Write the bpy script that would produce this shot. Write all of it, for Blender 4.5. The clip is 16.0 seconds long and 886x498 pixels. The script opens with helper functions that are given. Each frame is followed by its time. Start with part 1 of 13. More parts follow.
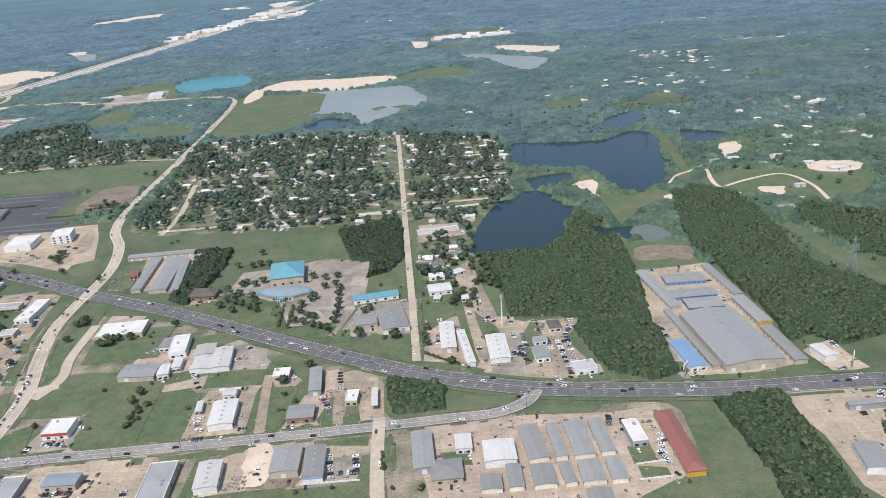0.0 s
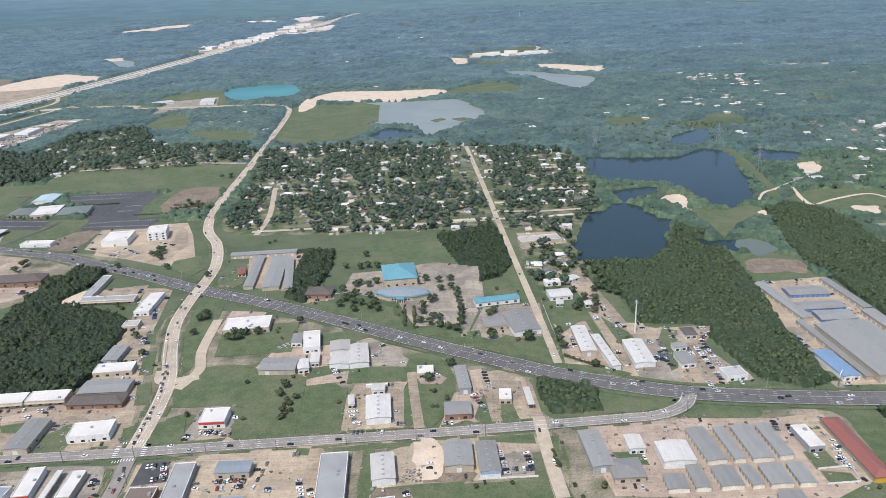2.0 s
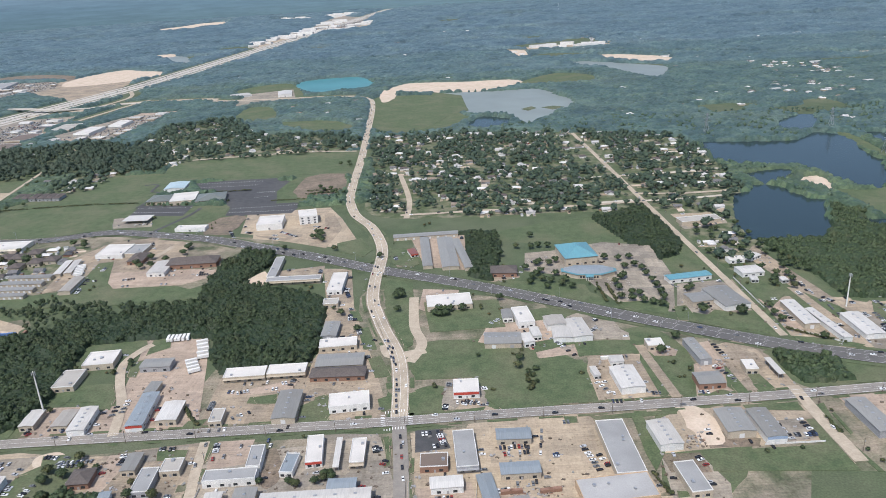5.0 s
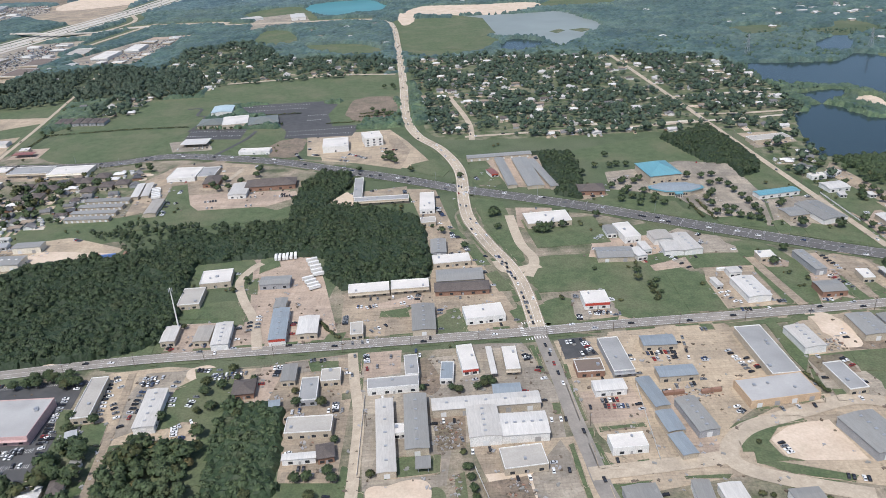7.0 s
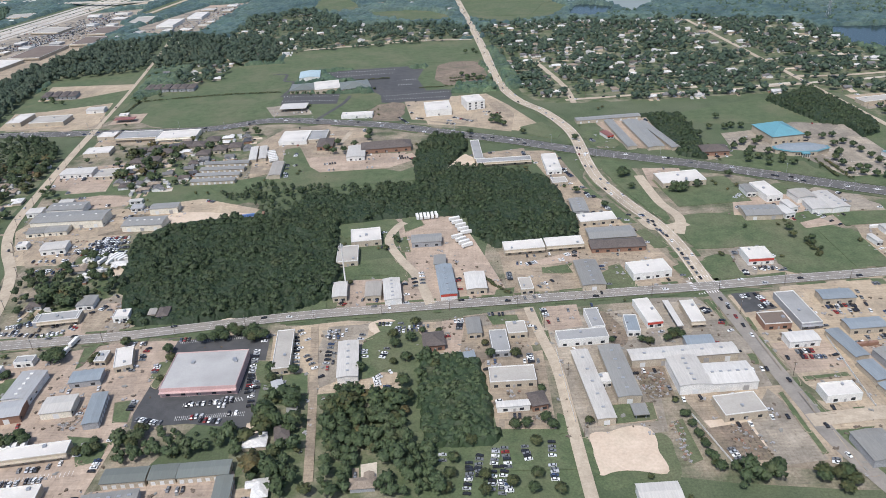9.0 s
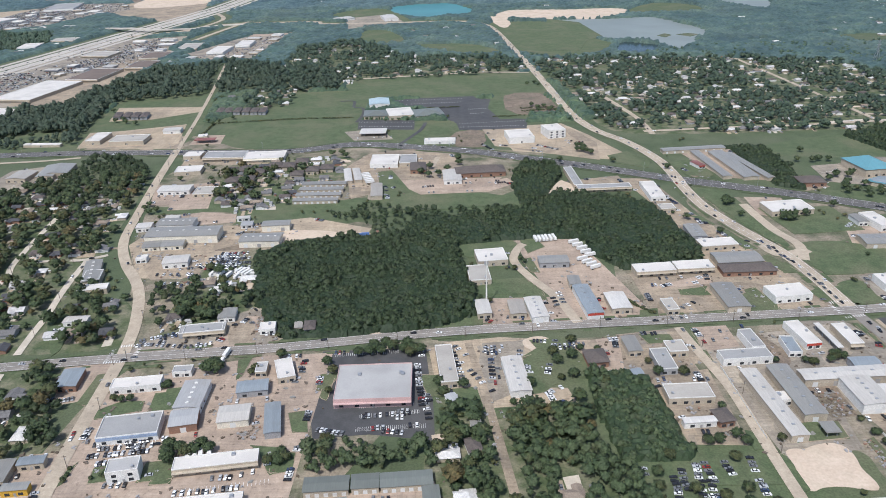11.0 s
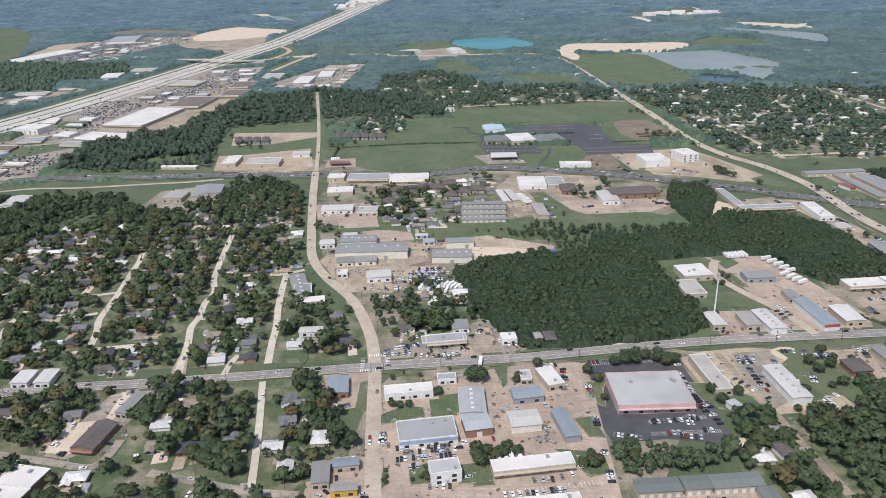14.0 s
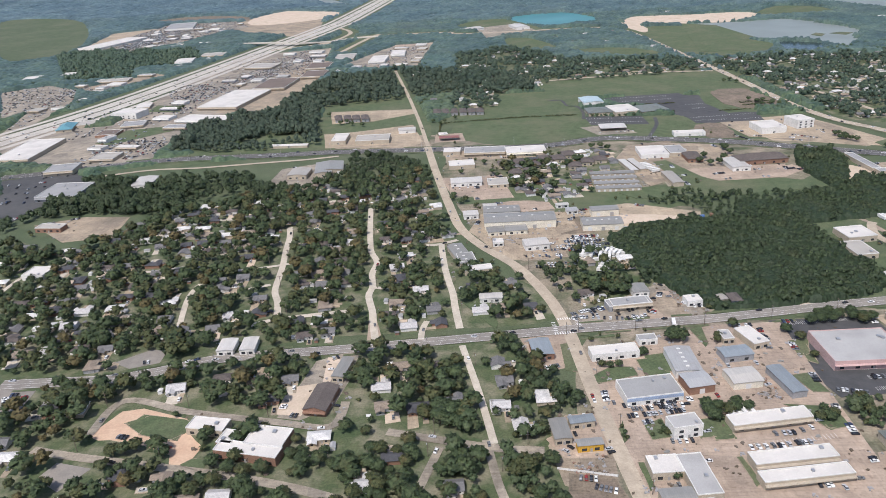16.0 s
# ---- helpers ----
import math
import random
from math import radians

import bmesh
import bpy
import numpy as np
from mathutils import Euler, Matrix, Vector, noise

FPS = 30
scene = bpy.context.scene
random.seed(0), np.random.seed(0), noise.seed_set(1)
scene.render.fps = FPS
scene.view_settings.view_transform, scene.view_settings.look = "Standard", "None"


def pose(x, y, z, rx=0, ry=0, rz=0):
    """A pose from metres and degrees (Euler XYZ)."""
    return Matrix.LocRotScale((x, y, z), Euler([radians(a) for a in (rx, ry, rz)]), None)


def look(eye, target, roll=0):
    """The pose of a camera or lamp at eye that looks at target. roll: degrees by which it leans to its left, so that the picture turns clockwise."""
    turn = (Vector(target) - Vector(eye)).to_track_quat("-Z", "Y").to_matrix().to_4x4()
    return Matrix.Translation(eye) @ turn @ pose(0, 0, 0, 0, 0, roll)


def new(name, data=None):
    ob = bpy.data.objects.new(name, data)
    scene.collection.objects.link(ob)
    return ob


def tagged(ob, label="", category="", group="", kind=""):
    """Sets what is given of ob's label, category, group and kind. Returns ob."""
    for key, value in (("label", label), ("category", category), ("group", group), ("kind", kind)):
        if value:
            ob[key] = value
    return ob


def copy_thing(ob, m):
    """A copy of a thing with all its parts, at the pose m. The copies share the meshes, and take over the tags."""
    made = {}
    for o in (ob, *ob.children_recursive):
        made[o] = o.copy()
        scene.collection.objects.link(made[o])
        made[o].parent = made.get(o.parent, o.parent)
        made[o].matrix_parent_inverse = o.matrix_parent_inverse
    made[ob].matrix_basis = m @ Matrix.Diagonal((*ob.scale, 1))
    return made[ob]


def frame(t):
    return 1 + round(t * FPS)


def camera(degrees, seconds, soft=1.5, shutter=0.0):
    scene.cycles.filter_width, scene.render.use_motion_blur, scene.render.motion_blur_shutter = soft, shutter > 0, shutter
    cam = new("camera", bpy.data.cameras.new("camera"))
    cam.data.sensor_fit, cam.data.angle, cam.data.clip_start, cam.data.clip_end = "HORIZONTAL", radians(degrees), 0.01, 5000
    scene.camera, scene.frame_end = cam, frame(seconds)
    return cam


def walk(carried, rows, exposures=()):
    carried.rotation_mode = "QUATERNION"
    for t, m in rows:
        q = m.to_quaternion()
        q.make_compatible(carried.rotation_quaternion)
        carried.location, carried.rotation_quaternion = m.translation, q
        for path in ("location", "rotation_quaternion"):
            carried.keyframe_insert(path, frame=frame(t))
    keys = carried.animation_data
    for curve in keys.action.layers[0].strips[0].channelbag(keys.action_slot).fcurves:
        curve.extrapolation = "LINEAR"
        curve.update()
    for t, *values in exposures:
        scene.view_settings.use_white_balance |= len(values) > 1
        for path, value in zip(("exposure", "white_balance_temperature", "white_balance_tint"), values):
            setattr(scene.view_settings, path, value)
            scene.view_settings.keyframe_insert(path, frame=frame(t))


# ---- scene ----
cam = camera(60.9, 16.0, 0.8)
METRES, EYE, TILT, LEAN, TURN = 625.0, 207.0, -21.65, 3.9, 0.0
ROWS = [
    (0.0, 0.0, 0.0, 0.0, -0.0, 0.0, -0.0),
    (0.5, -0.0314, -0.0002, -0.0046, 0.25, -0.04, -0.18),
    (1.0, -0.0629, -0.0008, -0.0094, 0.53, 0.04, -0.61),
    (1.5, -0.0941, -0.0016, -0.0139, 0.31, 0.71, -1.69),
    (2.0, -0.1252, -0.0015, -0.0184, 0.05, 1.46, -1.82),
    (2.5, -0.1563, -0.0026, -0.0226, 0.42, 1.67, -1.35),
    (3.0, -0.1874, -0.0037, -0.0271, 0.7, 1.69, -1.14),
    (3.5, -0.2184, -0.0044, -0.0313, 1.28, 1.86, -1.19),
    (4.0, -0.2494, -0.0052, -0.0356, 1.59, 1.84, -1.15),
    (6.5, -0.4035, -0.0112, -0.0566, -0.59, -2.15, -1.59),
    (7.0, -0.4344, -0.0123, -0.061, -0.94, -3.89, -0.98),
    (7.5, -0.465, -0.0135, -0.065, -1.23, -5.21, -1.06),
    (8.0, -0.4959, -0.015, -0.0688, -0.99, -5.56, -1.14),
    (8.5, -0.527, -0.0157, -0.0729, -0.49, -5.66, -0.92),
    (9.0, -0.5578, -0.0164, -0.0769, -0.19, -5.87, -0.84),
    (11.5, -0.7123, -0.0193, -0.0991, -1.46, -2.2, -2.61),
    (12.0, -0.743, -0.0194, -0.1037, -1.74, -1.6, -2.95),
    (12.5, -0.7738, -0.0205, -0.1081, -1.62, -1.31, -2.52),
    (13.0, -0.8045, -0.0217, -0.1124, -1.43, -0.81, -2.06),
    (13.5, -0.8355, -0.0223, -0.1164, -1.19, -0.35, -2.11),
    (14.0, -0.8663, -0.0239, -0.1204, -1.05, -0.36, -2.34),
    (14.5, -0.8971, -0.0253, -0.1246, -0.91, -0.84, -2.41),
    (15.0, -0.9281, -0.0269, -0.1289, -0.96, -1.3, -2.72),
    (15.5, -0.9591, -0.0288, -0.1332, -0.55, -1.47, -2.27),
    (16.0, -0.9899, -0.0287, -0.1378, 0.73, -1.7, -1.16),
]
walk(cam, [(t, pose(0, 0, EYE, TILT, LEAN, TURN) @ pose(METRES * x, METRES * y, METRES * z, 90 + pitch, roll, yaw)) for t, x, y, z, yaw, pitch, roll in ROWS],
     [(0.0, 0.19, 5950.0, 12.0), (4.0, 0.08, 5950.0, 12.0), (9.0, 0.05, 5950.0, 12.0), (12.6, 0.0, 5820.0, 11.0), (14.3, 0.02, 6030.0, 13.5), (16.0, 0.02, 6080.0, 14.5)])

# ---- daylight: high sun from behind and to the left, hazy summer sky ----
SUN_ELEV, SUN_AZ = 58.0, 205.0          # degrees above the horizon; compass bearing, y is north
world = bpy.data.worlds.new("sky")
scene.world = world
world.use_nodes = True
wn = world.node_tree.nodes
sky = wn.new("ShaderNodeTexSky")
sky.sky_type = "NISHITA"
sky.sun_disc = False
sky.sun_elevation, sky.sun_rotation = radians(SUN_ELEV), radians(SUN_AZ)
sky.air_density, sky.dust_density, sky.ozone_density = 1.0, 2.0, 1.0
wn["Background"].inputs["Strength"].default_value = 0.15
world.node_tree.links.new(sky.outputs[0], wn["Background"].inputs["Color"])
sun = new("sun", bpy.data.lights.new("sun", "SUN"))
sun.data.energy, sun.data.angle, sun.data.color = 4.1, radians(0.6), (1.0, 0.945, 0.855)
sx, sy = math.sin(radians(SUN_AZ)) * math.cos(radians(SUN_ELEV)), math.cos(radians(SUN_AZ)) * math.cos(radians(SUN_ELEV))
sun.matrix_world = look((sx * 900 - 300, sy * 900 + 500, 900 * math.sin(radians(SUN_ELEV))), (-300, 500, 0))
rng = random.Random(7)
nrg = np.random.RandomState(11)


# ---- materials ----
def ramp_between(nt, fac, lo, hi, c1, c2):
    r = nt.nodes.new("ShaderNodeValToRGB")
    r.color_ramp.elements[0].position, r.color_ramp.elements[1].position = lo, hi
    r.color_ramp.elements[0].color, r.color_ramp.elements[1].color = (*c1, 1), (*c2, 1)
    nt.links.new(fac, r.inputs[0])
    return r.outputs[0]


def mix(nt, fac, a, b, how="MIX"):
    m = nt.nodes.new("ShaderNodeMix")
    m.data_type, m.blend_type = "RGBA", how
    for socket, value in ((m.inputs[0], fac), (m.inputs[6], a), (m.inputs[7], b)):
        if isinstance(value, bpy.types.NodeSocket):
            nt.links.new(value, socket)
        elif isinstance(value, tuple):
            socket.default_value = (*value, 1)
        else:
            socket.default_value = value
    return m.outputs[2]


def noisy(nt, scale, detail=3.0, rough=0.6, coord=None, stretch=None):
    n = nt.nodes.new("ShaderNodeTexNoise")
    n.inputs["Scale"].default_value, n.inputs["Detail"].default_value, n.inputs["Roughness"].default_value = scale, detail, rough
    if coord is None:
        coord = nt.nodes.new("ShaderNodeTexCoord").outputs["Object"]
    if stretch:
        mp = nt.nodes.new("ShaderNodeMapping")
        mp.inputs["Scale"].default_value = stretch
        nt.links.new(coord, mp.inputs[0])
        coord = mp.outputs[0]
    nt.links.new(coord, n.inputs["Vector"])
    return n.outputs["Fac"]


def material(name, roughness=0.8, metallic=0.0):
    m = bpy.data.materials.new(name)
    m.use_nodes = True
    b = m.node_tree.nodes["Principled BSDF"]
    b.inputs["Roughness"].default_value, b.inputs["Metallic"].default_value = roughness, metallic
    return m, m.node_tree, b


def bump(nt, b, height, strength, distance):
    n = nt.nodes.new("ShaderNodeBump")
    n.inputs["Strength"].default_value, n.inputs["Distance"].default_value = strength, distance
    nt.links.new(height, n.inputs["Height"])
    nt.links.new(n.outputs[0], b.inputs["Normal"])


def surface(name, c1, c2, c3, big, mid, fine, roughness=0.85, bumps=0.3, stain=0.35, slabs=0.0, grit=0.75):
    """Two tones mixed at a middle scale, a third in large patches, fine grain on top."""
    m, nt, b = material(name, roughness)
    col = ramp_between(nt, noisy(nt, mid, 4), 0.35, 0.65, c1, c2)
    patchy = ramp_between(nt, noisy(nt, big, 3), 0.45, 0.72, (0, 0, 0), (1, 1, 1))
    sep = nt.nodes.new("ShaderNodeSeparateColor")
    nt.links.new(patchy, sep.inputs[0])
    k = nt.nodes.new("ShaderNodeMath")
    k.operation = "MULTIPLY"
    k.inputs[1].default_value = stain
    nt.links.new(sep.outputs[0], k.inputs[0])
    col = mix(nt, k.outputs[0], col, c3)
    grain = noisy(nt, fine, 2)
    col = mix(nt, grit, col, ramp_between(nt, grain, 0.25, 0.75, (0.5, 0.5, 0.5), (1.15, 1.15, 1.15)), "MULTIPLY")
    if slabs:
        v = nt.nodes.new("ShaderNodeTexVoronoi")
        v.distance, v.inputs["Scale"].default_value = "CHEBYCHEV", 0.07
        nt.links.new(nt.nodes.new("ShaderNodeTexCoord").outputs["Object"], v.inputs["Vector"])
        tone = nt.nodes.new("ShaderNodeSeparateColor")
        nt.links.new(v.outputs["Color"], tone.inputs[0])
        col = mix(nt, slabs, col, ramp_between(nt, tone.outputs[0], 0.0, 1.0, (0.45, 0.46, 0.48), (1.12, 1.08, 1.0)), "MULTIPLY")
        for stretch, power in (((0.12, 1.6, 1.0), 0.3), ((1.3, 0.15, 1.0), 0.22)):
            worn = noisy(nt, 0.35, 4, 0.65, None, stretch)
            col = mix(nt, power, col, ramp_between(nt, worn, 0.35, 0.62, (0.55, 0.53, 0.50), (1.1, 1.1, 1.1)), "MULTIPLY")
        spots = noisy(nt, 0.42, 2, 0.5)
        col = mix(nt, 0.5, col, ramp_between(nt, spots, 0.62, 0.70, (1.0, 1.0, 1.0), (0.5, 0.47, 0.43)), "MULTIPLY")
        pale = noisy(nt, 0.22, 3, 0.6)
        col = mix(nt, 0.35, col, ramp_between(nt, pale, 0.60, 0.66, (1.0, 1.0, 1.0), (1.35, 1.33, 1.28)), "MULTIPLY")
        crack = nt.nodes.new("ShaderNodeTexBrick")
        crack.inputs["Scale"].default_value, crack.inputs["Mortar Size"].default_value = 0.16, 0.012
        crack.inputs["Color1"].default_value = crack.inputs["Color2"].default_value = (1, 1, 1, 1)
        crack.inputs["Mortar"].default_value = (0.55, 0.53, 0.5, 1)
        nt.links.new(nt.nodes.new("ShaderNodeTexCoord").outputs["Object"], crack.inputs["Vector"])
        col = mix(nt, 0.35, col, crack.outputs["Color"], "MULTIPLY")
    nt.links.new(col, b.inputs["Base Color"])
    if bumps:
        bump(nt, b, grain, bumps, 0.2)
    return m


def metal_roof(name, c, rust=0.38, pitch=2.2, roughness=0.45):
    m, nt, b = material(name, roughness, 0.0)
    tc = nt.nodes.new("ShaderNodeTexCoord").outputs["Object"]
    streak = noisy(nt, 0.5, 4, 0.7, tc, (3.0, 0.35, 1.0))
    dull = tuple(v * 0.72 + 0.02 for v in c)
    col = ramp_between(nt, streak, 0.3, 0.7, dull, c)
    spots = ramp_between(nt, noisy(nt, 0.12, 4, 0.7, tc), 0.52, 0.75, (0, 0, 0), (1, 1, 1))
    s = nt.nodes.new("ShaderNodeSeparateColor")
    nt.links.new(spots, s.inputs[0])
    k = nt.nodes.new("ShaderNodeMath")
    k.operation, k.inputs[1].default_value = "MULTIPLY", rust
    nt.links.new(s.outputs[0], k.inputs[0])
    col = mix(nt, k.outputs[0], col, (c[0] * 0.55 + 0.05, c[1] * 0.5 + 0.04, c[2] * 0.45 + 0.03))
    w = nt.nodes.new("ShaderNodeTexWave")
    w.inputs["Scale"].default_value = pitch
    nt.links.new(tc, w.inputs["Vector"])
    col = mix(nt, 0.22, col, ramp_between(nt, w.outputs["Fac"], 0.0, 0.35, (0.5, 0.5, 0.5), (1, 1, 1)), "MULTIPLY")
    info = nt.nodes.new("ShaderNodeObjectInfo")
    col = mix(nt, 0.5, col, ramp_between(nt, info.outputs["Random"], 0, 1, (0.62, 0.60, 0.57), (1.0, 1.0, 1.0)), "MULTIPLY")
    nt.links.new(col, b.inputs["Base Color"])
    bump(nt, b, w.outputs["Fac"], 0.25, 0.05)
    return m


def leafy(name, dark, light, dry, haze_sheen=0.0, grain_scale=2.6, patch_scale=0.06, low=0.5):
    m, nt, b = material(name, 0.62)
    geo = nt.nodes.new("ShaderNodeNewGeometry")
    tc = nt.nodes.new("ShaderNodeNewGeometry").outputs["Position"]
    col = ramp_between(nt, geo.outputs["Random Per Island"], 0.0, 1.0, dark, light)
    col = mix(nt, ramp_between(nt, noisy(nt, patch_scale, 3, 0.6, tc), 0.55, 0.78, (0, 0, 0), (0.75, 0.75, 0.75)), col, dry)
    grain = noisy(nt, grain_scale, 3, 0.7, tc)
    col = mix(nt, 0.8, col, ramp_between(nt, grain, 0.3, 0.7, (low, low, low), (1.15, 1.15, 1.1)), "MULTIPLY")
    nt.links.new(col, b.inputs["Base Color"])
    b.inputs["Specular IOR Level"].default_value = 0.3
    # bluish sheen paints distance haze onto far leaves
    b.inputs["Sheen Weight"].default_value, b.inputs["Sheen Roughness"].default_value, b.inputs["Sheen Tint"].default_value = haze_sheen, 0.6, (0.45, 0.72, 1.0, 1)
    bump(nt, b, grain, 0.9, 0.5)
    return m


def canopy_leaves(name, dark, light, dry, cell, haze_sheen=0.0):
    """Leaves of a closed canopy: each crown has its own tone, with drier patches and leaf grain; a blue sheen paints
    haze on.
    """
    m, nt, b = material(name, 0.7)
    tc = nt.nodes.new("ShaderNodeNewGeometry").outputs["Position"]
    v = nt.nodes.new("ShaderNodeTexVoronoi")
    v.inputs["Scale"].default_value = 1.0 / cell
    nt.links.new(tc, v.inputs["Vector"])
    tone = nt.nodes.new("ShaderNodeSeparateColor")
    nt.links.new(v.outputs["Color"], tone.inputs[0])
    col = ramp_between(nt, tone.outputs[0], 0.1, 0.95, dark, light)
    col = mix(nt, ramp_between(nt, noisy(nt, 0.05 / cell, 3, 0.6, tc), 0.50, 0.78, (0, 0, 0), (0.7, 0.7, 0.7)), col, dry)
    col = mix(nt, 0.9, col, ramp_between(nt, noisy(nt, 0.16 / cell, 4, 0.65, tc), 0.35, 0.65, (0.62, 0.64, 0.68), (1.18, 1.16, 1.10)), "MULTIPLY")
    grain = noisy(nt, 2.2 / cell, 4, 0.7, tc)
    col = mix(nt, 0.85, col, ramp_between(nt, grain, 0.34, 0.66, (0.48, 0.50, 0.52), (1.2, 1.2, 1.15)), "MULTIPLY")
    nt.links.new(col, b.inputs["Base Color"])
    b.inputs["Specular IOR Level"].default_value = 0.2
    b.inputs["Sheen Weight"].default_value, b.inputs["Sheen Roughness"].default_value, b.inputs["Sheen Tint"].default_value = haze_sheen, 0.6, (0.45, 0.72, 1.0, 1)
    bump(nt, b, grain, 0.6, 0.12 * cell)
    return m


def water(name, c, roughness, gloss):
    m, nt, b = material(name, roughness)
    col = ramp_between(nt, noisy(nt, 0.012, 3), 0.3, 0.7, c, tuple(v * 1.25 for v in c))
    nt.links.new(col, b.inputs["Base Color"])
    b.inputs["Specular IOR Level"].default_value = gloss
    bump(nt, b, noisy(nt, 0.6, 3), 0.06, 0.3)
    return m


def paint(name, c, roughness=0.35, metallic=0.0):
    m, nt, b = material(name, roughness, metallic)
    col = ramp_between(nt, noisy(nt, 1.5, 3), 0.3, 0.7, tuple(v * 0.85 for v in c), c)
    nt.links.new(col, b.inputs["Base Color"])
    return m


M = {}
M["ground"] = surface("meadow", (0.062, 0.086, 0.038), (0.090, 0.114, 0.054), (0.138, 0.142, 0.084), 0.012, 0.07, 1.1, 0.9, 0.4, 0.7)
M["lawn"] = surface("lawn", (0.066, 0.094, 0.039), (0.102, 0.128, 0.058), (0.155, 0.146, 0.084), 0.03, 0.16, 1.1, 0.9, 0.4, 0.7)
M["sand"] = surface("bare_sand", (0.49, 0.385, 0.285), (0.57, 0.465, 0.355), (0.33, 0.28, 0.19), 0.06, 0.11, 0.9, 0.95, 0.08, 0.5, 0.0, 0.3)
M["concrete"] = surface("worn_concrete", (0.335, 0.268, 0.193), (0.435, 0.355, 0.256), (0.21, 0.175, 0.132), 0.035, 0.16, 0.9, 0.9, 0.1, 0.85, 0.4, 0.5)
M["concrete_grey"] = surface("grey_concrete", (0.305, 0.264, 0.208), (0.40, 0.35, 0.278), (0.19, 0.166, 0.132), 0.04, 0.17, 0.9, 0.9, 0.1, 0.85, 0.45, 0.5)
M["concrete_pink"] = surface("pinkish_worn_concrete", (0.37, 0.288, 0.218), (0.465, 0.366, 0.28), (0.27, 0.213, 0.163), 0.03, 0.15, 0.9, 0.9, 0.1, 0.75, 0.22, 0.35)
M["clay"] = surface("orange_clay", (0.50, 0.335, 0.225), (0.58, 0.41, 0.28), (0.40, 0.30, 0.20), 0.05, 0.12, 0.9, 0.95, 0.1, 0.5, 0.0, 0.3)
M["dirt"] = surface("dark_packed_dirt", (0.175, 0.14, 0.105), (0.285, 0.22, 0.16), (0.12, 0.115, 0.07), 0.05, 0.2, 0.9, 0.95, 0.3, 0.7, 0.15)
M["concrete_pale"] = surface("pale_concrete", (0.405, 0.325, 0.23), (0.485, 0.395, 0.28), (0.275, 0.225, 0.162), 0.03, 0.13, 0.8, 0.9, 0.1, 0.8, 0.3, 0.45)
M["road_concrete"] = surface("road_concrete", (0.38, 0.316, 0.232), (0.455, 0.38, 0.282), (0.285, 0.238, 0.178), 0.05, 0.3, 1.4, 0.9, 0.1, 0.75, 0.0, 0.4)
M["yard"] = surface("worn_yard_ground", (0.085, 0.105, 0.050), (0.33, 0.275, 0.205), (0.38, 0.32, 0.24), 0.05, 0.06, 0.9, 0.95, 0.2, 0.55, 0.3)
M["asphalt"] = surface("dark_asphalt", (0.050, 0.050, 0.050), (0.072, 0.071, 0.070), (0.105, 0.100, 0.092), 0.02, 0.2, 1.5, 0.85, 0.1, 0.5, 0.0, 0.3)
M["asphalt_mid"] = surface("highway_asphalt", (0.090, 0.085, 0.078), (0.117, 0.110, 0.100), (0.145, 0.134, 0.118), 0.02, 0.2, 1.5, 0.75, 0.1, 0.5, 0.0, 0.3)
M["asphalt_old"] = surface("old_asphalt", (0.190, 0.172, 0.148), (0.245, 0.222, 0.190), (0.32, 0.28, 0.23), 0.03, 0.2, 1.3, 0.9, 0.1, 0.6, 0.0, 0.3)
M["freeway"] = surface("pale_freeway_concrete", (0.42, 0.385, 0.325), (0.50, 0.46, 0.395), (0.33, 0.30, 0.255), 0.02, 0.1, 0.8, 0.9, 0.1, 0.6, 0.0, 0.3)
M["line_white"] = paint("road_line_white", (0.76, 0.745, 0.71), 0.8)
M["water_dark"] = water("dark_lake_water", (0.020, 0.034, 0.038), 0.15, 0.10)
M["water_grey"] = water("silty_lake_water", (0.170, 0.190, 0.175), 0.35, 0.06)
M["water_silt"] = water("clay_pond_water", (0.105, 0.125, 0.110), 0.4, 0.05)
M["water_teal"] = water("quarry_lake_water", (0.060, 0.175, 0.185), 0.35, 0.06)
for key, c in dict(roof_grey=(0.285, 0.278, 0.252), roof_white=(0.61, 0.58, 0.525), roof_blue=(0.262, 0.295, 0.312), roof_deepblue=(0.19, 0.29, 0.42), roof_teal=(0.125, 0.30, 0.345),
                   roof_red=(0.27, 0.095, 0.07), roof_tan=(0.42, 0.385, 0.33), roof_pale=(0.42, 0.52, 0.54), roof_silver=(0.43, 0.43, 0.42),
                   roof_green=(0.18, 0.195, 0.17)).items():
    M[key] = metal_roof(key, c)
for key, c in dict(wall_white=(0.76, 0.74, 0.69), wall_tan=(0.48, 0.41, 0.31), wall_grey=(0.34, 0.34, 0.34), wall_yellow=(0.62, 0.36, 0.04),
                   wall_blue=(0.10, 0.19, 0.42), wall_slate=(0.20, 0.29, 0.46), wall_red=(0.48, 0.07, 0.045), wall_brick=(0.29, 0.165, 0.11), wall_pink=(0.58, 0.40, 0.37), wall_paleblue=(0.34, 0.42, 0.55),
                   wall_orange=(0.58, 0.42, 0.27), wall_cream=(0.76, 0.70, 0.57)).items():
    M[key] = surface(key, tuple(v * 0.9 for v in c), c, tuple(v * 0.6 for v in c), 0.2, 0.5, 3.0, 0.75, 0.1, 0.4)


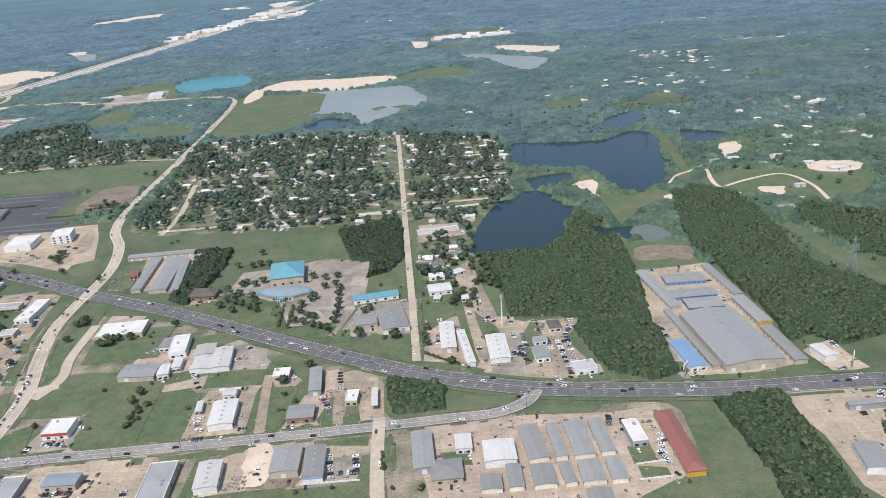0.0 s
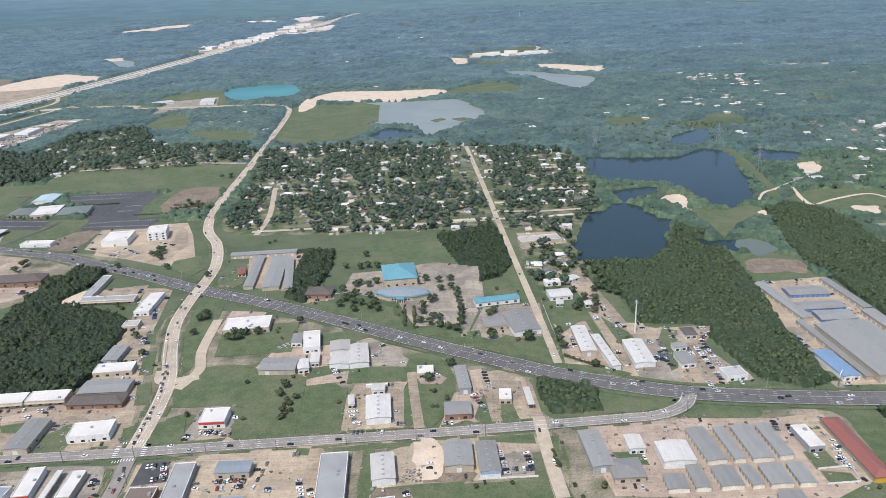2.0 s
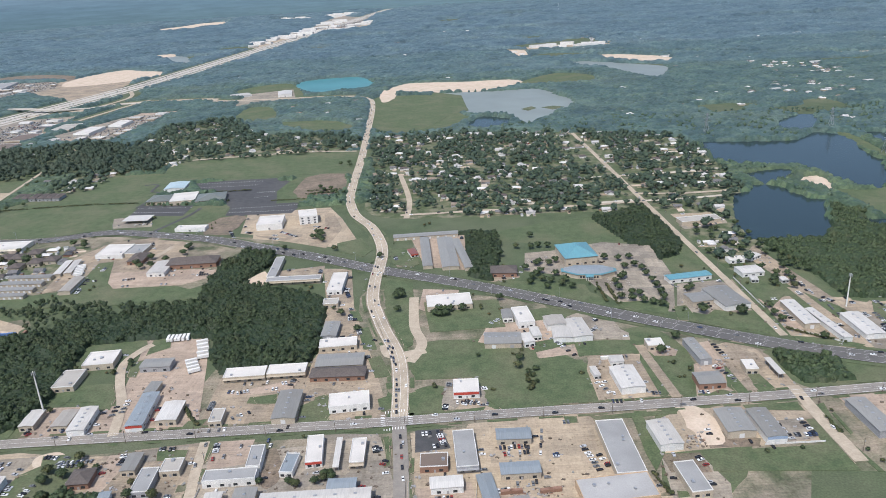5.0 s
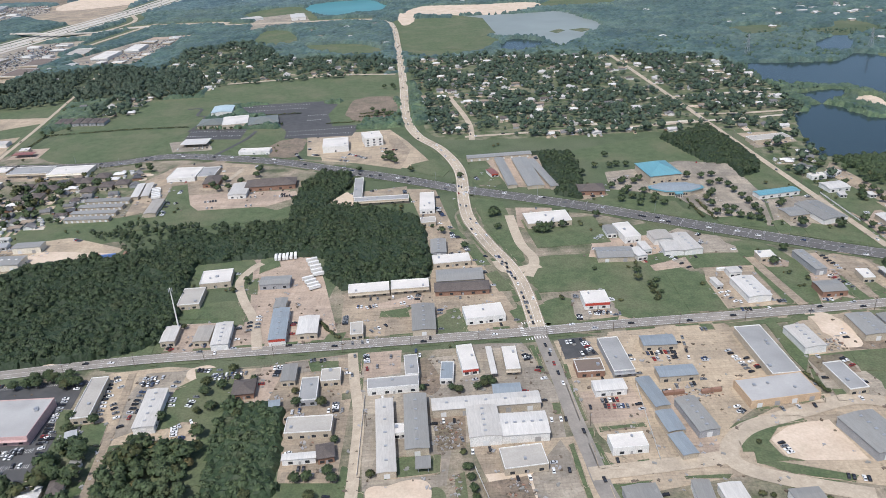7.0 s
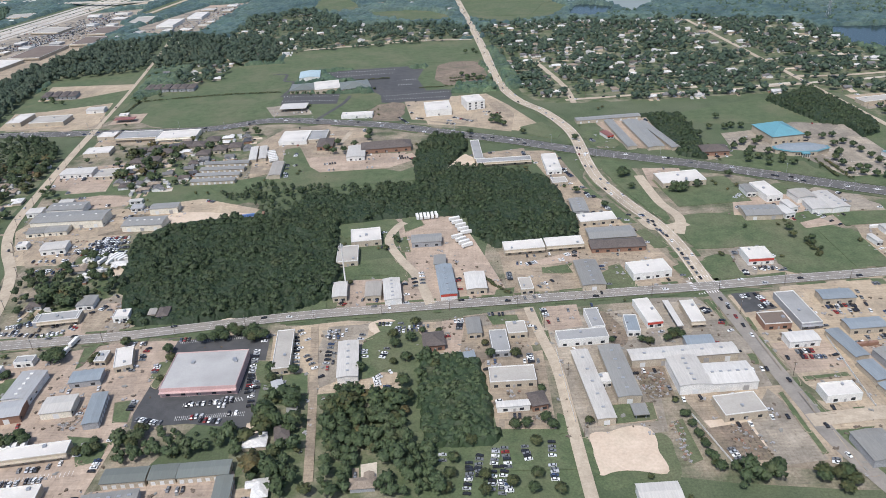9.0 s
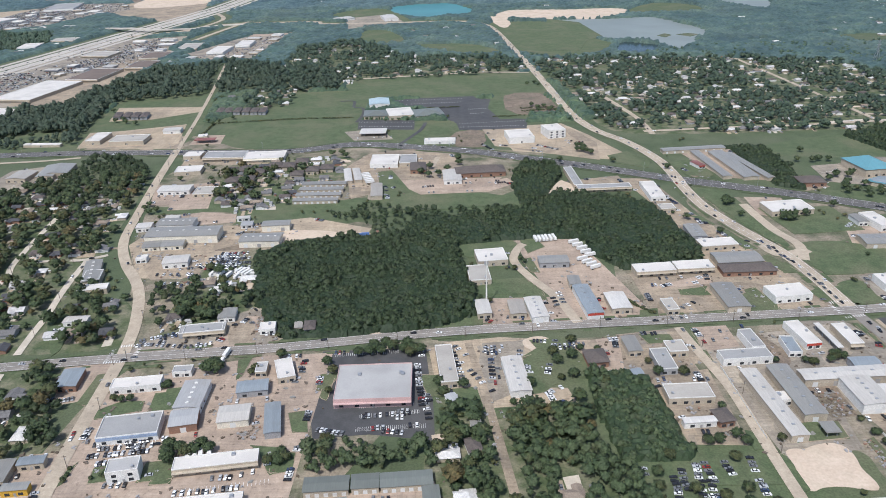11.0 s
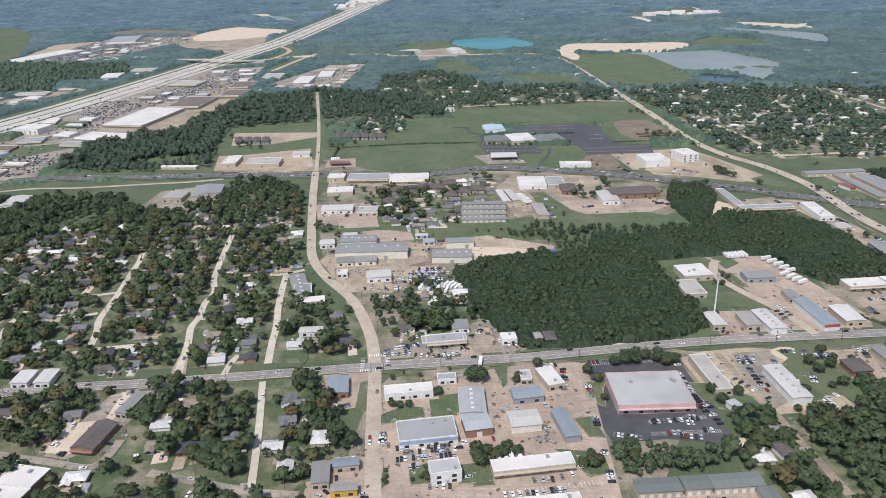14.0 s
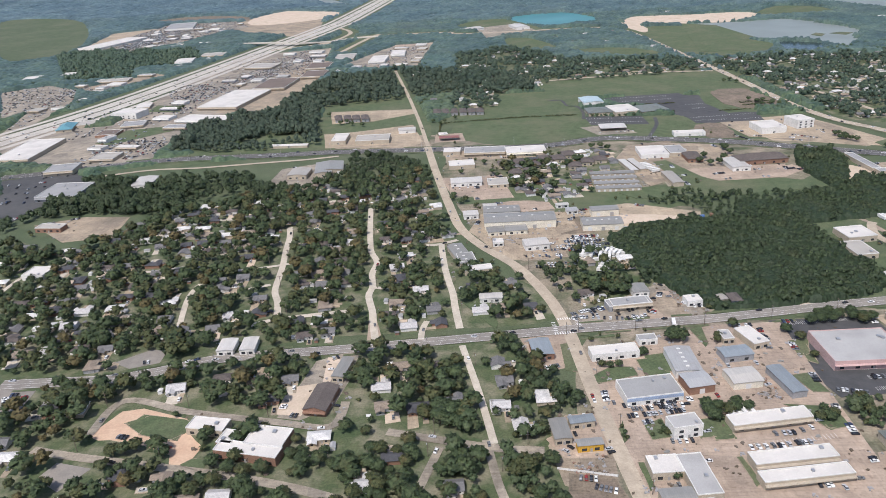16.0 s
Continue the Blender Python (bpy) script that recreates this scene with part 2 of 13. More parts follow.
for key, c in dict(roof_white=(0.61, 0.572, 0.515), roof_silver=(0.40, 0.388, 0.365), roof_tan=(0.40, 0.37, 0.32), roof_grey=(0.31, 0.305, 0.29), roof_brown=(0.17, 0.13, 0.10)).items():
    M["flat_" + key] = surface("flat_" + key, tuple(v * 0.9 for v in c), c, tuple(v * 0.62 for v in c), 0.09, 0.35, 2.0, 0.7, 0.05, 0.6, 0.0, 0.25)


def shingles(name, c):
    m = surface(name, tuple(v * 0.75 for v in c), c, tuple(v * 1.25 for v in c), 0.15, 0.9, 4.0, 0.9, 0.3, 0.5)
    return m


M["roof_brown"] = shingles("brown_shingles", (0.118, 0.098, 0.086))
M["shingle_grey"] = shingles("grey_shingles", (0.165, 0.16, 0.155))
M["shingle_dark"] = shingles("dark_shingles", (0.075, 0.075, 0.08))
M["shingle_tan"] = shingles("tan_shingles", (0.28, 0.225, 0.17))
M["shingle_pale"] = shingles("pale_shingles", (0.52, 0.50, 0.475))
M["shingle_white"] = shingles("white_sheet_roof", (0.66, 0.64, 0.60))
M["door"] = paint("roller_door", (0.30, 0.29, 0.28), 0.5)
M["door_white"] = paint("white_roller_door", (0.60, 0.60, 0.58), 0.5)
M["dark_glass"] = paint("dark_window_glass", (0.03, 0.035, 0.04), 0.1)
M["steel"] = paint("galvanised_steel", (0.38, 0.39, 0.40), 0.5, 0.5)
M["bark"] = surface("bark", (0.10, 0.075, 0.05), (0.15, 0.115, 0.08), (0.07, 0.06, 0.045), 0.5, 2, 6, 0.95, 0.4)
M["wood"] = surface("weathered_pole_wood", (0.13, 0.10, 0.075), (0.18, 0.145, 0.11), (0.09, 0.075, 0.06), 0.5, 2, 6, 0.95, 0.3)
M["tyre"] = paint("tyre_rubber", (0.02, 0.02, 0.02), 0.8)
M["leaf_a"] = leafy("oak_leaves", (0.032, 0.053, 0.023), (0.077, 0.106, 0.042), (0.132, 0.113, 0.048), 0.0, 1.6, 0.17)
M["leaf_b"] = leafy("elm_leaves", (0.037, 0.053, 0.020), (0.099, 0.106, 0.040), (0.154, 0.110, 0.046), 0.0, 1.6, 0.17)
M["leaf_wood"] = leafy("woodland_leaves", (0.023, 0.039, 0.017), (0.052, 0.076, 0.031), (0.068, 0.076, 0.033), 0.0, 0.9, 0.10)
M["leaf_thicket"] = leafy("thicket_leaves", (0.024, 0.041, 0.017), (0.027, 0.043, 0.019), (0.047, 0.053, 0.024), 0.0, 0.7, 0.08, 0.35)
M["leaf_dry"] = leafy("drying_leaves", (0.062, 0.058, 0.022), (0.150, 0.120, 0.048), (0.210, 0.135, 0.060), 0.0, 1.6, 0.25)
# two far leaf colours, paler and bluer to carry painted haze
M["leaf_hazy"] = leafy("hazed_wood_leaves", (0.032, 0.053, 0.036), (0.066, 0.092, 0.058), (0.085, 0.095, 0.058), 0.0, 0.9, 0.08)
M["leaf_garden"] = leafy("hazed_garden_leaves", (0.037, 0.064, 0.040), (0.080, 0.113, 0.067), (0.100, 0.115, 0.064), 0.03, 0.7, 0.05, 0.3)
M["leaf_scrub"] = leafy("scrub_leaves", (0.040, 0.064, 0.028), (0.082, 0.112, 0.050), (0.105, 0.112, 0.054), 0.0, 0.9, 0.10)
M["scrub_roof"] = leafy("scrub_undergrowth", (0.034, 0.056, 0.024), (0.050, 0.074, 0.034), (0.085, 0.088, 0.042), 0.0, 0.7, 0.08, 0.35)
# haze painted in: base colours and sheen turn bluer with distance
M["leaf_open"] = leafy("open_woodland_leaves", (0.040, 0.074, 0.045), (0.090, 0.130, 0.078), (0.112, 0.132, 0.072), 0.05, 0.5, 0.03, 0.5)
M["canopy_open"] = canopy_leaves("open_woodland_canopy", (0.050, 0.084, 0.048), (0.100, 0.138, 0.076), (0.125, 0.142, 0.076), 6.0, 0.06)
M["canopy_mid"] = canopy_leaves("faint_haze_canopy", (0.054, 0.090, 0.074), (0.098, 0.138, 0.108), (0.116, 0.144, 0.104), 8.5, 0.10)
M["canopy_haze"] = canopy_leaves("haze_tinted_canopy", (0.062, 0.101, 0.098), (0.105, 0.149, 0.138), (0.120, 0.154, 0.132), 12.0, 0.11)
M["canopy_far"] = canopy_leaves("blue_haze_canopy", (0.072, 0.112, 0.122), (0.114, 0.160, 0.168), (0.126, 0.164, 0.162), 17.0, 0.12)
M["garden"] = surface("garden_ground", (0.052, 0.082, 0.030), (0.105, 0.120, 0.056), (0.34, 0.285, 0.21), 0.09, 0.12, 1.1, 0.95, 0.3, 0.6)
M["street_pale"] = surface("pale_street_concrete", (0.45, 0.395, 0.31), (0.54, 0.48, 0.385), (0.34, 0.297, 0.237), 0.05, 0.3, 1.4, 0.9, 0.1, 0.6, 0.0, 0.3)
for key, c in dict(car_white=(0.72, 0.72, 0.70), car_black=(0.025, 0.025, 0.028), car_grey=(0.17, 0.175, 0.18), car_silver=(0.45, 0.46, 0.47),
                   car_red=(0.24, 0.035, 0.03), car_blue=(0.045, 0.065, 0.12), car_orange=(0.62, 0.30, 0.03)).items():
    M[key] = paint(key, c, 0.25, 0.0)


# ---- plan grid: what already covers the ground (cells of 2 m) ----
GX0, GY0, CELL = -3200.0, 60.0, 2.0
MASK = np.zeros((2900, 2100), np.uint8)      # y, x: 1 paved or road, 2 building, 4 water, 8 open field, 16 bare earth


def inside(pts, X, Y):
    r = np.zeros(X.shape, bool)
    n = len(pts)
    for i in range(n):
        (x1, y1), (x2, y2) = pts[i], pts[(i + 1) % n]
        if y1 == y2:
            continue
        r ^= ((y1 > Y) != (y2 > Y)) & (X < (x2 - x1) * (Y - y1) / (y2 - y1) + x1)
    return r


def cover(pts, bit):
    xs, ys = [p[0] for p in pts], [p[1] for p in pts]
    i0, i1 = max(0, int((min(xs) - GX0) / CELL) - 1), min(MASK.shape[1], int((max(xs) - GX0) / CELL) + 2)
    j0, j1 = max(0, int((min(ys) - GY0) / CELL) - 1), min(MASK.shape[0], int((max(ys) - GY0) / CELL) + 2)
    if i1 <= i0 or j1 <= j0:
        return
    X, Y = np.meshgrid(GX0 + (np.arange(i0, i1) + 0.5) * CELL, GY0 + (np.arange(j0, j1) + 0.5) * CELL)
    MASK[j0:j1, i0:i1][inside(pts, X, Y)] |= bit


def taken(x, y, r=0.0):
    """All bits of the plan within r of a place."""
    i, j, k = int((x - GX0) / CELL), int((y - GY0) / CELL), int(r / CELL + 0.5)
    if not (k <= i < MASK.shape[1] - k and k <= j < MASK.shape[0] - k):
        return 0
    return int(np.bitwise_or.reduce(MASK[j - k:j + k + 1, i - k:i + k + 1], axis=None))


# ---- mesh helpers ----
def mesh_of(name, verts, faces, mats, index=None, smooth=False):
    me = bpy.data.meshes.new(name)
    me.from_pydata(verts, [], faces)
    for m in mats if isinstance(mats, (list, tuple)) else [mats]:
        me.materials.append(m)
    if index is not None:
        me.polygons.foreach_set("material_index", index)
    if smooth:
        me.polygons.foreach_set("use_smooth", [True] * len(faces))
    me.update()
    return me


def part(name, me, parent, m=None, label=""):
    ob = new(name, me)
    ob.parent = parent
    if m is not None:
        ob.matrix_basis = m
    return tagged(ob, label)


def box_data(x0, y0, z0, x1, y1, z1, verts=None, faces=None):
    verts, faces = ([] if verts is None else verts), ([] if faces is None else faces)
    n = len(verts)
    verts += [(x0, y0, z0), (x1, y0, z0), (x1, y1, z0), (x0, y1, z0), (x0, y0, z1), (x1, y0, z1), (x1, y1, z1), (x0, y1, z1)]
    faces += [(n, n + 3, n + 2, n + 1), (n + 4, n + 5, n + 6, n + 7), (n, n + 1, n + 5, n + 4), (n + 1, n + 2, n + 6, n + 5), (n + 2, n + 3, n + 7, n + 6), (n + 3, n, n + 4, n + 7)]
    return verts, faces


BOXES = {}


def box_mesh(name, w, d, h, mat):
    """A shared box standing on z = 0, centred in x and y."""
    key = (name, round(w, 2), round(d, 2), round(h, 2), mat.name)
    if key not in BOXES:
        BOXES[key] = mesh_of(name, *box_data(-w / 2, -d / 2, 0, w / 2, d / 2, h), mat)
    return BOXES[key]


def smooth_ring(pts, steps=5, wobble=0.0, closed=True):
    """A Catmull-Rom line through the corners."""
    out, n = [], len(pts)
    for i in range(n if closed else n - 1):
        p = [Vector(pts[(i + k) % n] if closed else pts[min(max(i + k, 0), n - 1)]) for k in (-1, 0, 1, 2)]
        for s in range(steps):
            u = s / steps
            q = 0.5 * (2 * p[1] + (p[2] - p[0]) * u + (2 * p[0] - 5 * p[1] + 4 * p[2] - p[3]) * u * u + (3 * p[1] - p[0] - 3 * p[2] + p[3]) * u ** 3)
            if wobble:
                v = noise.noise_vector((q.x * 0.08, q.y * 0.08, 3.1))
                q = q + Vector((v.x, v.y)) * wobble
            out.append((q.x, q.y))
    if not closed:
        out.append(tuple(pts[-1]))
    return out


def sheet(name, ring, mat, z, drop=0.3):
    """A flat slab with an outline, its edge going down into the ground."""
    bm = bmesh.new()
    top = [bm.verts.new((x, y, z)) for x, y in ring]
    low = [bm.verts.new((x, y, z - drop)) for x, y in ring]
    f = bm.faces.new(top)
    f.normal_update()
    if f.normal.z < 0:
        f.normal_flip()
    for i in range(len(ring)):
        bm.faces.new((top[i], low[i], low[(i + 1) % len(ring)], top[(i + 1) % len(ring)]))
    bmesh.ops.triangulate(bm, faces=[f])
    me = bpy.data.meshes.new(name)
    bm.to_mesh(me)
    bm.free()
    me.materials.append(mat)
    return new(name, me)


LEVEL = {}


def lift(kind, ring):
    """4 mm for each slab of the kind that lies below, so that no two share a plane."""
    xs, ys = [p[0] for p in ring], [p[1] for p in ring]
    box = (min(xs), min(ys), max(xs), max(ys))
    done = LEVEL.setdefault(kind, [])
    n = 1 + max([l for b, l in done if b[0] < box[2] and b[2] > box[0] and b[1] < box[3] and b[3] > box[1]], default=-1)
    done.append((box, n))
    return 0.004 * n


# heights of the ground layers: yard, field, paving, bare earth, verge, road
LAYER = {"open_yard": 0.02, "grass_field": 0.06, "parking_lot": 0.12, "bare_earth": 0.24, "grass_verge": 0.28}
ROAD_Z = 0.33


PATCH_LABELS = {"bare_earth": "pale bare sandy earth with darker tracks", "grass_field": "mown green grass field with drier patches", "parking_lot": "worn paved yard with stains and patches", "open_yard": "worn open ground of dirt, gravel and weeds", "grass_verge": "strip of mown grass between pavings"}


KERBS, LOTS = [], []


def patch(name, pts, mat):
    ring = pts if name in ("parking_lot", "grass_verge") else smooth_ring(pts, 6, 4.5 if name == "bare_earth" else 1.5)
    cover(ring, {"bare_earth": 16, "grass_field": 8, "parking_lot": 1, "grass_verge": 8, "open_yard": 0}[name])
    z = LAYER[name] + lift(name, ring)
    ob = tagged(sheet(name, ring, mat, z), PATCH_LABELS[name], "ground", kind="structure")
    if name == "parking_lot" and min(p[1] for p in ring) < 560 and max(p[1] for p in ring) < 700:
        LOTS.append(ring)
    if name == "grass_verge" and min(p[1] for p in ring) < 420:
        KERBS.append((ring, z, ob))
    return ob


def lake(name, pts, mat):
    ring = [(x + 3 * noise.noise((x * 0.11, y * 0.11, 8)), y + 4 * noise.noise((x * 0.11, y * 0.11, 2))) for x, y in smooth_ring(pts, 12, 5.0)]
    cover(ring, 4)
    return tagged(sheet(name, ring, mat, 0.10 + lift("lake", ring), 0.5), "still lake water reflecting the hazy sky", "water", kind="structure")


def ribbon(line, offset, half, z, cut=None):
    """Quads along a line, offset to its left; cut gives dashes (length, gap)."""
    verts, faces = [], []
    pts = [Vector(p) for p in line]
    left = []
    for i in range(len(pts)):
        d = (pts[min(i + 1, len(pts) - 1)] - pts[max(i - 1, 0)]).normalized()
        left.append(Vector((-d.y, d.x)))
    for i in range(len(pts) - 1):
        if cut and i % cut[1] >= cut[0]:
            continue
        n = len(verts)
        for k in (i, i + 1):
            for s in (offset - half, offset + half):
                q = pts[k] + left[k] * s
                verts.append((q.x, q.y, z))
        faces.append((n, n + 2, n + 3, n + 1))
    return verts, faces


def even(line, step):
    """The same line in even steps."""
    pts = [Vector(p) for p in line]
    out, carry = [pts[0]], 0.0
    for a, b in zip(pts, pts[1:]):
        l = (b - a).length
        s = step - carry
        while s <= l:
            out.append(a + (b - a) * (s / l))
            s += step
        carry = l - (s - step)
    return [(p.x, p.y) for p in out]


ROAD_LABELS = {"highway": "wide dark asphalt highway with dashed white lanes", "avenue": "pale concrete avenue with lane lines", "street": "grey worn asphalt street",
               "side_street": "narrow pale concrete side street", "alley": "narrow concrete alley between yards", "drive": "curved pale concrete drive",
               "track": "pale sandy track through the grass",
               "freeway": "broad pale concrete freeway with many lanes", "ramp_road": "pale concrete ramp road"}
ROADS = []


def road(name, pts, width, mat, lanes):
    line = even(smooth_ring(pts, 8, closed=False), 2.0 if lanes else 3.0)
    z = ROAD_Z + lift("road", line)
    ROADS.append((name, line, width, lanes, z))
    verts, faces = ribbon(line, 0, width / 2, z)
    me = mesh_of(name, verts, faces, mat)
    bm = bmesh.new()
    bm.from_mesh(me)
    bmesh.ops.remove_doubles(bm, verts=bm.verts, dist=0.001)
    bm.to_mesh(me)
    bm.free()
    ob = tagged(new(name, me), ROAD_LABELS[name], "road", kind="structure")
    if name not in ("freeway", "ramp_road"):
        for (x1, y1), (x2, y2) in zip(line, line[1:]):
            d = Vector((x2 - x1, y2 - y1)).normalized() * (width / 2 + 0.5)
            cover([(x1 - d.y, y1 + d.x), (x2 - d.y, y2 + d.x), (x2 + d.y, y2 - d.x), (x1 + d.y, y1 - d.x)], 129)
    else:
        for i in range(0, len(line) - 6, 5):
            (x1, y1), (x2, y2) = line[i], line[i + 6]
            d = Vector((x2 - x1, y2 - y1)).normalized() * (width / 2 + (3 if name == "freeway" else 14))
            cover([(x1 - d.y, y1 + d.x), (x2 - d.y, y2 + d.x), (x2 + d.y, y2 - d.x), (x1 + d.y, y1 - d.x)], 129)
    if lanes:
        V, F = [], []

        def add(v, f):
            n = len(V)
            V.extend(v)
            F.extend(tuple(i + n for i in q) for q in f)
        lane = width / (lanes + 0.6)
        for k in range(1, lanes):
            add(*ribbon(line, (k - lanes / 2) * lane, 0.055, z + 0.07, (1, 4) if k != lanes // 2 else None))
        for s in (-1, 1):
            add(*ribbon(line, s * lanes / 2 * lane, 0.06, z + 0.07))
        part("lane_marking", mesh_of("lane_marking", V, F, M["line_white"]), ob, label="white lane lines")
    return ob


# ---- ground: one sheet to the horizon ----
def ground():
    xs = np.concatenate([np.linspace(-9000, -2200, 9), np.linspace(-2000, 1400, 60), np.linspace(1700, 9000, 9)])
    ys = np.concatenate([np.linspace(-6000, -200, 8), np.linspace(0, 3000, 50), np.linspace(3400, 9000, 10)])
    X, Y = np.meshgrid(xs, ys)
    nx, ny = len(xs), len(ys)
    verts = np.c_[X.ravel(), Y.ravel(), np.zeros(X.size)].tolist()
    faces = [(j * nx + i, j * nx + i + 1, (j + 1) * nx + i + 1, (j + 1) * nx + i) for j in range(ny - 1) for i in range(nx - 1)]
    return tagged(new("ground", mesh_of("ground", verts, faces, M["ground"])), "flat green land with grass, soil and dry patches", "ground", kind="structure")


ground()

# ---- buildings ----
NAMES = {"roof_grey": "grey metal", "roof_white": "white", "roof_blue": "blue-grey metal", "roof_deepblue": "deep blue metal", "roof_teal": "bright teal metal", "roof_red": "red metal", "roof_tan": "tan gravel",
         "roof_pale": "pale green metal", "roof_silver": "silver coated", "roof_green": "green-grey metal", "roof_brown": "brown shingle"}
ROOF_SHAPE = {"gable": "low gable", "hip": "hipped", "flat": "flat", "canopy": "flat canopy"}
CATS = {"shop_building": "building", "warehouse": "warehouse", "storage_shed": "shed", "shop_row": "building", "store": "store", "office_block": "office", "supermarket": "supermarket",
        "school_hall": "school", "school_wing": "school", "school_block": "school", "fuel_canopy": "canopy", "open_shed": "shed"}
BUILT = []


def gable_roof(w, d, h, slope, over, thick):
    """Two slopes with thickness; the ridge runs along the longer side."""
    along_x = w >= d
    a, b = (w / 2 + over, d / 2 + over) if along_x else (d / 2 + over, w / 2 + over)
    z0, z1 = h - over * slope, h + b * slope - over * slope
    pts = [(-a, -b, z0), (a, -b, z0), (a, 0, z1), (-a, 0, z1), (a, b, z0), (-a, b, z0)]
    verts = pts + [(x, y, z + thick) for x, y, z in pts]
    faces = [(6, 7, 8, 9), (9, 8, 10, 11), (3, 2, 1, 0), (5, 4, 2, 3), (0, 1, 7, 6), (4, 5, 11, 10), (1, 2, 8, 7), (2, 4, 10, 8), (3, 0, 6, 9), (5, 3, 9, 11)]
    if not along_x:
        verts = [(-y, x, z) for x, y, z in verts]
    return verts, faces


def hip_roof(w, d, h, slope, over, thick):
    a, b = w / 2 + over, d / 2 + over
    s = min(a, b)
    rx, ry = a - s, b - s
    zt = h + s * slope
    verts = [(-a, -b, h), (a, -b, h), (a, b, h), (-a, b, h), (-a, -b, h + thick), (a, -b, h + thick), (a, b, h + thick), (-a, b, h + thick)]
    verts += [(-rx, -ry, zt), (rx, ry, zt)]
    faces = [(3, 2, 1, 0), (0, 1, 5, 4), (1, 2, 6, 5), (2, 3, 7, 6), (3, 0, 4, 7)]
    if a >= b:
        faces += [(4, 5, 9, 8), (5, 6, 9), (6, 7, 8, 9), (7, 4, 8)]
    else:
        faces += [(4, 5, 8), (5, 6, 9, 8), (6, 7, 9), (7, 4, 8, 9)]
    return verts, faces


def building(x, y, w, d, h, ang, style, roof, wall, name="shop_building"):
    e = new(name)
    e.matrix_basis = pose(x, y, 0.1, 0, 0, ang)
    ca, sa = math.cos(radians(ang)), math.sin(radians(ang))
    foot = [(x + ca * u - sa * v, y + sa * u + ca * v) for u, v in ((-w / 2, -d / 2), (w / 2, -d / 2), (w / 2, d / 2), (-w / 2, d / 2))]
    cover(foot, 2)
    BUILT.append((x, y, w, d, ang))
    tagged(e, "%s walled %s with %s %s roof" % (wall.split("_")[1], name.replace("_", " "), ROOF_SHAPE[style], NAMES[roof]), CATS[name], "low commercial buildings")
    r = random.Random(int(x * 7 + y * 13))
    if style == "canopy":
        v, f = box_data(-w / 2, -d / 2, h - 0.35, w / 2, d / 2, h)
        part("roof", mesh_of("roof", v, f, M[roof]), e)
        for px in (-w * 0.32, w * 0.32):
            for py in ((-d * 0.35, d * 0.35) if d < 14 else (-d * 0.42, -d * 0.14, d * 0.14, d * 0.42)):
                part("post", box_mesh("post", 0.25, 0.25, h - 0.35, M["steel"]), e, pose(px, py, 0))
        return e
    slope = 0.10 if name in ("warehouse", "storage_shed") or roof != "roof_brown" else 0.3
    # walls
    v, f = box_data(-w / 2, -d / 2, -0.3, w / 2, d / 2, h)
    if style == "gable":
        if w >= d:
            zr = h + d / 2 * slope
            n = len(v)
            v += [(-w / 2, 0, zr), (w / 2, 0, zr)]
            f += [(4, 7, n), (5, n + 1, 6), (4, n, n + 1, 5), (7, 6, n + 1, n)]
        else:
            zr = h + w / 2 * slope
            n = len(v)
            v += [(0, -d / 2, zr), (0, d / 2, zr)]
            f += [(4, 5, n), (6, 7, n + 1), (4, n, n + 1, 7), (5, 6, n + 1, n)]
        f.pop(1)
    plain = "wall_white" if wall in ("wall_red", "wall_paleblue") else wall
    shell = part("wall", mesh_of("wall", v, f, M[plain]), e)
    if plain != wall:
        v, f = box_data(-w / 2 + 0.1, -d / 2 - 0.12, h * 0.6, w / 2 - 0.1, -d / 2 + 0.05, h * 0.98)
        part("fascia", mesh_of("fascia", v, f, M[wall]), e, label="coloured front fascia")
    if style == "gable":
        top = part("roof", mesh_of("roof", *gable_roof(w, d, h, slope, 0.3, 0.1), M[roof]), e)
    elif style == "hip":
        top = part("roof", mesh_of("roof", *hip_roof(w, d, h, 0.42 if roof in ("roof_teal", "roof_brown", "roof_red") else 0.22, 0.5, 0.12), M[roof]), e)
    else:
        v, f = box_data(-w / 2 + 0.25, -d / 2 + 0.25, h - 0.1, w / 2 - 0.25, d / 2 - 0.25, h + 0.03)
        top = part("roof", mesh_of("roof", v, f, M.get("flat_" + roof, M[roof])), e)
        v, f = [], []
        t, p = 0.25, 0.4
        for a in ((-w / 2, -d / 2, w / 2, -d / 2 + t), (-w / 2, d / 2 - t, w / 2, d / 2), (-w / 2, -d / 2 + t, -w / 2 + t, d / 2 - t), (w / 2 - t, -d / 2 + t, w / 2, d / 2 - t)):
            box_data(a[0], a[1], h, a[2], a[3], h + p, v, f)
        part("parapet", mesh_of("parapet", v, f, M[wall if wall in ("wall_pink", "wall_orange", "wall_yellow") else "wall_white"]), e)
        for k in range((max(1, min(3, int(w * d / 130))) if y < 500 else 1 if y < 700 else 0)):
            s = r.uniform(0.8, 1.5)
            part("rooftop_unit", box_mesh("rooftop_unit", round(s, 1), round(s * 1.2, 1), 0.7, M["steel"]), top, pose(r.uniform(-0.38, 0.38) * w, r.uniform(-0.35, 0.35) * d, h + 0.03))
    if name == "warehouse" and style == "gable" and max(w, d) > 18 and y < 480:
        for k in range(5):
            u = (k - 2) * max(w, d) / 5.5
            zr = h + min(w, d) / 2 * slope
            part("ridge_vent", box_mesh("ridge_vent", 1.3, 0.9, 0.3, M["wall_white" if x < -530 else "steel"]), top, pose(u if w >= d else 0, 0 if w >= d else u, zr))
    # doors and windows on the two sides seen
    if name == "storage_shed":
        long_x = w >= d
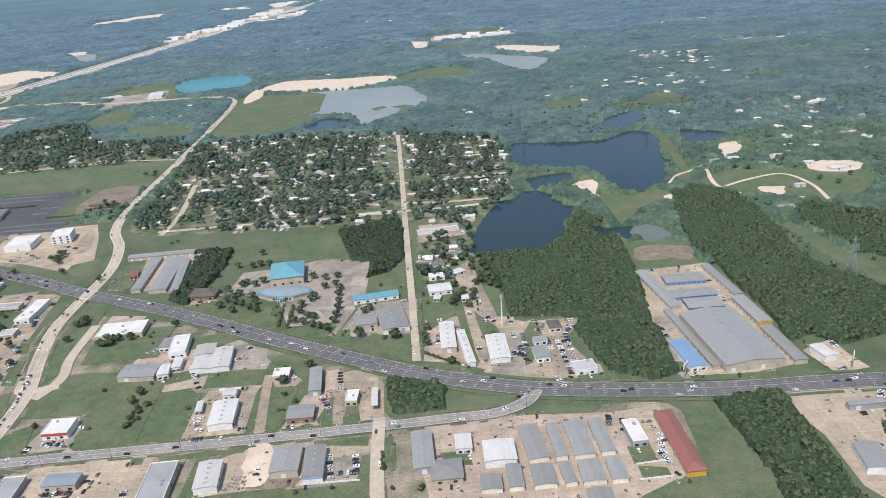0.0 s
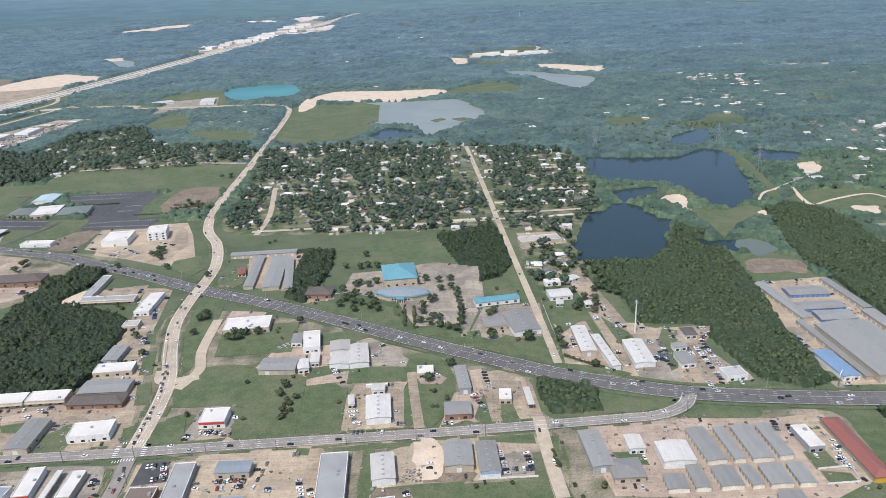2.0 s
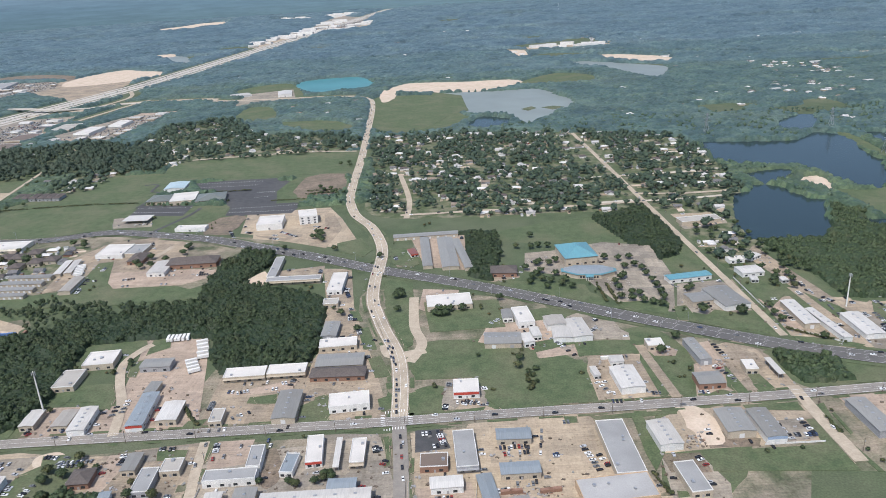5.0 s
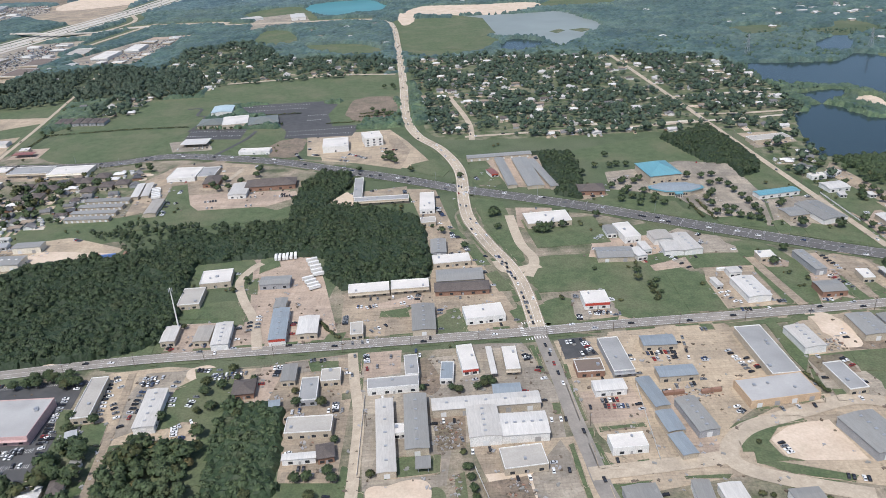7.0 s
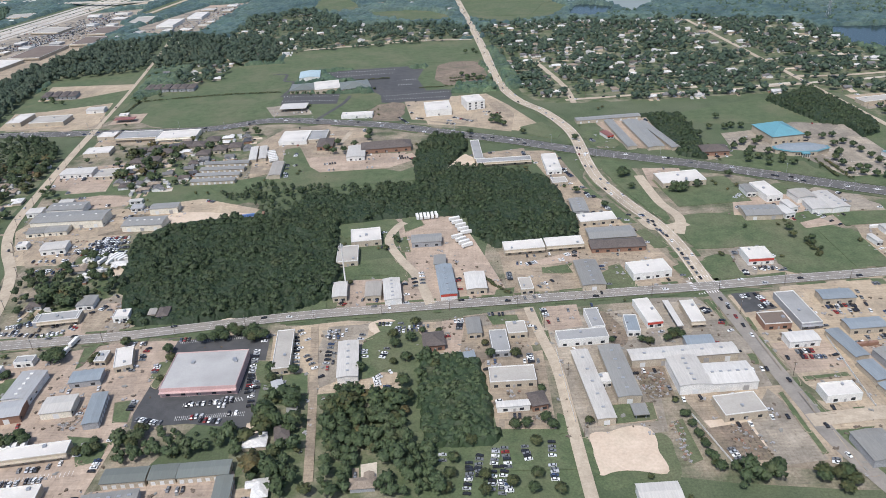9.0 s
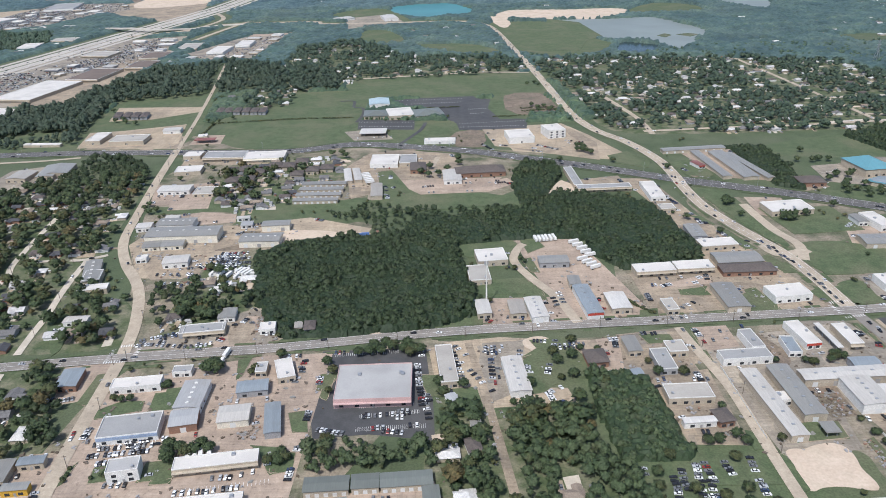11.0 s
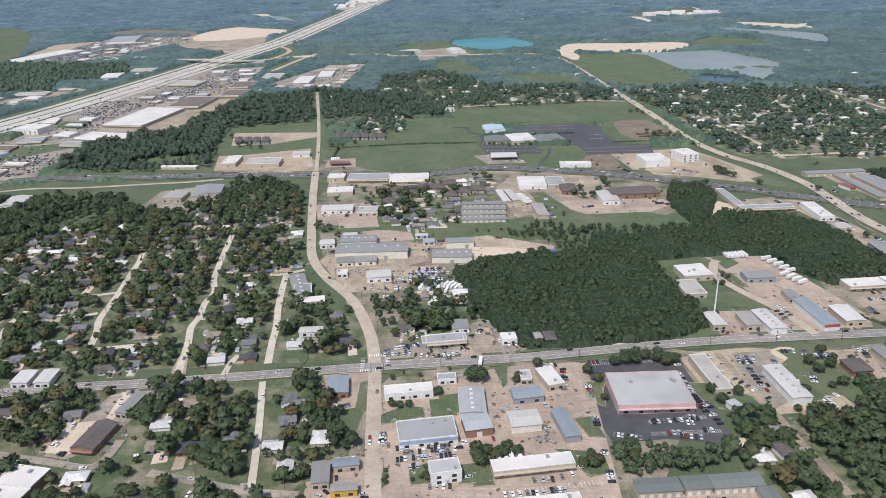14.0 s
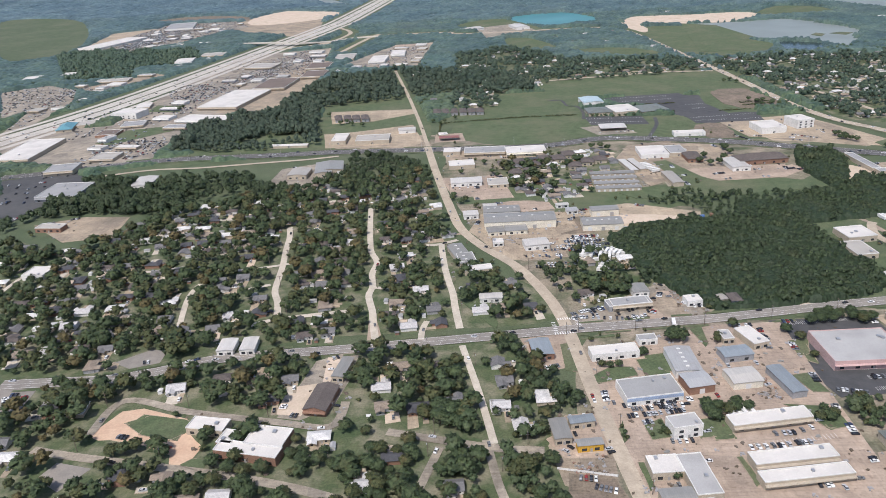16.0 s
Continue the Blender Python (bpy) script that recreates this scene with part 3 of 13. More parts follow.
        n = min(8, int((w if long_x else d) / 2.6))
        for k in range(n):
            u = -((w if long_x else d) / 2) + ((w if long_x else d) / n) * (k + 0.5)
            me = box_mesh("door", 1.5, 0.08, 1.6, M["wall_blue" if wall == "wall_slate" else "door" if wall == "wall_cream" else "door_white"])
            if long_x:
                part("door", me, shell, pose(u, -d / 2, 0))
            else:
                part("door", me, shell, pose(-w / 2 if x > -20 else w / 2, u, 0, 0, 0, 90))
    elif name == "warehouse":
        n = max(1, min(5, int(w / 7)))
        for k in range(n):
            part("roller_door", box_mesh("roller_door", 2.2, 0.1, 2.3, M["door" if k % 2 else "door_white"]), shell, pose(-w / 2 + w / n * (k + 0.5), -d / 2, 0))
        for k in range(max(1, min(4, int(d / 9)))):
            part("window", box_mesh("window", 1.4, 0.08, 0.7, M["dark_glass"]), shell, pose(w / 2, -d / 2 + d / 4 * (k + 0.5), 1.0, 0, 0, 90))
    else:
        n = max(2, min(5, int(w / 4.6))) if y < 520 or name == "office_block" else 1 if y < 800 else 0
        for k in range(n):
            part("window", box_mesh("window", 1.7, 0.08, 1.2, M["dark_glass"]), shell, pose(-w / 2 + w / n * (k + 0.5), -d / 2, 0.5))
            for floor in range(1, int(h / 2.2) if name in ("office_block", "school_block") else 1):
                part("window", box_mesh("window", 1.7, 0.08, 1.2, M["dark_glass"]), shell, pose(-w / 2 + w / n * (k + 0.5), -d / 2, 0.5 + floor * 2.2))
        part("door", box_mesh("door", 0.9, 0.12, 1.5, M["door"]), shell, pose(0.3, -d / 2, 0))
        if style != "hip" and plain == wall and name in ("shop_row", "store", "supermarket"):
            v, f = box_data(-w / 2, -d / 2 - 1.3, h * 0.62, w / 2, -d / 2, h * 0.62 + 0.25)
            part("awning", mesh_of("awning", v, f, M[wall]), e)
    return e


def end_wall(e, w, d, h):
    """Painted sheet cladding on the end that faces the highway."""
    v, f = box_data(-w / 2 - 0.04, -d / 2 - 0.12, 0.1, w / 2 + 0.04, -d / 2 - 0.02, h)
    part("end_wall", mesh_of("end_wall", v, f, M["wall_yellow"]), e, label="yellow painted end wall")


def school_front(x, y):
    """The low wing with cut corners, a pale roof with teal edges and an arched entrance."""
    e = tagged(new("school_wing"), "tan school wing with cut corners and blue-grey roof", "school", "low commercial buildings")
    e.matrix_basis = pose(x, y, 0.1, 0, 0, -4)
    w, d, c, h = 35.0, 17.0, 6.0, 3.0
    ring = [(-w / 2, -d / 2 + c), (-w / 2 + c * 1.6, -d / 2), (w / 2 - c * 1.6, -d / 2), (w / 2, -d / 2 + c), (w / 2, d / 2 - c), (w / 2 - c * 1.6, d / 2), (-w / 2 + c * 1.6, d / 2), (-w / 2, d / 2 - c)]
    n = len(ring)
    cover([(x + u, y + v) for u, v in ring], 2)

    def shell(scale0, z0, scale1, z1, lid):
        v = [(u * scale0, q * scale0, z0) for u, q in ring] + [(u * scale1, q * scale1, z1) for u, q in ring]
        f = [(i, (i + 1) % n, n + (i + 1) % n, n + i) for i in range(n)]
        return v, f + ([tuple(range(n, 2 * n))] if lid else [])
    part("wall", mesh_of("wall", *shell(1, -0.2, 1, h, True), M["wall_tan"]), e)
    part("eave", mesh_of("eave", *shell(1.05, h, 0.95, h + 0.4, True), M["roof_teal"]), e, label="teal metal eave")
    part("roof", mesh_of("roof", *shell(0.94, h + 0.42, 0.4, h + 1.7, True), M["roof_blue"]), e)
    v, f = box_data(-2.6, -d / 2 - 3.2, 2.3, 2.6, -d / 2 - 0.2, 2.9)
    part("entrance_canopy", mesh_of("entrance_canopy", v, f, M["roof_teal"]), e)
    for u in (-2.2, -0.8, 0.8, 2.2):
        part("column", box_mesh("column", 0.35, 0.35, 2.3, M["wall_white"]), e, pose(u, -d / 2 - 2.8, 0))
    for k in range(7):
        part("window", box_mesh("window", 1.2, 0.1, 1.3, M["dark_glass"]), e, pose(-5.4 + k * 1.8, -d / 2, 0.6))
    return e


def pads(pts, n, seed):
    """Free-standing stores scattered over a retail strip, all facing the freeway."""
    r = random.Random(seed)
    xs, ys = [p[0] for p in pts], [p[1] for p in pts]
    tries = 0
    while n and tries < 400:
        tries += 1
        x, y = r.uniform(min(xs), max(xs)), r.uniform(min(ys), max(ys))
        if not inside(pts, np.array([x]), np.array([y]))[0] or taken(x, y, 12) & 130:
            continue
        building(round(x, 1), round(y, 1), r.uniform(9, 24), r.uniform(8, 16), r.uniform(2.2, 3.2), r.uniform(-16, -6), "flat", r.choice(("roof_white", "roof_white", "roof_tan", "roof_silver")), r.choice(("wall_tan", "wall_white", "wall_grey")), "store")
        n -= 1


woods, suburbs, SCRAP, HEDGES, FAR_TOWN = [], [], [], [], []

# ---- the plan ----
lake("dark_lake", [(7.8, 520.1), (13.4, 564.4), (27.5, 611), (34.4, 628.3), (46.2, 632.2), (61.3, 648.9), (77.6, 645.4), (86.3, 611.2), (102.2, 597.4), (88.5, 570.2), (80.6, 548), (70.6, 523), (54.3, 509.9), (33.6, 507.9)], M["water_dark"])
lake("upper_lake", [(56.6, 792.6), (62.3, 823.9), (75.6, 830.8), (97.4, 827.3), (125, 822.2), (152.7, 819.6), (173.5, 829.9), (189.3, 844.7), (199.6, 856.1), (215.1, 845.6), (221.6, 821.3), (212.9, 769.9), (206.7, 730.2), (209.6, 716.5), (196.2, 691.2), (189.4, 658.8), (167.8, 634), (151.5, 627.6), (142.6, 636.2), (137.8, 656.2), (133.7, 682.9), (124.6, 712.7), (105.5, 713.3), (84.8, 724.5), (65.2, 725.1), (57.1, 742)], M["water_dark"])
lake("narrow_lake", [(65.6, 691.2), (81.2, 695.2), (104, 703.6), (113.5, 695.4), (103.9, 674.8), (81.3, 654.8), (68.7, 655.9)], M["water_dark"])
lake("inlet_lake", [(172.7, 891.5), (196.1, 939.9), (221.7, 959.6), (243.3, 959.6), (223.4, 900.9), (203.4, 872.8), (184.3, 866.6)], M["water_dark"])
lake("east_pond", [(248.2, 838.5), (263, 845.6), (281.6, 834.2), (298.8, 815), (280.9, 785.7), (257.2, 767.5), (244.4, 783.4)], M["water_dark"])
lake("reed_pond", [(101, 551.9), (115.2, 546.6), (134.9, 545.5), (128.3, 524.5), (121.1, 518.7), (112, 531.1), (103.8, 532.5)], M["water_dark"])
lake("marsh_pond", [(-198.3, 993), (-184, 1038.8), (-165.8, 1044.2), (-139.3, 1020.7), (-142.9, 986.3), (-160.2, 964.6), (-180.5, 957.7)], M["water_dark"])
lake("grey_lake", [(-256.2, 1275.6), (-227.4, 1275.2), (-189.4, 1276.6), (-141.4, 1274.1), (-103.8, 1281.3), (-72.9, 1274.3), (-48.9, 1195.3), (-36.5, 1151.5), (-40.6, 1103.1), (-67.1, 1066.2), (-79.3, 1027.2), (-103.9, 995), (-121.2, 979.6), (-138.3, 1039), (-162.9, 1058.7), (-185.9, 1062.4), (-205.2, 1096.9), (-208, 1140.6), (-225.8, 1169.5)], M["water_grey"])
lake("turquoise_lake", [(-527.4, 1460.5), (-512.3, 1528.7), (-419.5, 1545.9), (-379.5, 1464.7), (-380.1, 1387.9), (-452.3, 1334.6), (-492, 1372.7)], M["water_teal"])
lake("far_lake", [(16.8, 1619.7), (64.4, 1621.6), (140.1, 1544.9), (188.9, 1485.5), (169.1, 1395.7), (141.2, 1346.6), (109.9, 1388.6), (89, 1457.3), (68.8, 1523), (32.8, 1558.3)], M["water_grey"])
lake("clay_pond", [(133.8, 544.4), (152.2, 542.2), (153.1, 517.7), (139, 510.9), (128.8, 519.7)], M["water_silt"])
lake("west_pond", [(-1067.1, 2176.6), (-1010.8, 2195.6), (-906.3, 1980.5), (-924.2, 1948)], M["water_grey"])
patch("open_yard", [(-257.8, 444.5), (-175.3, 421.6), (-113.3, 381.8), (-51.6, 349.9), (19.3, 314.3), (-52.3, 296.2), (-133.3, 290.3), (-217.9, 284.2), (-254.1, 349.4), (-269.1, 415)], M["yard"])
patch("open_yard", [(-227.1, 273.2), (-52.1, 294.4), (30.6, 304.5), (93.5, 304.7), (92.5, 255.3), (77.2, 234.5), (-217.9, 257.9)], M["yard"])
patch("open_yard", [(-447.2, 263), (-378.6, 266.7), (-235.4, 277.5), (-58.1, 289.5), (-129.4, 161.5), (-315.9, 171.7), (-323.1, 234.6), (-371.6, 238.7), (-409.3, 212)], M["yard"])
patch("open_yard", [(-571.8, 250.5), (-476.6, 261.6), (-434, 260.9), (-495.8, 139.5), (-574.1, 142.6)], M["yard"])
patch("open_yard", [(-635.6, 517.6), (-564.7, 521.5), (-557.5, 440.8), (-475.8, 406.1), (-566.6, 345.6), (-522.7, 304.7), (-509.7, 271.5), (-577.2, 266.8), (-602.6, 333.7), (-623.8, 396)], M["yard"])
patch("open_yard", [(-749.8, 652.1), (-646.8, 622.6), (-558.4, 583.6), (-352.6, 550.4), (-391.3, 456.3), (-475.9, 459.8), (-520.5, 453.7), (-639.3, 470.2), (-645.4, 558.4), (-739.1, 582.7)], M["yard"])
patch("open_yard", [(-336, 345.9), (-286.2, 347.8), (-275.9, 420.7), (-254.3, 358.4), (-239.6, 287.8), (-280.3, 283.6), (-329, 285)], M["yard"])
patch("grass_field", [(-29.4, 413.7), (2.2, 425.1), (18.7, 407.2), (71.7, 400.1), (54.5, 374.3), (71.9, 335.9), (36.6, 331.6), (-26.1, 358.8)], M["lawn"])
patch("bare_earth", [(103.7, 660.4), (113.5, 663.5), (118.8, 650), (122, 627.4), (118, 626.7), (112.7, 644.5), (105.3, 651.3)], M["sand"])
patch("bare_earth", [(-92.3, 1914.2), (-58.9, 1918), (-48.2, 1795.7), (-67.7, 1743.5), (-82.3, 1793.8)], M["sand"])
patch("bare_earth", [(94.8, 1733.5), (168.3, 1711.2), (233.9, 1631.5), (216.4, 1565.5), (165.1, 1566.6), (128.2, 1605.1), (103, 1667.2)], M["sand"])
patch("bare_earth", [(-1106.5, 1722.2), (-1097.5, 1803.3), (-1074, 1874.5), (-1043.3, 1893.1), (-978.8, 1848.4), (-914.4, 1804.8), (-911.5, 1707.1), (-943.2, 1659.2), (-985.7, 1627), (-1042.2, 1609.7), (-1080, 1628.9)], M["sand"])
patch("bare_earth", [(-1369, 1776.4), (-1347.9, 1843.8), (-1291.7, 1880.4), (-1200.6, 1856), (-1127.1, 1798.7), (-1109.2, 1722.9), (-1201, 1769.4), (-1283.5, 1778.4)], M["dirt"])
patch("bare_earth", [(-1646.1, 3634.7), (-1588.8, 3768.4), (-1546.4, 3965.9), (-1413.6, 4027.8), (-1337.1, 3730.7), (-1407.5, 3569.8), (-1518.9, 3515.4)], M["sand"])
patch("bare_earth", [(537.8, 1577.2), (597.7, 1579.6), (684.6, 1567.9), (673.5, 1540.9), (591.5, 1540), (534.4, 1557.6)], M["sand"])
patch("bare_earth", [(-336.4, 1346.4), (-311.7, 1409.6), (-265.4, 1415.8), (-205.7, 1403.1), (-117.1, 1403.9), (-98.7, 1356.8), (-143, 1291.6), (-189.4, 1276.6), (-268.7, 1291.3), (-317.8, 1294)], M["sand"])
patch("bare_earth", [(-338.2, 1219.4), (-347.9, 1339.4), (-319.1, 1300), (-322.6, 1223.5)], M["sand"])
patch("bare_earth", [(-1626.4, 3572.8), (-1431.6, 3945.8), (-1421.8, 3584), (-1498.1, 3394.8)], M["sand"])
patch("bare_earth", [(-1121.9, 2268.8), (-1062.6, 2275.5), (-1035.6, 2196.6), (-1085.5, 2198.6)], M["sand"])
patch("bare_earth", [(269.5, 764.1), (293.8, 777), (289.5, 749), (272.9, 721.7), (262.2, 729)], M["sand"])
patch("bare_earth", [(324.2, 683.4), (349, 685.2), (370.3, 675.8), (359.1, 651.6), (332.6, 650.5), (318.5, 661.4)], M["sand"])
patch("bare_earth", [(257.9, 619), (276.2, 618.2), (270.6, 600.1), (252.6, 599.3)], M["sand"])
patch("bare_earth", [(106, 665.2), (125.6, 673.5), (126.1, 643.2), (109.7, 641.7)], M["sand"])
patch("bare_earth", [(122.6, 500.4), (150.4, 502.2), (160.7, 493.8), (159.5, 477.2), (143.3, 476.9), (121.1, 477.5)], M["dirt"])
patch("bare_earth", [(177.5, 615.5), (199.1, 615.6), (189, 587), (176.7, 595.5)], M["sand"])
patch("bare_earth", [(-308.1, 184.1), (-299.6, 188.1), (-285.5, 186.7), (-284.6, 175.4), (-287.6, 166), (-300.3, 164.8), (-307.3, 168.4)], M["sand"])
patch("bare_earth", [(-393.9, 266.8), (-383.5, 268.8), (-377.4, 261.7), (-382.8, 255.2), (-391.9, 258.2)], M["sand"])
patch("bare_earth", [(-464.3, 278.3), (-457.6, 278.7), (-455.8, 273.6), (-464.4, 273.3)], M["sand"])
patch("bare_earth", [(-530.5, 403.2), (-482.6, 397.8), (-484.2, 389.7), (-525, 386.2)], M["sand"])
patch("bare_earth", [(-154.2, 328.3), (-146, 330), (-141.2, 319.4), (-147.8, 317.6)], M["sand"])
patch("bare_earth", [(-104.3, 290.6), (-94, 291.8), (-90.4, 269.2), (-100, 262.6)], M["sand"])
patch("bare_earth", [(-363.8, 452.8), (-350.9, 474), (-343.9, 484.1), (-340.4, 457), (-355.6, 448.8)], M["sand"])
patch("grass_field", [(-594.2, 611.1), (-637, 617.5), (-624.2, 693.9), (-599.4, 762.8), (-551.2, 742.9), (-517, 695.3), (-511, 622.5), (-515, 596.3)], M["lawn"])
patch("grass_field", [(-527, 761), (-535.4, 837.6), (-461.6, 858.7), (-329.5, 859.7), (-323.9, 808), (-330.6, 759), (-408.1, 762), (-491.3, 761.3)], M["lawn"])
patch("grass_field", [(-491.5, 598.9), (-475.5, 651), (-423.5, 651.4), (-414.9, 592), (-451.2, 592.9)], M["lawn"])
patch("grass_field", [(-179.3, 528.9), (-186.5, 547.5), (-99.4, 578.7), (-94.2, 555.8), (-82.3, 510.8), (-125.4, 517.8)], M["lawn"])
patch("grass_field", [(-80.2, 510.4), (-40.9, 517.1), (-37.7, 461), (-68.5, 456.5), (-75.8, 471.4)], M["lawn"])
patch("grass_field", [(-187.5, 377.7), (-165.6, 402), (-139.1, 405.8), (-130.2, 397.5), (-120.3, 369.8), (-135.1, 365.4), (-160.3, 374.5)], M["lawn"])
patch("grass_field", [(82.4, 337.5), (97.1, 338.6), (91.9, 323.9), (81.7, 328.2)], M["lawn"])
patch("grass_field", [(-45, 342.3), (-9.5, 334), (18.7, 323), (24, 319.9), (19.1, 311.4), (-9.8, 304.8), (-39.7, 306.9)], M["lawn"])
patch("grass_field", [(65.4, 248.7), (87.5, 253.9), (96.5, 256.8), (98.1, 297.7), (111.9, 308.1), (113.7, 282.8), (117.4, 237), (68, 241.1)], M["lawn"])
patch("grass_field", [(-113.7, 369.1), (-89.3, 366.2), (-82.6, 301.8), (-98.7, 301.1)], M["lawn"])
patch("grass_field", [(45.6, 315.1), (61.8, 313.4), (56.9, 301.8), (25.1, 302.7), (34.3, 312.8)], M["lawn"])
patch("grass_field", [(-30.1, 437.9), (-8.3, 439), (-5.2, 410.4), (-25.8, 409.4)], M["lawn"])
patch("grass_field", [(4.5, 441.4), (21.4, 447.7), (23.1, 378.3), (13.2, 372.9), (6.3, 397.8)], M["lawn"])
patch("grass_field", [(-161.2, 448), (-122.8, 426.3), (-122.1, 407.2), (-183.4, 446.8)], M["lawn"])
patch("grass_field", [(-64.3, 382.5), (-35.4, 392.5), (-31.4, 359.4), (-60, 372.1)], M["lawn"])
patch("grass_field", [(-223.1, 366.1), (-189.1, 366.2), (-161.7, 359.7), (-145.2, 340.7), (-131.8, 326.4), (-139.7, 303.3), (-191.8, 295.8), (-200.8, 306), (-196.3, 329.4), (-226.6, 326), (-229.9, 349)], M["lawn"])
patch("grass_field", [(-255.8, 462.1), (-240.4, 460.2), (-236.9, 411.8), (-231.5, 378.2), (-240.4, 371.6), (-253.8, 427.3)], M["lawn"])
patch("grass_field", [(-228.1, 314.1), (-213.4, 315.8), (-214.3, 293.5), (-229.5, 292.1)], M["lawn"])
patch("grass_field", [(-423.6, 377.5), (-390.1, 381.7), (-390.7, 362.6), (-418, 358.2)], M["lawn"])
patch("grass_field", [(-416.5, 325.7), (-390.1, 329.5), (-383, 321.3), (-378.4, 304.2), (-388.5, 303.9), (-409.4, 310.5)], M["lawn"])
patch("grass_field", [(-394.1, 253.9), (-386, 266.2), (-375.6, 268.7), (-372, 252.2), (-370.1, 212.3), (-369.2, 183.1), (-378.6, 183.6), (-380.7, 220.3), (-393.1, 228.8)], M["lawn"])
patch("grass_field", [(-113.1, 290.1), (-87.4, 295.9), (-78.7, 267.1), (-98.5, 230.2), (-122.5, 231.9), (-119, 261)], M["lawn"])
patch("grass_field", [(-169.6, 209.9), (-158.6, 216), (-143.6, 215), (-160.3, 205.9), (-165.9, 196.7), (-151.5, 186.8), (-134.8, 180.1), (-153.9, 181.3), (-169, 193.8)], M["lawn"])
patch("grass_field", [(-280.2, 313), (-269.1, 298.2), (-270.8, 286.8), (-279, 284.5)], M["lawn"])
patch("grass_field", [(-312.1, 181.3), (-304.2, 185.4), (-281.6, 185.6), (-279.3, 175.1), (-282, 161.7), (-295.7, 159.9), (-308.7, 160.5)], M["lawn"])
patch("grass_field", [(-365.2, 191.4), (-316, 189.1), (-317.1, 155.4), (-367.6, 157.9)], M["lawn"])
patch("grass_field", [(-417, 324.5), (-405.1, 326.5), (-386.8, 324.8), (-380.1, 309), (-385.6, 303.7), (-409.5, 311.6)], M["lawn"])
patch("grass_field", [(-436.2, 281), (-415.4, 289.7), (-415.4, 279.3), (-435.4, 276.9)], M["lawn"])
patch("grass_field", [(-542.6, 187.5), (-534.9, 188.9), (-528, 184.3), (-532.5, 176.8), (-542.4, 177.4)], M["lawn"])
patch("grass_verge", [(-764, 197.5), (-759.5, 199.9), (-758.1, 203.2), (-738.6, 198.5), (-737.8, 188.5), (-738.1, 185.1), (-755.1, 189.7), (-754.3, 194.6)], M["lawn"])
patch("grass_field", [(-920.6, 382.2), (-902.4, 389.3), (-869.5, 360), (-898.1, 343)], M["lawn"])
patch("grass_field", [(-481.2, 500.4), (-462.7, 503.8), (-450.9, 467.9), (-394.6, 458.3), (-378, 428.2), (-415.1, 428), (-469.4, 439.5), (-484.5, 456.5)], M["lawn"])
patch("grass_field", [(-560, 482.4), (-538.6, 479.5), (-521.4, 409), (-553.9, 440.2)], M["lawn"])
patch("grass_field", [(-612.3, 467.5), (-579.3, 477.7), (-563.8, 463.9), (-540.5, 456), (-493.9, 450.2), (-503.1, 403.9), (-525, 407.4), (-526.6, 421), (-544.1, 424.3), (-564, 434.5), (-588.6, 446.5), (-608.2, 452.6)], M["lawn"])
patch("parking_lot", [(-436.4, 232.9), (-431.7, 266.2), (-405.5, 269.7), (-378.3, 265.3), (-389.9, 220.9), (-409.3, 212), (-424.3, 226.6)], M["concrete_pale"])
patch("parking_lot", [(-323.7, 261.2), (-241, 274.5), (-231.7, 239.8), (-232.5, 204.1), (-230, 176.9), (-263.2, 178.8), (-263.3, 209.3), (-276.5, 206.9), (-278.9, 185.8), (-309, 181.4), (-312.3, 219.3)], M["concrete_grey"])
patch("parking_lot", [(-378.3, 265.3), (-326.8, 265.9), (-322.8, 242.3), (-319.5, 194), (-339.6, 195.2), (-347.1, 236.2), (-371.9, 239.9)], M["concrete"])
patch("parking_lot", [(-227.6, 276.8), (-187.2, 280.9), (-143.4, 284.8), (-133.4, 244.7), (-122.5, 231.9), (-156, 223), (-169.6, 209.9), (-178.1, 197.5), (-209.1, 190.3), (-219.6, 209.8), (-223.4, 239.2)], M["concrete_pale"])
patch("parking_lot", [(-225.1, 203.6), (-208.4, 193.2), (-178.1, 197.5), (-169.6, 209.9), (-133.1, 228.8), (-98.5, 230.2), (-127.1, 176.9), (-165.8, 186.2), (-218.4, 176.2), (-223, 182.5)], M["concrete_pale"])
patch("parking_lot", [(-413.3, 277.2), (-411.9, 307.6), (-377.4, 307.4), (-390.2, 379.4), (-377.3, 381.9), (-353.3, 379.4), (-344, 346.6), (-329.3, 287.6), (-377, 281.5)], M["concrete_pink"])
patch("parking_lot", [(-329.3, 287.6), (-331.5, 332.6), (-286.1, 337.9), (-281.4, 399.6), (-272.3, 415.8), (-252.1, 344.5), (-241, 301.2), (-239.9, 285.3), (-280.3, 283.6), (-285.8, 289.1)], M["concrete"])
patch("parking_lot", [(-214.7, 290.9), (-212.5, 321.6), (-199.8, 326.6), (-191.9, 308), (-192.2, 294.2)], M["concrete_grey"])
patch("parking_lot", [(-200.3, 308.8), (-191.6, 296.9), (-186.8, 293.8), (-209.1, 292)], M["concrete_pale"])
patch("parking_lot", [(-303.4, 484.5), (-283.1, 481.9), (-272.3, 415.8), (-264.1, 352.4), (-283.1, 354.3), (-290.3, 417.8)], M["concrete"])
patch("parking_lot", [(-188.7, 385.4), (-129.9, 391.2), (-111.9, 365.6), (-135.9, 360.7), (-140.2, 347), (-163, 342.4), (-168.7, 356.9), (-197, 358.3)], M["concrete_pink"])
patch("parking_lot", [(-136.7, 343.2), (-106.2, 347), (-106.2, 303.2), (-138.9, 297.7), (-140.4, 327.2)], M["concrete"])
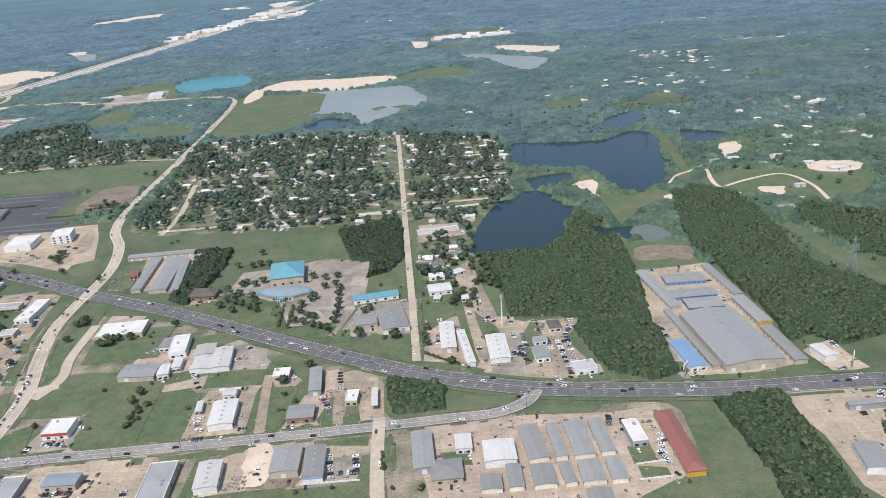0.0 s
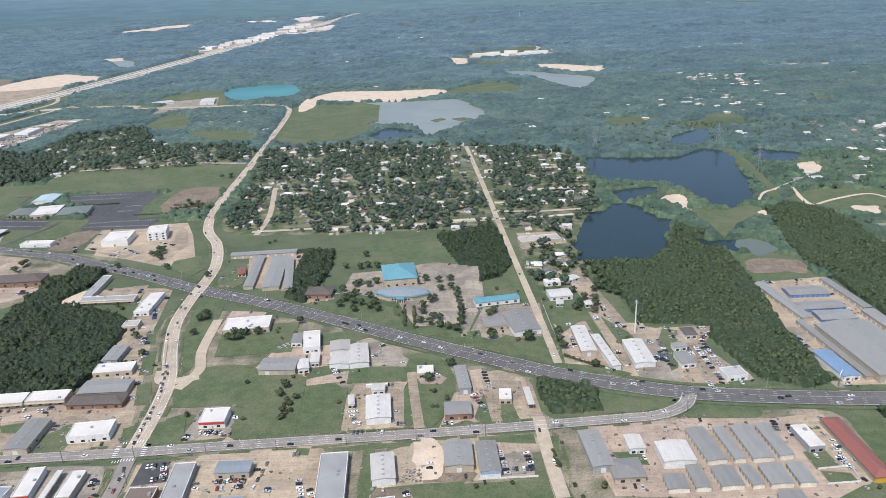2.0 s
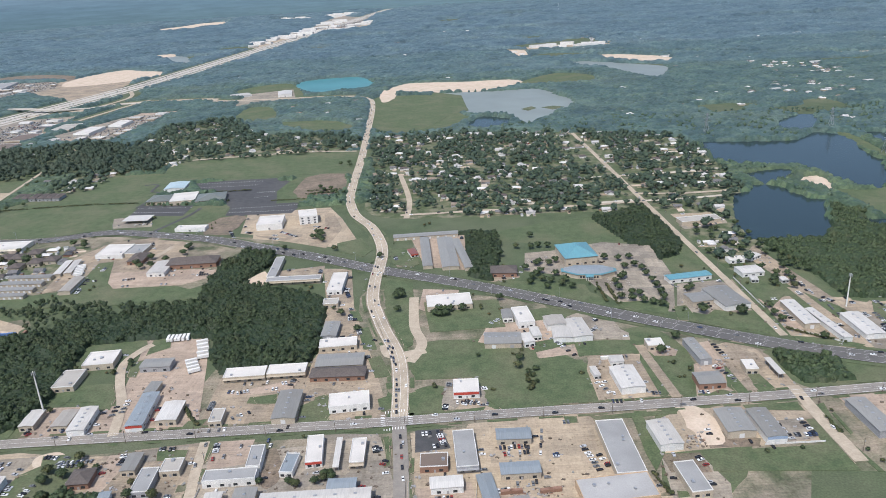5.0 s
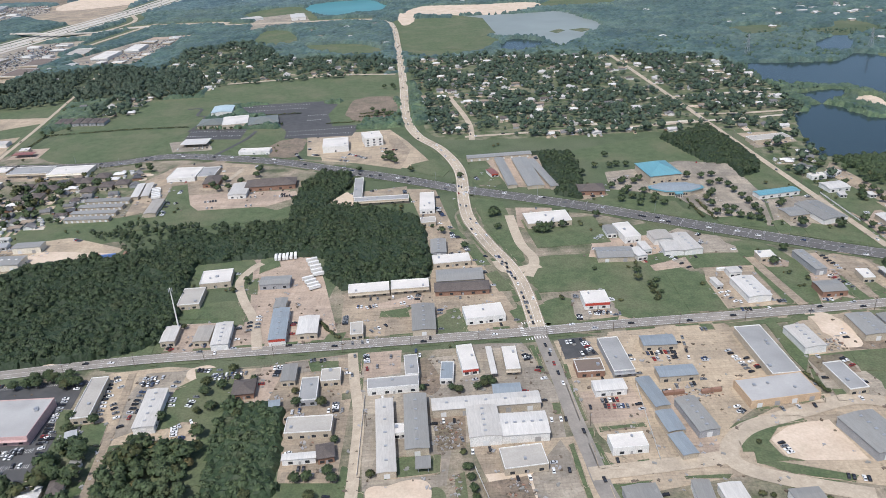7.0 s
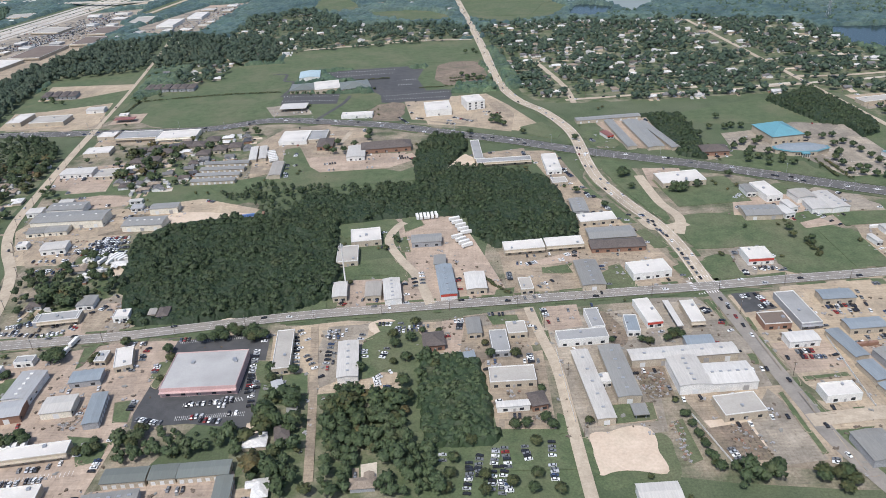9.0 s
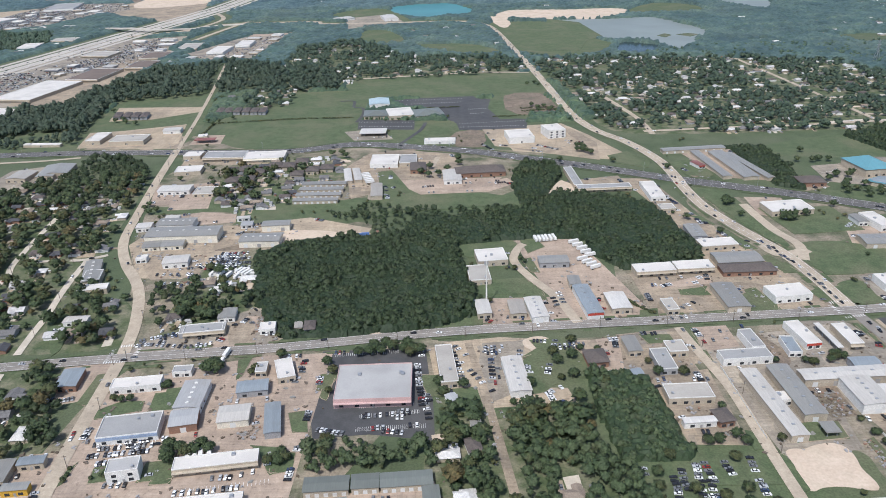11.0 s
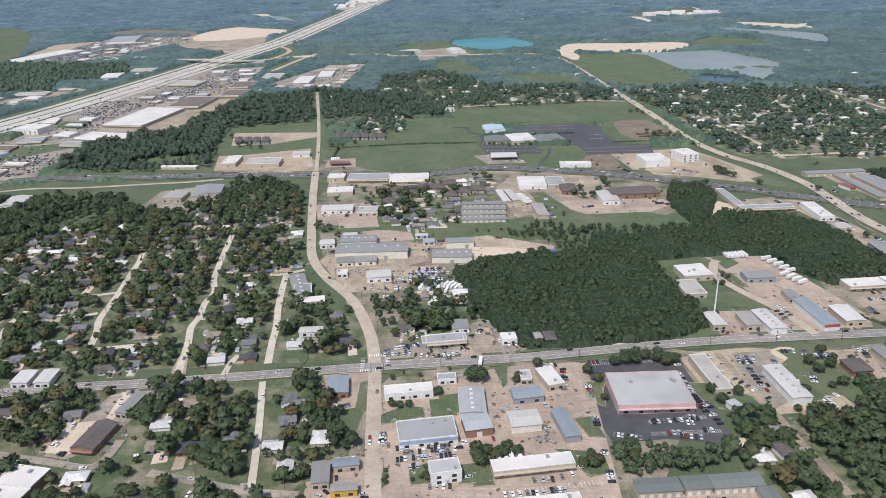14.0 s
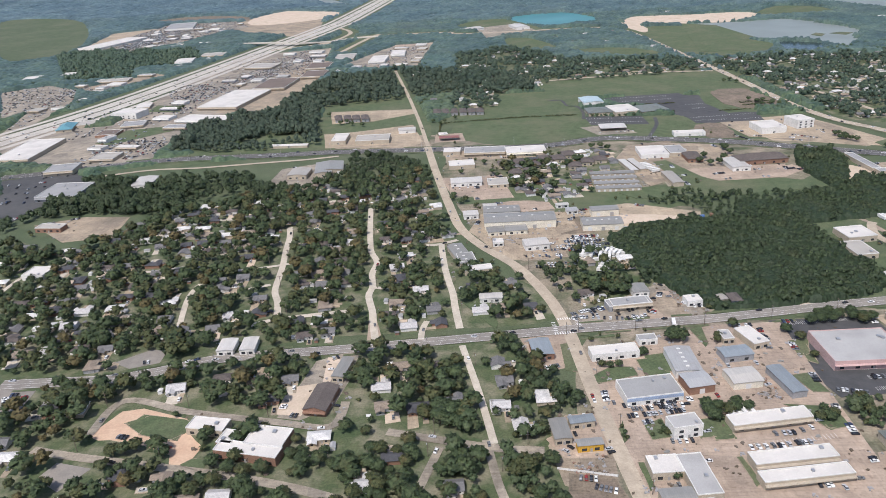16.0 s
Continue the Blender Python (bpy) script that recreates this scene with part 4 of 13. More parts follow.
patch("parking_lot", [(-457.9, 464.1), (-390.8, 473.6), (-379.4, 477.6), (-384.5, 483.7), (-404.2, 480.7), (-451.4, 475.8)], M["asphalt_old"])
patch("parking_lot", [(-496.4, 553.5), (-455.2, 561.4), (-442.6, 520.4), (-468.4, 505.8), (-467.9, 452.3), (-484, 454.1), (-486.5, 496.6)], M["concrete_grey"])
patch("parking_lot", [(-158.7, 500.4), (-137.3, 503.6), (-100.1, 517.4), (-65.9, 506.1), (-65.3, 448.5), (-78, 393.7), (-106.1, 401.2), (-123.2, 450.7), (-161.7, 466.2)], M["concrete_grey"])
patch("parking_lot", [(-120.1, 256.2), (-104.2, 256.2), (-97.5, 235.6), (-99.9, 226.1), (-122.1, 226.5)], M["concrete_grey"])
patch("grass_verge", [(-119.7, 232.2), (-114.4, 231.2), (-113.9, 224.6), (-120.6, 223.5)], M["lawn"])
patch("grass_verge", [(-136.7, 226.5), (-125, 228), (-125.4, 223.8), (-135.8, 222.8)], M["lawn"])
patch("bare_earth", [(-289.9, 265.6), (-283.3, 266.2), (-281, 245.1), (-287.2, 243.8)], M["dirt"])
patch("parking_lot", [(-257.9, 507.8), (-240, 524.3), (-238.8, 481.8), (-250.8, 483.3)], M["concrete"])
patch("parking_lot", [(-243.5, 538), (-202.9, 545.8), (-200.1, 471.2), (-230.9, 480.7)], M["concrete_pink"])
patch("parking_lot", [(-388.9, 628.4), (-323.8, 635.1), (-307.3, 599), (-287.6, 544.3), (-296.2, 525.7), (-341.2, 545.2), (-374.1, 556.8)], M["concrete_pale"])
patch("parking_lot", [(-335.7, 483), (-303.6, 490.2), (-300.5, 457.3), (-341.5, 460.2)], M["concrete"])
patch("parking_lot", [(-35.3, 549.2), (4.9, 565.4), (3.1, 550.6), (-32.6, 538.7)], M["concrete_grey"])
patch("parking_lot", [(-62.8, 414), (-30.2, 438.9), (-30.2, 401.2), (-42.6, 389.7), (-60.1, 395.9)], M["concrete"])
patch("parking_lot", [(116.3, 460.6), (163.3, 467.6), (172.2, 335.6), (140.8, 328.1), (110.1, 328.8), (107.2, 395.3)], M["concrete_pale"])
patch("parking_lot", [(174.4, 347), (193.7, 356.9), (195.1, 341.5), (199, 326.9), (180.7, 323.6)], M["concrete_pale"])
patch("parking_lot", [(149.7, 309), (171.1, 309.2), (198.3, 311.2), (156.5, 233.9), (152.3, 241.4), (152.5, 274.9), (148.5, 288.1)], M["concrete_pale"])
patch("parking_lot", [(-28.4, 296.6), (25.1, 302.7), (64.7, 301), (83.9, 303.8), (86.3, 254), (63.6, 241.4), (-19.7, 248.2)], M["concrete_pink"])
patch("parking_lot", [(69.9, 300.5), (87.1, 305.8), (90.8, 257.2), (82, 250.8), (74.9, 278.1)], M["concrete_pale"])
patch("parking_lot", [(-24, 405.5), (-5.2, 410.4), (-0, 355.7), (20.6, 347.4), (24.1, 352.9), (17.7, 392.7), (2.1, 421.1), (-7.8, 480.2), (4.5, 498.7), (18.7, 407.2), (34.7, 397.7), (68.5, 400.5), (54.5, 374.3), (66.8, 339.3), (39.4, 331.3), (-24.6, 358.6)], M["concrete"])
patch("parking_lot", [(-133.7, 398), (-110.4, 368.7), (-111.6, 359.7), (-131.8, 365), (-147.5, 349.1), (-156.2, 361.7), (-142.3, 392.1)], M["concrete_grey"])
patch("parking_lot", [(-134.4, 302.3), (-137.9, 342.5), (-108.4, 344.8), (-104.3, 301.6)], M["concrete"])
patch("parking_lot", [(-92.7, 298.3), (-85, 331.4), (-67.9, 335), (-66.1, 300.2), (-73.6, 296.5)], M["concrete_pink"])
patch("parking_lot", [(-63.7, 302.3), (-67, 351.6), (-55.3, 356.2), (-44.7, 337.9), (-42.5, 307.1)], M["concrete"])
patch("parking_lot", [(-126.3, 276.2), (-103.8, 288.5), (-78.3, 292.5), (-46.5, 290.4), (-46.4, 261.7), (-99.1, 258.9), (-120, 256.3)], M["concrete_pale"])
patch("parking_lot", [(-206.3, 263.3), (-201.3, 282.8), (-141.1, 289.8), (-130.9, 282.6), (-139.9, 257.9)], M["concrete_pale"])
patch("parking_lot", [(-66.3, 434.7), (-37.4, 439), (-33.7, 392.3), (-61.6, 388.9), (-76, 397.7)], M["concrete_grey"])
patch("parking_lot", [(-184.8, 451.3), (-178.5, 468.1), (-167.6, 471.1), (-165.1, 455.4), (-187.3, 447.4)], M["concrete"])
patch("parking_lot", [(-231.4, 410.2), (-229.9, 440.8), (-206.3, 437.6), (-210.4, 393.6)], M["concrete_pink"])
patch("parking_lot", [(-34.4, 577.3), (-2.1, 578), (-0.4, 551.5), (-29, 544.2)], M["concrete_pale"])
patch("parking_lot", [(-487.6, 221.8), (-487.4, 260.9), (-440.5, 261.9), (-436.6, 220.3), (-435.6, 196.2), (-461.1, 200.9), (-482.6, 198.9)], M["asphalt"])
patch("parking_lot", [(-435, 229.7), (-439.2, 261.8), (-420, 265), (-399.3, 268.2), (-395.4, 254), (-394.7, 221.2), (-381.2, 227.9), (-380.3, 213), (-413, 218.8)], M["concrete_pale"])
patch("parking_lot", [(-574.8, 231.5), (-549.3, 248.9), (-511, 258.9), (-482.6, 259.4), (-484, 225.4), (-485.6, 182.7), (-486.5, 157.8), (-493.6, 144), (-571.3, 147.2), (-574.2, 206)], M["concrete_pink"])
patch("parking_lot", [(-576.5, 272.4), (-555.8, 282.3), (-525.5, 305), (-511, 267.1), (-554.7, 259.6), (-577.6, 264.1)], M["concrete_grey"])
patch("parking_lot", [(-624, 386.5), (-616.2, 415.3), (-561, 413.7), (-518.6, 424.4), (-476.7, 403.2), (-479.5, 393.5), (-526.7, 384.6), (-543.6, 386.6), (-565.5, 353.6), (-577, 338.8), (-602.1, 341.3)], M["concrete_pale"])
patch("parking_lot", [(-622.9, 474.3), (-597.7, 483.8), (-591.9, 445.4), (-619.4, 443.3)], M["concrete_pink"])
patch("parking_lot", [(-740.6, 591.8), (-722.2, 646.9), (-662.4, 625.5), (-650.6, 576.4)], M["concrete"])
patch("parking_lot", [(-778, 496.2), (-774.2, 538.9), (-730.3, 555.8), (-722.3, 501.9), (-763, 487.4)], M["concrete_grey"])
patch("parking_lot", [(-643.3, 575.2), (-573.2, 580.8), (-576.6, 538.9), (-640.4, 541.3)], M["concrete"])
patch("parking_lot", [(-602.3, 252.8), (-581.2, 256.4), (-582.6, 227.5), (-594.9, 223.9)], M["concrete_pink"])
patch("parking_lot", [(-597.8, 175.3), (-589.3, 193.7), (-576.2, 194.8), (-575.3, 164.8), (-576.8, 147.4), (-594.4, 154.1)], M["concrete"])
patch("parking_lot", [(-702.5, 198.1), (-693.9, 239.6), (-677.2, 248.1), (-673.5, 238.2), (-680.9, 204.5), (-693, 195.7)], M["concrete_grey"])
patch("parking_lot", [(-456.4, 569), (-425.4, 563.4), (-416.6, 520.5), (-423.6, 499.1), (-496.4, 456.4), (-506.5, 527.5), (-490.8, 561)], M["concrete"])
patch("parking_lot", [(-467.5, 491.7), (-388.4, 493.5), (-398.5, 467.7), (-474.3, 465.9)], M["concrete_pink"])
patch("parking_lot", [(-924.6, 431.2), (-894.6, 444), (-860.4, 439.8), (-856.8, 403.2), (-887.8, 397)], M["concrete"])
patch("parking_lot", [(-983.7, 571.1), (-999.1, 734.6), (-991.5, 948), (-976.2, 1175.2), (-836.8, 1216.8), (-816.6, 940.7), (-869.6, 880.9), (-877.1, 745.2), (-900.9, 696.4), (-903.7, 639.2), (-898.6, 582.9), (-955.6, 575)], M["concrete_grey"])
patch("parking_lot", [(-950.4, 434.3), (-1018.2, 552.5), (-962.2, 567.8), (-931, 532.2), (-937.2, 454.9)], M["asphalt"])
patch("parking_lot", [(-1107.3, 707.9), (-1145.3, 847.8), (-1171.3, 955.5), (-1136.2, 946.9), (-1098.9, 852.9), (-1095.5, 753.7)], M["concrete_grey"])
patch("parking_lot", [(-1160.8, 934.6), (-1068.2, 1051.8), (-1040.9, 1022.2), (-1092.8, 918.1)], M["concrete"])
patch("parking_lot", [(-1321.7, 1317.7), (-1371.8, 1602.6), (-1186.8, 1721.7), (-1150, 1684.3), (-1182.2, 1303.4)], M["concrete_pale"])
patch("parking_lot", [(-782.9, 993.1), (-733.8, 1211.7), (-669.3, 1220.2), (-685.5, 986.7)], M["concrete_pink"])
patch("parking_lot", [(-1138, 1556.9), (-1111.6, 1755.9), (-932, 1718.3), (-890.8, 1348.1)], M["concrete"])
patch("parking_lot", [(-584.1, 1220.5), (-602.5, 1369.2), (-522.8, 1408.6), (-494.4, 1296.5)], M["concrete_grey"])
patch("parking_lot", [(-751.6, 2880), (-633.6, 3392.4), (-637.1, 3632.3), (-855.3, 4135.2), (-830.8, 2940.2)], M["concrete_grey"])
patch("parking_lot", [(-382.7, 580.8), (-342.6, 627.9), (-317.2, 616), (-303.4, 573.5), (-309.4, 527.8), (-371.5, 560.5)], M["concrete"])
patch("parking_lot", [(-474.7, 746.2), (-398.8, 749.3), (-374.8, 641.3), (-403.2, 617.6)], M["asphalt"])
road("highway", [(450.4, 307.1), (200.4, 315.1), (141.3, 314.9), (101, 316.7), (46.7, 322.6), (19.1, 328.7), (-9.4, 338.9), (-39.7, 352.6), (-108.6, 391.3), (-193.1, 442.3), (-263.1, 478.2), (-312.6, 507.9), (-357.6, 531.6), (-406.1, 557.2), (-456.1, 574.3), (-506.8, 586.1), (-559.7, 571.3), (-643.8, 575.3), (-734.1, 581.8), (-793.3, 581.2), (-883.3, 582.1), (-951.5, 566.2), (-1017.2, 550.8)], 13.0, M["asphalt_mid"], 7)
road("avenue", [(-263.3, 471.6), (-265.1, 521.3), (-278.5, 571.5), (-299, 614), (-311.2, 679.5), (-318.2, 806.9), (-331, 983.7), (-352.1, 1217.2), (-384.1, 1287.1)], 8.8, M["road_concrete"], 4)
road("avenue", [(-264, 473.9), (-261.8, 428.2), (-251.8, 388.2), (-240.4, 353.5), (-235.7, 323.8), (-233.6, 286.3)], 8.4, M["road_concrete"], 4)
road("street", [(-233.6, 286.3), (-229.9, 252), (-227.7, 224.3), (-224.9, 198.8), (-221.7, 174.3), (-207.7, 134.3)], 6.6, M["asphalt_old"], 0)
road("side_street", [(-657.3, 585.2), (-647.3, 506.6), (-636.4, 432.7), (-629.2, 392.3), (-616.2, 361.2), (-597.5, 329.7), (-585.1, 293.1), (-579.9, 262.2), (-577.3, 227), (-575.2, 196), (-571.9, 161.5), (-569.8, 143.2)], 6.0, M["road_concrete"], 0)
road("side_street", [(-715.1, 969.1), (-690.6, 822.1), (-670.1, 686.4), (-656.8, 585.2)], 3.6, M["road_concrete"], 0)
road("street", [(32.3, 324.1), (26.2, 313.6), (11.9, 305.9), (-9.8, 303.4), (-47.3, 299.8), (-115.9, 294.3), (-193.2, 289.6), (-233.6, 286.3), (-275, 284.1), (-328.5, 281.1), (-381.6, 278.5), (-433.8, 275), (-508.4, 264.9), (-534.4, 262.8), (-580.3, 259.2), (-634.7, 253.6), (-682.8, 248.9), (-736.4, 244.8), (-759.7, 236.9), (-782.7, 230.6), (-807.6, 229.5), (-832.7, 228.8)], 7.6, M["asphalt_old"], 4)
road("side_street", [(-69.6, 909.3), (-57.3, 752.9), (-46.9, 608), (-40.1, 517), (-33.5, 430.1), (-28.2, 356)], 4.6, M["road_concrete"], 0)
road("side_street", [(-321.3, 274.1), (-318.4, 252.6), (-314.2, 227.2), (-313.2, 201.8), (-312.7, 177), (-311.9, 153.2)], 4.6, M["road_concrete"], 0)
road("alley", [(-420.8, 265.1), (-416.3, 234.3), (-412.1, 201.3), (-407.9, 165.6)], 3.5, M["concrete"], 0)
road("alley", [(-108.1, 353.4), (-105.9, 333.7), (-101.5, 299.1)], 5.0, M["concrete"], 0)
road("alley", [(-68.6, 351.8), (-67.2, 329.6), (-64.4, 301)], 5.0, M["concrete"], 0)
road("drive", [(-102.8, 222.2), (-116.8, 224.7), (-142.9, 216.7), (-163.2, 209.4), (-174, 197.2), (-171.2, 188), (-154.5, 179.9), (-129.9, 171.7)], 7.0, M["road_concrete"], 0)
road("drive", [(-226.9, 188.4), (-204.9, 190.6), (-175.1, 194.2)], 7.0, M["road_concrete"], 0)
road("side_street", [(-44.7, 307.4), (-43.6, 280.9), (-40.9, 247.2)], 6.0, M["road_concrete"], 0)
road("drive", [(-224.4, 355.4), (-242.3, 350.3), (-247.5, 364.9)], 7.0, M["road_concrete"], 0)
road("drive", [(-232.2, 342.5), (-226.7, 362.8), (-232.4, 386.2), (-235.3, 429.8)], 6.0, M["road_concrete"], 0)
road("drive", [(-367.4, 280.8), (-374.5, 307.2), (-385.8, 331.4), (-392, 351.2), (-387.8, 368.2), (-382.6, 374.9)], 5.0, M["road_concrete"], 0)
road("drive", [(-461.4, 549.1), (-443.5, 517.2), (-435.5, 544.6)], 4.0, M["road_concrete"], 0)
road("side_street", [(-390.1, 869.9), (-461.6, 858.7), (-525.4, 849.3)], 5.0, M["road_concrete"], 0)
road("side_street", [(-329.5, 859.7), (-390.1, 869.9)], 5.0, M["road_concrete"], 0)
road("side_street", [(-251.8, 593.1), (-253.1, 648.6), (-268.5, 740.2)], 5.0, M["road_concrete"], 0)
road("side_street", [(-257.5, 602.3), (-190.5, 606.7), (-122.6, 608.1), (-47.8, 615.6)], 5.0, M["road_concrete"], 0)
road("side_street", [(-48.4, 639.1), (-11.1, 634.6), (34.1, 638.1)], 5.0, M["road_concrete"], 0)
road("side_street", [(-53, 701.3), (-10.8, 705.1), (38.6, 705.3)], 5.0, M["road_concrete"], 0)
road("track", [(213.3, 677.3), (240.6, 700.4), (270.6, 724.5), (289.5, 730.7), (313.2, 682.2), (364.2, 659.7)], 4.0, M["sand"], 0)
road("track", [(231.7, 628.2), (256.8, 643.2), (290.7, 653.2), (301.3, 620.9), (297.5, 582.1), (293.6, 562.6)], 3.4, M["sand"], 0)
road("track", [(232.6, 682.3), (225.5, 632.9), (240.1, 603.6), (281, 585.6), (294.1, 565.3)], 4.0, M["sand"], 0)
road("track", [(213.3, 677.3), (200, 667.3), (183.9, 638.9)], 3.0, M["sand"], 0)
road("freeway", [(-1152.2, 536), (-1099.3, 681.7), (-1073.5, 745.8), (-1046.6, 826.6), (-1018.4, 935.9), (-986.1, 1083.6), (-945, 1285.4), (-900.5, 1497.5), (-865.5, 1771.5), (-717.5, 3437.9), (-630.1, 4549.3)], 16.0, M["freeway"], 4)
road("freeway", [(-1134.4, 529.6), (-1081.5, 675.1), (-1055.7, 739.4), (-1028.4, 821.4), (-1000, 931.5), (-967.5, 1079.6), (-926.4, 1281.6), (-881.7, 1494.5), (-846.5, 1769.7), (-698.5, 3436.3), (-611.1, 4547.9)], 16.0, M["freeway"], 4)
road("ramp_road", [(-1168.7, 542), (-1115.7, 687.9), (-1090, 751.8), (-1063.4, 831.5), (-1035.5, 939.9), (-1003.2, 1087.2), (-962.1, 1289), (-917.7, 1500.4), (-882.9, 1773.1), (-734.9, 3439.4), (-647.5, 4550.7)], 8.0, M["freeway"], 0)
road("ramp_road", [(-1117.9, 523.6), (-1065.1, 668.9), (-1039.2, 733.4), (-1011.6, 816.5), (-982.9, 927.5), (-950.4, 1076), (-909.3, 1278), (-864.5, 1491.6), (-829.1, 1768.1), (-681.1, 3434.8), (-593.7, 4546.5)], 8.0, M["freeway"], 0)
road("ramp_road", [(-941.3, 1222), (-872.6, 1261.1), (-803.8, 1332.2), (-658.5, 1334.8), (-636.7, 1306.5), (-524, 1296.9), (-455.6, 1297.9), (-384.1, 1287.1)], 13.0, M["road_concrete"], 0)
road("ramp_road", [(-866.7, 1227.2), (-831.6, 1388.4), (-867, 1485.9)], 8.0, M["road_concrete"], 0)
road("ramp_road", [(-817.9, 1151.7), (-783.5, 1331.7), (-766.1, 1362.5)], 8.0, M["road_concrete"], 0)
road("side_street", [(-620.2, 179.7), (-617.1, 157.9), (-614.8, 146.9)], 3.2, M["concrete_grey"], 0)
road("side_street", [(-644.1, 153.5), (-636.9, 177.2)], 3.2, M["concrete_grey"], 0)
road("side_street", [(-790.8, 352.2), (-757.5, 341.2), (-713.7, 352.6)], 2.7, M["street_pale"], 0)
road("side_street", [(-887.1, 323.8), (-883.3, 353.3), (-869.5, 360)], 2.7, M["street_pale"], 0)
building(120.0, 428.6, 6.8, 55.6, 2.4, 8.7, "gable", "roof_grey", "wall_tan", "storage_shed")
building(121.5, 365.7, 3.9, 66.7, 2.4, 6.3, "gable", "roof_grey", "wall_tan", "storage_shed")
building(140.2, 441.4, 25.4, 12.9, 2.1, 1.2, "gable", "roof_grey", "wall_slate", "storage_shed")
building(139.1, 419.2, 27.1, 10.6, 2.1, 3.6, "gable", "roof_grey", "wall_slate", "storage_shed")
building(141.4, 405.0, 21.4, 12.5, 2.1, 2.1, "gable", "roof_grey", "wall_slate", "storage_shed")
building(140.8, 360.5, 31.1, 59.6, 4.5, 6.0, "gable", "roof_grey", "wall_tan", "warehouse")
building(162.2, 435.9, 5.2, 47.4, 2.6, 6.8, "gable", "roof_grey", "wall_tan", "storage_shed")
end_wall(building(164.2, 391.8, 8.1, 34.2, 3.2, 5.8, "gable", "roof_grey", "wall_tan", "storage_shed"), 8.1, 34.2, 3.2)
building(166.3, 352.4, 6.7, 37.9, 2.6, 5.0, "gable", "roof_grey", "wall_tan", "storage_shed")
building(114.4, 346.2, 9.1, 27.9, 3.0, 7.3, "gable", "roof_deepblue", "wall_white")
building(181.8, 340.3, 6.8, 12.4, 3.5, 13.1, "gable", "roof_white", "wall_white", "warehouse")
end_wall(building(88.7, 273.8, 7.9, 43.1, 3.0, 3.4, "hip", "roof_red", "wall_tan", "shop_row"), 7.9, 43.1, 3.0)
building(71.5, 281.9, 7.0, 16.4, 3.2, 5.8, "flat", "roof_white", "wall_grey")
building(26.0, 279.2, 8.6, 24.6, 2.3, 7.1, "gable", "roof_grey", "wall_cream", "storage_shed")
building(36.3, 279.7, 4.7, 24.4, 2.3, 5.0, "gable", "roof_grey", "wall_cream", "storage_shed")
building(46.5, 280.2, 9.0, 24.9, 2.3, 4.3, "gable", "roof_grey", "wall_cream", "storage_shed")
building(56.6, 281.3, 6.0, 24.3, 2.3, 5.2, "gable", "roof_grey", "wall_cream", "storage_shed")
building(27.8, 256.3, 9.2, 12.9, 2.3, 3.7, "gable", "roof_grey", "wall_cream", "storage_shed")
building(38.0, 256.7, 4.8, 13.0, 2.3, 6.7, "gable", "roof_grey", "wall_cream", "storage_shed")
building(48.0, 257.1, 9.3, 13.3, 2.3, 3.3, "gable", "roof_grey", "wall_cream", "storage_shed")
building(58.5, 257.6, 6.5, 13.7, 2.3, 2.4, "gable", "roof_grey", "wall_cream", "storage_shed")
building(48.9, 240.0, 9.8, 11.7, 2.3, 2.7, "gable", "roof_grey", "wall_cream", "storage_shed")
building(16.0, 256.6, 6.0, 14.6, 2.3, 1.8, "gable", "roof_grey", "wall_cream", "storage_shed")
building(6.0, 253.4, 8.5, 9.3, 2.3, 1.5, "gable", "roof_grey", "wall_cream", "storage_shed")
building(10.7, 272.2, 13.6, 14.4, 3.8, 2.7, "gable", "roof_white", "wall_white", "warehouse")
building(-4.8, 280.9, 7.0, 10.5, 3.0, 2.4, "gable", "roof_white", "wall_white")
building(-12.4, 262.2, 13.0, 12.5, 3.0, 3.6, "hip", "roof_grey", "wall_tan")
building(-22.9, 276.4, 8.9, 26.3, 3.5, 5.0, "gable", "roof_grey", "wall_grey", "warehouse")
building(-83.3, 274.9, 12.3, 18.1, 3.6, 2.4, "gable", "roof_grey", "wall_tan", "warehouse")
building(-70.4, 272.3, 8.8, 21.8, 3.6, 4.0, "gable", "roof_grey", "wall_paleblue", "warehouse")
building(-212.4, 414.7, 27.8, 16.8, 3.5, 6.2, "flat", "roof_white", "wall_tan")
building(-168.3, 389.4, 9.8, 21.2, 3.8, 8.9, "flat", "roof_white", "wall_white")
building(-177.4, 393.1, 6.0, 11.9, 3.0, 2.9, "gable", "roof_grey", "wall_white")
building(-147.9, 366.1, 10.8, 13.5, 3.2, -0.4, "gable", "roof_white", "wall_white", "warehouse")
building(-138.6, 371.1, 10.7, 22.9, 3.4, 8.1, "gable", "roof_white", "wall_white", "warehouse")
building(-150.5, 381.0, 11.2, 12.1, 3.6, 7.5, "gable", "roof_tan", "wall_white", "warehouse")
building(-181.5, 361.5, 20.1, 13.5, 3.2, -1.4, "gable", "roof_grey", "wall_tan", "warehouse")
building(-168.1, 360.8, 5.9, 11.0, 3.2, 13.2, "gable", "roof_white", "wall_white")
building(-162.8, 368.5, 4.6, 11.5, 3.0, 7.6, "gable", "roof_white", "wall_white")
building(-122.3, 314.9, 11.8, 21.1, 3.6, 6.0, "gable", "roof_white", "wall_white", "warehouse")
building(-124.0, 334.4, 6.5, 6.5, 3.0, 2.8, "gable", "roof_white", "wall_white")
building(-136.7, 323.1, 2.8, 8.9, 2.6, 8.5, "gable", "roof_white", "wall_white")
building(-83.3, 312.1, 12.8, 11.2, 3.2, 2.4, "gable", "roof_grey", "wall_brick")
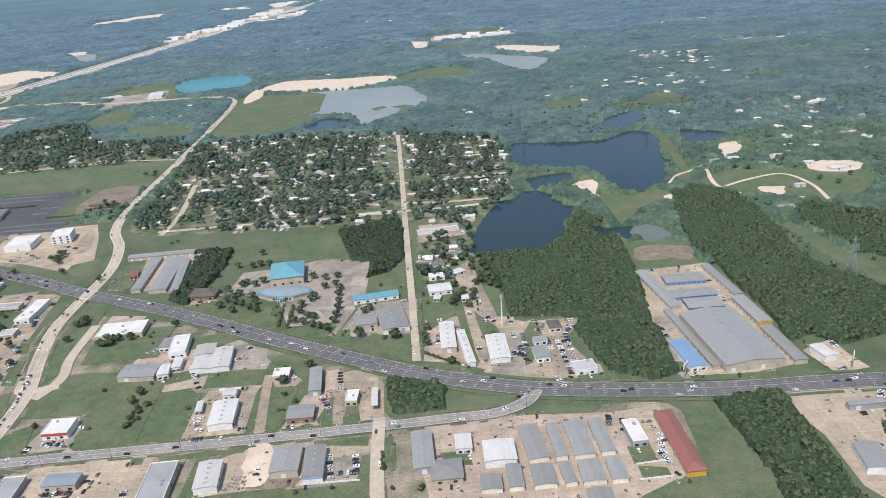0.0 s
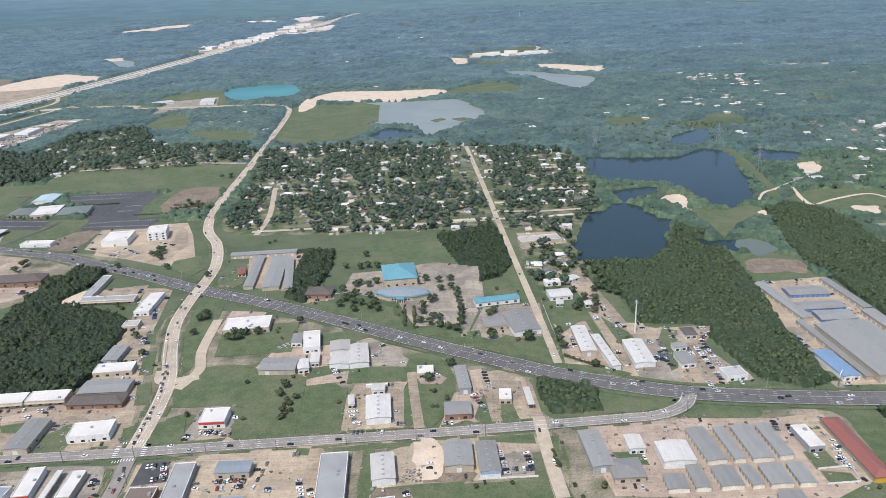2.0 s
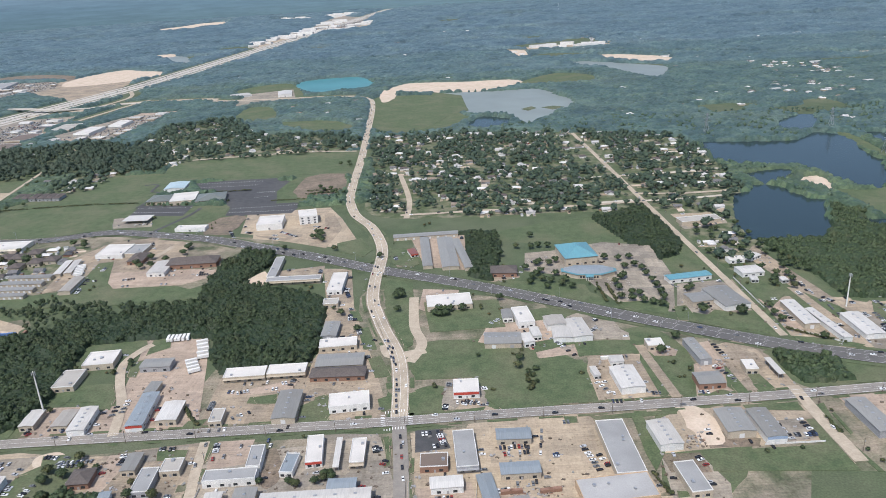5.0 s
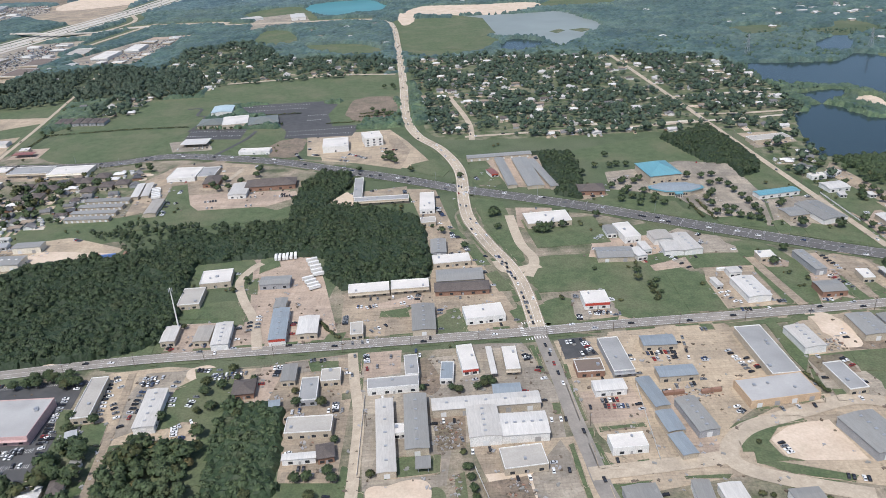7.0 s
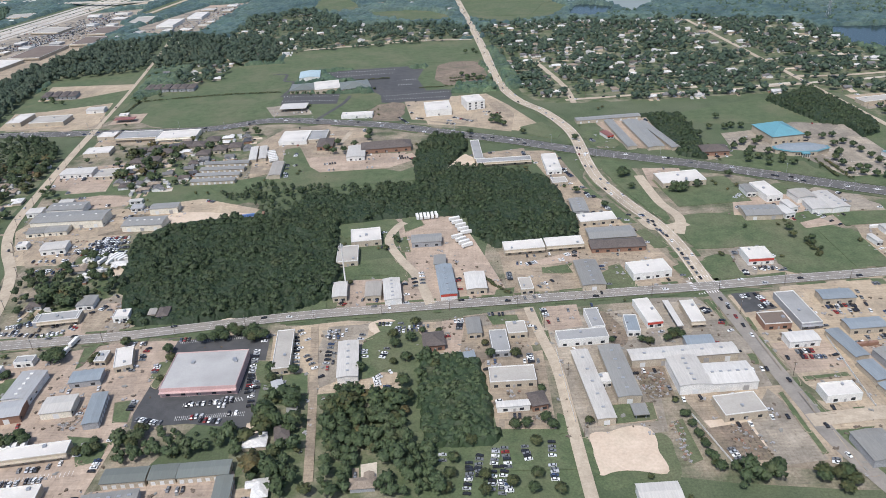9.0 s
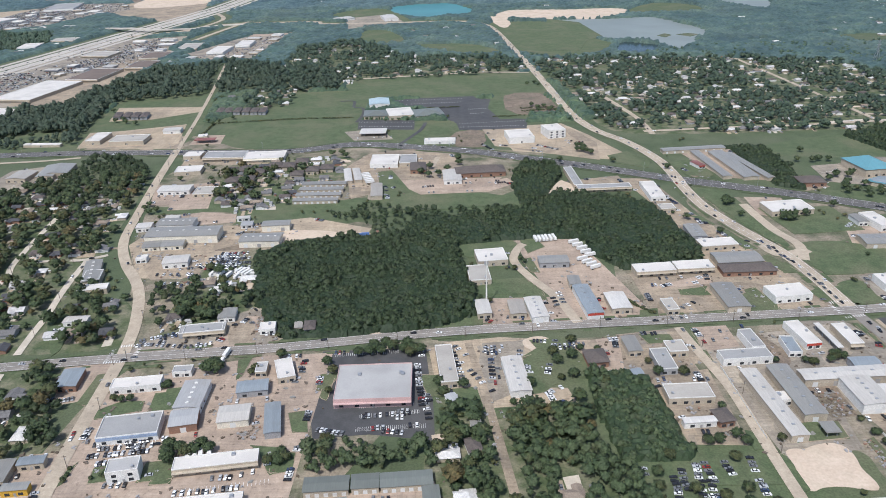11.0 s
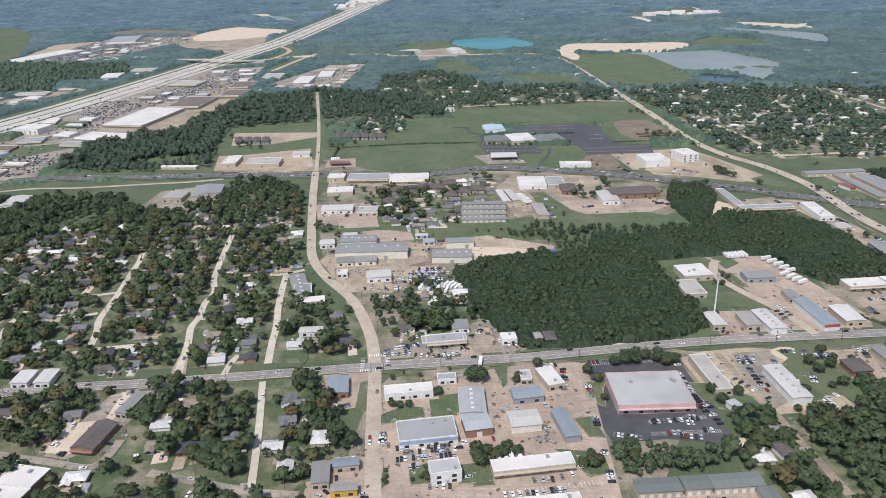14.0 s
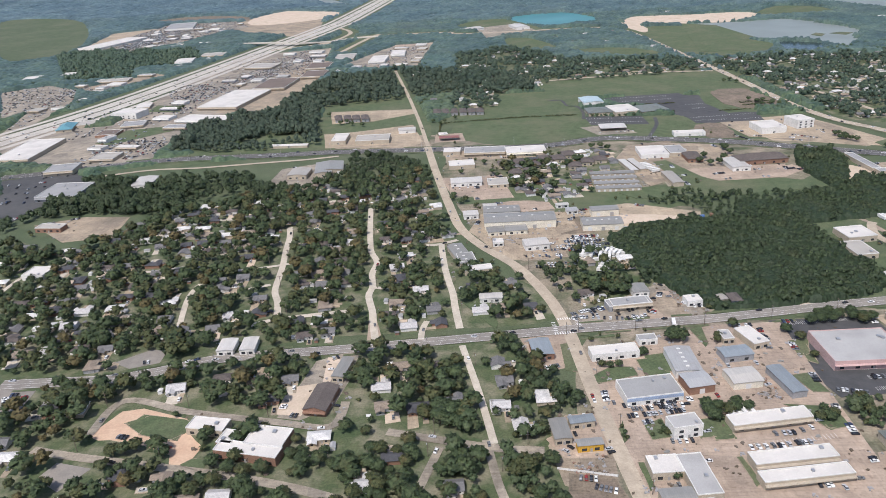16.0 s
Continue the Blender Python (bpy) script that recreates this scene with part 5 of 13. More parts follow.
building(-80.7, 341.3, 6.0, 23.4, 3.6, 7.0, "gable", "roof_grey", "wall_grey", "warehouse")
building(-100.5, 351.1, 8.9, 8.1, 3.0, 2.1, "flat", "roof_white", "wall_tan")
building(-59.5, 323.9, 6.1, 9.7, 3.0, -2.0, "flat", "roof_white", "wall_tan")
building(-48.0, 321.9, 3.3, 16.6, 3.2, 4.2, "canopy", "roof_white", "wall_red", "fuel_canopy")
building(-231.1, 506.6, 6.6, 61.0, 2.4, 5.2, "gable", "roof_grey", "wall_tan", "storage_shed")
building(-215.1, 504.1, 11.7, 62.1, 2.4, 5.6, "gable", "roof_grey", "wall_tan", "storage_shed")
building(-204.5, 500.5, 5.6, 60.8, 2.4, 9.9, "gable", "roof_grey", "wall_tan", "storage_shed")
building(-233.0, 543.6, 50.4, 7.7, 2.6, 5.0, "gable", "roof_grey", "wall_tan", "storage_shed")
building(-175.8, 463.1, 17.4, 13.1, 3.0, -2.4, "hip", "roof_brown", "wall_brick")
building(-240.8, 505.8, 5.5, 11.6, 2.6, 17.7, "gable", "roof_red", "wall_red")
building(-1.3, 367.9, 4.6, 37.4, 3.0, 8.2, "gable", "roof_white", "wall_white", "warehouse")
building(16.3, 365.4, 10.8, 26.9, 3.0, 3.5, "gable", "roof_white", "wall_white", "warehouse")
building(40.1, 371.3, 7.4, 5.2, 2.8, 8.0, "gable", "roof_grey", "wall_white")
building(50.0, 387.4, 6.7, 9.2, 2.8, 5.2, "hip", "roof_brown", "wall_white")
building(59.3, 340.0, 11.3, 9.4, 3.0, 7.4, "flat", "roof_silver", "wall_white")
building(-11.3, 381.6, 8.2, 31.4, 3.4, 2.9, "gable", "roof_white", "wall_tan", "warehouse")
building(39.0, 356.3, 7.6, 12.5, 2.8, 6.6, "gable", "roof_grey", "wall_white")
building(-16.2, 448.1, 14.8, 12.0, 2.8, 8.4, "gable", "roof_white", "wall_white")
building(162.6, 255.6, 10.3, 16.8, 3.6, -6.8, "gable", "roof_grey", "wall_white", "warehouse")
building(179.2, 293.4, 16.5, 3.3, 3.0, 3.6, "gable", "roof_grey", "wall_grey", "warehouse")
building(-123.6, 487.6, 22.7, 28.3, 5.6, 8.5, "hip", "roof_teal", "wall_tan", "school_hall")
school_front(-119.5, 456.7)
building(-57.5, 442.0, 29.0, 8.0, 2.8, 11.0, "gable", "roof_teal", "wall_white")
building(-60.8, 407.2, 13.0, 12.6, 3.0, 10.5, "gable", "roof_grey", "wall_tan")
building(-44.5, 407.1, 16.2, 28.0, 3.2, 12.7, "gable", "roof_grey", "wall_white", "warehouse")
building(-17.9, 555.6, 32.3, 11.2, 3.0, 9.6, "flat", "roof_tan", "wall_tan")
building(-366.5, 588.6, 21.3, 23.9, 5.0, 6.2, "flat", "roof_white", "wall_white")
building(-336.5, 598.1, 15.4, 19.1, 7.0, 13.7, "flat", "roof_white", "wall_white", "office_block")
building(-492.8, 616.8, 23.2, 16.3, 3.0, -0.9, "canopy", "roof_white", "wall_white")
building(-433.9, 585.4, 26.2, 9.4, 2.6, -2.0, "flat", "roof_white", "wall_white")
building(-337.7, 484.0, 6.3, 38.9, 3.0, 3.0, "flat", "roof_grey", "wall_tan", "shop_row")
building(-319.9, 461.1, 37.4, 7.5, 3.0, 2.4, "flat", "roof_grey", "wall_tan", "shop_row")
building(-288.4, 452.4, 10.0, 30.7, 3.0, 0.9, "flat", "roof_white", "wall_white")
building(-287.4, 420.1, 9.7, 8.3, 3.0, 4.5, "flat", "roof_tan", "wall_tan")
building(-281.0, 380.8, 8.8, 18.8, 3.0, 0.8, "gable", "roof_grey", "wall_grey", "warehouse")
building(-273.8, 363.1, 21.2, 10.2, 3.0, 5.8, "flat", "roof_white", "wall_tan")
building(-269.6, 342.9, 25.2, 13.2, 3.0, 1.9, "gable", "roof_grey", "wall_tan")
building(-268.7, 329.9, 28.4, 9.6, 2.8, 0.9, "hip", "roof_brown", "wall_brick")
building(-318.2, 332.2, 21.7, 9.7, 3.2, 4.5, "flat", "roof_white", "wall_tan", "shop_row")
building(-296.4, 334.3, 20.3, 9.7, 3.2, 3.4, "flat", "roof_white", "wall_tan", "shop_row")
building(-258.8, 301.7, 19.6, 12.2, 3.6, 7.7, "flat", "roof_white", "wall_white")
building(-288.6, 299.2, 11.1, 25.1, 3.4, 2.2, "gable", "roof_grey", "wall_tan", "warehouse")
building(-320.8, 291.6, 6.2, 11.1, 3.0, 4.8, "flat", "roof_tan", "wall_tan")
building(-202.1, 310.8, 12.7, 12.3, 3.6, 2.0, "flat", "roof_white", "wall_red", "store")
building(-404.9, 352.9, 16.8, 15.7, 3.4, 6.9, "flat", "roof_white", "wall_tan")
building(-412.8, 331.5, 11.5, 18.2, 3.0, 4.1, "flat", "roof_tan", "wall_tan")
building(-370.6, 345.6, 16.3, 9.4, 3.2, 1.4, "gable", "roof_grey", "wall_grey")
building(-359.8, 298.9, 8.0, 29.9, 3.4, 5.6, "gable", "roof_blue", "wall_red", "warehouse")
building(-363.1, 320.2, 5.9, 10.1, 3.0, 0.1, "gable", "roof_grey", "wall_tan")
building(-345.2, 296.6, 9.8, 16.7, 3.2, 3.7, "gable", "roof_white", "wall_tan")
building(-412.4, 293.9, 6.8, 14.2, 3.0, 5.1, "gable", "roof_white", "wall_tan")
building(-395.7, 293.0, 7.6, 14.1, 3.0, 2.8, "gable", "roof_tan", "wall_tan")
building(-386.3, 291.7, 8.1, 20.4, 3.4, 6.2, "gable", "roof_white", "wall_white", "warehouse")
building(-430.9, 244.3, 7.6, 29.1, 3.2, 5.7, "flat", "roof_tan", "wall_tan")
building(-401.5, 234.6, 8.5, 25.7, 3.6, 5.2, "gable", "roof_white", "wall_white", "warehouse")
building(-365.4, 247.2, 8.9, 10.1, 3.0, 5.4, "hip", "roof_brown", "wall_brick")
building(-347.5, 256.6, 6.2, 12.6, 3.0, 3.9, "gable", "roof_grey", "wall_tan")
building(-336.7, 243.8, 7.5, 16.2, 3.0, 3.4, "flat", "roof_grey", "wall_grey")
building(-328.6, 253.6, 8.6, 9.1, 3.0, 3.9, "flat", "roof_tan", "wall_tan")
building(-300.9, 245.4, 22.0, 7.5, 3.4, 4.2, "flat", "roof_grey", "wall_white")
building(-293.4, 258.1, 6.1, 15.1, 3.4, 4.7, "flat", "roof_grey", "wall_white")
building(-333.1, 219.7, 18.6, 10.0, 3.2, 1.5, "flat", "roof_tan", "wall_tan")
building(-334.2, 201.6, 12.6, 3.2, 2.8, 3.5, "gable", "roof_white", "wall_white")
building(-324.5, 203.7, 6.1, 7.6, 3.0, 10.8, "hip", "roof_brown", "wall_brick")
building(-302.2, 212.0, 6.8, 43.7, 3.4, 4.7, "gable", "roof_white", "wall_tan", "warehouse")
building(-290.4, 218.8, 8.9, 33.9, 3.8, 3.0, "gable", "roof_grey", "wall_tan", "warehouse")
building(-296.7, 215.2, 5.1, 5.6, 2.8, 5.2, "flat", "roof_white", "wall_white")
building(-287.3, 195.5, 5.8, 6.7, 2.8, 2.3, "canopy", "roof_grey", "wall_grey", "open_shed")
building(-262.1, 229.3, 44.0, 7.6, 3.8, 3.2, "gable", "roof_white", "wall_tan", "warehouse")
building(-263.8, 215.5, 12.1, 18.8, 4.6, 2.6, "gable", "roof_white", "wall_white", "warehouse")
building(-248.3, 213.7, 18.4, 13.1, 4.0, 2.4, "gable", "roof_white", "wall_white", "warehouse")
building(-252.8, 237.9, 11.5, 6.3, 3.2, 1.7, "gable", "roof_blue", "wall_grey")
building(-250.2, 195.8, 16.2, 11.3, 3.2, 7.0, "flat", "roof_tan", "wall_tan")
building(-268.5, 262.7, 7.2, 19.8, 3.0, 7.2, "flat", "roof_white", "wall_red", "store")
building(-257.9, 259.9, 2.7, 21.5, 3.0, 3.6, "canopy", "roof_white", "wall_white", "fuel_canopy")
building(-249.1, 260.6, 6.3, 17.6, 3.0, 2.2, "flat", "roof_white", "wall_tan", "store")
building(-215.8, 252.2, 11.8, 9.5, 3.0, 2.1, "flat", "roof_brown", "wall_brick")
building(-202.6, 259.9, 9.3, 26.4, 3.2, 4.6, "flat", "roof_grey", "wall_grey", "shop_row")
building(-181.3, 269.5, 15.0, 8.1, 3.2, 0.7, "gable", "roof_blue", "wall_tan")
building(-180.0, 245.2, 16.2, 7.5, 3.2, 3.0, "gable", "roof_blue", "wall_tan")
building(-210.2, 237.2, 13.1, 7.1, 3.2, 4.4, "gable", "roof_white", "wall_white")
building(-193.4, 232.5, 6.1, 19.9, 2.6, 10.4, "gable", "roof_blue", "wall_tan", "storage_shed")
building(-191.4, 213.5, 6.7, 12.5, 2.6, 8.6, "gable", "roof_blue", "wall_tan", "storage_shed")
building(-190.4, 199.8, 5.8, 11.9, 2.6, 11.9, "gable", "roof_blue", "wall_tan", "storage_shed")
building(-180.3, 216.2, 8.3, 21.0, 3.4, 10.4, "gable", "roof_grey", "wall_grey", "warehouse")
building(-210.4, 202.0, 13.6, 7.9, 3.2, 4.3, "flat", "roof_white", "wall_white")
building(-136.8, 258.6, 12.2, 37.8, 3.4, 4.2, "flat", "roof_grey", "wall_tan", "warehouse")
building(-143.2, 230.8, 29.6, 14.9, 3.4, 7.6, "flat", "roof_silver", "wall_orange", "warehouse")
building(-112.2, 237.2, 8.4, 19.2, 3.0, 7.5, "flat", "roof_grey", "wall_tan")
building(-99.5, 201.3, 14.3, 19.4, 4.0, 16.7, "gable", "roof_grey", "wall_grey", "warehouse")
building(-277.6, 253.4, 5.8, 13.3, 2.6, -3.0, "flat", "roof_blue", "wall_white")
building(-115.9, 267.1, 9.9, 18.2, 3.6, 7.0, "gable", "roof_white", "wall_white", "warehouse")
building(-118.8, 200.9, 15.4, 21.2, 4.0, 13.9, "gable", "roof_grey", "wall_grey", "warehouse")
building(-211.6, 174.8, 9.7, 7.6, 3.2, 4.4, "gable", "roof_grey", "wall_white")
building(-190.8, 173.6, 5.9, 12.5, 3.2, -2.8, "gable", "roof_grey", "wall_white")
building(-180.7, 173.6, 7.9, 8.6, 3.2, 5.3, "gable", "roof_white", "wall_white")
building(-157.0, 171.0, 10.3, 6.1, 3.2, 3.9, "gable", "roof_grey", "wall_white")
building(-290.4, 153.4, 13.6, 8.0, 3.4, 2.2, "gable", "roof_white", "wall_white", "warehouse")
building(-211.4, 171.3, 11.6, 14.3, 3.4, 6.1, "gable", "roof_grey", "wall_grey", "warehouse")
building(-461.3, 230.6, 31.6, 25.3, 4.0, 0.9, "flat", "roof_silver", "wall_pink", "supermarket")
building(-473.3, 171.1, 15.5, 7.0, 2.8, 3.0, "gable", "roof_green", "wall_tan", "storage_shed")
building(-459.8, 172.1, 9.4, 7.0, 2.8, 3.6, "gable", "roof_green", "wall_tan", "storage_shed")
building(-445.4, 172.8, 18.0, 7.0, 2.8, 3.9, "gable", "roof_green", "wall_tan", "storage_shed")
building(-436.3, 161.0, 5.6, 15.8, 2.8, 5.4, "gable", "roof_green", "wall_tan", "storage_shed")
building(-592.0, 394.7, 44.3, 14.9, 5.0, 0.6, "gable", "roof_grey", "wall_cream", "warehouse")
building(-607.6, 381.8, 10.1, 9.3, 2.6, 6.8, "gable", "roof_grey", "wall_cream")
building(-595.2, 383.3, 13.1, 10.2, 2.6, 4.4, "gable", "roof_grey", "wall_cream")
building(-602.4, 413.5, 23.3, 11.7, 4.0, 0.5, "gable", "roof_grey", "wall_white", "warehouse")
building(-542.3, 384.9, 24.2, 12.3, 4.0, -0.1, "gable", "roof_grey", "wall_cream", "warehouse")
building(-537.2, 406.8, 17.3, 8.2, 4.0, 3.0, "gable", "roof_grey", "wall_cream", "warehouse")
building(-585.2, 357.9, 14.0, 10.1, 3.4, 7.6, "gable", "roof_white", "wall_white")
building(-517.8, 484.5, 31.9, 6.1, 2.4, -1.3, "gable", "roof_grey", "wall_tan", "storage_shed")
building(-518.3, 473.0, 31.5, 5.8, 2.4, -1.3, "gable", "roof_grey", "wall_tan", "storage_shed")
building(-518.8, 461.9, 31.2, 5.6, 2.4, -1.3, "gable", "roof_grey", "wall_tan", "storage_shed")
building(-519.3, 451.3, 30.9, 5.4, 2.4, -1.3, "gable", "roof_grey", "wall_tan", "storage_shed")
building(-563.0, 235.5, 20.8, 7.1, 3.2, 6.3, "flat", "roof_white", "wall_white")
building(-536.2, 225.4, 10.7, 18.8, 3.6, 1.2, "gable", "roof_silver", "wall_white", "warehouse")
building(-534.8, 209.7, 10.6, 10.2, 3.6, 10.2, "gable", "roof_silver", "wall_brick", "warehouse")
building(-554.6, 205.7, 22.9, 13.5, 3.6, 8.1, "flat", "roof_grey", "wall_paleblue", "store")
building(-547.6, 180.9, 11.2, 7.5, 5.0, 10.6, "flat", "roof_silver", "wall_white", "office_block")
building(-512.5, 230.9, 12.7, 7.9, 3.0, 8.3, "gable", "roof_blue", "wall_grey")
building(-515.7, 212.2, 12.1, 10.5, 3.2, 6.9, "gable", "roof_white", "wall_cream", "warehouse")
building(-499.7, 209.1, 6.0, 19.2, 3.0, 10.3, "gable", "roof_blue", "wall_grey", "storage_shed")
building(-501.3, 243.6, 7.6, 14.7, 3.0, 16.8, "flat", "roof_white", "wall_tan")
building(-515.4, 184.8, 30.5, 6.8, 3.0, 7.8, "flat", "roof_white", "wall_tan", "shop_row")
building(-515.5, 162.9, 29.4, 6.7, 3.0, 6.5, "flat", "roof_white", "wall_tan", "shop_row")
building(-515.0, 153.6, 31.0, 5.7, 3.0, 6.6, "flat", "roof_white", "wall_tan", "shop_row")
building(-560.0, 159.7, 10.6, 9.1, 3.2, 3.3, "flat", "roof_white", "wall_tan")
building(-549.9, 154.2, 8.7, 20.4, 3.4, 5.1, "flat", "roof_silver", "wall_tan", "warehouse")
building(-559.3, 144.3, 10.9, 7.4, 3.0, 4.4, "gable", "roof_grey", "wall_tan")
building(-592.7, 181.5, 6.2, 12.0, 3.0, 5.7, "gable", "roof_grey", "wall_tan")
building(-584.1, 186.9, 9.3, 4.3, 3.0, 7.7, "gable", "roof_blue", "wall_tan")
building(-583.2, 173.1, 9.2, 3.7, 3.0, 5.1, "gable", "roof_grey", "wall_yellow")
building(-593.8, 240.2, 8.7, 13.7, 3.0, 6.2, "gable", "roof_blue", "wall_brick")
building(-548.3, 280.0, 20.3, 7.4, 2.8, 8.5, "flat", "roof_grey", "wall_grey")
building(-707.5, 174.5, 25.2, 6.4, 3.6, -13.8, "flat", "roof_white", "wall_brick", "school_block")
building(-701.5, 181.5, 15.5, 11.6, 3.6, -12.3, "flat", "roof_white", "wall_brick", "school_block")
building(-716.8, 182.1, 6.2, 8.2, 3.6, -14.0, "flat", "roof_white", "wall_brick", "school_block")
building(-727.4, 191.4, 15.5, 7.6, 3.0, -10.8, "flat", "roof_white", "wall_tan", "school_wing")
building(-685.9, 207.2, 9.4, 17.8, 2.8, -9.5, "gable", "roof_brown", "wall_brick", "shop_row")
building(-737.4, 252.5, 7.5, 10.8, 2.8, 1.0, "gable", "roof_white", "wall_white")
building(-727.3, 252.8, 6.8, 11.3, 2.8, 1.9, "gable", "roof_white", "wall_white")
building(-680.3, 229.7, 5.0, 15.6, 2.8, -11.0, "gable", "roof_grey", "wall_tan")
building(-890.8, 822.7, 48.0, 93.5, 3.4, -10.8, "flat", "roof_white", "wall_tan", "store")
building(-897.5, 728.9, 56.6, 26.5, 2.7, -16.3, "flat", "roof_white", "wall_white", "store")
building(-1033.7, 630.6, 35.1, 72.4, 3.4, 0.5, "flat", "roof_white", "wall_tan", "store")
building(-993.0, 766.8, 31.4, 23.9, 6.0, -11.9, "flat", "roof_white", "wall_white", "office_block")
building(-860.7, 906.1, 40.5, 65.9, 3.4, -5.7, "flat", "roof_brown", "wall_tan", "store")
building(-821.9, 961.8, 29.7, 45.2, 3.4, -1.8, "flat", "roof_brown", "wall_tan", "store")
building(-826.7, 1027.0, 31.5, 46.6, 3.4, -0.7, "flat", "roof_brown", "wall_tan", "store")
building(-914.0, 1054.2, 41.5, 36.5, 2.7, -8.8, "flat", "roof_tan", "wall_tan", "store")
building(-876.8, 510.2, 15.3, 25.1, 4.0, 3.0, "gable", "roof_white", "wall_white")
building(-933.8, 497.8, 31.8, 33.8, 4.0, -2.0, "flat", "roof_grey", "wall_grey", "store")
building(-1288.9, 1413.0, 47.4, 139.3, 3.4, -16.5, "flat", "roof_white", "wall_white", "warehouse")
building(-1239.3, 1652.9, 57.8, 115.0, 3.4, 13.2, "flat", "roof_grey", "wall_white", "warehouse")
building(-875.7, 345.4, 13.4, 12.3, 3.0, -6.8, "flat", "roof_white", "wall_white")
building(-906.3, 420.5, 18.7, 8.2, 3.0, -6.6, "flat", "roof_tan", "wall_brick")
building(-781.9, 605.8, 33.6, 5.8, 2.0, -3.7, "flat", "roof_white", "wall_tan")
building(-737.8, 619.0, 13.1, 26.2, 3.6, -1.2, "flat", "roof_white", "wall_tan")
building(-707.3, 612.4, 30.2, 19.9, 3.6, 0.5, "flat", "roof_tan", "wall_tan")
building(-678.6, 640.7, 15.7, 10.7, 3.0, 4.3, "gable", "roof_white", "wall_white")
building(-635.8, 561.7, 14.1, 12.0, 3.0, -1.5, "flat", "roof_white", "wall_tan")
building(-608.7, 557.9, 33.7, 17.0, 3.0, -1.2, "flat", "roof_grey", "wall_tan", "shop_row")
building(-575.3, 554.0, 32.5, 18.5, 3.0, 1.9, "flat", "roof_white", "wall_cream", "shop_row")
building(-624.7, 480.0, 22.6, 12.3, 3.0, 1.7, "gable", "roof_white", "wall_white")
building(-628.0, 523.3, 19.9, 13.9, 3.0, 4.0, "flat", "roof_white", "wall_tan")
building(-477.0, 533.9, 21.7, 24.3, 3.0, -1.0, "flat", "roof_white", "wall_white")
building(-458.6, 534.0, 13.3, 21.0, 3.0, 0.2, "flat", "roof_grey", "wall_tan")
building(-403.9, 502.4, 36.2, 15.1, 3.4, 4.6, "hip", "roof_brown", "wall_brick")
building(-450.6, 515.2, 11.4, 18.0, 3.0, 1.7, "hip", "roof_brown", "wall_brick")
building(-425.0, 492.6, 12.9, 24.1, 3.0, 2.2, "gable", "roof_white", "wall_white")
building(-478.4, 466.0, 7.8, 26.1, 3.0, 4.2, "gable", "roof_tan", "wall_tan", "storage_shed")
building(-502.5, 501.1, 5.1, 28.7, 2.4, 8.8, "gable", "roof_white", "wall_tan", "storage_shed")
building(-495.7, 502.2, 5.1, 27.6, 2.4, 9.8, "gable", "roof_white", "wall_tan", "storage_shed")
building(-737.5, 524.1, 13.1, 22.9, 3.4, 6.9, "gable", "roof_grey", "wall_tan")
building(-755.7, 518.6, 15.3, 18.9, 3.4, -3.9, "gable", "roof_tan", "wall_tan")
building(-626.0, 340.3, 9.5, 12.5, 3.0, 10.9, "flat", "roof_grey", "wall_tan")
building(-607.3, 1349.4, 34.3, 30.2, 3.0, 33.6, "gable", "roof_white", "wall_white")
building(-523.1, 1342.5, 24.1, 49.4, 4.0, 12.7, "gable", "roof_white", "wall_white", "warehouse")
woods.append(("woods", [(-531.3, 316.7), (-521.1, 282.9), (-504.8, 272.6), (-488.6, 272.8), (-470.2, 274.8), (-451.8, 277.3), (-433.4, 280.8), (-415.6, 290.8), (-415.6, 318.2), (-420.1, 344.4), (-423.3, 375.2), (-393.4, 379.7), (-369.8, 381.8), (-346.3, 376.8), (-347.4, 358), (-332.1, 335.6), (-307, 341.1), (-288.4, 341.3), (-281.6, 381.5), (-283, 423.8), (-317.8, 444.1), (-355.6, 457.4), (-376.2, 427.9), (-413.9, 415.9), (-450.4, 416.6), (-459.3, 387), (-517.8, 385.4), (-542.5, 367.4)], 3.1, 2.2, 3))
woods.append(("woods", [(-378, 428.2), (-383.8, 480.9), (-370.2, 521.6), (-348.4, 531.5), (-343.7, 496.4), (-359.5, 455.8), (-365.3, 446.2)], 3.1, 2.2, 3))
woods.append(("woods", [(-510.2, 421), (-485.1, 441.5), (-415.1, 428), (-376.2, 427.9), (-413.9, 415.9), (-454.1, 417), (-459.8, 389.5), (-499, 406.4)], 5.5, 2.2, 1))
woods.append(("woods", [(12.8, 502.6), (58.6, 511.4), (82.9, 548.8), (98.7, 590.7), (108.5, 557), (116.4, 512.6), (114.5, 460.9), (109.9, 406.1), (112.4, 367.1), (110.3, 334.3), (92.7, 327), (72.5, 338.6), (67.1, 356.9), (58.7, 401.8), (27.1, 406.1), (23.8, 456.3)], 3.1, 2.2, 3))
woods.append(("woods", [(183.3, 619.1), (212.7, 635.8), (230.9, 604), (234.7, 559.2), (232.5, 524.7), (227.6, 469.9), (233.1, 444), (252.5, 411.7), (255.2, 375.3), (240.9, 350.9), (224.3, 359.3), (196.5, 350.3), (188.5, 365.2), (172.8, 357), (174.2, 397.2), (170.3, 434.1), (169.3, 476.6), (162.9, 488.1), (167.3, 539.4)], 3.1, 2.2, 3))
woods.append(("woods", [(260.7, 563.7), (284.4, 567.3), (319.5, 535.7), (354.8, 504.1), (313.5, 438.5), (277.8, 458.6), (264.9, 479.1), (258.5, 512.6), (256, 537.8)], 3.4, 2.2, 3))
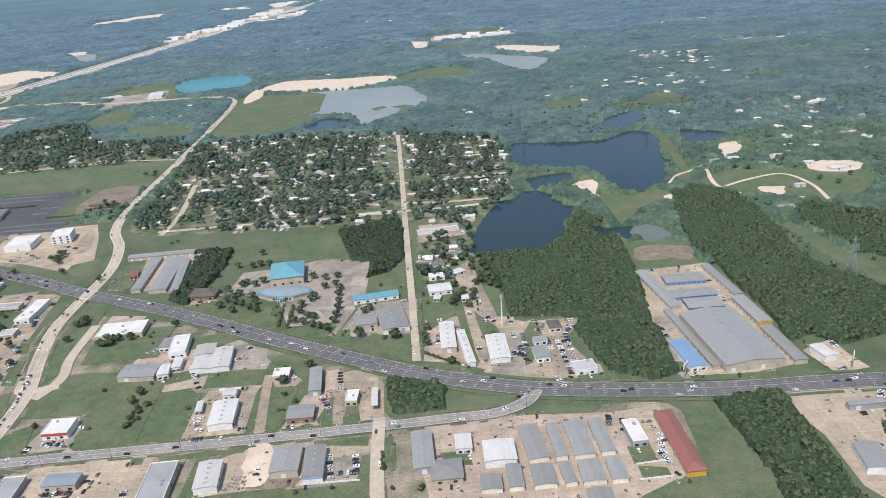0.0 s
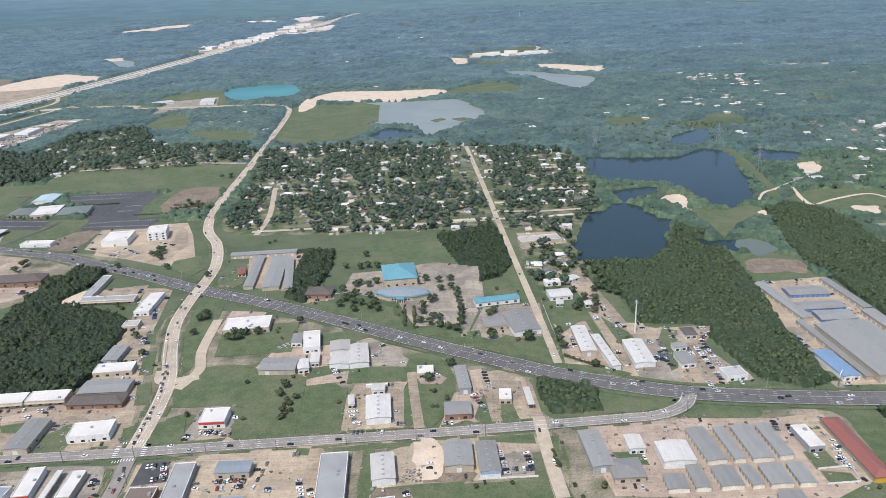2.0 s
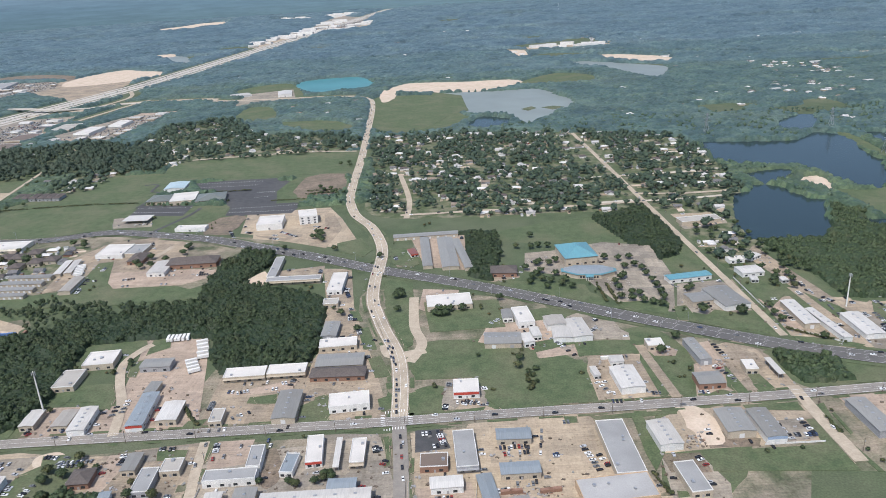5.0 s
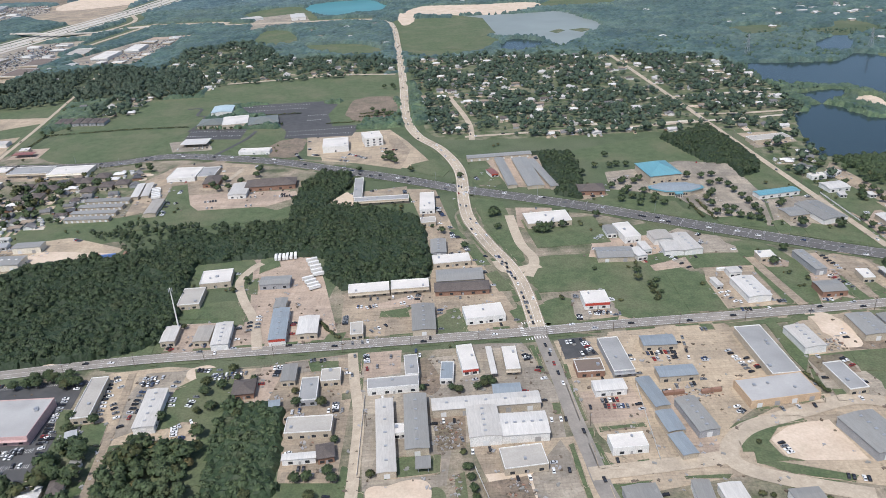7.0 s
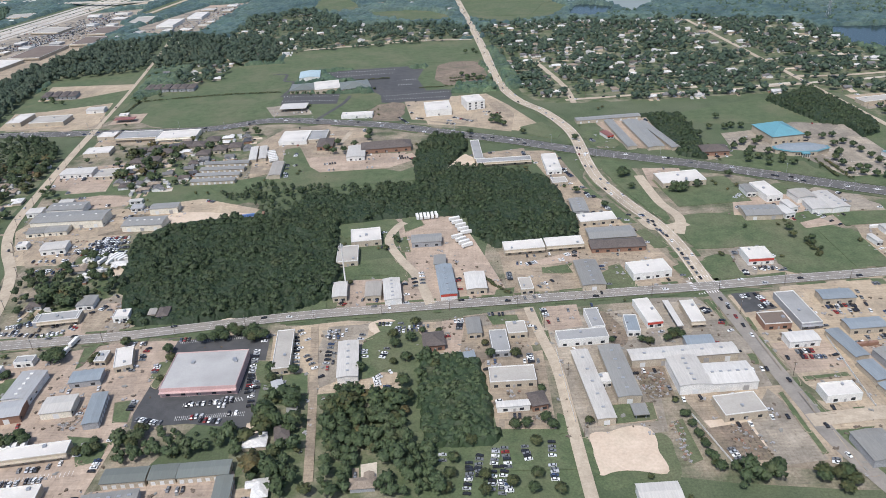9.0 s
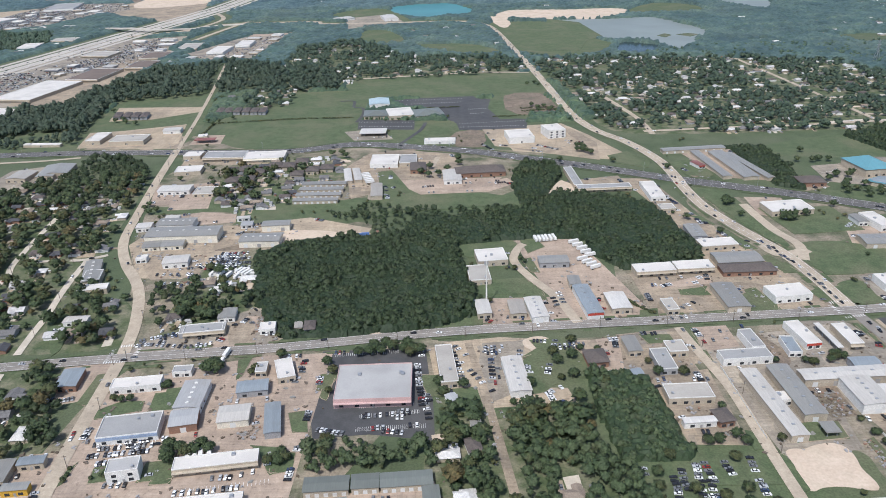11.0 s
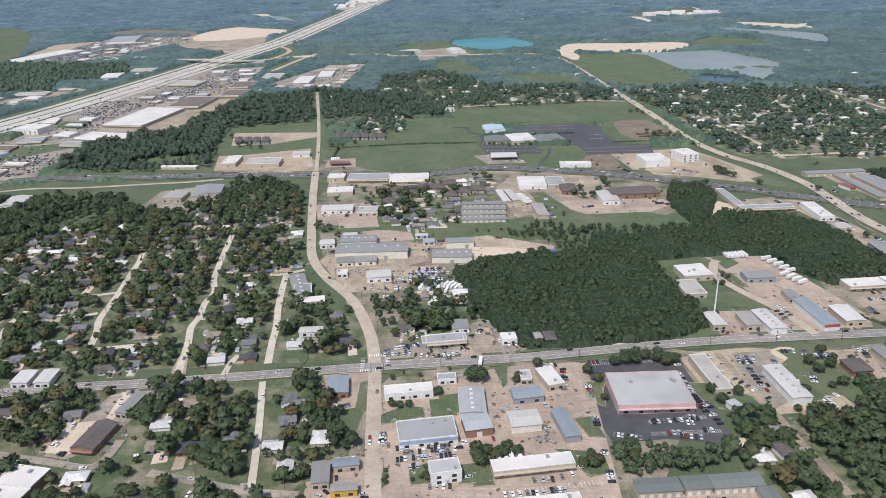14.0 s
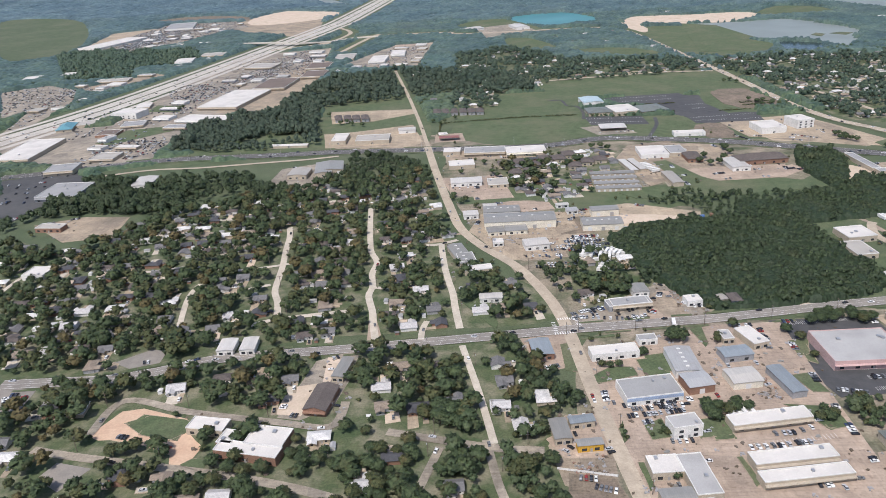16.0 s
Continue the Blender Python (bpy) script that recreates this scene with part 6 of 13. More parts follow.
woods.append(("woods", [(114.5, 306.4), (130.4, 307.6), (148.2, 306.7), (147.8, 275.4), (147.6, 245.3), (145.9, 229), (119.2, 231.1), (120.9, 251), (118.9, 270), (116.7, 291.3)], 3.1, 2.2, 3))
woods.append(("woods", [(176, 287.5), (187.3, 290.9), (186.9, 275.7), (176.4, 270.6)], 3.1, 2.2, 3))
woods.append(("woods", [(-209.7, 550.2), (-178.9, 547.3), (-176.2, 517.4), (-177.4, 491.7), (-183.4, 446.8), (-199.9, 462.1), (-201.4, 490.4)], 3.1, 2.2, 3))
woods.append(("woods", [(-99, 575.9), (-51.7, 597.3), (-45.6, 579.4), (-41.5, 511.7), (-51.6, 487.1), (-70.4, 475.3), (-79.8, 507.1)], 3.1, 2.2, 3))
woods.append(("woods", [(-42, 342), (-27.1, 338.7), (-12.4, 329), (-13.8, 311.4), (-37.1, 309), (-42.5, 326.9)], 3.1, 2.2, 3))
woods.append(("woods", [(-371.7, 237.1), (-359.9, 240.2), (-345.6, 234.2), (-342.5, 211), (-338.5, 189.3), (-343, 181.1), (-367.5, 182.5), (-370.8, 209.6)], 3.1, 2.2, 3))
woods.append(("woods", [(-412.4, 215.1), (-394.4, 217.5), (-382.5, 212.4), (-378.6, 183.6), (-379, 158.5), (-404, 159.7), (-410.1, 188.4)], 5.0, 2.7, 2))
woods.append(("woods", [(-441.3, 220.6), (-427.8, 223.5), (-413.7, 201.4), (-407.9, 159.9), (-431.3, 161.1), (-441.2, 184.1), (-435.6, 196.2)], 5.2, 2.6, 2))
woods.append(("woods", [(-490.3, 196.2), (-469, 204.7), (-444.9, 198.3), (-435.6, 196.2), (-441.2, 184.1), (-461.2, 180.8), (-480.8, 177.6)], 5.2, 2.5, 2))
woods.append(("woods", [(-603.2, 329.3), (-567.7, 320), (-532.2, 322.8), (-522.4, 293.4), (-552.8, 288), (-581.1, 287.7)], 7.0, 3.0, 2))
woods.append(("woods", [(-267, 197.3), (-262.8, 193.8), (-260.9, 174.1), (-266.3, 160.9), (-268.1, 169)], 4.5, 2.6, 2))
woods.append(("woods", [(-265.5, 166.1), (-243.4, 169), (-247.2, 154.9), (-266.2, 152.9)], 6.0, 3.0, 2))
woods.append(("woods", [(-877.1, 615.4), (-836.6, 625.3), (-816, 648.6), (-767.5, 645.2), (-768.7, 690.9), (-779.2, 750.9), (-774.4, 763.3), (-694.3, 783.6), (-648, 802.2), (-546.3, 793.4), (-544.7, 877.7), (-642.8, 941.4), (-708.7, 979.6), (-794.4, 937.2), (-827.2, 808.9), (-869.7, 733.3), (-911.4, 679.9)], 6.5, 3.6, 1))
woods.append(("woods", [(-1004.2, 528.1), (-925.9, 531.5), (-861.8, 522.2), (-799.2, 527.6), (-780.8, 489.9), (-820, 463.6), (-837.3, 431.6), (-852, 438.8), (-900.3, 456.1), (-930.8, 442.8), (-937.8, 412.2)], 6.0, 3.4, 1))
woods.append(("woods", [(-889.3, 598.9), (-897, 648), (-896.3, 700.1), (-869.8, 726), (-870.9, 767.8), (-846.3, 811), (-831.7, 851.5), (-809.7, 901.2), (-793.3, 934.5), (-779.1, 750.7), (-767.6, 645), (-815.7, 647.6), (-836.7, 625.4), (-874.8, 609.2)], 6.0, 3.2, 1))
woods.append(("woods", [(-886.5, 611.4), (-860, 616.4), (-809.2, 619.3), (-775.8, 631.8), (-757.4, 659), (-748.8, 605.9), (-793.1, 597.2), (-854.1, 599.1)], 6.0, 3.0, 1))
suburbs.append(([(-931.8, 401.8), (-866.9, 376.7), (-833.1, 442.1), (-784.6, 471.2), (-737.8, 490.5), (-683.8, 510.3), (-657.9, 521), (-642.5, 429.3), (-634.4, 369.5), (-609.9, 312.7), (-589.9, 273.4), (-644.2, 263.8), (-697.5, 259.8), (-737.8, 249.9), (-784.7, 235.3), (-836.2, 234.9)], 4.0, 12.5, 14.0, 0.60, 2))
suburbs.append(([(-830.9, 225.7), (-781.1, 227), (-734.3, 237.5), (-685.1, 248.6), (-602.1, 255.3), (-594.9, 223.9), (-584.2, 198.9), (-594.1, 171.9), (-595.2, 148.2), (-595, 135.9), (-779.1, 135.4)], 4.0, 14.0, 15.0, 0.60, 2))
suburbs.append(([(-615.8, 313.3), (-595, 311.4), (-583.2, 272.9), (-614.8, 264.3), (-633.6, 271.2), (-637, 315.2)], 4.0, 16.0, 17.0, 0.30, 2))
suburbs.append(([(-565.5, 353.6), (-544.6, 343.3), (-519.3, 318.2), (-551.9, 288.1), (-570.4, 295.9)], 4.0, 18.0, 17.0, 0.30, 2))
suburbs.append(([(-413, 218.8), (-376.1, 220), (-369.5, 158), (-431.3, 161.1), (-437.8, 196.3)], 4.0, 20.0, 22.0, 0.40, 2))
suburbs.append(([(-580.5, 547.7), (-506.4, 551.8), (-509.9, 498.2), (-536.8, 475), (-551.5, 428.7), (-595.1, 457.9), (-596.2, 511.5)], 4.0, 8.6, 9.0, 0.02, 2))
suburbs.append(([(-284.9, 610.1), (-297, 746.6), (-320.9, 921.3), (-275.4, 938.3), (-174.8, 940.1), (-72.8, 916.3), (-16.8, 893.9), (49, 860.3), (54, 725.8), (44, 636), (11.9, 582.2), (-44, 586), (-120.3, 593.5), (-196.1, 591)], -2.0, 15.0, 23.0, 0.66, 1))
suburbs.append(([(-32.3, 583.7), (7.3, 583.1), (13.6, 519.1), (8.2, 487.7), (-8, 461.1), (-29, 464.3)], -2.0, 16.0, 18.0, 0.40, 1))
suburbs.append(([(-632, 1064.5), (-555.1, 1119.2), (-486.3, 994), (-359.8, 954.2), (-303.3, 882.6), (-371.1, 856.5), (-506.1, 839.9), (-573.9, 807.8), (-590.6, 725.5), (-637.2, 710)], 4.0, 26.0, 34.0, 0.62, 1))
patch("grass_verge", [(-227.2, 242.5), (-224.8, 243.2), (-222.5, 218.9), (-225.4, 217.3)], M["lawn"])
patch("grass_verge", [(-224.6, 213.5), (-221.1, 214), (-221.2, 208.6), (-224.6, 208.2)], M["lawn"])
patch("grass_verge", [(-218.8, 214.2), (-202.7, 215.7), (-202.9, 212.8), (-218.9, 211.3)], M["lawn"])
patch("grass_verge", [(-224.5, 204.7), (-221.4, 205.5), (-220.5, 192.8), (-212.6, 190.7), (-213.9, 189.2), (-223.1, 189.2)], M["lawn"])
patch("grass_verge", [(-232.3, 204.5), (-229.9, 205.7), (-228.7, 181), (-231, 182.6)], M["lawn"])
patch("grass_verge", [(-221.8, 182.9), (-205.6, 184.1), (-208.5, 181.6), (-220.7, 181.1)], M["lawn"])
patch("grass_verge", [(-237.6, 272.1), (-235.5, 272.9), (-234.4, 252.8), (-237, 251.6)], M["lawn"])
patch("grass_verge", [(-226.3, 257.6), (-224.4, 258), (-224, 247.5), (-226.6, 246.4)], M["lawn"])
patch("grass_verge", [(-319.4, 273.9), (-315.1, 274.6), (-315.6, 259.2), (-320.4, 257.2)], M["lawn"])
patch("grass_verge", [(-318, 253.9), (-314.4, 254.5), (-314.2, 245.7), (-318.5, 244.7)], M["lawn"])
patch("grass_verge", [(-297, 201.5), (-280.6, 202.5), (-281.1, 191.7), (-297.1, 190.5)], M["lawn"])
patch("grass_verge", [(-318, 198.1), (-314.9, 197), (-314.2, 187.5), (-318.5, 186.2)], M["lawn"])
patch("grass_verge", [(-443.4, 240.3), (-430.9, 239.4), (-427.8, 223.5), (-438.8, 224.9)], M["lawn"])
patch("grass_verge", [(-429, 229.3), (-418.4, 230.5), (-415.9, 215.3), (-425.6, 217.7)], M["lawn"])
patch("grass_verge", [(-258.7, 416), (-256.1, 417.5), (-248.6, 386.3), (-244.4, 370.5), (-247.2, 368.5), (-251.9, 386.7)], M["lawn"])
patch("grass_verge", [(-310.2, 714.4), (-307.4, 713.9), (-304.2, 659.1), (-307.3, 659.6)], M["lawn"])
patch("grass_verge", [(-302.3, 628.1), (-300.4, 631.3), (-288, 592.8), (-290.3, 590)], M["lawn"])
patch("grass_verge", [(-167.5, 209.7), (-157.3, 216.6), (-138.9, 215.7), (-139, 212.9), (-154.2, 210.5), (-161.9, 204.4), (-164.9, 196.6), (-168.9, 196.9)], M["lawn"])
patch("grass_verge", [(-164.9, 196.6), (-160.6, 191.8), (-133.7, 182.3), (-136.3, 179.1), (-156.4, 184.8), (-166.1, 190.7)], M["lawn"])
patch("grass_verge", [(-215.4, 214.6), (-200.7, 216), (-200.3, 213.2), (-214.8, 212.2)], M["lawn"])
patch("grass_verge", [(-223, 203.5), (-220.4, 203.9), (-218.6, 193.9), (-214.9, 191.8), (-223.4, 190.6)], M["lawn"])
patch("grass_verge", [(-166.3, 360.2), (-138.4, 368.4), (-136.3, 359.3), (-164.3, 349.4)], M["lawn"])
patch("grass_verge", [(-143.4, 277.3), (-131, 282.2), (-131, 278.7)], M["lawn"])
patch("grass_verge", [(-155.3, 224.8), (-139.6, 227), (-139.9, 223.7), (-154.5, 221)], M["lawn"])
patch("grass_verge", [(-136.1, 227.1), (-126.5, 228.3), (-126.3, 223.8), (-136.6, 223.5)], M["lawn"])
patch("grass_verge", [(-341.5, 269.3), (-327, 268.2), (-326.3, 261.4), (-338.8, 260.2)], M["lawn"])
patch("grass_verge", [(-287, 455.6), (-283.9, 457.3), (-283.1, 440.2), (-286.1, 437.7)], M["lawn"])
patch("grass_verge", [(-542.6, 187.5), (-526, 190.2), (-529.9, 178.4), (-542.6, 176.7)], M["lawn"])
patch("grass_verge", [(-561, 185), (-553.6, 189.9), (-552.4, 177.9), (-559.9, 176.6)], M["lawn"])
patch("grass_verge", [(-496.6, 190.3), (-487.7, 191.6), (-487.3, 181.1), (-495.3, 179.2)], M["lawn"])
patch("grass_verge", [(-570.7, 183.8), (-568.2, 188.9), (-568.9, 177.1), (-570.3, 175.5)], M["lawn"])
patch("grass_verge", [(-550, 234.4), (-539.9, 236), (-539.2, 220.3), (-550.2, 223.2)], M["lawn"])
patch("grass_verge", [(-576.8, 218.4), (-566, 226.4), (-556.7, 225.8), (-555.7, 219.2), (-572.9, 214)], M["lawn"])
patch("grass_verge", [(-483.1, 239.1), (-479.2, 239.8), (-480.4, 222.9), (-484, 225.4)], M["lawn"])
patch("grass_verge", [(-495, 215.3), (-491.2, 203), (-484.9, 202.6), (-487.6, 216.9)], M["lawn"])
patch("grass_verge", [(103.2, 344.8), (118.9, 338.9), (116.2, 332), (96.8, 332)], M["lawn"])
patch("grass_verge", [(138.1, 328.4), (160.7, 328.5), (159.6, 319.6), (140.6, 320.1)], M["lawn"])
patch("grass_verge", [(54.4, 335.1), (71.9, 335.9), (75.8, 327.3), (56.1, 327.9)], M["lawn"])
patch("grass_verge", [(-92.7, 298.3), (-79.3, 306.1), (-74.7, 303.3), (-77.9, 297.8)], M["lawn"])
patch("grass_verge", [(-75.5, 308.1), (-70.2, 329.9), (-65.1, 302.4), (-71.6, 300.8)], M["lawn"])
patch("grass_verge", [(-24.6, 358.6), (-3.2, 353.1), (8.6, 345.9), (2.5, 342.6), (-21.4, 349.3)], M["lawn"])
patch("grass_verge", [(-153.5, 390.1), (-144.1, 392.3), (-139.5, 381.7), (-149.1, 380.9)], M["lawn"])
patch("grass_verge", [(-64.6, 309.3), (-57.9, 311.1), (-52.8, 301.2), (-62.2, 300.7)], M["lawn"])
building(-969.8, 720.1, 23.4, 21.5, 2.7, 8.5, "flat", "roof_grey", "wall_tan", "store")
building(-994.4, 811.6, 15.6, 26.1, 2.7, 11.4, "flat", "roof_white", "wall_tan", "store")
building(-1042.1, 721.2, 15.2, 30.4, 2.7, 14.0, "hip", "roof_teal", "wall_tan")
building(-1025.8, 735.0, 18.7, 20.2, 2.7, 12.3, "flat", "roof_tan", "wall_tan")
building(-745.6, 1056.3, 23.7, 48.8, 4.0, -2.6, "flat", "roof_white", "wall_white", "store")
building(-720.7, 1105.1, 20.7, 43.1, 4.0, 0.5, "flat", "roof_white", "wall_white", "store")
building(-1058.2, 1140.4, 27.5, 41.1, 3.4, 8.1, "flat", "roof_white", "wall_white", "warehouse")
building(-1028.3, 1191.9, 36.8, 30.8, 3.4, 3.4, "flat", "roof_tan", "wall_tan", "store")
building(-1110.3, 996.4, 45.9, 21.0, 2.7, 5.2, "flat", "roof_tan", "wall_tan", "store")
building(-1254.6, 1052.5, 23.9, 25.9, 2.7, 12.3, "flat", "roof_white", "wall_tan", "store")
building(-1206.7, 1068.6, 21.4, 27.4, 2.7, 9.1, "flat", "roof_white", "wall_tan", "store")
building(-945.0, 596.3, 22.0, 21.6, 2.7, -2.6, "flat", "roof_tan", "wall_tan", "store")
building(-966.9, 559.9, 24.2, 22.3, 4.0, 6.4, "flat", "roof_grey", "wall_tan", "store")
building(-916.9, 698.7, 24.1, 14.2, 2.7, -5.7, "flat", "roof_grey", "wall_tan", "store")
building(-982.2, 687.4, 20.7, 20.9, 2.3, 1.8, "flat", "roof_brown", "wall_brick")
building(-799.3, 1095.2, 29.0, 47.6, 3.4, 1.0, "flat", "roof_tan", "wall_tan", "store")
building(-922.6, 4034.8, 60.0, 30.0, 6.0, 25.0, "flat", "roof_white", "wall_white", "store")
building(-844.4, 4080.1, 70.0, 40.0, 6.0, 25.0, "flat", "roof_white", "wall_white", "store")
building(-746.2, 4106.6, 60.0, 30.0, 6.0, 25.0, "flat", "roof_white", "wall_white", "store")
building(-821.2, 2866.1, 40.0, 22.0, 6.0, 25.0, "flat", "roof_white", "wall_white", "store")
building(-805.7, 2967.1, 50.0, 25.0, 6.0, 25.0, "flat", "roof_white", "wall_white", "store")
building(-782.8, 3095.5, 50.0, 25.0, 6.0, 25.0, "flat", "roof_white", "wall_white", "store")
building(-795.3, 3295.5, 60.0, 30.0, 6.0, 25.0, "flat", "roof_white", "wall_white", "store")
building(-667.7, 2977.7, 50.0, 25.0, 6.0, 25.0, "flat", "roof_white", "wall_white", "store")
building(-651.7, 3172.0, 60.0, 25.0, 6.0, 25.0, "flat", "roof_white", "wall_white", "store")
building(-788.5, 2640.5, 25.0, 14.0, 6.0, 25.0, "flat", "roof_white", "wall_white", "store")
building(-854.5, 2380.5, 30.0, 18.0, 6.0, 25.0, "flat", "roof_white", "wall_white", "store")
building(-503.2, 3928.0, 60.0, 30.0, 6.0, 25.0, "flat", "roof_white", "wall_white", "store")
building(-771.9, 3587.1, 60.0, 30.0, 6.0, 25.0, "flat", "roof_white", "wall_white", "store")
building(-80.6, 1859.7, 14.0, 10.0, 3.0, 10.0, "gable", "roof_white", "wall_white")
building(-65.6, 1805.8, 12.0, 8.0, 3.0, 10.0, "gable", "roof_white", "wall_white")
building(270.0, 1154.2, 14.0, 9.0, 3.0, 10.0, "gable", "roof_white", "wall_white")
building(296.5, 1174.9, 12.0, 8.0, 3.0, 10.0, "gable", "roof_white", "wall_white")
building(283.0, 1191.6, 14.0, 8.0, 3.0, 10.0, "gable", "roof_white", "wall_white")
building(449.8, 1435.9, 25.0, 12.0, 3.0, 10.0, "gable", "roof_white", "wall_white")
building(428.8, 1195.0, 14.0, 9.0, 3.0, 10.0, "gable", "roof_white", "wall_white")
building(370.5, 1542.6, 20.0, 12.0, 3.0, 10.0, "gable", "roof_white", "wall_white")
building(744.2, 1784.3, 40.0, 18.0, 3.0, 10.0, "gable", "roof_white", "wall_white")
building(530.2, 1950.9, 22.0, 14.0, 3.0, 10.0, "gable", "roof_white", "wall_white")
building(640.7, 1991.0, 22.0, 14.0, 3.0, 10.0, "gable", "roof_white", "wall_white")
building(89.6, 1874.2, 16.0, 10.0, 3.0, 10.0, "gable", "roof_white", "wall_white")
building(202.7, 2205.8, 30.0, 16.0, 3.0, 10.0, "gable", "roof_white", "wall_white")
building(226.2, 1636.0, 20.0, 10.0, 3.0, 10.0, "gable", "roof_white", "wall_white")
building(245.4, 1644.7, 22.0, 10.0, 3.0, 10.0, "gable", "roof_white", "wall_white")
building(284.0, 1592.7, 18.0, 10.0, 3.0, 10.0, "gable", "roof_white", "wall_white")
building(266.1, 725.7, 9.0, 6.0, 2.4, 8.0, "gable", "roof_white", "wall_white")
building(265.5, 708.6, 12.0, 7.0, 2.4, 8.0, "gable", "roof_white", "wall_white")
building(246.5, 705.1, 8.0, 5.0, 2.4, 8.0, "gable", "roof_grey", "wall_white")
building(308.6, 708.1, 12.0, 7.0, 2.4, 8.0, "gable", "roof_white", "wall_white")
building(320.8, 717.9, 10.0, 6.0, 2.4, 8.0, "gable", "roof_grey", "wall_white")
building(340.3, 656.1, 14.0, 7.0, 2.4, 8.0, "gable", "roof_white", "wall_white")
building(352.6, 660.7, 12.0, 6.0, 2.4, 8.0, "gable", "roof_white", "wall_white")
building(325.4, 679.1, 9.0, 6.0, 2.4, 8.0, "gable", "roof_white", "wall_white")
building(255.5, 561.9, 14.0, 9.0, 2.4, 8.0, "gable", "roof_grey", "wall_white")
building(289.7, 615.2, 8.0, 5.0, 2.4, 8.0, "gable", "roof_white", "wall_white")
building(333.6, 741.7, 10.0, 6.0, 2.4, 8.0, "gable", "roof_white", "wall_white")
building(286.1, 685.0, 9.0, 6.0, 2.4, 8.0, "gable", "roof_grey", "wall_white")
building(396.2, 890.1, 10.0, 6.0, 2.4, 8.0, "gable", "roof_white", "wall_white")
building(374.5, 880.8, 9.0, 6.0, 2.4, 8.0, "gable", "roof_white", "wall_white")
patch("grass_field", [(214.5, 649.4), (256.8, 676.5), (303.8, 665), (362.6, 650.7), (339.2, 596.1), (300.9, 574), (266.7, 588.6), (243.9, 601.2), (222.8, 621.8)], M["lawn"])
patch("grass_field", [(219.7, 838.5), (234.4, 834.2), (221.1, 705.2), (209.8, 650.5), (195.6, 644.9), (211, 707.8)], M["lawn"])
patch("grass_field", [(238.4, 526), (251.9, 523.5), (266.2, 437), (265.2, 403.5), (257.5, 420.9), (245.7, 459)], M["lawn"])
patch("grass_field", [(118.4, 512.3), (157, 511.2), (160.6, 471), (154.7, 464.1), (115.6, 465.5)], M["lawn"])
patch("grass_field", [(122, 627.4), (145.4, 622.4), (177.1, 631.9), (177.7, 607.5), (144.3, 577.3), (124.1, 547.5), (121.6, 589)], M["lawn"])
road("ramp_road", [(-732.5, 568.9), (-759.5, 562.8), (-796.2, 559.1), (-845.8, 553.2), (-888, 553.2), (-928.2, 540.8)], 4.0, M["road_concrete"], 0)
patch("parking_lot", [(-268.9, 205.8), (-225.7, 208.2), (-222.9, 172), (-226.2, 162.7), (-260.9, 168.6), (-265.3, 192.3)], M["concrete"])
patch("parking_lot", [(-264.8, 190.7), (-243.7, 191.7), (-246.3, 175.6), (-259, 174)], M["sand"])
patch("parking_lot", [(-247.6, 207.9), (-225, 210), (-225.4, 175), (-239.9, 173)], M["concrete_pale"])
patch("parking_lot", [(-345.5, 233.4), (-318.6, 239.6), (-318.8, 209), (-319.1, 189.3), (-341, 190.6)], M["concrete"])
patch("parking_lot", [(-351.9, 269.2), (-321.3, 274.1), (-319.3, 243.9), (-347.6, 241.7)], M["concrete"])
building(-619.6, 325.8, 15.2, 6.5, 3.0, 8.4, "flat", "roof_white", "wall_tan")
woods.append(("woods", [(-795.4, 501.9), (-772.9, 507.6), (-736.8, 493.5), (-717.7, 518.9), (-720.9, 562.8), (-688, 561.5), (-662.6, 530.8), (-648.9, 478.2), (-673.4, 456), (-761.3, 437.5)], 5.0, 2.7, 2))
patch("parking_lot", [(-1043.9, 597.4), (-1107.3, 707.9), (-1047.2, 719.8), (-944.6, 736.2), (-915.1, 730.2), (-908, 679.7), (-909.9, 626.5), (-911.2, 576.4), (-951.5, 566.2)], M["concrete_grey"])
patch("grass_field", [(-349.9, 1176.7), (-341.4, 1271), (-239.6, 1207.8), (-211.6, 1094.9), (-192.9, 1030.5), (-237.8, 965), (-317.8, 972.3)], M["lawn"])
patch("grass_field", [(-468.3, 1068.6), (-389.8, 1066.6), (-350, 991.4), (-420.2, 995.4)], M["lawn"])
patch("grass_field", [(-545.7, 1103.5), (-557, 1211.4), (-513.2, 1205.7), (-482.8, 1084.2)], M["lawn"])
patch("grass_field", [(-528.2, 893), (-527.5, 962.7), (-494.5, 925), (-493.3, 879.1)], M["lawn"])
patch("grass_field", [(-634.8, 1422.3), (-553.2, 1497.7), (-490.4, 1349.2), (-494.4, 1296.5), (-570, 1313.6)], M["lawn"])
patch("grass_field", [(-108.2, 1348.4), (-29.2, 1462), (34, 1417.5), (21.4, 1329.6), (-57.1, 1314.3)], M["lawn"])
patch("grass_field", [(-370.6, 829.1), (-334.6, 857), (-324.6, 846.9), (-316.2, 750.9), (-397.2, 758.9), (-467.5, 801.9)], M["lawn"])
patch("grass_field", [(-313.3, 1173.1), (-232.1, 1190.5), (-248.1, 1256.5), (-330.9, 1267)], M["lawn"])
patch("grass_field", [(-528.7, 843.4), (-490.2, 846.1), (-457.6, 782.6), (-480.8, 757.2)], M["lawn"])
pads([(-976.3, 586.7), (-993.4, 721.3), (-984.6, 927.5), (-968.2, 1145.3), (-841.6, 1188.3), (-832.2, 1029.7), (-878.6, 919), (-926.5, 814.2), (-938, 734.8), (-911.4, 630.7)], 16, 3)
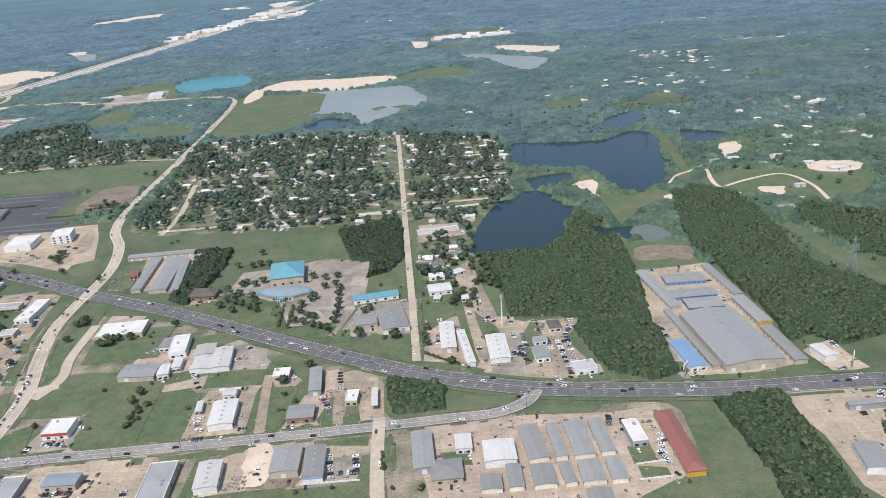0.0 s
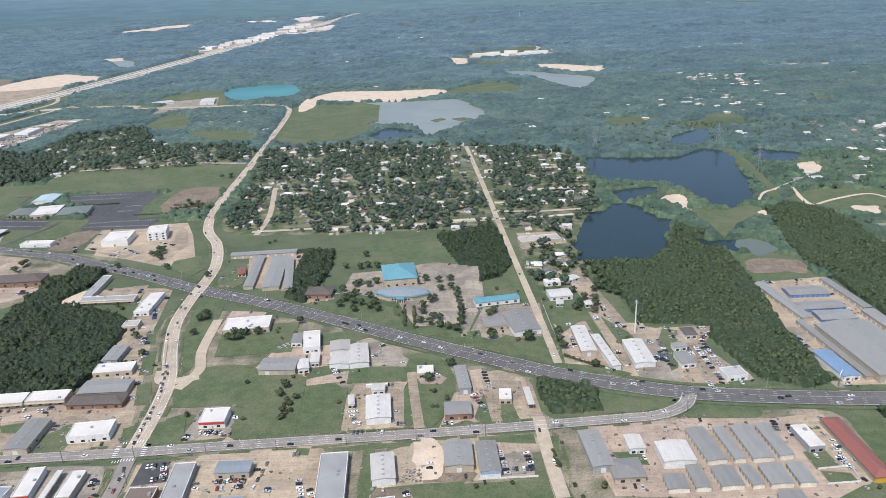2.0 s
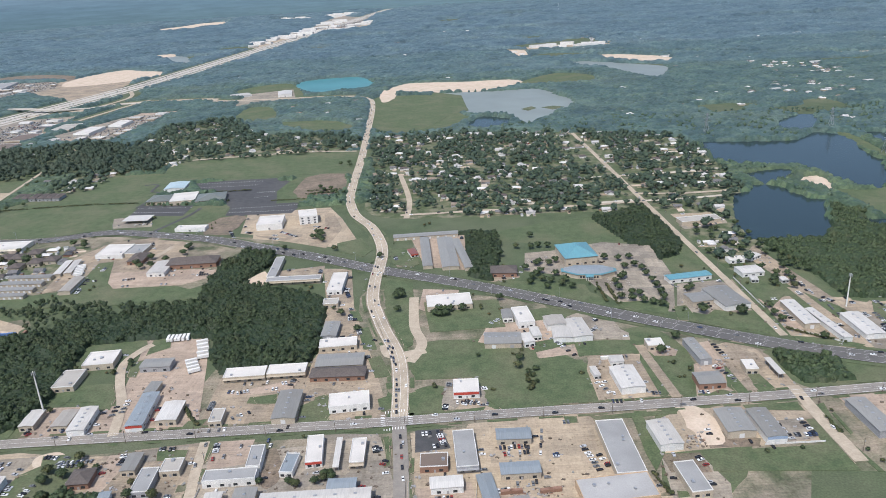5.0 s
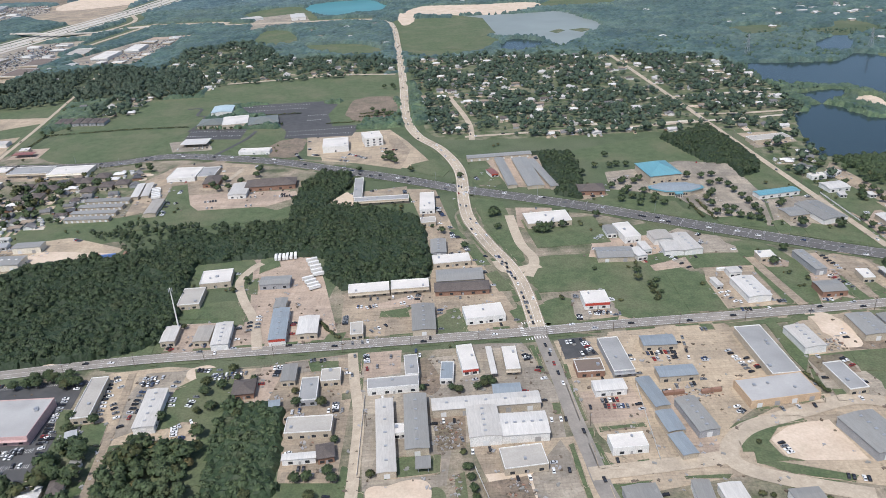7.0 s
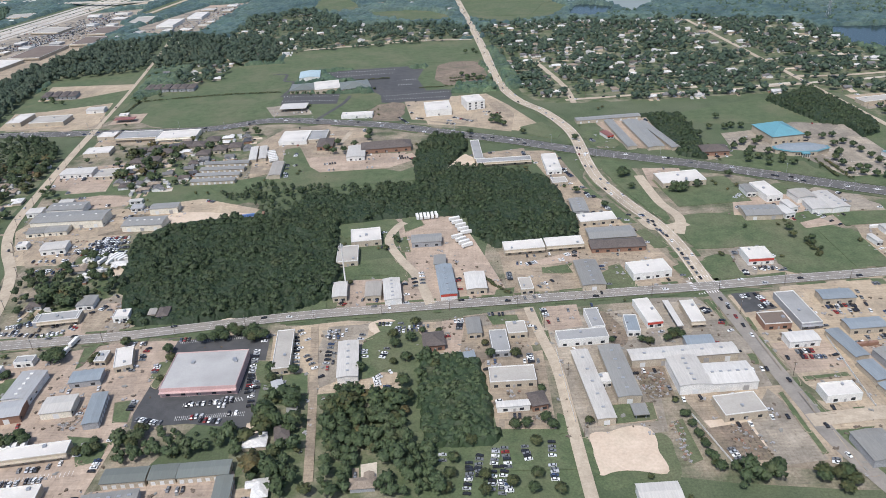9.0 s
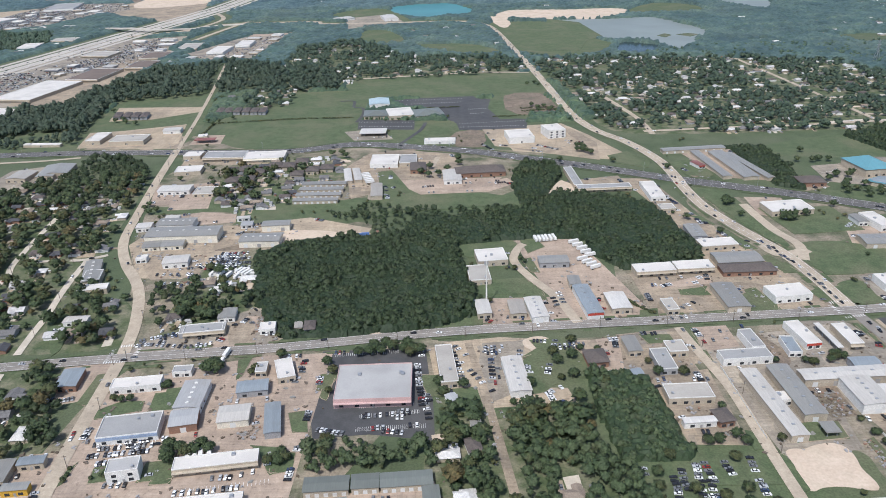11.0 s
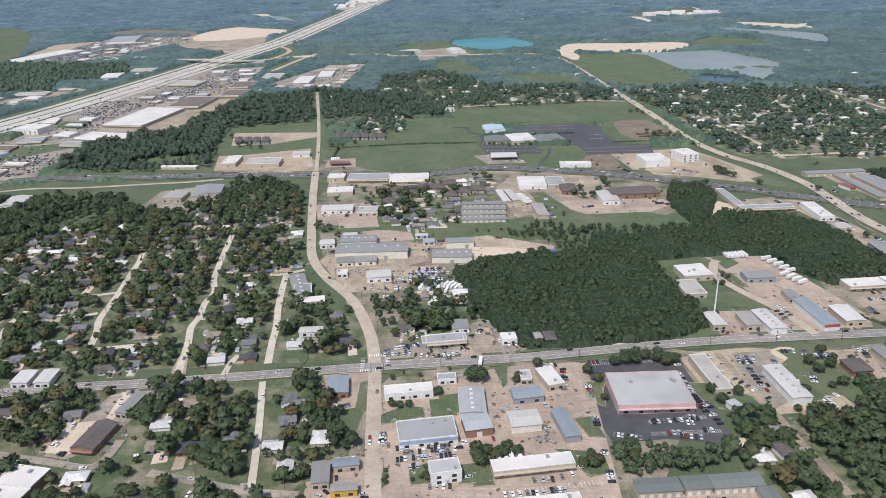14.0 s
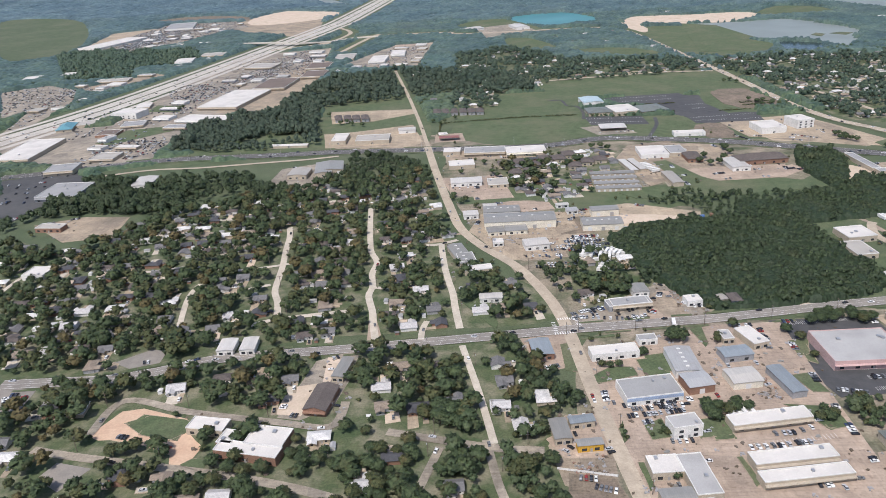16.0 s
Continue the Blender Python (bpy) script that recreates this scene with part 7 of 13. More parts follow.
pads([(-1114.7, 720.9), (-1145.3, 847.8), (-1171.3, 955.5), (-1068.2, 1051.8), (-1044.7, 1010.4), (-1075.3, 832.3)], 8, 5)
pads([(-1297.3, 1309.7), (-1290.6, 1552.9), (-1168.7, 1661.8), (-1115.7, 1544.6), (-1034, 1353.3), (-1116, 1231.9)], 10, 6)
pads([(-778.8, 992), (-731.3, 1180.3), (-673.3, 1202.6), (-686, 995.7)], 8, 7)
patch("grass_field", [(-1860.9, 2023), (-1642.8, 1987.3), (-1432.1, 1626.6), (-1334, 1321.8), (-1443.4, 1294.4)], M["ground"])
woods.append(("woods", [(-931, 532.2), (-861.8, 522.2), (-830.8, 483.7), (-837.3, 442.6), (-881.7, 442.4), (-922.1, 441.8), (-933.9, 448.8)], 4.6, 3.0, 2))
patch("parking_lot", [(-62.9, 278.4), (-51.4, 279.8), (-52.2, 264.4), (-65.2, 261.9)], M["concrete_grey"])
patch("parking_lot", [(-132.2, 387), (-115.8, 383.6), (-112.5, 363.3), (-131.9, 361.8)], M["concrete_grey"])
patch("parking_lot", [(-25.1, 407.8), (-6.6, 408.4), (-5.4, 378.5), (-7.5, 368.4), (-21, 365.6)], M["concrete_pink"])
patch("parking_lot", [(-97.5, 283.9), (-90.7, 283.5), (-90, 271.9), (-74.9, 265.1), (-77.6, 259.9), (-98.4, 259.3)], M["dirt"])
patch("parking_lot", [(-120.3, 256), (-103.5, 256.5), (-102.2, 242.9), (-118.9, 243.7)], M["dirt"])
patch("parking_lot", [(-106.6, 352.1), (-97.1, 355.6), (-89, 346.6), (-91.8, 340.7), (-102.6, 341.5)], M["concrete_pink"])
patch("parking_lot", [(-76.8, 354), (-70.4, 355.7), (-64, 300.7), (-71.3, 299.5), (-74.4, 322.2)], M["concrete_pink"])
patch("parking_lot", [(-225.5, 278.5), (-213.4, 279.3), (-209, 264.3), (-224.5, 261.8)], M["asphalt"])
patch("parking_lot", [(-224.1, 276.8), (-212.9, 278.6), (-210.7, 264.3), (-224.7, 261.8)], M["asphalt"])
patch("parking_lot", [(-248.2, 188.9), (-234.9, 207.7), (-231.6, 198.5), (-228.8, 168.6), (-245.7, 166.3)], M["concrete_grey"])
patch("parking_lot", [(-269.8, 277), (-258, 277.7), (-242.1, 276.5), (-236.4, 246.5), (-253.8, 246.3), (-267.7, 247.3)], M["concrete_grey"])
patch("parking_lot", [(-267.5, 186), (-249.6, 189), (-246.4, 169.6), (-260.7, 168.9)], M["dirt"])
patch("parking_lot", [(-284.2, 225.4), (-270.7, 226.5), (-271.1, 205.3), (-282, 203.8)], M["dirt"])
patch("parking_lot", [(-317.4, 274), (-298.6, 275.2), (-298.4, 256.8), (-314.2, 253.5)], M["concrete_pink"])
patch("parking_lot", [(-222.5, 237.1), (-200.3, 241.1), (-196.7, 219.6), (-220.6, 216.3)], M["concrete_pink"])
patch("parking_lot", [(-189.6, 234.8), (-175.2, 231.1), (-176.6, 206.3), (-174.9, 197.3), (-187.2, 191.6), (-190.5, 193.9)], M["concrete_pink"])
patch("parking_lot", [(-391.2, 226.5), (-381.5, 227.3), (-382.3, 212.5), (-391.7, 211.4)], M["concrete_grey"])
patch("parking_lot", [(-348.5, 268.9), (-327.8, 271.9), (-327.5, 263.3), (-348.2, 258.9)], M["concrete_grey"])
patch("parking_lot", [(-417.1, 262.1), (-395.3, 266.6), (-395.5, 256.7), (-399.8, 227.2), (-412.2, 219.5), (-413.6, 250.8)], M["concrete_grey"])
patch("parking_lot", [(-361.9, 265.8), (-350.8, 267.3), (-354.2, 240.4), (-361, 239.9)], M["concrete_pink"])
patch("parking_lot", [(-326.1, 314.7), (-305, 322.9), (-289.2, 329.4), (-290.7, 318.1), (-310.3, 314.3)], M["concrete_pink"])
patch("parking_lot", [(-543.4, 262.9), (-530.3, 295.5), (-522.8, 294.9), (-527.4, 263.5)], M["concrete_pink"])
patch("parking_lot", [(-522.6, 182.1), (-498.3, 184.3), (-497.7, 176.3), (-522.3, 175.4)], M["concrete_pink"])
patch("parking_lot", [(-573.4, 201.9), (-539.8, 205.2), (-539.8, 195), (-567, 189.2), (-572.7, 189.5)], M["concrete_pink"])
patch("parking_lot", [(-598.2, 179.3), (-577.6, 194.6), (-574.8, 178.1), (-578.1, 167.6), (-592.7, 168.3)], M["concrete_pink"])
patch("parking_lot", [(-592.4, 160.2), (-577.3, 157.6), (-574.3, 147.3), (-594, 148.1)], M["dirt"])
patch("parking_lot", [(-775.3, 190), (-768.1, 205.9), (-759.6, 207.5), (-738.9, 199.3), (-737.3, 192.7), (-730.8, 184.9), (-727.1, 181.4), (-728.7, 174.4), (-731.2, 167.1), (-735.7, 169), (-738.1, 176.9), (-750.5, 183.1), (-765.5, 187.3), (-769.8, 187.1)], M["clay"])
patch("parking_lot", [(-703.9, 200.4), (-701.9, 219.1), (-688.2, 222), (-689.2, 242.6), (-682.4, 241.2), (-685.5, 219.5), (-693.1, 198.6)], M["sand"])
patch("parking_lot", [(-831.7, 227.1), (-813.8, 223.9), (-813.2, 210.5), (-820.1, 206.9)], M["asphalt_old"])
patch("parking_lot", [(-783.1, 165.7), (-779.8, 174.6), (-765, 170.5), (-771.7, 158.3)], M["asphalt_old"])
patch("parking_lot", [(-788.1, 244.4), (-774.5, 255.2), (-766.6, 253.6), (-766.3, 243), (-778.8, 239)], M["asphalt_old"])
patch("grass_verge", [(-762.8, 196.9), (-754.7, 202.5), (-737.3, 198), (-734.2, 192.2), (-741.3, 185.4), (-754.1, 189.6)], M["lawn"])
patch("grass_verge", [(-732.5, 170.7), (-728.2, 174.7), (-722.4, 172.3), (-722.7, 166.5)], M["lawn"])
patch("grass_verge", [(-749.2, 173.6), (-737.5, 173), (-736.6, 170.4), (-747.2, 170.3)], M["lawn"])
patch("grass_verge", [(-693.8, 166.8), (-688.1, 180.5), (-686.2, 179.3), (-689.2, 164.6)], M["lawn"])
road("side_street", [(-793.3, 182.3), (-773.9, 177.3), (-739.3, 169.9), (-706.4, 162.3), (-684.7, 155.6), (-669.3, 149.4)], 4.2, M["concrete_grey"], 0)
road("side_street", [(-774.9, 190.7), (-769.9, 213.4), (-739.2, 203.7), (-699.8, 194.5), (-679.7, 191), (-676.1, 208)], 3.8, M["concrete_grey"], 0)
road("side_street", [(-768.5, 274.7), (-774.9, 308.2), (-773.6, 326.6)], 3.0, M["street_pale"], 0)
road("side_street", [(-628.8, 248.3), (-622.2, 211.2), (-617.2, 176.9)], 3.0, M["street_pale"], 0)
road("side_street", [(-657.6, 186.5), (-637.5, 180.6), (-616.7, 174.8), (-597.3, 172.3)], 4.2, M["concrete_grey"], 0)
road("side_street", [(-816.1, 342.9), (-800.7, 346.7), (-785.7, 350.6)], 2.6, M["street_pale"], 0)
patch("grass_verge", [(-161.8, 448.7), (-124.4, 438.8), (-121.4, 410.9), (-161.3, 430.5)], M["lawn"])
patch("grass_verge", [(-108.3, 409.6), (-81.4, 411.5), (-78.1, 405.8), (-83.1, 390.7), (-108.3, 401.1)], M["lawn"])
patch("grass_verge", [(-77.3, 400.4), (-69.5, 402.3), (-67.8, 380.5), (-79.3, 381.5)], M["lawn"])
patch("grass_verge", [(-63, 385.9), (-54.6, 395.2), (-37.6, 384.7), (-34, 362.9), (-63.8, 375.4)], M["lawn"])
patch("grass_verge", [(-28.2, 438.1), (-5.6, 438.9), (-6.2, 413.7), (-21.5, 394.8), (-27.3, 424.3)], M["lawn"])
patch("grass_verge", [(-102.7, 336.7), (-89.4, 339.7), (-90.6, 309.1), (-95.8, 300), (-101.2, 303)], M["lawn"])
patch("grass_verge", [(-68.7, 322.5), (-66.5, 304.2), (-72.4, 301.2), (-73.6, 308)], M["lawn"])
patch("grass_verge", [(-62.3, 318.8), (-56.4, 320.2), (-53.5, 305), (-62.2, 302.9)], M["lawn"])
patch("grass_verge", [(-142.9, 360.4), (-109.4, 360), (-109.6, 344), (-141.8, 343.1)], M["lawn"])
patch("grass_verge", [(-108.9, 347.2), (-106.9, 347.1), (-104.2, 302.2), (-109, 300.9), (-111.4, 336.9)], M["lawn"])
patch("grass_verge", [(-158.7, 340.3), (-140.6, 339.4), (-138.7, 297.8), (-157.5, 297.3)], M["lawn"])
patch("grass_verge", [(-126.2, 284.6), (-121.4, 285.8), (-117.8, 257.2), (-124.6, 244.6), (-126.1, 257.6)], M["lawn"])
patch("grass_verge", [(-99.7, 255.8), (-77.9, 258.3), (-51, 259.6), (-50.6, 278.9), (-46.6, 279), (-44, 242), (-101.8, 243.6)], M["lawn"])
patch("grass_verge", [(-41.7, 290.4), (-36.9, 291.7), (-39.9, 267), (-41.6, 265.8)], M["lawn"])
patch("grass_verge", [(-37.1, 282.8), (-35.6, 283.4), (-34.9, 267.6), (-36.5, 266.3)], M["lawn"])
patch("grass_verge", [(-41, 259.4), (-38.9, 260), (-35.3, 240.7), (-37.6, 240.8)], M["lawn"])
patch("grass_verge", [(-157.2, 286.6), (-151.2, 286.3), (-151.1, 280.9), (-157, 280.6)], M["lawn"])
patch("grass_verge", [(-145.2, 286), (-104.9, 289.5), (-105.3, 286.1), (-143.5, 282.3)], M["lawn"])
patch("grass_verge", [(-74.3, 291.7), (-48.3, 293), (-48.1, 285.3), (-73.3, 287.6)], M["lawn"])
patch("grass_verge", [(-136.3, 299.6), (-127.1, 300.6), (-126.9, 298), (-135.5, 297.2)], M["lawn"])
patch("grass_verge", [(-121.9, 300.3), (-117.7, 300.4), (-117.9, 298.1), (-121.7, 298)], M["lawn"])
patch("grass_verge", [(37.5, 397.2), (45.6, 393.9), (34, 350.5), (29.6, 347.5), (31.1, 381.6)], M["lawn"])
patch("grass_verge", [(-15.7, 277.2), (-3, 277.7), (-1.1, 267.7), (-12.5, 268.3)], M["lawn"])
patch("grass_verge", [(-277.4, 309.8), (-271.4, 312.5), (-266.3, 296.5), (-268.3, 286.7), (-276.8, 287.2)], M["lawn"])
patch("grass_verge", [(-245.9, 306.2), (-238.3, 310.8), (-236.2, 298), (-242.8, 294.3)], M["lawn"])
patch("grass_verge", [(-309.1, 311.7), (-297.2, 314.1), (-295.5, 304.8), (-305.9, 305)], M["lawn"])
patch("grass_verge", [(-305.3, 287.2), (-269.2, 289.5), (-241.6, 286.5), (-240.7, 283.1), (-270.3, 282), (-303.6, 283.2)], M["lawn"])
patch("grass_verge", [(-255.5, 347.6), (-248.7, 350.8), (-240.8, 328.2), (-249.3, 327.2)], M["lawn"])
patch("grass_verge", [(-243.2, 321.7), (-238.6, 322.1), (-237.1, 315.6), (-242.1, 315.6)], M["lawn"])
patch("grass_verge", [(-266.4, 386.4), (-259.5, 386.8), (-251.6, 358.7), (-259.1, 358)], M["lawn"])
patch("grass_verge", [(-274.9, 410.1), (-268.5, 409.6), (-263.8, 395.1), (-268.8, 395.6)], M["lawn"])
patch("grass_verge", [(-260.9, 411.6), (-259.2, 412.5), (-244.5, 365.2), (-246.5, 363.5)], M["lawn"])
patch("grass_verge", [(-256, 439.6), (-237.8, 452.7), (-231.6, 392.4), (-231.8, 362.4), (-235.7, 358.4), (-247.6, 399.9)], M["lawn"])
patch("grass_verge", [(-228.7, 419.7), (-181.6, 420.3), (-178.9, 381.2), (-222.8, 377.6)], M["lawn"])
patch("grass_verge", [(-230.7, 343.8), (-221.8, 364.3), (-207.6, 367.2), (-177.1, 356.5), (-164.4, 351.3), (-160.2, 294.2), (-184.5, 292.5), (-193.2, 305.3), (-189.8, 321.9), (-196.3, 324.1), (-228.4, 324)], M["lawn"])
patch("grass_verge", [(-231.7, 310.4), (-218.3, 316.2), (-212.4, 293.5), (-192.9, 296.5), (-194.3, 293.1), (-209.8, 290.8), (-228.8, 293.5)], M["lawn"])
patch("grass_verge", [(-259.6, 519.1), (-240.7, 520.8), (-235.2, 486.1), (-241.8, 479.7), (-253.7, 488.1)], M["lawn"])
patch("grass_verge", [(-302, 537.3), (-284.3, 547.1), (-272.3, 519), (-277.5, 505.6), (-299.8, 519)], M["lawn"])
patch("grass_verge", [(-226.6, 241.8), (-224.3, 242.2), (-222, 218.8), (-224.9, 218.7)], M["lawn"])
patch("grass_verge", [(-218.2, 214.2), (-203.9, 215.4), (-203.4, 213.5), (-217.9, 211.8)], M["lawn"])
patch("grass_verge", [(-223.7, 204.7), (-221.2, 205.2), (-218.7, 191.7), (-212.6, 191.2), (-213.4, 189.6), (-221, 190.4)], M["lawn"])
patch("grass_verge", [(-221, 182.5), (-206.6, 183.7), (-206.3, 182.5), (-213.9, 180.5), (-213, 161.2), (-219.3, 159.1)], M["lawn"])
patch("grass_verge", [(-194, 185.4), (-176.6, 185.6), (-178.7, 183.5), (-193.6, 183.9)], M["lawn"])
patch("grass_verge", [(-232.1, 203.6), (-230.1, 204), (-227.5, 171.5), (-229.8, 170.9)], M["lawn"])
patch("grass_verge", [(-235, 230.6), (-231.3, 230.9), (-232, 223.2), (-235, 222.9)], M["lawn"])
patch("grass_verge", [(-239.6, 274), (-237.2, 274.4), (-234.5, 252.8), (-236.4, 252.6)], M["lawn"])
patch("grass_verge", [(-297.6, 202), (-283.8, 202.3), (-281.6, 192.1), (-301.5, 189.9)], M["lawn"])
patch("grass_verge", [(-312, 183.5), (-308.5, 184.3), (-307.3, 165.7), (-310.6, 164.1)], M["lawn"])
patch("grass_verge", [(-275.9, 190.5), (-272.1, 192.3), (-270.8, 170.9), (-275, 168.9)], M["lawn"])
patch("grass_verge", [(-196.3, 195.3), (-186.9, 195.8), (-187.5, 192.6), (-196.8, 192.1)], M["lawn"])
patch("grass_verge", [(-208.6, 194.5), (-204.1, 195.1), (-204.1, 191.5), (-208.4, 191.1)], M["lawn"])
patch("grass_verge", [(-420.2, 375.4), (-392.4, 377.3), (-391.7, 367.9), (-416.7, 355.9), (-420.6, 360.2)], M["lawn"])
patch("grass_verge", [(-416.5, 314.1), (-410, 324.9), (-387.7, 328.8), (-380, 307.6), (-382.9, 302.3), (-390.5, 311.2), (-412.7, 312.3)], M["lawn"])
patch("grass_verge", [(-438.3, 276.4), (-418.7, 291.4), (-417.5, 277.6), (-434.8, 274.9)], M["lawn"])
patch("grass_verge", [(-390.8, 278.4), (-378, 279.9), (-378.3, 277), (-391, 276.3)], M["lawn"])
patch("grass_verge", [(-335.3, 291.6), (-326, 293.3), (-327.8, 283.1), (-337.7, 281.5)], M["lawn"])
patch("grass_verge", [(-310.8, 311.7), (-294.4, 315.1), (-299.9, 303.9), (-311.1, 305.8)], M["lawn"])
patch("grass_verge", [(-283.4, 302.2), (-270.5, 312.3), (-268.5, 291.1), (-281.3, 286)], M["lawn"])
patch("grass_verge", [(-396.7, 252.9), (-381.4, 267), (-378.9, 258.9), (-378, 239.1), (-390.8, 224.8), (-401.9, 222.4), (-398.6, 235.6)], M["lawn"])
patch("grass_verge", [(-380.4, 230.4), (-370.4, 234.1), (-369.4, 213.4), (-369, 191.4), (-376.1, 189.6), (-377.1, 211.1)], M["lawn"])
patch("grass_verge", [(-319.7, 271), (-316.7, 270.9), (-315.9, 258.1), (-319.7, 255.6)], M["lawn"])
patch("grass_verge", [(-319, 253), (-315.9, 253.6), (-314.6, 247), (-318.3, 244.9)], M["lawn"])
patch("grass_verge", [(-435.8, 220.8), (-420.6, 228.2), (-418.2, 217.6), (-430.7, 217.3)], M["lawn"])
patch("grass_verge", [(-413.4, 215.2), (-402.3, 216.2), (-409.6, 208.6), (-413.6, 209.4)], M["lawn"])
patch("grass_verge", [(-363.2, 186.3), (-347.3, 188.1), (-319.2, 180.2), (-314.8, 168.4), (-369.1, 169.4)], M["lawn"])
patch("parking_lot", [(-393.4, 262.6), (-383.6, 265), (-380.5, 259.6), (-385.8, 253.9), (-392.4, 255.1)], M["sand"])
patch("grass_verge", [(-554.2, 231.2), (-542.2, 233.1), (-542.5, 219.4), (-553, 218.6)], M["lawn"])
patch("grass_verge", [(-524.9, 255.4), (-518.7, 258.1), (-520, 242.4), (-522.1, 239.6)], M["lawn"])
patch("grass_verge", [(-584.9, 246.1), (-581, 247.5), (-579.6, 223.2), (-585.1, 225.1)], M["lawn"])
patch("grass_verge", [(-537.5, 180.2), (-530.5, 182.1), (-529.8, 176), (-537.6, 175.3)], M["lawn"])
patch("grass_verge", [(-506, 196), (-491.6, 193.9), (-491.3, 180.9), (-495.8, 180), (-501.1, 190.3)], M["lawn"])
patch("grass_verge", [(-485.6, 242.2), (-476.2, 244.5), (-481.4, 230.2), (-486.2, 230.5)], M["lawn"])
patch("grass_verge", [(-533.3, 166), (-531.5, 166.6), (-529.4, 152.8), (-531.8, 150.5)], M["lawn"])
patch("grass_verge", [(-567.8, 164.6), (-565.6, 164.5), (-564.6, 152.5), (-566.7, 150)], M["lawn"])
patch("grass_verge", [(-574.9, 250.8), (-559.5, 253.8), (-559.1, 251.7), (-574.3, 249.7)], M["lawn"])
patch("grass_verge", [(-632.3, 327.1), (-616.4, 328), (-613.9, 286), (-611.4, 267.1), (-613, 262.1), (-631.2, 295.8)], M["lawn"])
patch("grass_verge", [(-486.3, 259.9), (-474.9, 262.2), (-475.2, 259.4), (-485.1, 258.7)], M["lawn"])
SCRAP.append(([(-284.2, 225.4), (-270.7, 226.5), (-271.1, 205.3), (-282, 203.8)], 160))
SCRAP.append(([(-277, 190.6), (-273, 190.7), (-274.7, 169.3), (-277.9, 169.1)], 60))
SCRAP.append(([(-256.5, 189.4), (-244.2, 182.6), (-244.9, 169.5), (-258.7, 172.1)], 90))
SCRAP.append(([(-189.1, 236.1), (-163.1, 237.1), (-164.5, 230.4), (-189.5, 230.7)], 80))
SCRAP.append(([(-338.5, 252.2), (-326.3, 255.1), (-327.1, 244.2), (-339, 241.5)], 110))
SCRAP.append(([(-333.8, 217.8), (-327.6, 217.7), (-330.3, 211.4), (-336.3, 211.5)], 60))
SCRAP.append(([(-581.7, 169.8), (-574.8, 178.1), (-576.6, 168.5), (-579.7, 165.6)], 90))
SCRAP.append(([(-505.9, 216.7), (-501.4, 216.5), (-501.2, 197.7), (-513.1, 201)], 120))
SCRAP.append(([(-591.6, 166.2), (-577.7, 162.5), (-579.8, 157.7), (-591.1, 160.1)], 60))
SCRAP.append(([(-524.7, 295), (-508.7, 297.9), (-510.9, 277.4), (-523.4, 278.4)], 160))
SCRAP.append(([(-598.7, 368.9), (-571.7, 373.1), (-572.1, 336), (-591.6, 342)], 120))
SCRAP.append(([(-591.2, 337), (-548.9, 334.9), (-548, 325.3), (-581.9, 326.9)], 120))
SCRAP.append(([(-106.9, 268.6), (-99.2, 271), (-99.1, 260.2), (-108, 259.3)], 60))
SCRAP.append(([(-78.1, 333.8), (-68.2, 335), (-68.1, 325.5), (-77.6, 325.4)], 80))
SCRAP.append(([(40.3, 395.9), (52.9, 394.7), (47.4, 340.4), (34.7, 333.4)], 150))
SCRAP.append(([(4.3, 310.1), (40.1, 303.2), (42.2, 282.1), (11.8, 285)], 120))
patch("parking_lot", [(-1146.8, 776.9), (-1249.5, 956.1), (-1198.2, 993.2), (-1136.2, 946.9), (-1122.6, 858.2)], M["concrete_grey"])
patch("parking_lot", [(-1309.2, 1431.1), (-1288.6, 1713.7), (-1134.1, 1719.6), (-1075.1, 1592.2), (-1141.2, 1392.4), (-1199.6, 1271.3)], M["concrete_grey"])
patch("parking_lot", [(-799.9, 1029.3), (-741.2, 1189.7), (-668.7, 1200.9), (-689.9, 996.8)], M["concrete_grey"])
patch("parking_lot", [(-898.6, 765.6), (-878.6, 919), (-845.6, 1106.8), (-814.5, 1071.8), (-809.7, 901.2), (-835.8, 739.2)], M["concrete"])
pads([(-1288.6, 1408.9), (-1275.6, 1677.4), (-1120.2, 1691.9), (-1069.6, 1571), (-1132.9, 1367.7), (-1199.6, 1271.3)], 10, 8)
patch("grass_field", [(-625.4, 760.4), (-514.1, 777.8), (-527.1, 600.4), (-621.3, 598.6)], M["lawn"])
patch("grass_field", [(-524.4, 795.5), (-307.9, 868.4), (-304.6, 820.2), (-423.9, 770.7), (-506.2, 746.9)], M["lawn"])
patch("grass_field", [(-512.7, 597.7), (-473.1, 600), (-424.8, 581.4), (-456.4, 569)], M["lawn"])
patch("grass_field", [(-447.3, 646.8), (-414.9, 651.3), (-426.4, 600.9), (-458, 591.4)], M["lawn"])
patch("parking_lot", [(-483.3, 741), (-413.3, 746.1), (-382, 735.4), (-391.4, 663.5), (-412.1, 659.9), (-410.9, 707.4), (-466.8, 706.8)], M["asphalt"])
patch("parking_lot", [(-510.6, 666.5), (-457.7, 659.6), (-457, 627.5), (-508.7, 633.9)], M["asphalt"])
patch("parking_lot", [(-419.2, 651), (-361.8, 655.9), (-352.5, 652.2), (-357, 619.7), (-416.6, 622.6)], M["asphalt"])
patch("parking_lot", [(-519.8, 626.2), (-487.9, 633.6), (-474, 599), (-508.2, 597.8)], M["concrete_grey"])
patch("parking_lot", [(-396.2, 622.3), (-350.6, 622.3), (-326.7, 619.4), (-318, 575.7), (-348.4, 555), (-388.2, 570.9)], M["concrete_pale"])
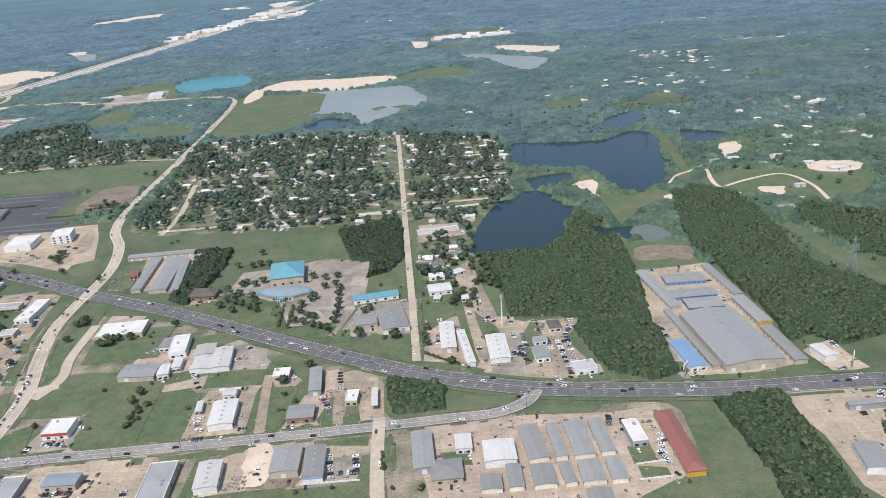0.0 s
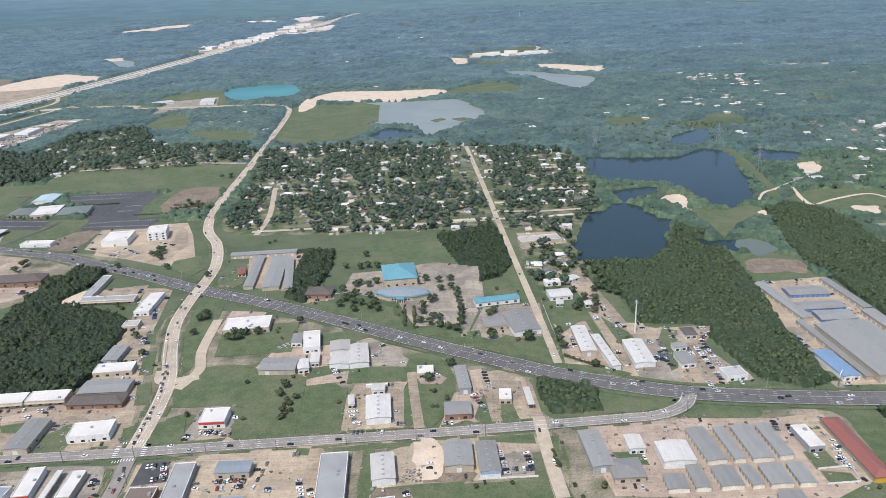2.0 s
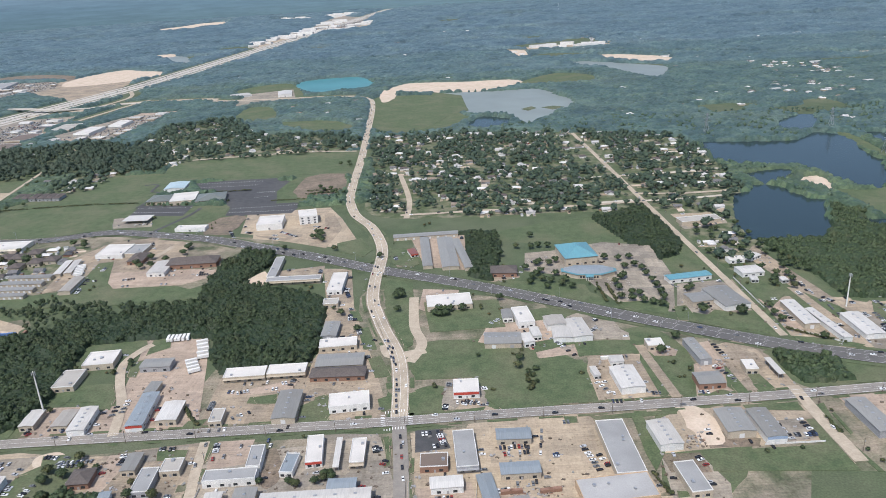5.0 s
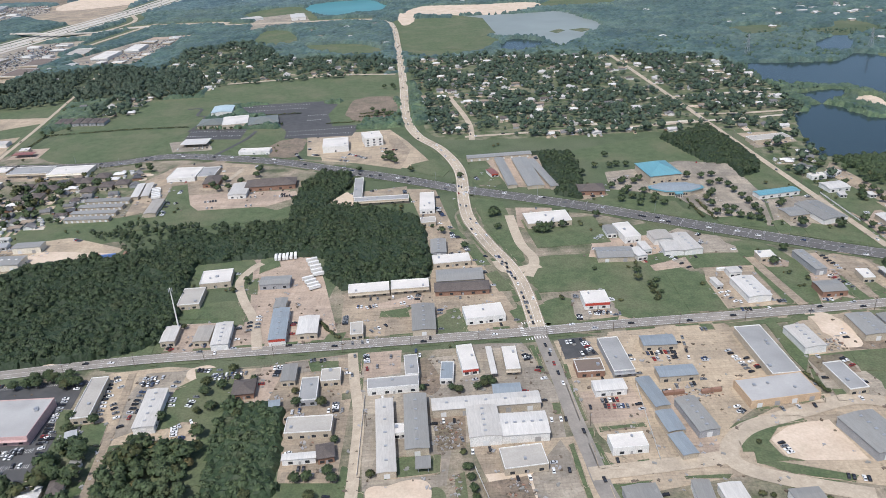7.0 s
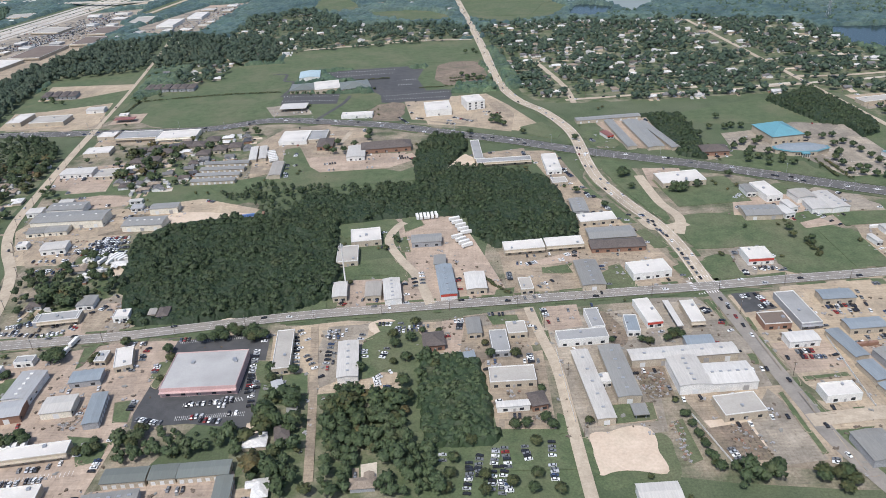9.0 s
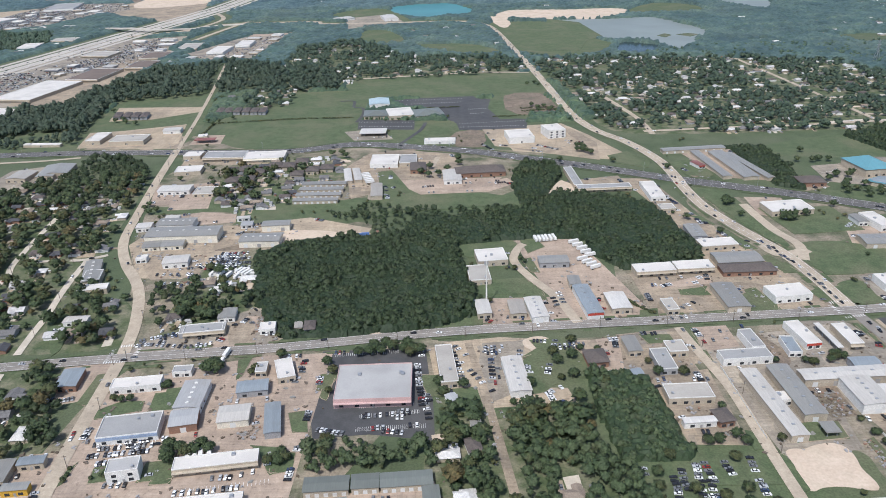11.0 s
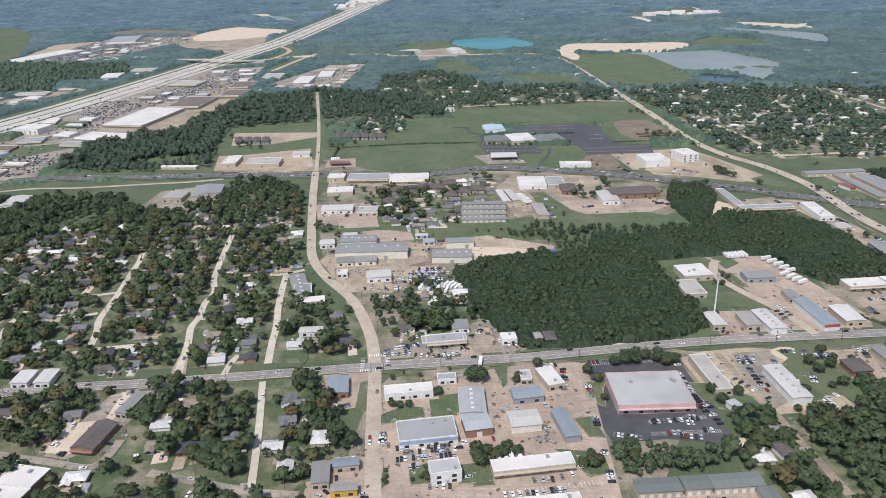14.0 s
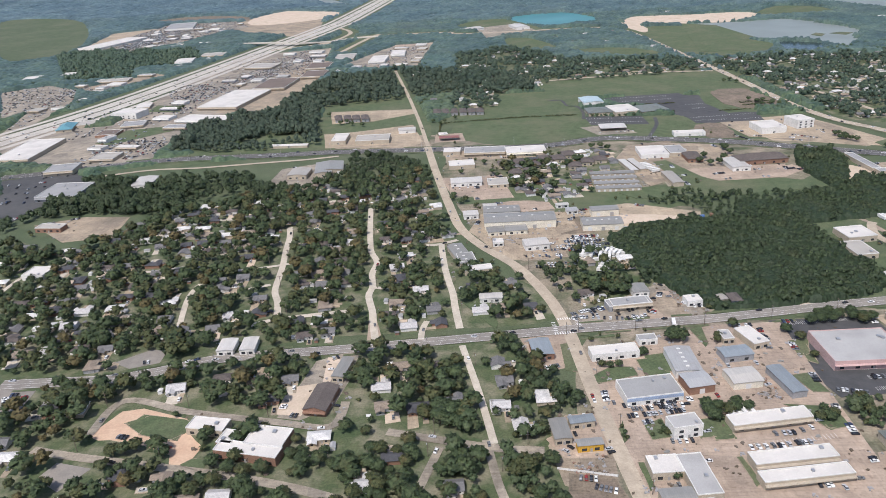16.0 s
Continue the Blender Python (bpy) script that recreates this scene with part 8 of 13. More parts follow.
patch("parking_lot", [(-457.2, 475.9), (-405.2, 485.6), (-384.3, 491.1), (-379.2, 479.4), (-399.9, 463.6), (-449.6, 461.3)], M["concrete_pink"])
patch("bare_earth", [(-366.1, 748.4), (-326.6, 750.4), (-319.8, 679.8), (-362.1, 672.4)], M["dirt"])
patch("grass_verge", [(-474.4, 453.4), (-481.1, 512.5), (-470.5, 515.5), (-455.9, 472.3), (-441.9, 453.8), (-446.5, 444.4)], M["lawn"])
patch("grass_verge", [(-462.2, 592.5), (-442.8, 639.6), (-421, 651.2), (-417.6, 619.3), (-437.1, 589.5)], M["lawn"])
patch("grass_verge", [(-523, 447.9), (-471.8, 449.9), (-382.4, 456.5), (-379.8, 438.6), (-439.6, 431.3), (-510, 431.2)], M["lawn"])
patch("grass_verge", [(-424.6, 372.7), (-390.8, 380.1), (-385.8, 369.8), (-390.8, 356.1), (-401.1, 361.4), (-417.4, 358)], M["lawn"])
patch("grass_verge", [(-415.5, 319.9), (-386.4, 325.9), (-380.5, 313.9), (-378.9, 303.5), (-394.9, 314.8)], M["lawn"])
patch("grass_verge", [(-387.4, 351.3), (-382.1, 355.4), (-378.9, 335.6), (-384.2, 336)], M["lawn"])
patch("grass_verge", [(-386.2, 379.7), (-376.4, 381.5), (-372.3, 368.8), (-383.3, 360.1)], M["lawn"])
building(-494.5, 677.8, 23.6, 22.5, 3.2, 2.5, "hip", "roof_green", "wall_tan", "school_wing")
building(-472.2, 677.4, 23.8, 28.5, 4.0, 10.5, "flat", "roof_white", "wall_tan", "school_wing")
building(-446.1, 676.7, 27.5, 26.0, 3.2, 13.1, "hip", "roof_green", "wall_tan", "school_wing")
building(-495.3, 721.3, 20.0, 26.0, 4.0, 6.0, "gable", "roof_pale", "wall_white", "school_wing")
# shrub row standing in for a dark drainage ditch across the field
HEDGES.append([(-648.5, 619.4), (-647.6, 665.3), (-610.1, 670.5), (-564.4, 674.7), (-516.6, 673.5)])
HEDGES.append([(-503.4, 678.2), (-481.8, 679.2), (-448.9, 664.7), (-431.9, 668.8)])
HEDGES.append([(-466.1, 703.9), (-435.6, 702.5), (-413.5, 705)])
HEDGES.append([(-384.1, 662.5), (-354, 664.9)])
HEDGES.append([(-355.4, 691.5), (-322.3, 693.7)])
HEDGES.append([(-355.9, 680.8), (-327.1, 684.9)])
HEDGES.append([(-171.3, 324.4), (-168.2, 316.2), (-171.3, 310.6)])
HEDGES.append([(-126.3, 242.6), (-122.3, 229.5)])
HEDGES.append([(-339.9, 302.4), (-334.8, 294.3), (-329, 286.5)])
HEDGES.append([(-23.7, 366.5), (-0.8, 349)])
HEDGES.append([(-41.4, 280.7), (-39.9, 266.5)])
HEDGES.append([(-117, 439.2), (-115.2, 410.3)])
HEDGES.append([(-110.9, 438.6), (-109.2, 407)])
patch("parking_lot", [(-568.4, 402.3), (-546.5, 404.3), (-547.6, 376.4), (-568.4, 374.6)], M["dirt"])
patch("parking_lot", [(-530.6, 389.4), (-487.1, 395.8), (-488.1, 389.5), (-530, 381.4)], M["sand"])
patch("parking_lot", [(-452.9, 480.2), (-399.6, 487.2), (-384.5, 486.1), (-387.1, 473.2), (-406.2, 463.5), (-455.3, 461)], M["concrete_pink"])
patch("parking_lot", [(-757.5, 646.2), (-729.5, 649.4), (-674.5, 667.4), (-662.2, 601.7), (-748.5, 596.4)], M["concrete_pale"])
patch("parking_lot", [(-651.5, 626.4), (-627.2, 626.9), (-624.3, 598.6), (-651.7, 598.4)], M["concrete_pink"])
patch("parking_lot", [(-605.4, 382.5), (-558.3, 405), (-556.4, 382.8), (-572.6, 374.8), (-568, 341.8), (-593.6, 338.1), (-603.3, 354)], M["concrete"])
patch("parking_lot", [(-766.6, 740), (-677.6, 734.7), (-675, 714.1), (-715.2, 689.2), (-755.9, 685.2)], M["concrete_pale"])
building(-751.7, 699.4, 6.7, 18.3, 3.0, 10.7, "hip", "roof_brown", "wall_grey")
building(-742.3, 698.5, 6.7, 18.2, 3.0, 10.2, "hip", "roof_brown", "wall_grey")
building(-733.4, 697.6, 6.7, 18.2, 3.0, 9.7, "hip", "roof_brown", "wall_grey")
building(-724.4, 696.8, 6.7, 18.1, 3.0, 9.2, "hip", "roof_brown", "wall_grey")
building(-652.4, 706.9, 6.8, 16.7, 3.0, 5.1, "hip", "roof_brown", "wall_grey")
building(-643.8, 706.1, 6.8, 16.6, 3.0, 4.6, "hip", "roof_brown", "wall_grey")
building(-634.9, 705.2, 6.8, 16.6, 3.0, 4.1, "hip", "roof_brown", "wall_grey")
building(-626.0, 704.3, 6.8, 16.5, 3.0, 3.6, "hip", "roof_brown", "wall_grey")
building(-617.5, 703.5, 6.8, 16.5, 3.0, 3.1, "hip", "roof_brown", "wall_grey")
building(-609.1, 702.7, 6.8, 16.4, 3.0, 2.7, "hip", "roof_brown", "wall_grey")
building(-594.6, 518.6, 9.4, 10.9, 2.8, 4.8, "hip", "roof_brown", "wall_tan")
building(-583.4, 521.8, 9.5, 11.0, 2.8, 4.3, "hip", "roof_brown", "wall_tan")
building(-572.3, 514.0, 9.4, 10.7, 2.8, 3.8, "hip", "roof_brown", "wall_tan")
building(-561.9, 528.2, 9.6, 11.2, 2.8, 3.4, "hip", "roof_brown", "wall_tan")
building(-551.4, 527.5, 9.6, 11.2, 2.8, 2.9, "hip", "roof_brown", "wall_tan")
building(-541.8, 507.0, 9.3, 10.5, 2.8, 2.3, "hip", "roof_brown", "wall_tan")
building(-587.9, 496.2, 9.1, 10.2, 2.8, 4.5, "hip", "roof_brown", "wall_tan")
building(-576.5, 498.2, 9.1, 10.2, 2.8, 3.9, "hip", "roof_brown", "wall_tan")
building(-542.8, 537.2, 9.8, 11.5, 2.8, 2.6, "hip", "roof_brown", "wall_tan")
building(-531.1, 515.9, 9.5, 10.8, 2.8, 1.9, "hip", "roof_brown", "wall_tan")
building(-520.5, 520.1, 9.5, 10.9, 2.8, 1.5, "hip", "roof_brown", "wall_tan")
building(-733.9, 530.6, 21.9, 23.9, 3.4, 7.3, "gable", "roof_grey", "wall_tan", "warehouse")
building(-629.0, 346.5, 8.7, 28.2, 3.0, 17.1, "gable", "roof_grey", "wall_tan", "warehouse")
building(-622.5, 411.2, 9.3, 8.3, 3.0, 6.0, "gable", "roof_white", "wall_white")
building(-546.6, 280.0, 19.5, 7.8, 3.0, 6.6, "flat", "roof_grey", "wall_tan", "shop_row")
building(-614.0, 292.3, 11.4, 5.8, 2.6, 1.6, "gable", "roof_white", "wall_white")
patch("grass_field", [(-633.2, 311.7), (-613.5, 324.5), (-604.4, 314.9), (-611.2, 302.1), (-626.7, 300.7)], M["lawn"])
patch("grass_field", [(-649.6, 675.6), (-599.6, 727), (-514.6, 702), (-513.5, 663.1), (-604.6, 664), (-626.1, 658.7)], M["lawn"])
patch("grass_field", [(-625, 644.4), (-514, 655.9), (-517.3, 608.5), (-528.3, 593.2), (-621.6, 598.4)], M["lawn"])
patch("grass_field", [(-561.7, 425.8), (-494.8, 443.8), (-483, 435.5), (-523.2, 416.5), (-558.2, 411.7)], M["lawn"])
patch("grass_field", [(-611.1, 459), (-584.3, 461.3), (-576.1, 455.1), (-605.1, 449.2)], M["lawn"])
patch("parking_lot", [(-156.3, 203.4), (-144.9, 211.5), (-129.8, 213), (-125.9, 190), (-153.7, 191.2)], M["sand"])
patch("grass_verge", [(-164.9, 202.1), (-156.7, 209.8), (-139.4, 215.2), (-138.3, 212.5), (-151.2, 209.1), (-157.3, 201.8), (-155.5, 193.6), (-148.7, 190.8), (-165.2, 191.5)], M["lawn"])
patch("grass_verge", [(-153.5, 222.6), (-149.6, 223.1), (-149.2, 220.8), (-153.4, 220)], M["lawn"])
patch("grass_verge", [(-135.8, 227.3), (-126, 227.7), (-126.4, 223.2), (-136.2, 223)], M["lawn"])
patch("grass_verge", [(-148.7, 226), (-144.8, 226.2), (-145, 221.5), (-148.8, 221.2)], M["lawn"])
patch("parking_lot", [(-167.3, 276.5), (-151.8, 278.8), (-152.4, 223.7), (-163.7, 215.5)], M["concrete_pale"])
woods.append(("woods", [(-386.4, 214.5), (-380, 209.3), (-371.5, 182.8), (-361.7, 174.5), (-361.7, 157.6), (-395.1, 159.2), (-399.9, 176.6), (-390.5, 192.1)], 4.0, 2.5, 2))
woods.append(("woods", [(-486.4, 189.3), (-470.2, 196.8), (-449.8, 197.8), (-443.6, 191), (-448.3, 182.1), (-467.4, 180.2), (-480.9, 179)], 4.4, 2.6, 2))
patch("parking_lot", [(79.4, 299.5), (88.5, 303.4), (88.1, 288.1), (86.7, 254.3), (83.9, 251.5), (79.8, 252.3), (78, 263.3), (76.6, 277.4), (75.6, 285.6)], M["concrete_pale"])
FAR_TOWN.append(([(-512.8, 3509.3), (-232.1, 3231.9), (-146.3, 2166.4), (-314.9, 2249.7)], 90))
FAR_TOWN.append(([(355, 1524), (478.3, 1411.9), (438.6, 1291.2), (314, 1367.5)], 60))
FAR_TOWN.append(([(123.7, 2214.5), (321, 2147.7), (296.2, 1891.7), (107.2, 1939.5)], 50))
FAR_TOWN.append(([(-572.4, 2295.2), (-394, 2335), (-256.5, 1796.6), (-400.4, 1726.4)], 40))
FAR_TOWN.append(([(244.7, 1267), (407.1, 1222.9), (348.5, 1041.3), (211.6, 1094.4)], 25))
FAR_TOWN.append(([(356.5, 976.2), (452.4, 980.3), (493.1, 857.4), (429, 738.7), (340.6, 751.6), (312.1, 797.6)], 35))
FAR_TOWN.append(([(-632, 1064.5), (-555.1, 1119.2), (-486.3, 994), (-359.8, 954.2), (-371.1, 856.5), (-506.1, 839.9), (-590.6, 725.5), (-637.3, 722.7)], 60))
patch("parking_lot", [(-485.1, 166.1), (-435.7, 174.2), (-433, 165.1), (-443.9, 144.9), (-490.5, 145.7)], M["concrete_pink"])
building(-474.6, 160.1, 19.1, 5.6, 3.0, 7.3, "gable", "roof_grey", "wall_grey", "warehouse")

# stores along the distant freeway, and the straight road across the country


def overpass(pts, high, width):
    """A country road that rises on banks and crosses the freeway on a concrete deck."""
    line = even(smooth_ring(pts, 8, closed=False), 12.0)
    mid = min(range(len(line)), key=lambda k: abs(line[k][0] + 951) + abs(line[k][1] - 1255) * 0.2)
    v, f = [], []
    for k, (x, y) in enumerate(line):
        (x1, y1), (x2, y2) = line[max(k - 1, 0)], line[min(k + 1, len(line) - 1)]
        n = Vector((y1 - y2, x2 - x1)).normalized() * width / 2
        z = 0.5 + high * max(0.0, 1 - abs(k - mid) / 9.0) ** 0.8
        v += [(x - n.x, y - n.y, z - 1.2), (x - n.x, y - n.y, z + 0.5), (x - n.x * 0.92, y - n.y * 0.92, z), (x + n.x * 0.92, y + n.y * 0.92, z), (x + n.x, y + n.y, z + 0.5), (x + n.x, y + n.y, z - 1.2)]
        if k:
            a, b = 6 * k - 6, 6 * k
            f += [(a + i, a + (i + 1) % 6, b + (i + 1) % 6, b + i) for i in range(6)]
    return tagged(new("overpass", mesh_of("overpass", v, f, M["freeway"])), "pale concrete overpass crossing the freeway", "road", kind="structure")


overpass([(-1158.9, 1338.8), (-1072.5, 1324.5), (-1001.3, 1298.9), (-969.3, 1280.2), (-908.7, 1263.8), (-864.8, 1283.4), (-802.9, 1322), (-652.7, 1318)], 6.0, 9.0)
FAR_STORES = []
patch("parking_lot", [(-809.5, 3007.4), (-812.3, 3550), (-744.5, 3609.8), (-732.2, 3065.7), (-703.7, 2738.5)], M["concrete_pale"])
FAR_STORES.append(([(-809.5, 3007.4), (-812.3, 3550), (-744.5, 3609.8), (-732.2, 3065.7), (-703.7, 2738.5)], 14))
patch("parking_lot", [(-745.1, 3193.6), (-599.9, 3417.1), (-561.5, 3002.6), (-648.5, 2847.9), (-703.7, 2809.6)], M["concrete_pale"])
FAR_STORES.append(([(-745.1, 3193.6), (-599.9, 3417.1), (-561.5, 3002.6), (-648.5, 2847.9), (-703.7, 2809.6)], 22))
patch("parking_lot", [(-906.6, 4049.6), (-856.4, 4473.9), (-771.3, 4071.8), (-842.1, 3857)], M["concrete_pale"])
FAR_STORES.append(([(-906.6, 4049.6), (-856.4, 4473.9), (-771.3, 4071.8), (-842.1, 3857)], 10))
patch("parking_lot", [(-876.3, 2415.3), (-854.7, 2833), (-799.2, 3171.5), (-753.1, 2969.4), (-802.2, 2622.6), (-826, 2304.9)], M["concrete_pale"])
FAR_STORES.append(([(-876.3, 2415.3), (-854.7, 2833), (-799.2, 3171.5), (-753.1, 2969.4), (-802.2, 2622.6), (-826, 2304.9)], 18))
patch("parking_lot", [(-1215.4, 4040.3), (-1027.7, 4062.4), (-940.1, 3854), (-1154.2, 3862.4)], M["concrete_pale"])
FAR_STORES.append(([(-1215.4, 4040.3), (-1027.7, 4062.4), (-940.1, 3854), (-1154.2, 3862.4)], 8))
patch("parking_lot", [(-55.5, 1981.4), (47.4, 1999.1), (163.2, 1995), (181.5, 1925.5), (39.4, 1903.8), (-43.5, 1919.6)], M["concrete_pale"])
FAR_STORES.append(([(-55.5, 1981.4), (47.4, 1999.1), (163.2, 1995), (181.5, 1925.5), (39.4, 1903.8), (-43.5, 1919.6)], 14))
road("ramp_road", [(-202.2, 2015.2), (-57.8, 1913.5), (123.9, 1808.3), (297.4, 1708.8), (455.5, 1629.3), (549.1, 1571.6)], 7.0, M["road_concrete"], 0)

patch("parking_lot", [(-391.2, 227.1), (-382.5, 227.6), (-381.8, 214.1), (-390.5, 212.1)], M["concrete_pale"])
patch("parking_lot", [(-536.3, 291), (-528.2, 294.7), (-522.9, 282.1), (-520.7, 270.4), (-532.4, 268.8), (-536.4, 279.9)], M["concrete"])
patch("parking_lot", [(-414.2, 264.8), (-400.9, 265.8), (-399.1, 252), (-407.2, 250), (-410.7, 247.8), (-410.4, 225.3), (-416, 216.4), (-417.6, 230.5), (-416.2, 252.6)], M["concrete_grey"])
building(-539.5, 294.5, 8.2, 9.6, 2.6, 5.6, "gable", "roof_grey", "wall_white")
building(-516.4, 280.6, 7.5, 6.8, 2.8, 6.1, "flat", "roof_white", "wall_white")
building(-496.4, 281.1, 4.9, 8.1, 2.4, 4.7, "hip", "roof_brown", "wall_grey")
building(-501.9, 281.6, 3.5, 5.6, 2.4, 6.5, "gable", "roof_tan", "wall_tan")
building(-546.5, 245.5, 8.3, 5.1, 2.6, 4.1, "flat", "roof_grey", "wall_white")
building(-511.8, 245.4, 4.9, 7.7, 2.6, 3.5, "flat", "roof_silver", "wall_tan")
building(-401.1, 206.4, 6.8, 2.4, 2.4, 13.6, "flat", "roof_white", "wall_white")
building(-419.8, 202.6, 3.8, 4.5, 2.6, 7.5, "gable", "roof_grey", "wall_white")
building(-421.4, 190.4, 4.9, 7.3, 2.6, 12.9, "hip", "roof_brown", "wall_white")
building(-428.9, 220.0, 4.2, 5.1, 2.6, 21.0, "gable", "roof_silver", "wall_white")
building(-350.1, 235.4, 4.4, 4.1, 2.4, 9.2, "gable", "roof_blue", "wall_white")

patch("parking_lot", [(-1.4, 423.2), (4.2, 422.4), (7.2, 394.1), (10.6, 371.9), (14.9, 342.4), (7.9, 343.2), (4, 366.3)], M["concrete"])
patch("parking_lot", [(16.5, 406), (28.1, 406), (28.3, 392.8), (17.6, 391.3)], M["concrete_pale"])
patch("parking_lot", [(22.6, 387.9), (27.5, 384.5), (29.7, 373.5), (31.6, 349.1), (35.3, 340), (24.2, 336.8), (11.8, 340.4), (11.6, 356.8), (22.8, 355.5), (25.3, 374)], M["concrete_grey"])
patch("parking_lot", [(37.7, 400.2), (40.8, 386.9), (47.7, 380.5), (56.9, 390.4), (63.9, 396.7), (64.9, 390.8), (55.5, 376.9), (55.1, 354.1), (55.1, 335.6), (47.8, 322.5), (35.7, 323.8), (37, 339.8), (41.2, 364.4), (46.5, 366.3), (48.3, 375.1), (36.6, 384.7), (34.7, 397.7)], M["concrete"])
patch("parking_lot", [(52.2, 350.8), (57.9, 352.5), (68.4, 344.8), (69.3, 331.8), (61.6, 327.3), (53.6, 333.5)], M["concrete_pink"])
patch("parking_lot", [(106.2, 394), (120.5, 393.5), (120.3, 379.4), (111.1, 373.8), (113.7, 363), (108.9, 334.5), (112.3, 314.5), (106.2, 314.1), (105.5, 340.5), (107.7, 370.3)], M["concrete_grey"])
patch("parking_lot", [(-32.4, 571.6), (-4.1, 569), (-3.5, 548.3), (-31.7, 548.4)], M["concrete_pink"])
patch("bare_earth", [(-420.6, 614.9), (-396.4, 618.8), (-395.2, 586.2), (-401.5, 568.1), (-420.9, 576)], M["dirt"])
patch("grass_field", [(-633.9, 449.6), (-587.2, 449.2), (-537.4, 457.7), (-455.2, 446.4), (-451.7, 431.2), (-491.9, 413.2), (-528, 409.3), (-556.1, 403.2), (-567.2, 405.6), (-567.9, 423.1), (-577.7, 438), (-622.9, 436.2)], M["lawn"])
patch("parking_lot", [(-612.5, 433.5), (-593.1, 438.8), (-569.4, 433.3), (-566.6, 419), (-588.9, 416.3), (-607.5, 421.2)], M["concrete_pink"])
patch("parking_lot", [(-643.8, 495), (-614.2, 495.8), (-598.1, 500), (-593.7, 477.2), (-614.9, 473.6), (-613.3, 452.8), (-635.1, 454)], M["concrete_pink"])
building(-18.3, 469.3, 10.8, 6.8, 2.4, 6.4, "flat", "roof_white", "wall_white")
building(-5.2, 474.1, 11.0, 6.7, 2.2, 35.0, "gable", "roof_white", "wall_white")
building(-17.6, 435.1, 4.3, 6.6, 2.0, -7.9, "gable", "roof_white", "wall_white")
building(0.0, 432.6, 4.2, 5.9, 2.0, 2.7, "gable", "roof_white", "wall_white")
building(-638.7, 605.4, 18.1, 7.5, 3.0, 1.6, "canopy", "roof_red", "wall_white", "fuel_canopy")
building(-644.5, 618.1, 7.9, 7.8, 2.6, 9.5, "flat", "roof_white", "wall_tan")
building(-609.5, 426.5, 8.8, 5.3, 2.2, 3.9, "gable", "roof_white", "wall_white")
building(-561.9, 422.5, 8.1, 4.1, 2.2, 3.5, "gable", "roof_white", "wall_white")
building(-557.0, 411.9, 7.1, 6.9, 2.2, 4.8, "gable", "roof_silver", "wall_white")
building(-601.9, 475.0, 14.8, 14.8, 2.4, 1.2, "flat", "roof_tan", "wall_tan")
building(-607.0, 363.4, 6.1, 5.7, 2.6, 4.7, "flat", "roof_white", "wall_white")
road("drive", [(-467.4, 584.2), (-457.6, 608.2), (-450.5, 628.4), (-447.2, 652.1)], 3.4, M["asphalt"], 0)
road("drive", [(-537.2, 741.4), (-523, 740.3), (-520.3, 715.4), (-511, 709.9), (-508.7, 684.5), (-512.3, 656.9)], 3.0, M["asphalt"], 0)

road("side_street", [(-690.6, 435.9), (-686.7, 395.5), (-684.6, 377.4), (-682.2, 360.5), (-677.2, 344.6), (-678.4, 330), (-676.5, 312.8), (-677.3, 302), (-673.4, 283.9), (-671.9, 272.7), (-668.7, 253)], 3.6, M["street_pale"], 0)
road("side_street", [(-740.6, 406.1), (-737.1, 389.1), (-734.9, 367.3), (-732, 345.7), (-730.7, 329.6), (-729, 311.9), (-724.3, 297.8), (-721, 280.1)], 3.6, M["street_pale"], 0)
road("side_street", [(-732.8, 275.1), (-721, 280.1), (-703.2, 283.4), (-684, 286.6), (-680.8, 291.2)], 3.4, M["street_pale"], 0)
road("side_street", [(-640.8, 368.3), (-638.9, 342.7), (-636.5, 321.1), (-633.4, 301.3), (-631.8, 282.2), (-629.7, 263.6)], 3.6, M["street_pale"], 0)
road("side_street", [(-631, 372.8), (-643.6, 366.7), (-653.2, 367.2)], 3.2, M["street_pale"], 0)
road("side_street", [(-674.3, 365), (-656.6, 367.4)], 3, M["street_pale"], 0)
road("side_street", [(-676.2, 311.5), (-667, 310.4)], 3, M["street_pale"], 0)
road("side_street", [(-647.9, 254.7), (-647.4, 264.8), (-645.1, 274.9)], 3, M["street_pale"], 0)
road("side_street", [(-744.4, 315.8), (-731.3, 321.3)], 3, M["street_pale"], 0)
road("side_street", [(-728, 399.7), (-716.6, 400)], 2.6, M["street_pale"], 0)
patch("parking_lot", [(-672.9, 253.2), (-674.4, 276), (-670.8, 277), (-665, 252.9)], M["concrete_pink"])
patch("grass_field", [(-892.5, 572.8), (-863.7, 608.9), (-811.2, 651.2), (-774.4, 696.1), (-772.2, 815.6), (-692.6, 822.4), (-659.7, 585.4), (-790.3, 585.3), (-884.6, 556.1)], M["lawn"])
patch("grass_verge", [(-982.1, 787.7), (-982.3, 819.7), (-952.3, 810.6), (-942, 778.1)], M["lawn"])
patch("grass_verge", [(-981.7, 653.5), (-969.5, 700.1), (-914.2, 718.5), (-903.1, 705.6), (-934.8, 674.7), (-963.2, 643.9)], M["lawn"])
patch("grass_field", [(-380.7, 741.4), (-345.1, 759.6), (-354.7, 639.2), (-388.7, 649.8)], M["lawn"])
patch("grass_field", [(-532.1, 759.2), (-505.4, 778.7), (-372.8, 778.5), (-374.1, 746.1), (-478.1, 746.9), (-507.3, 721.6), (-527.8, 728.2)], M["lawn"])
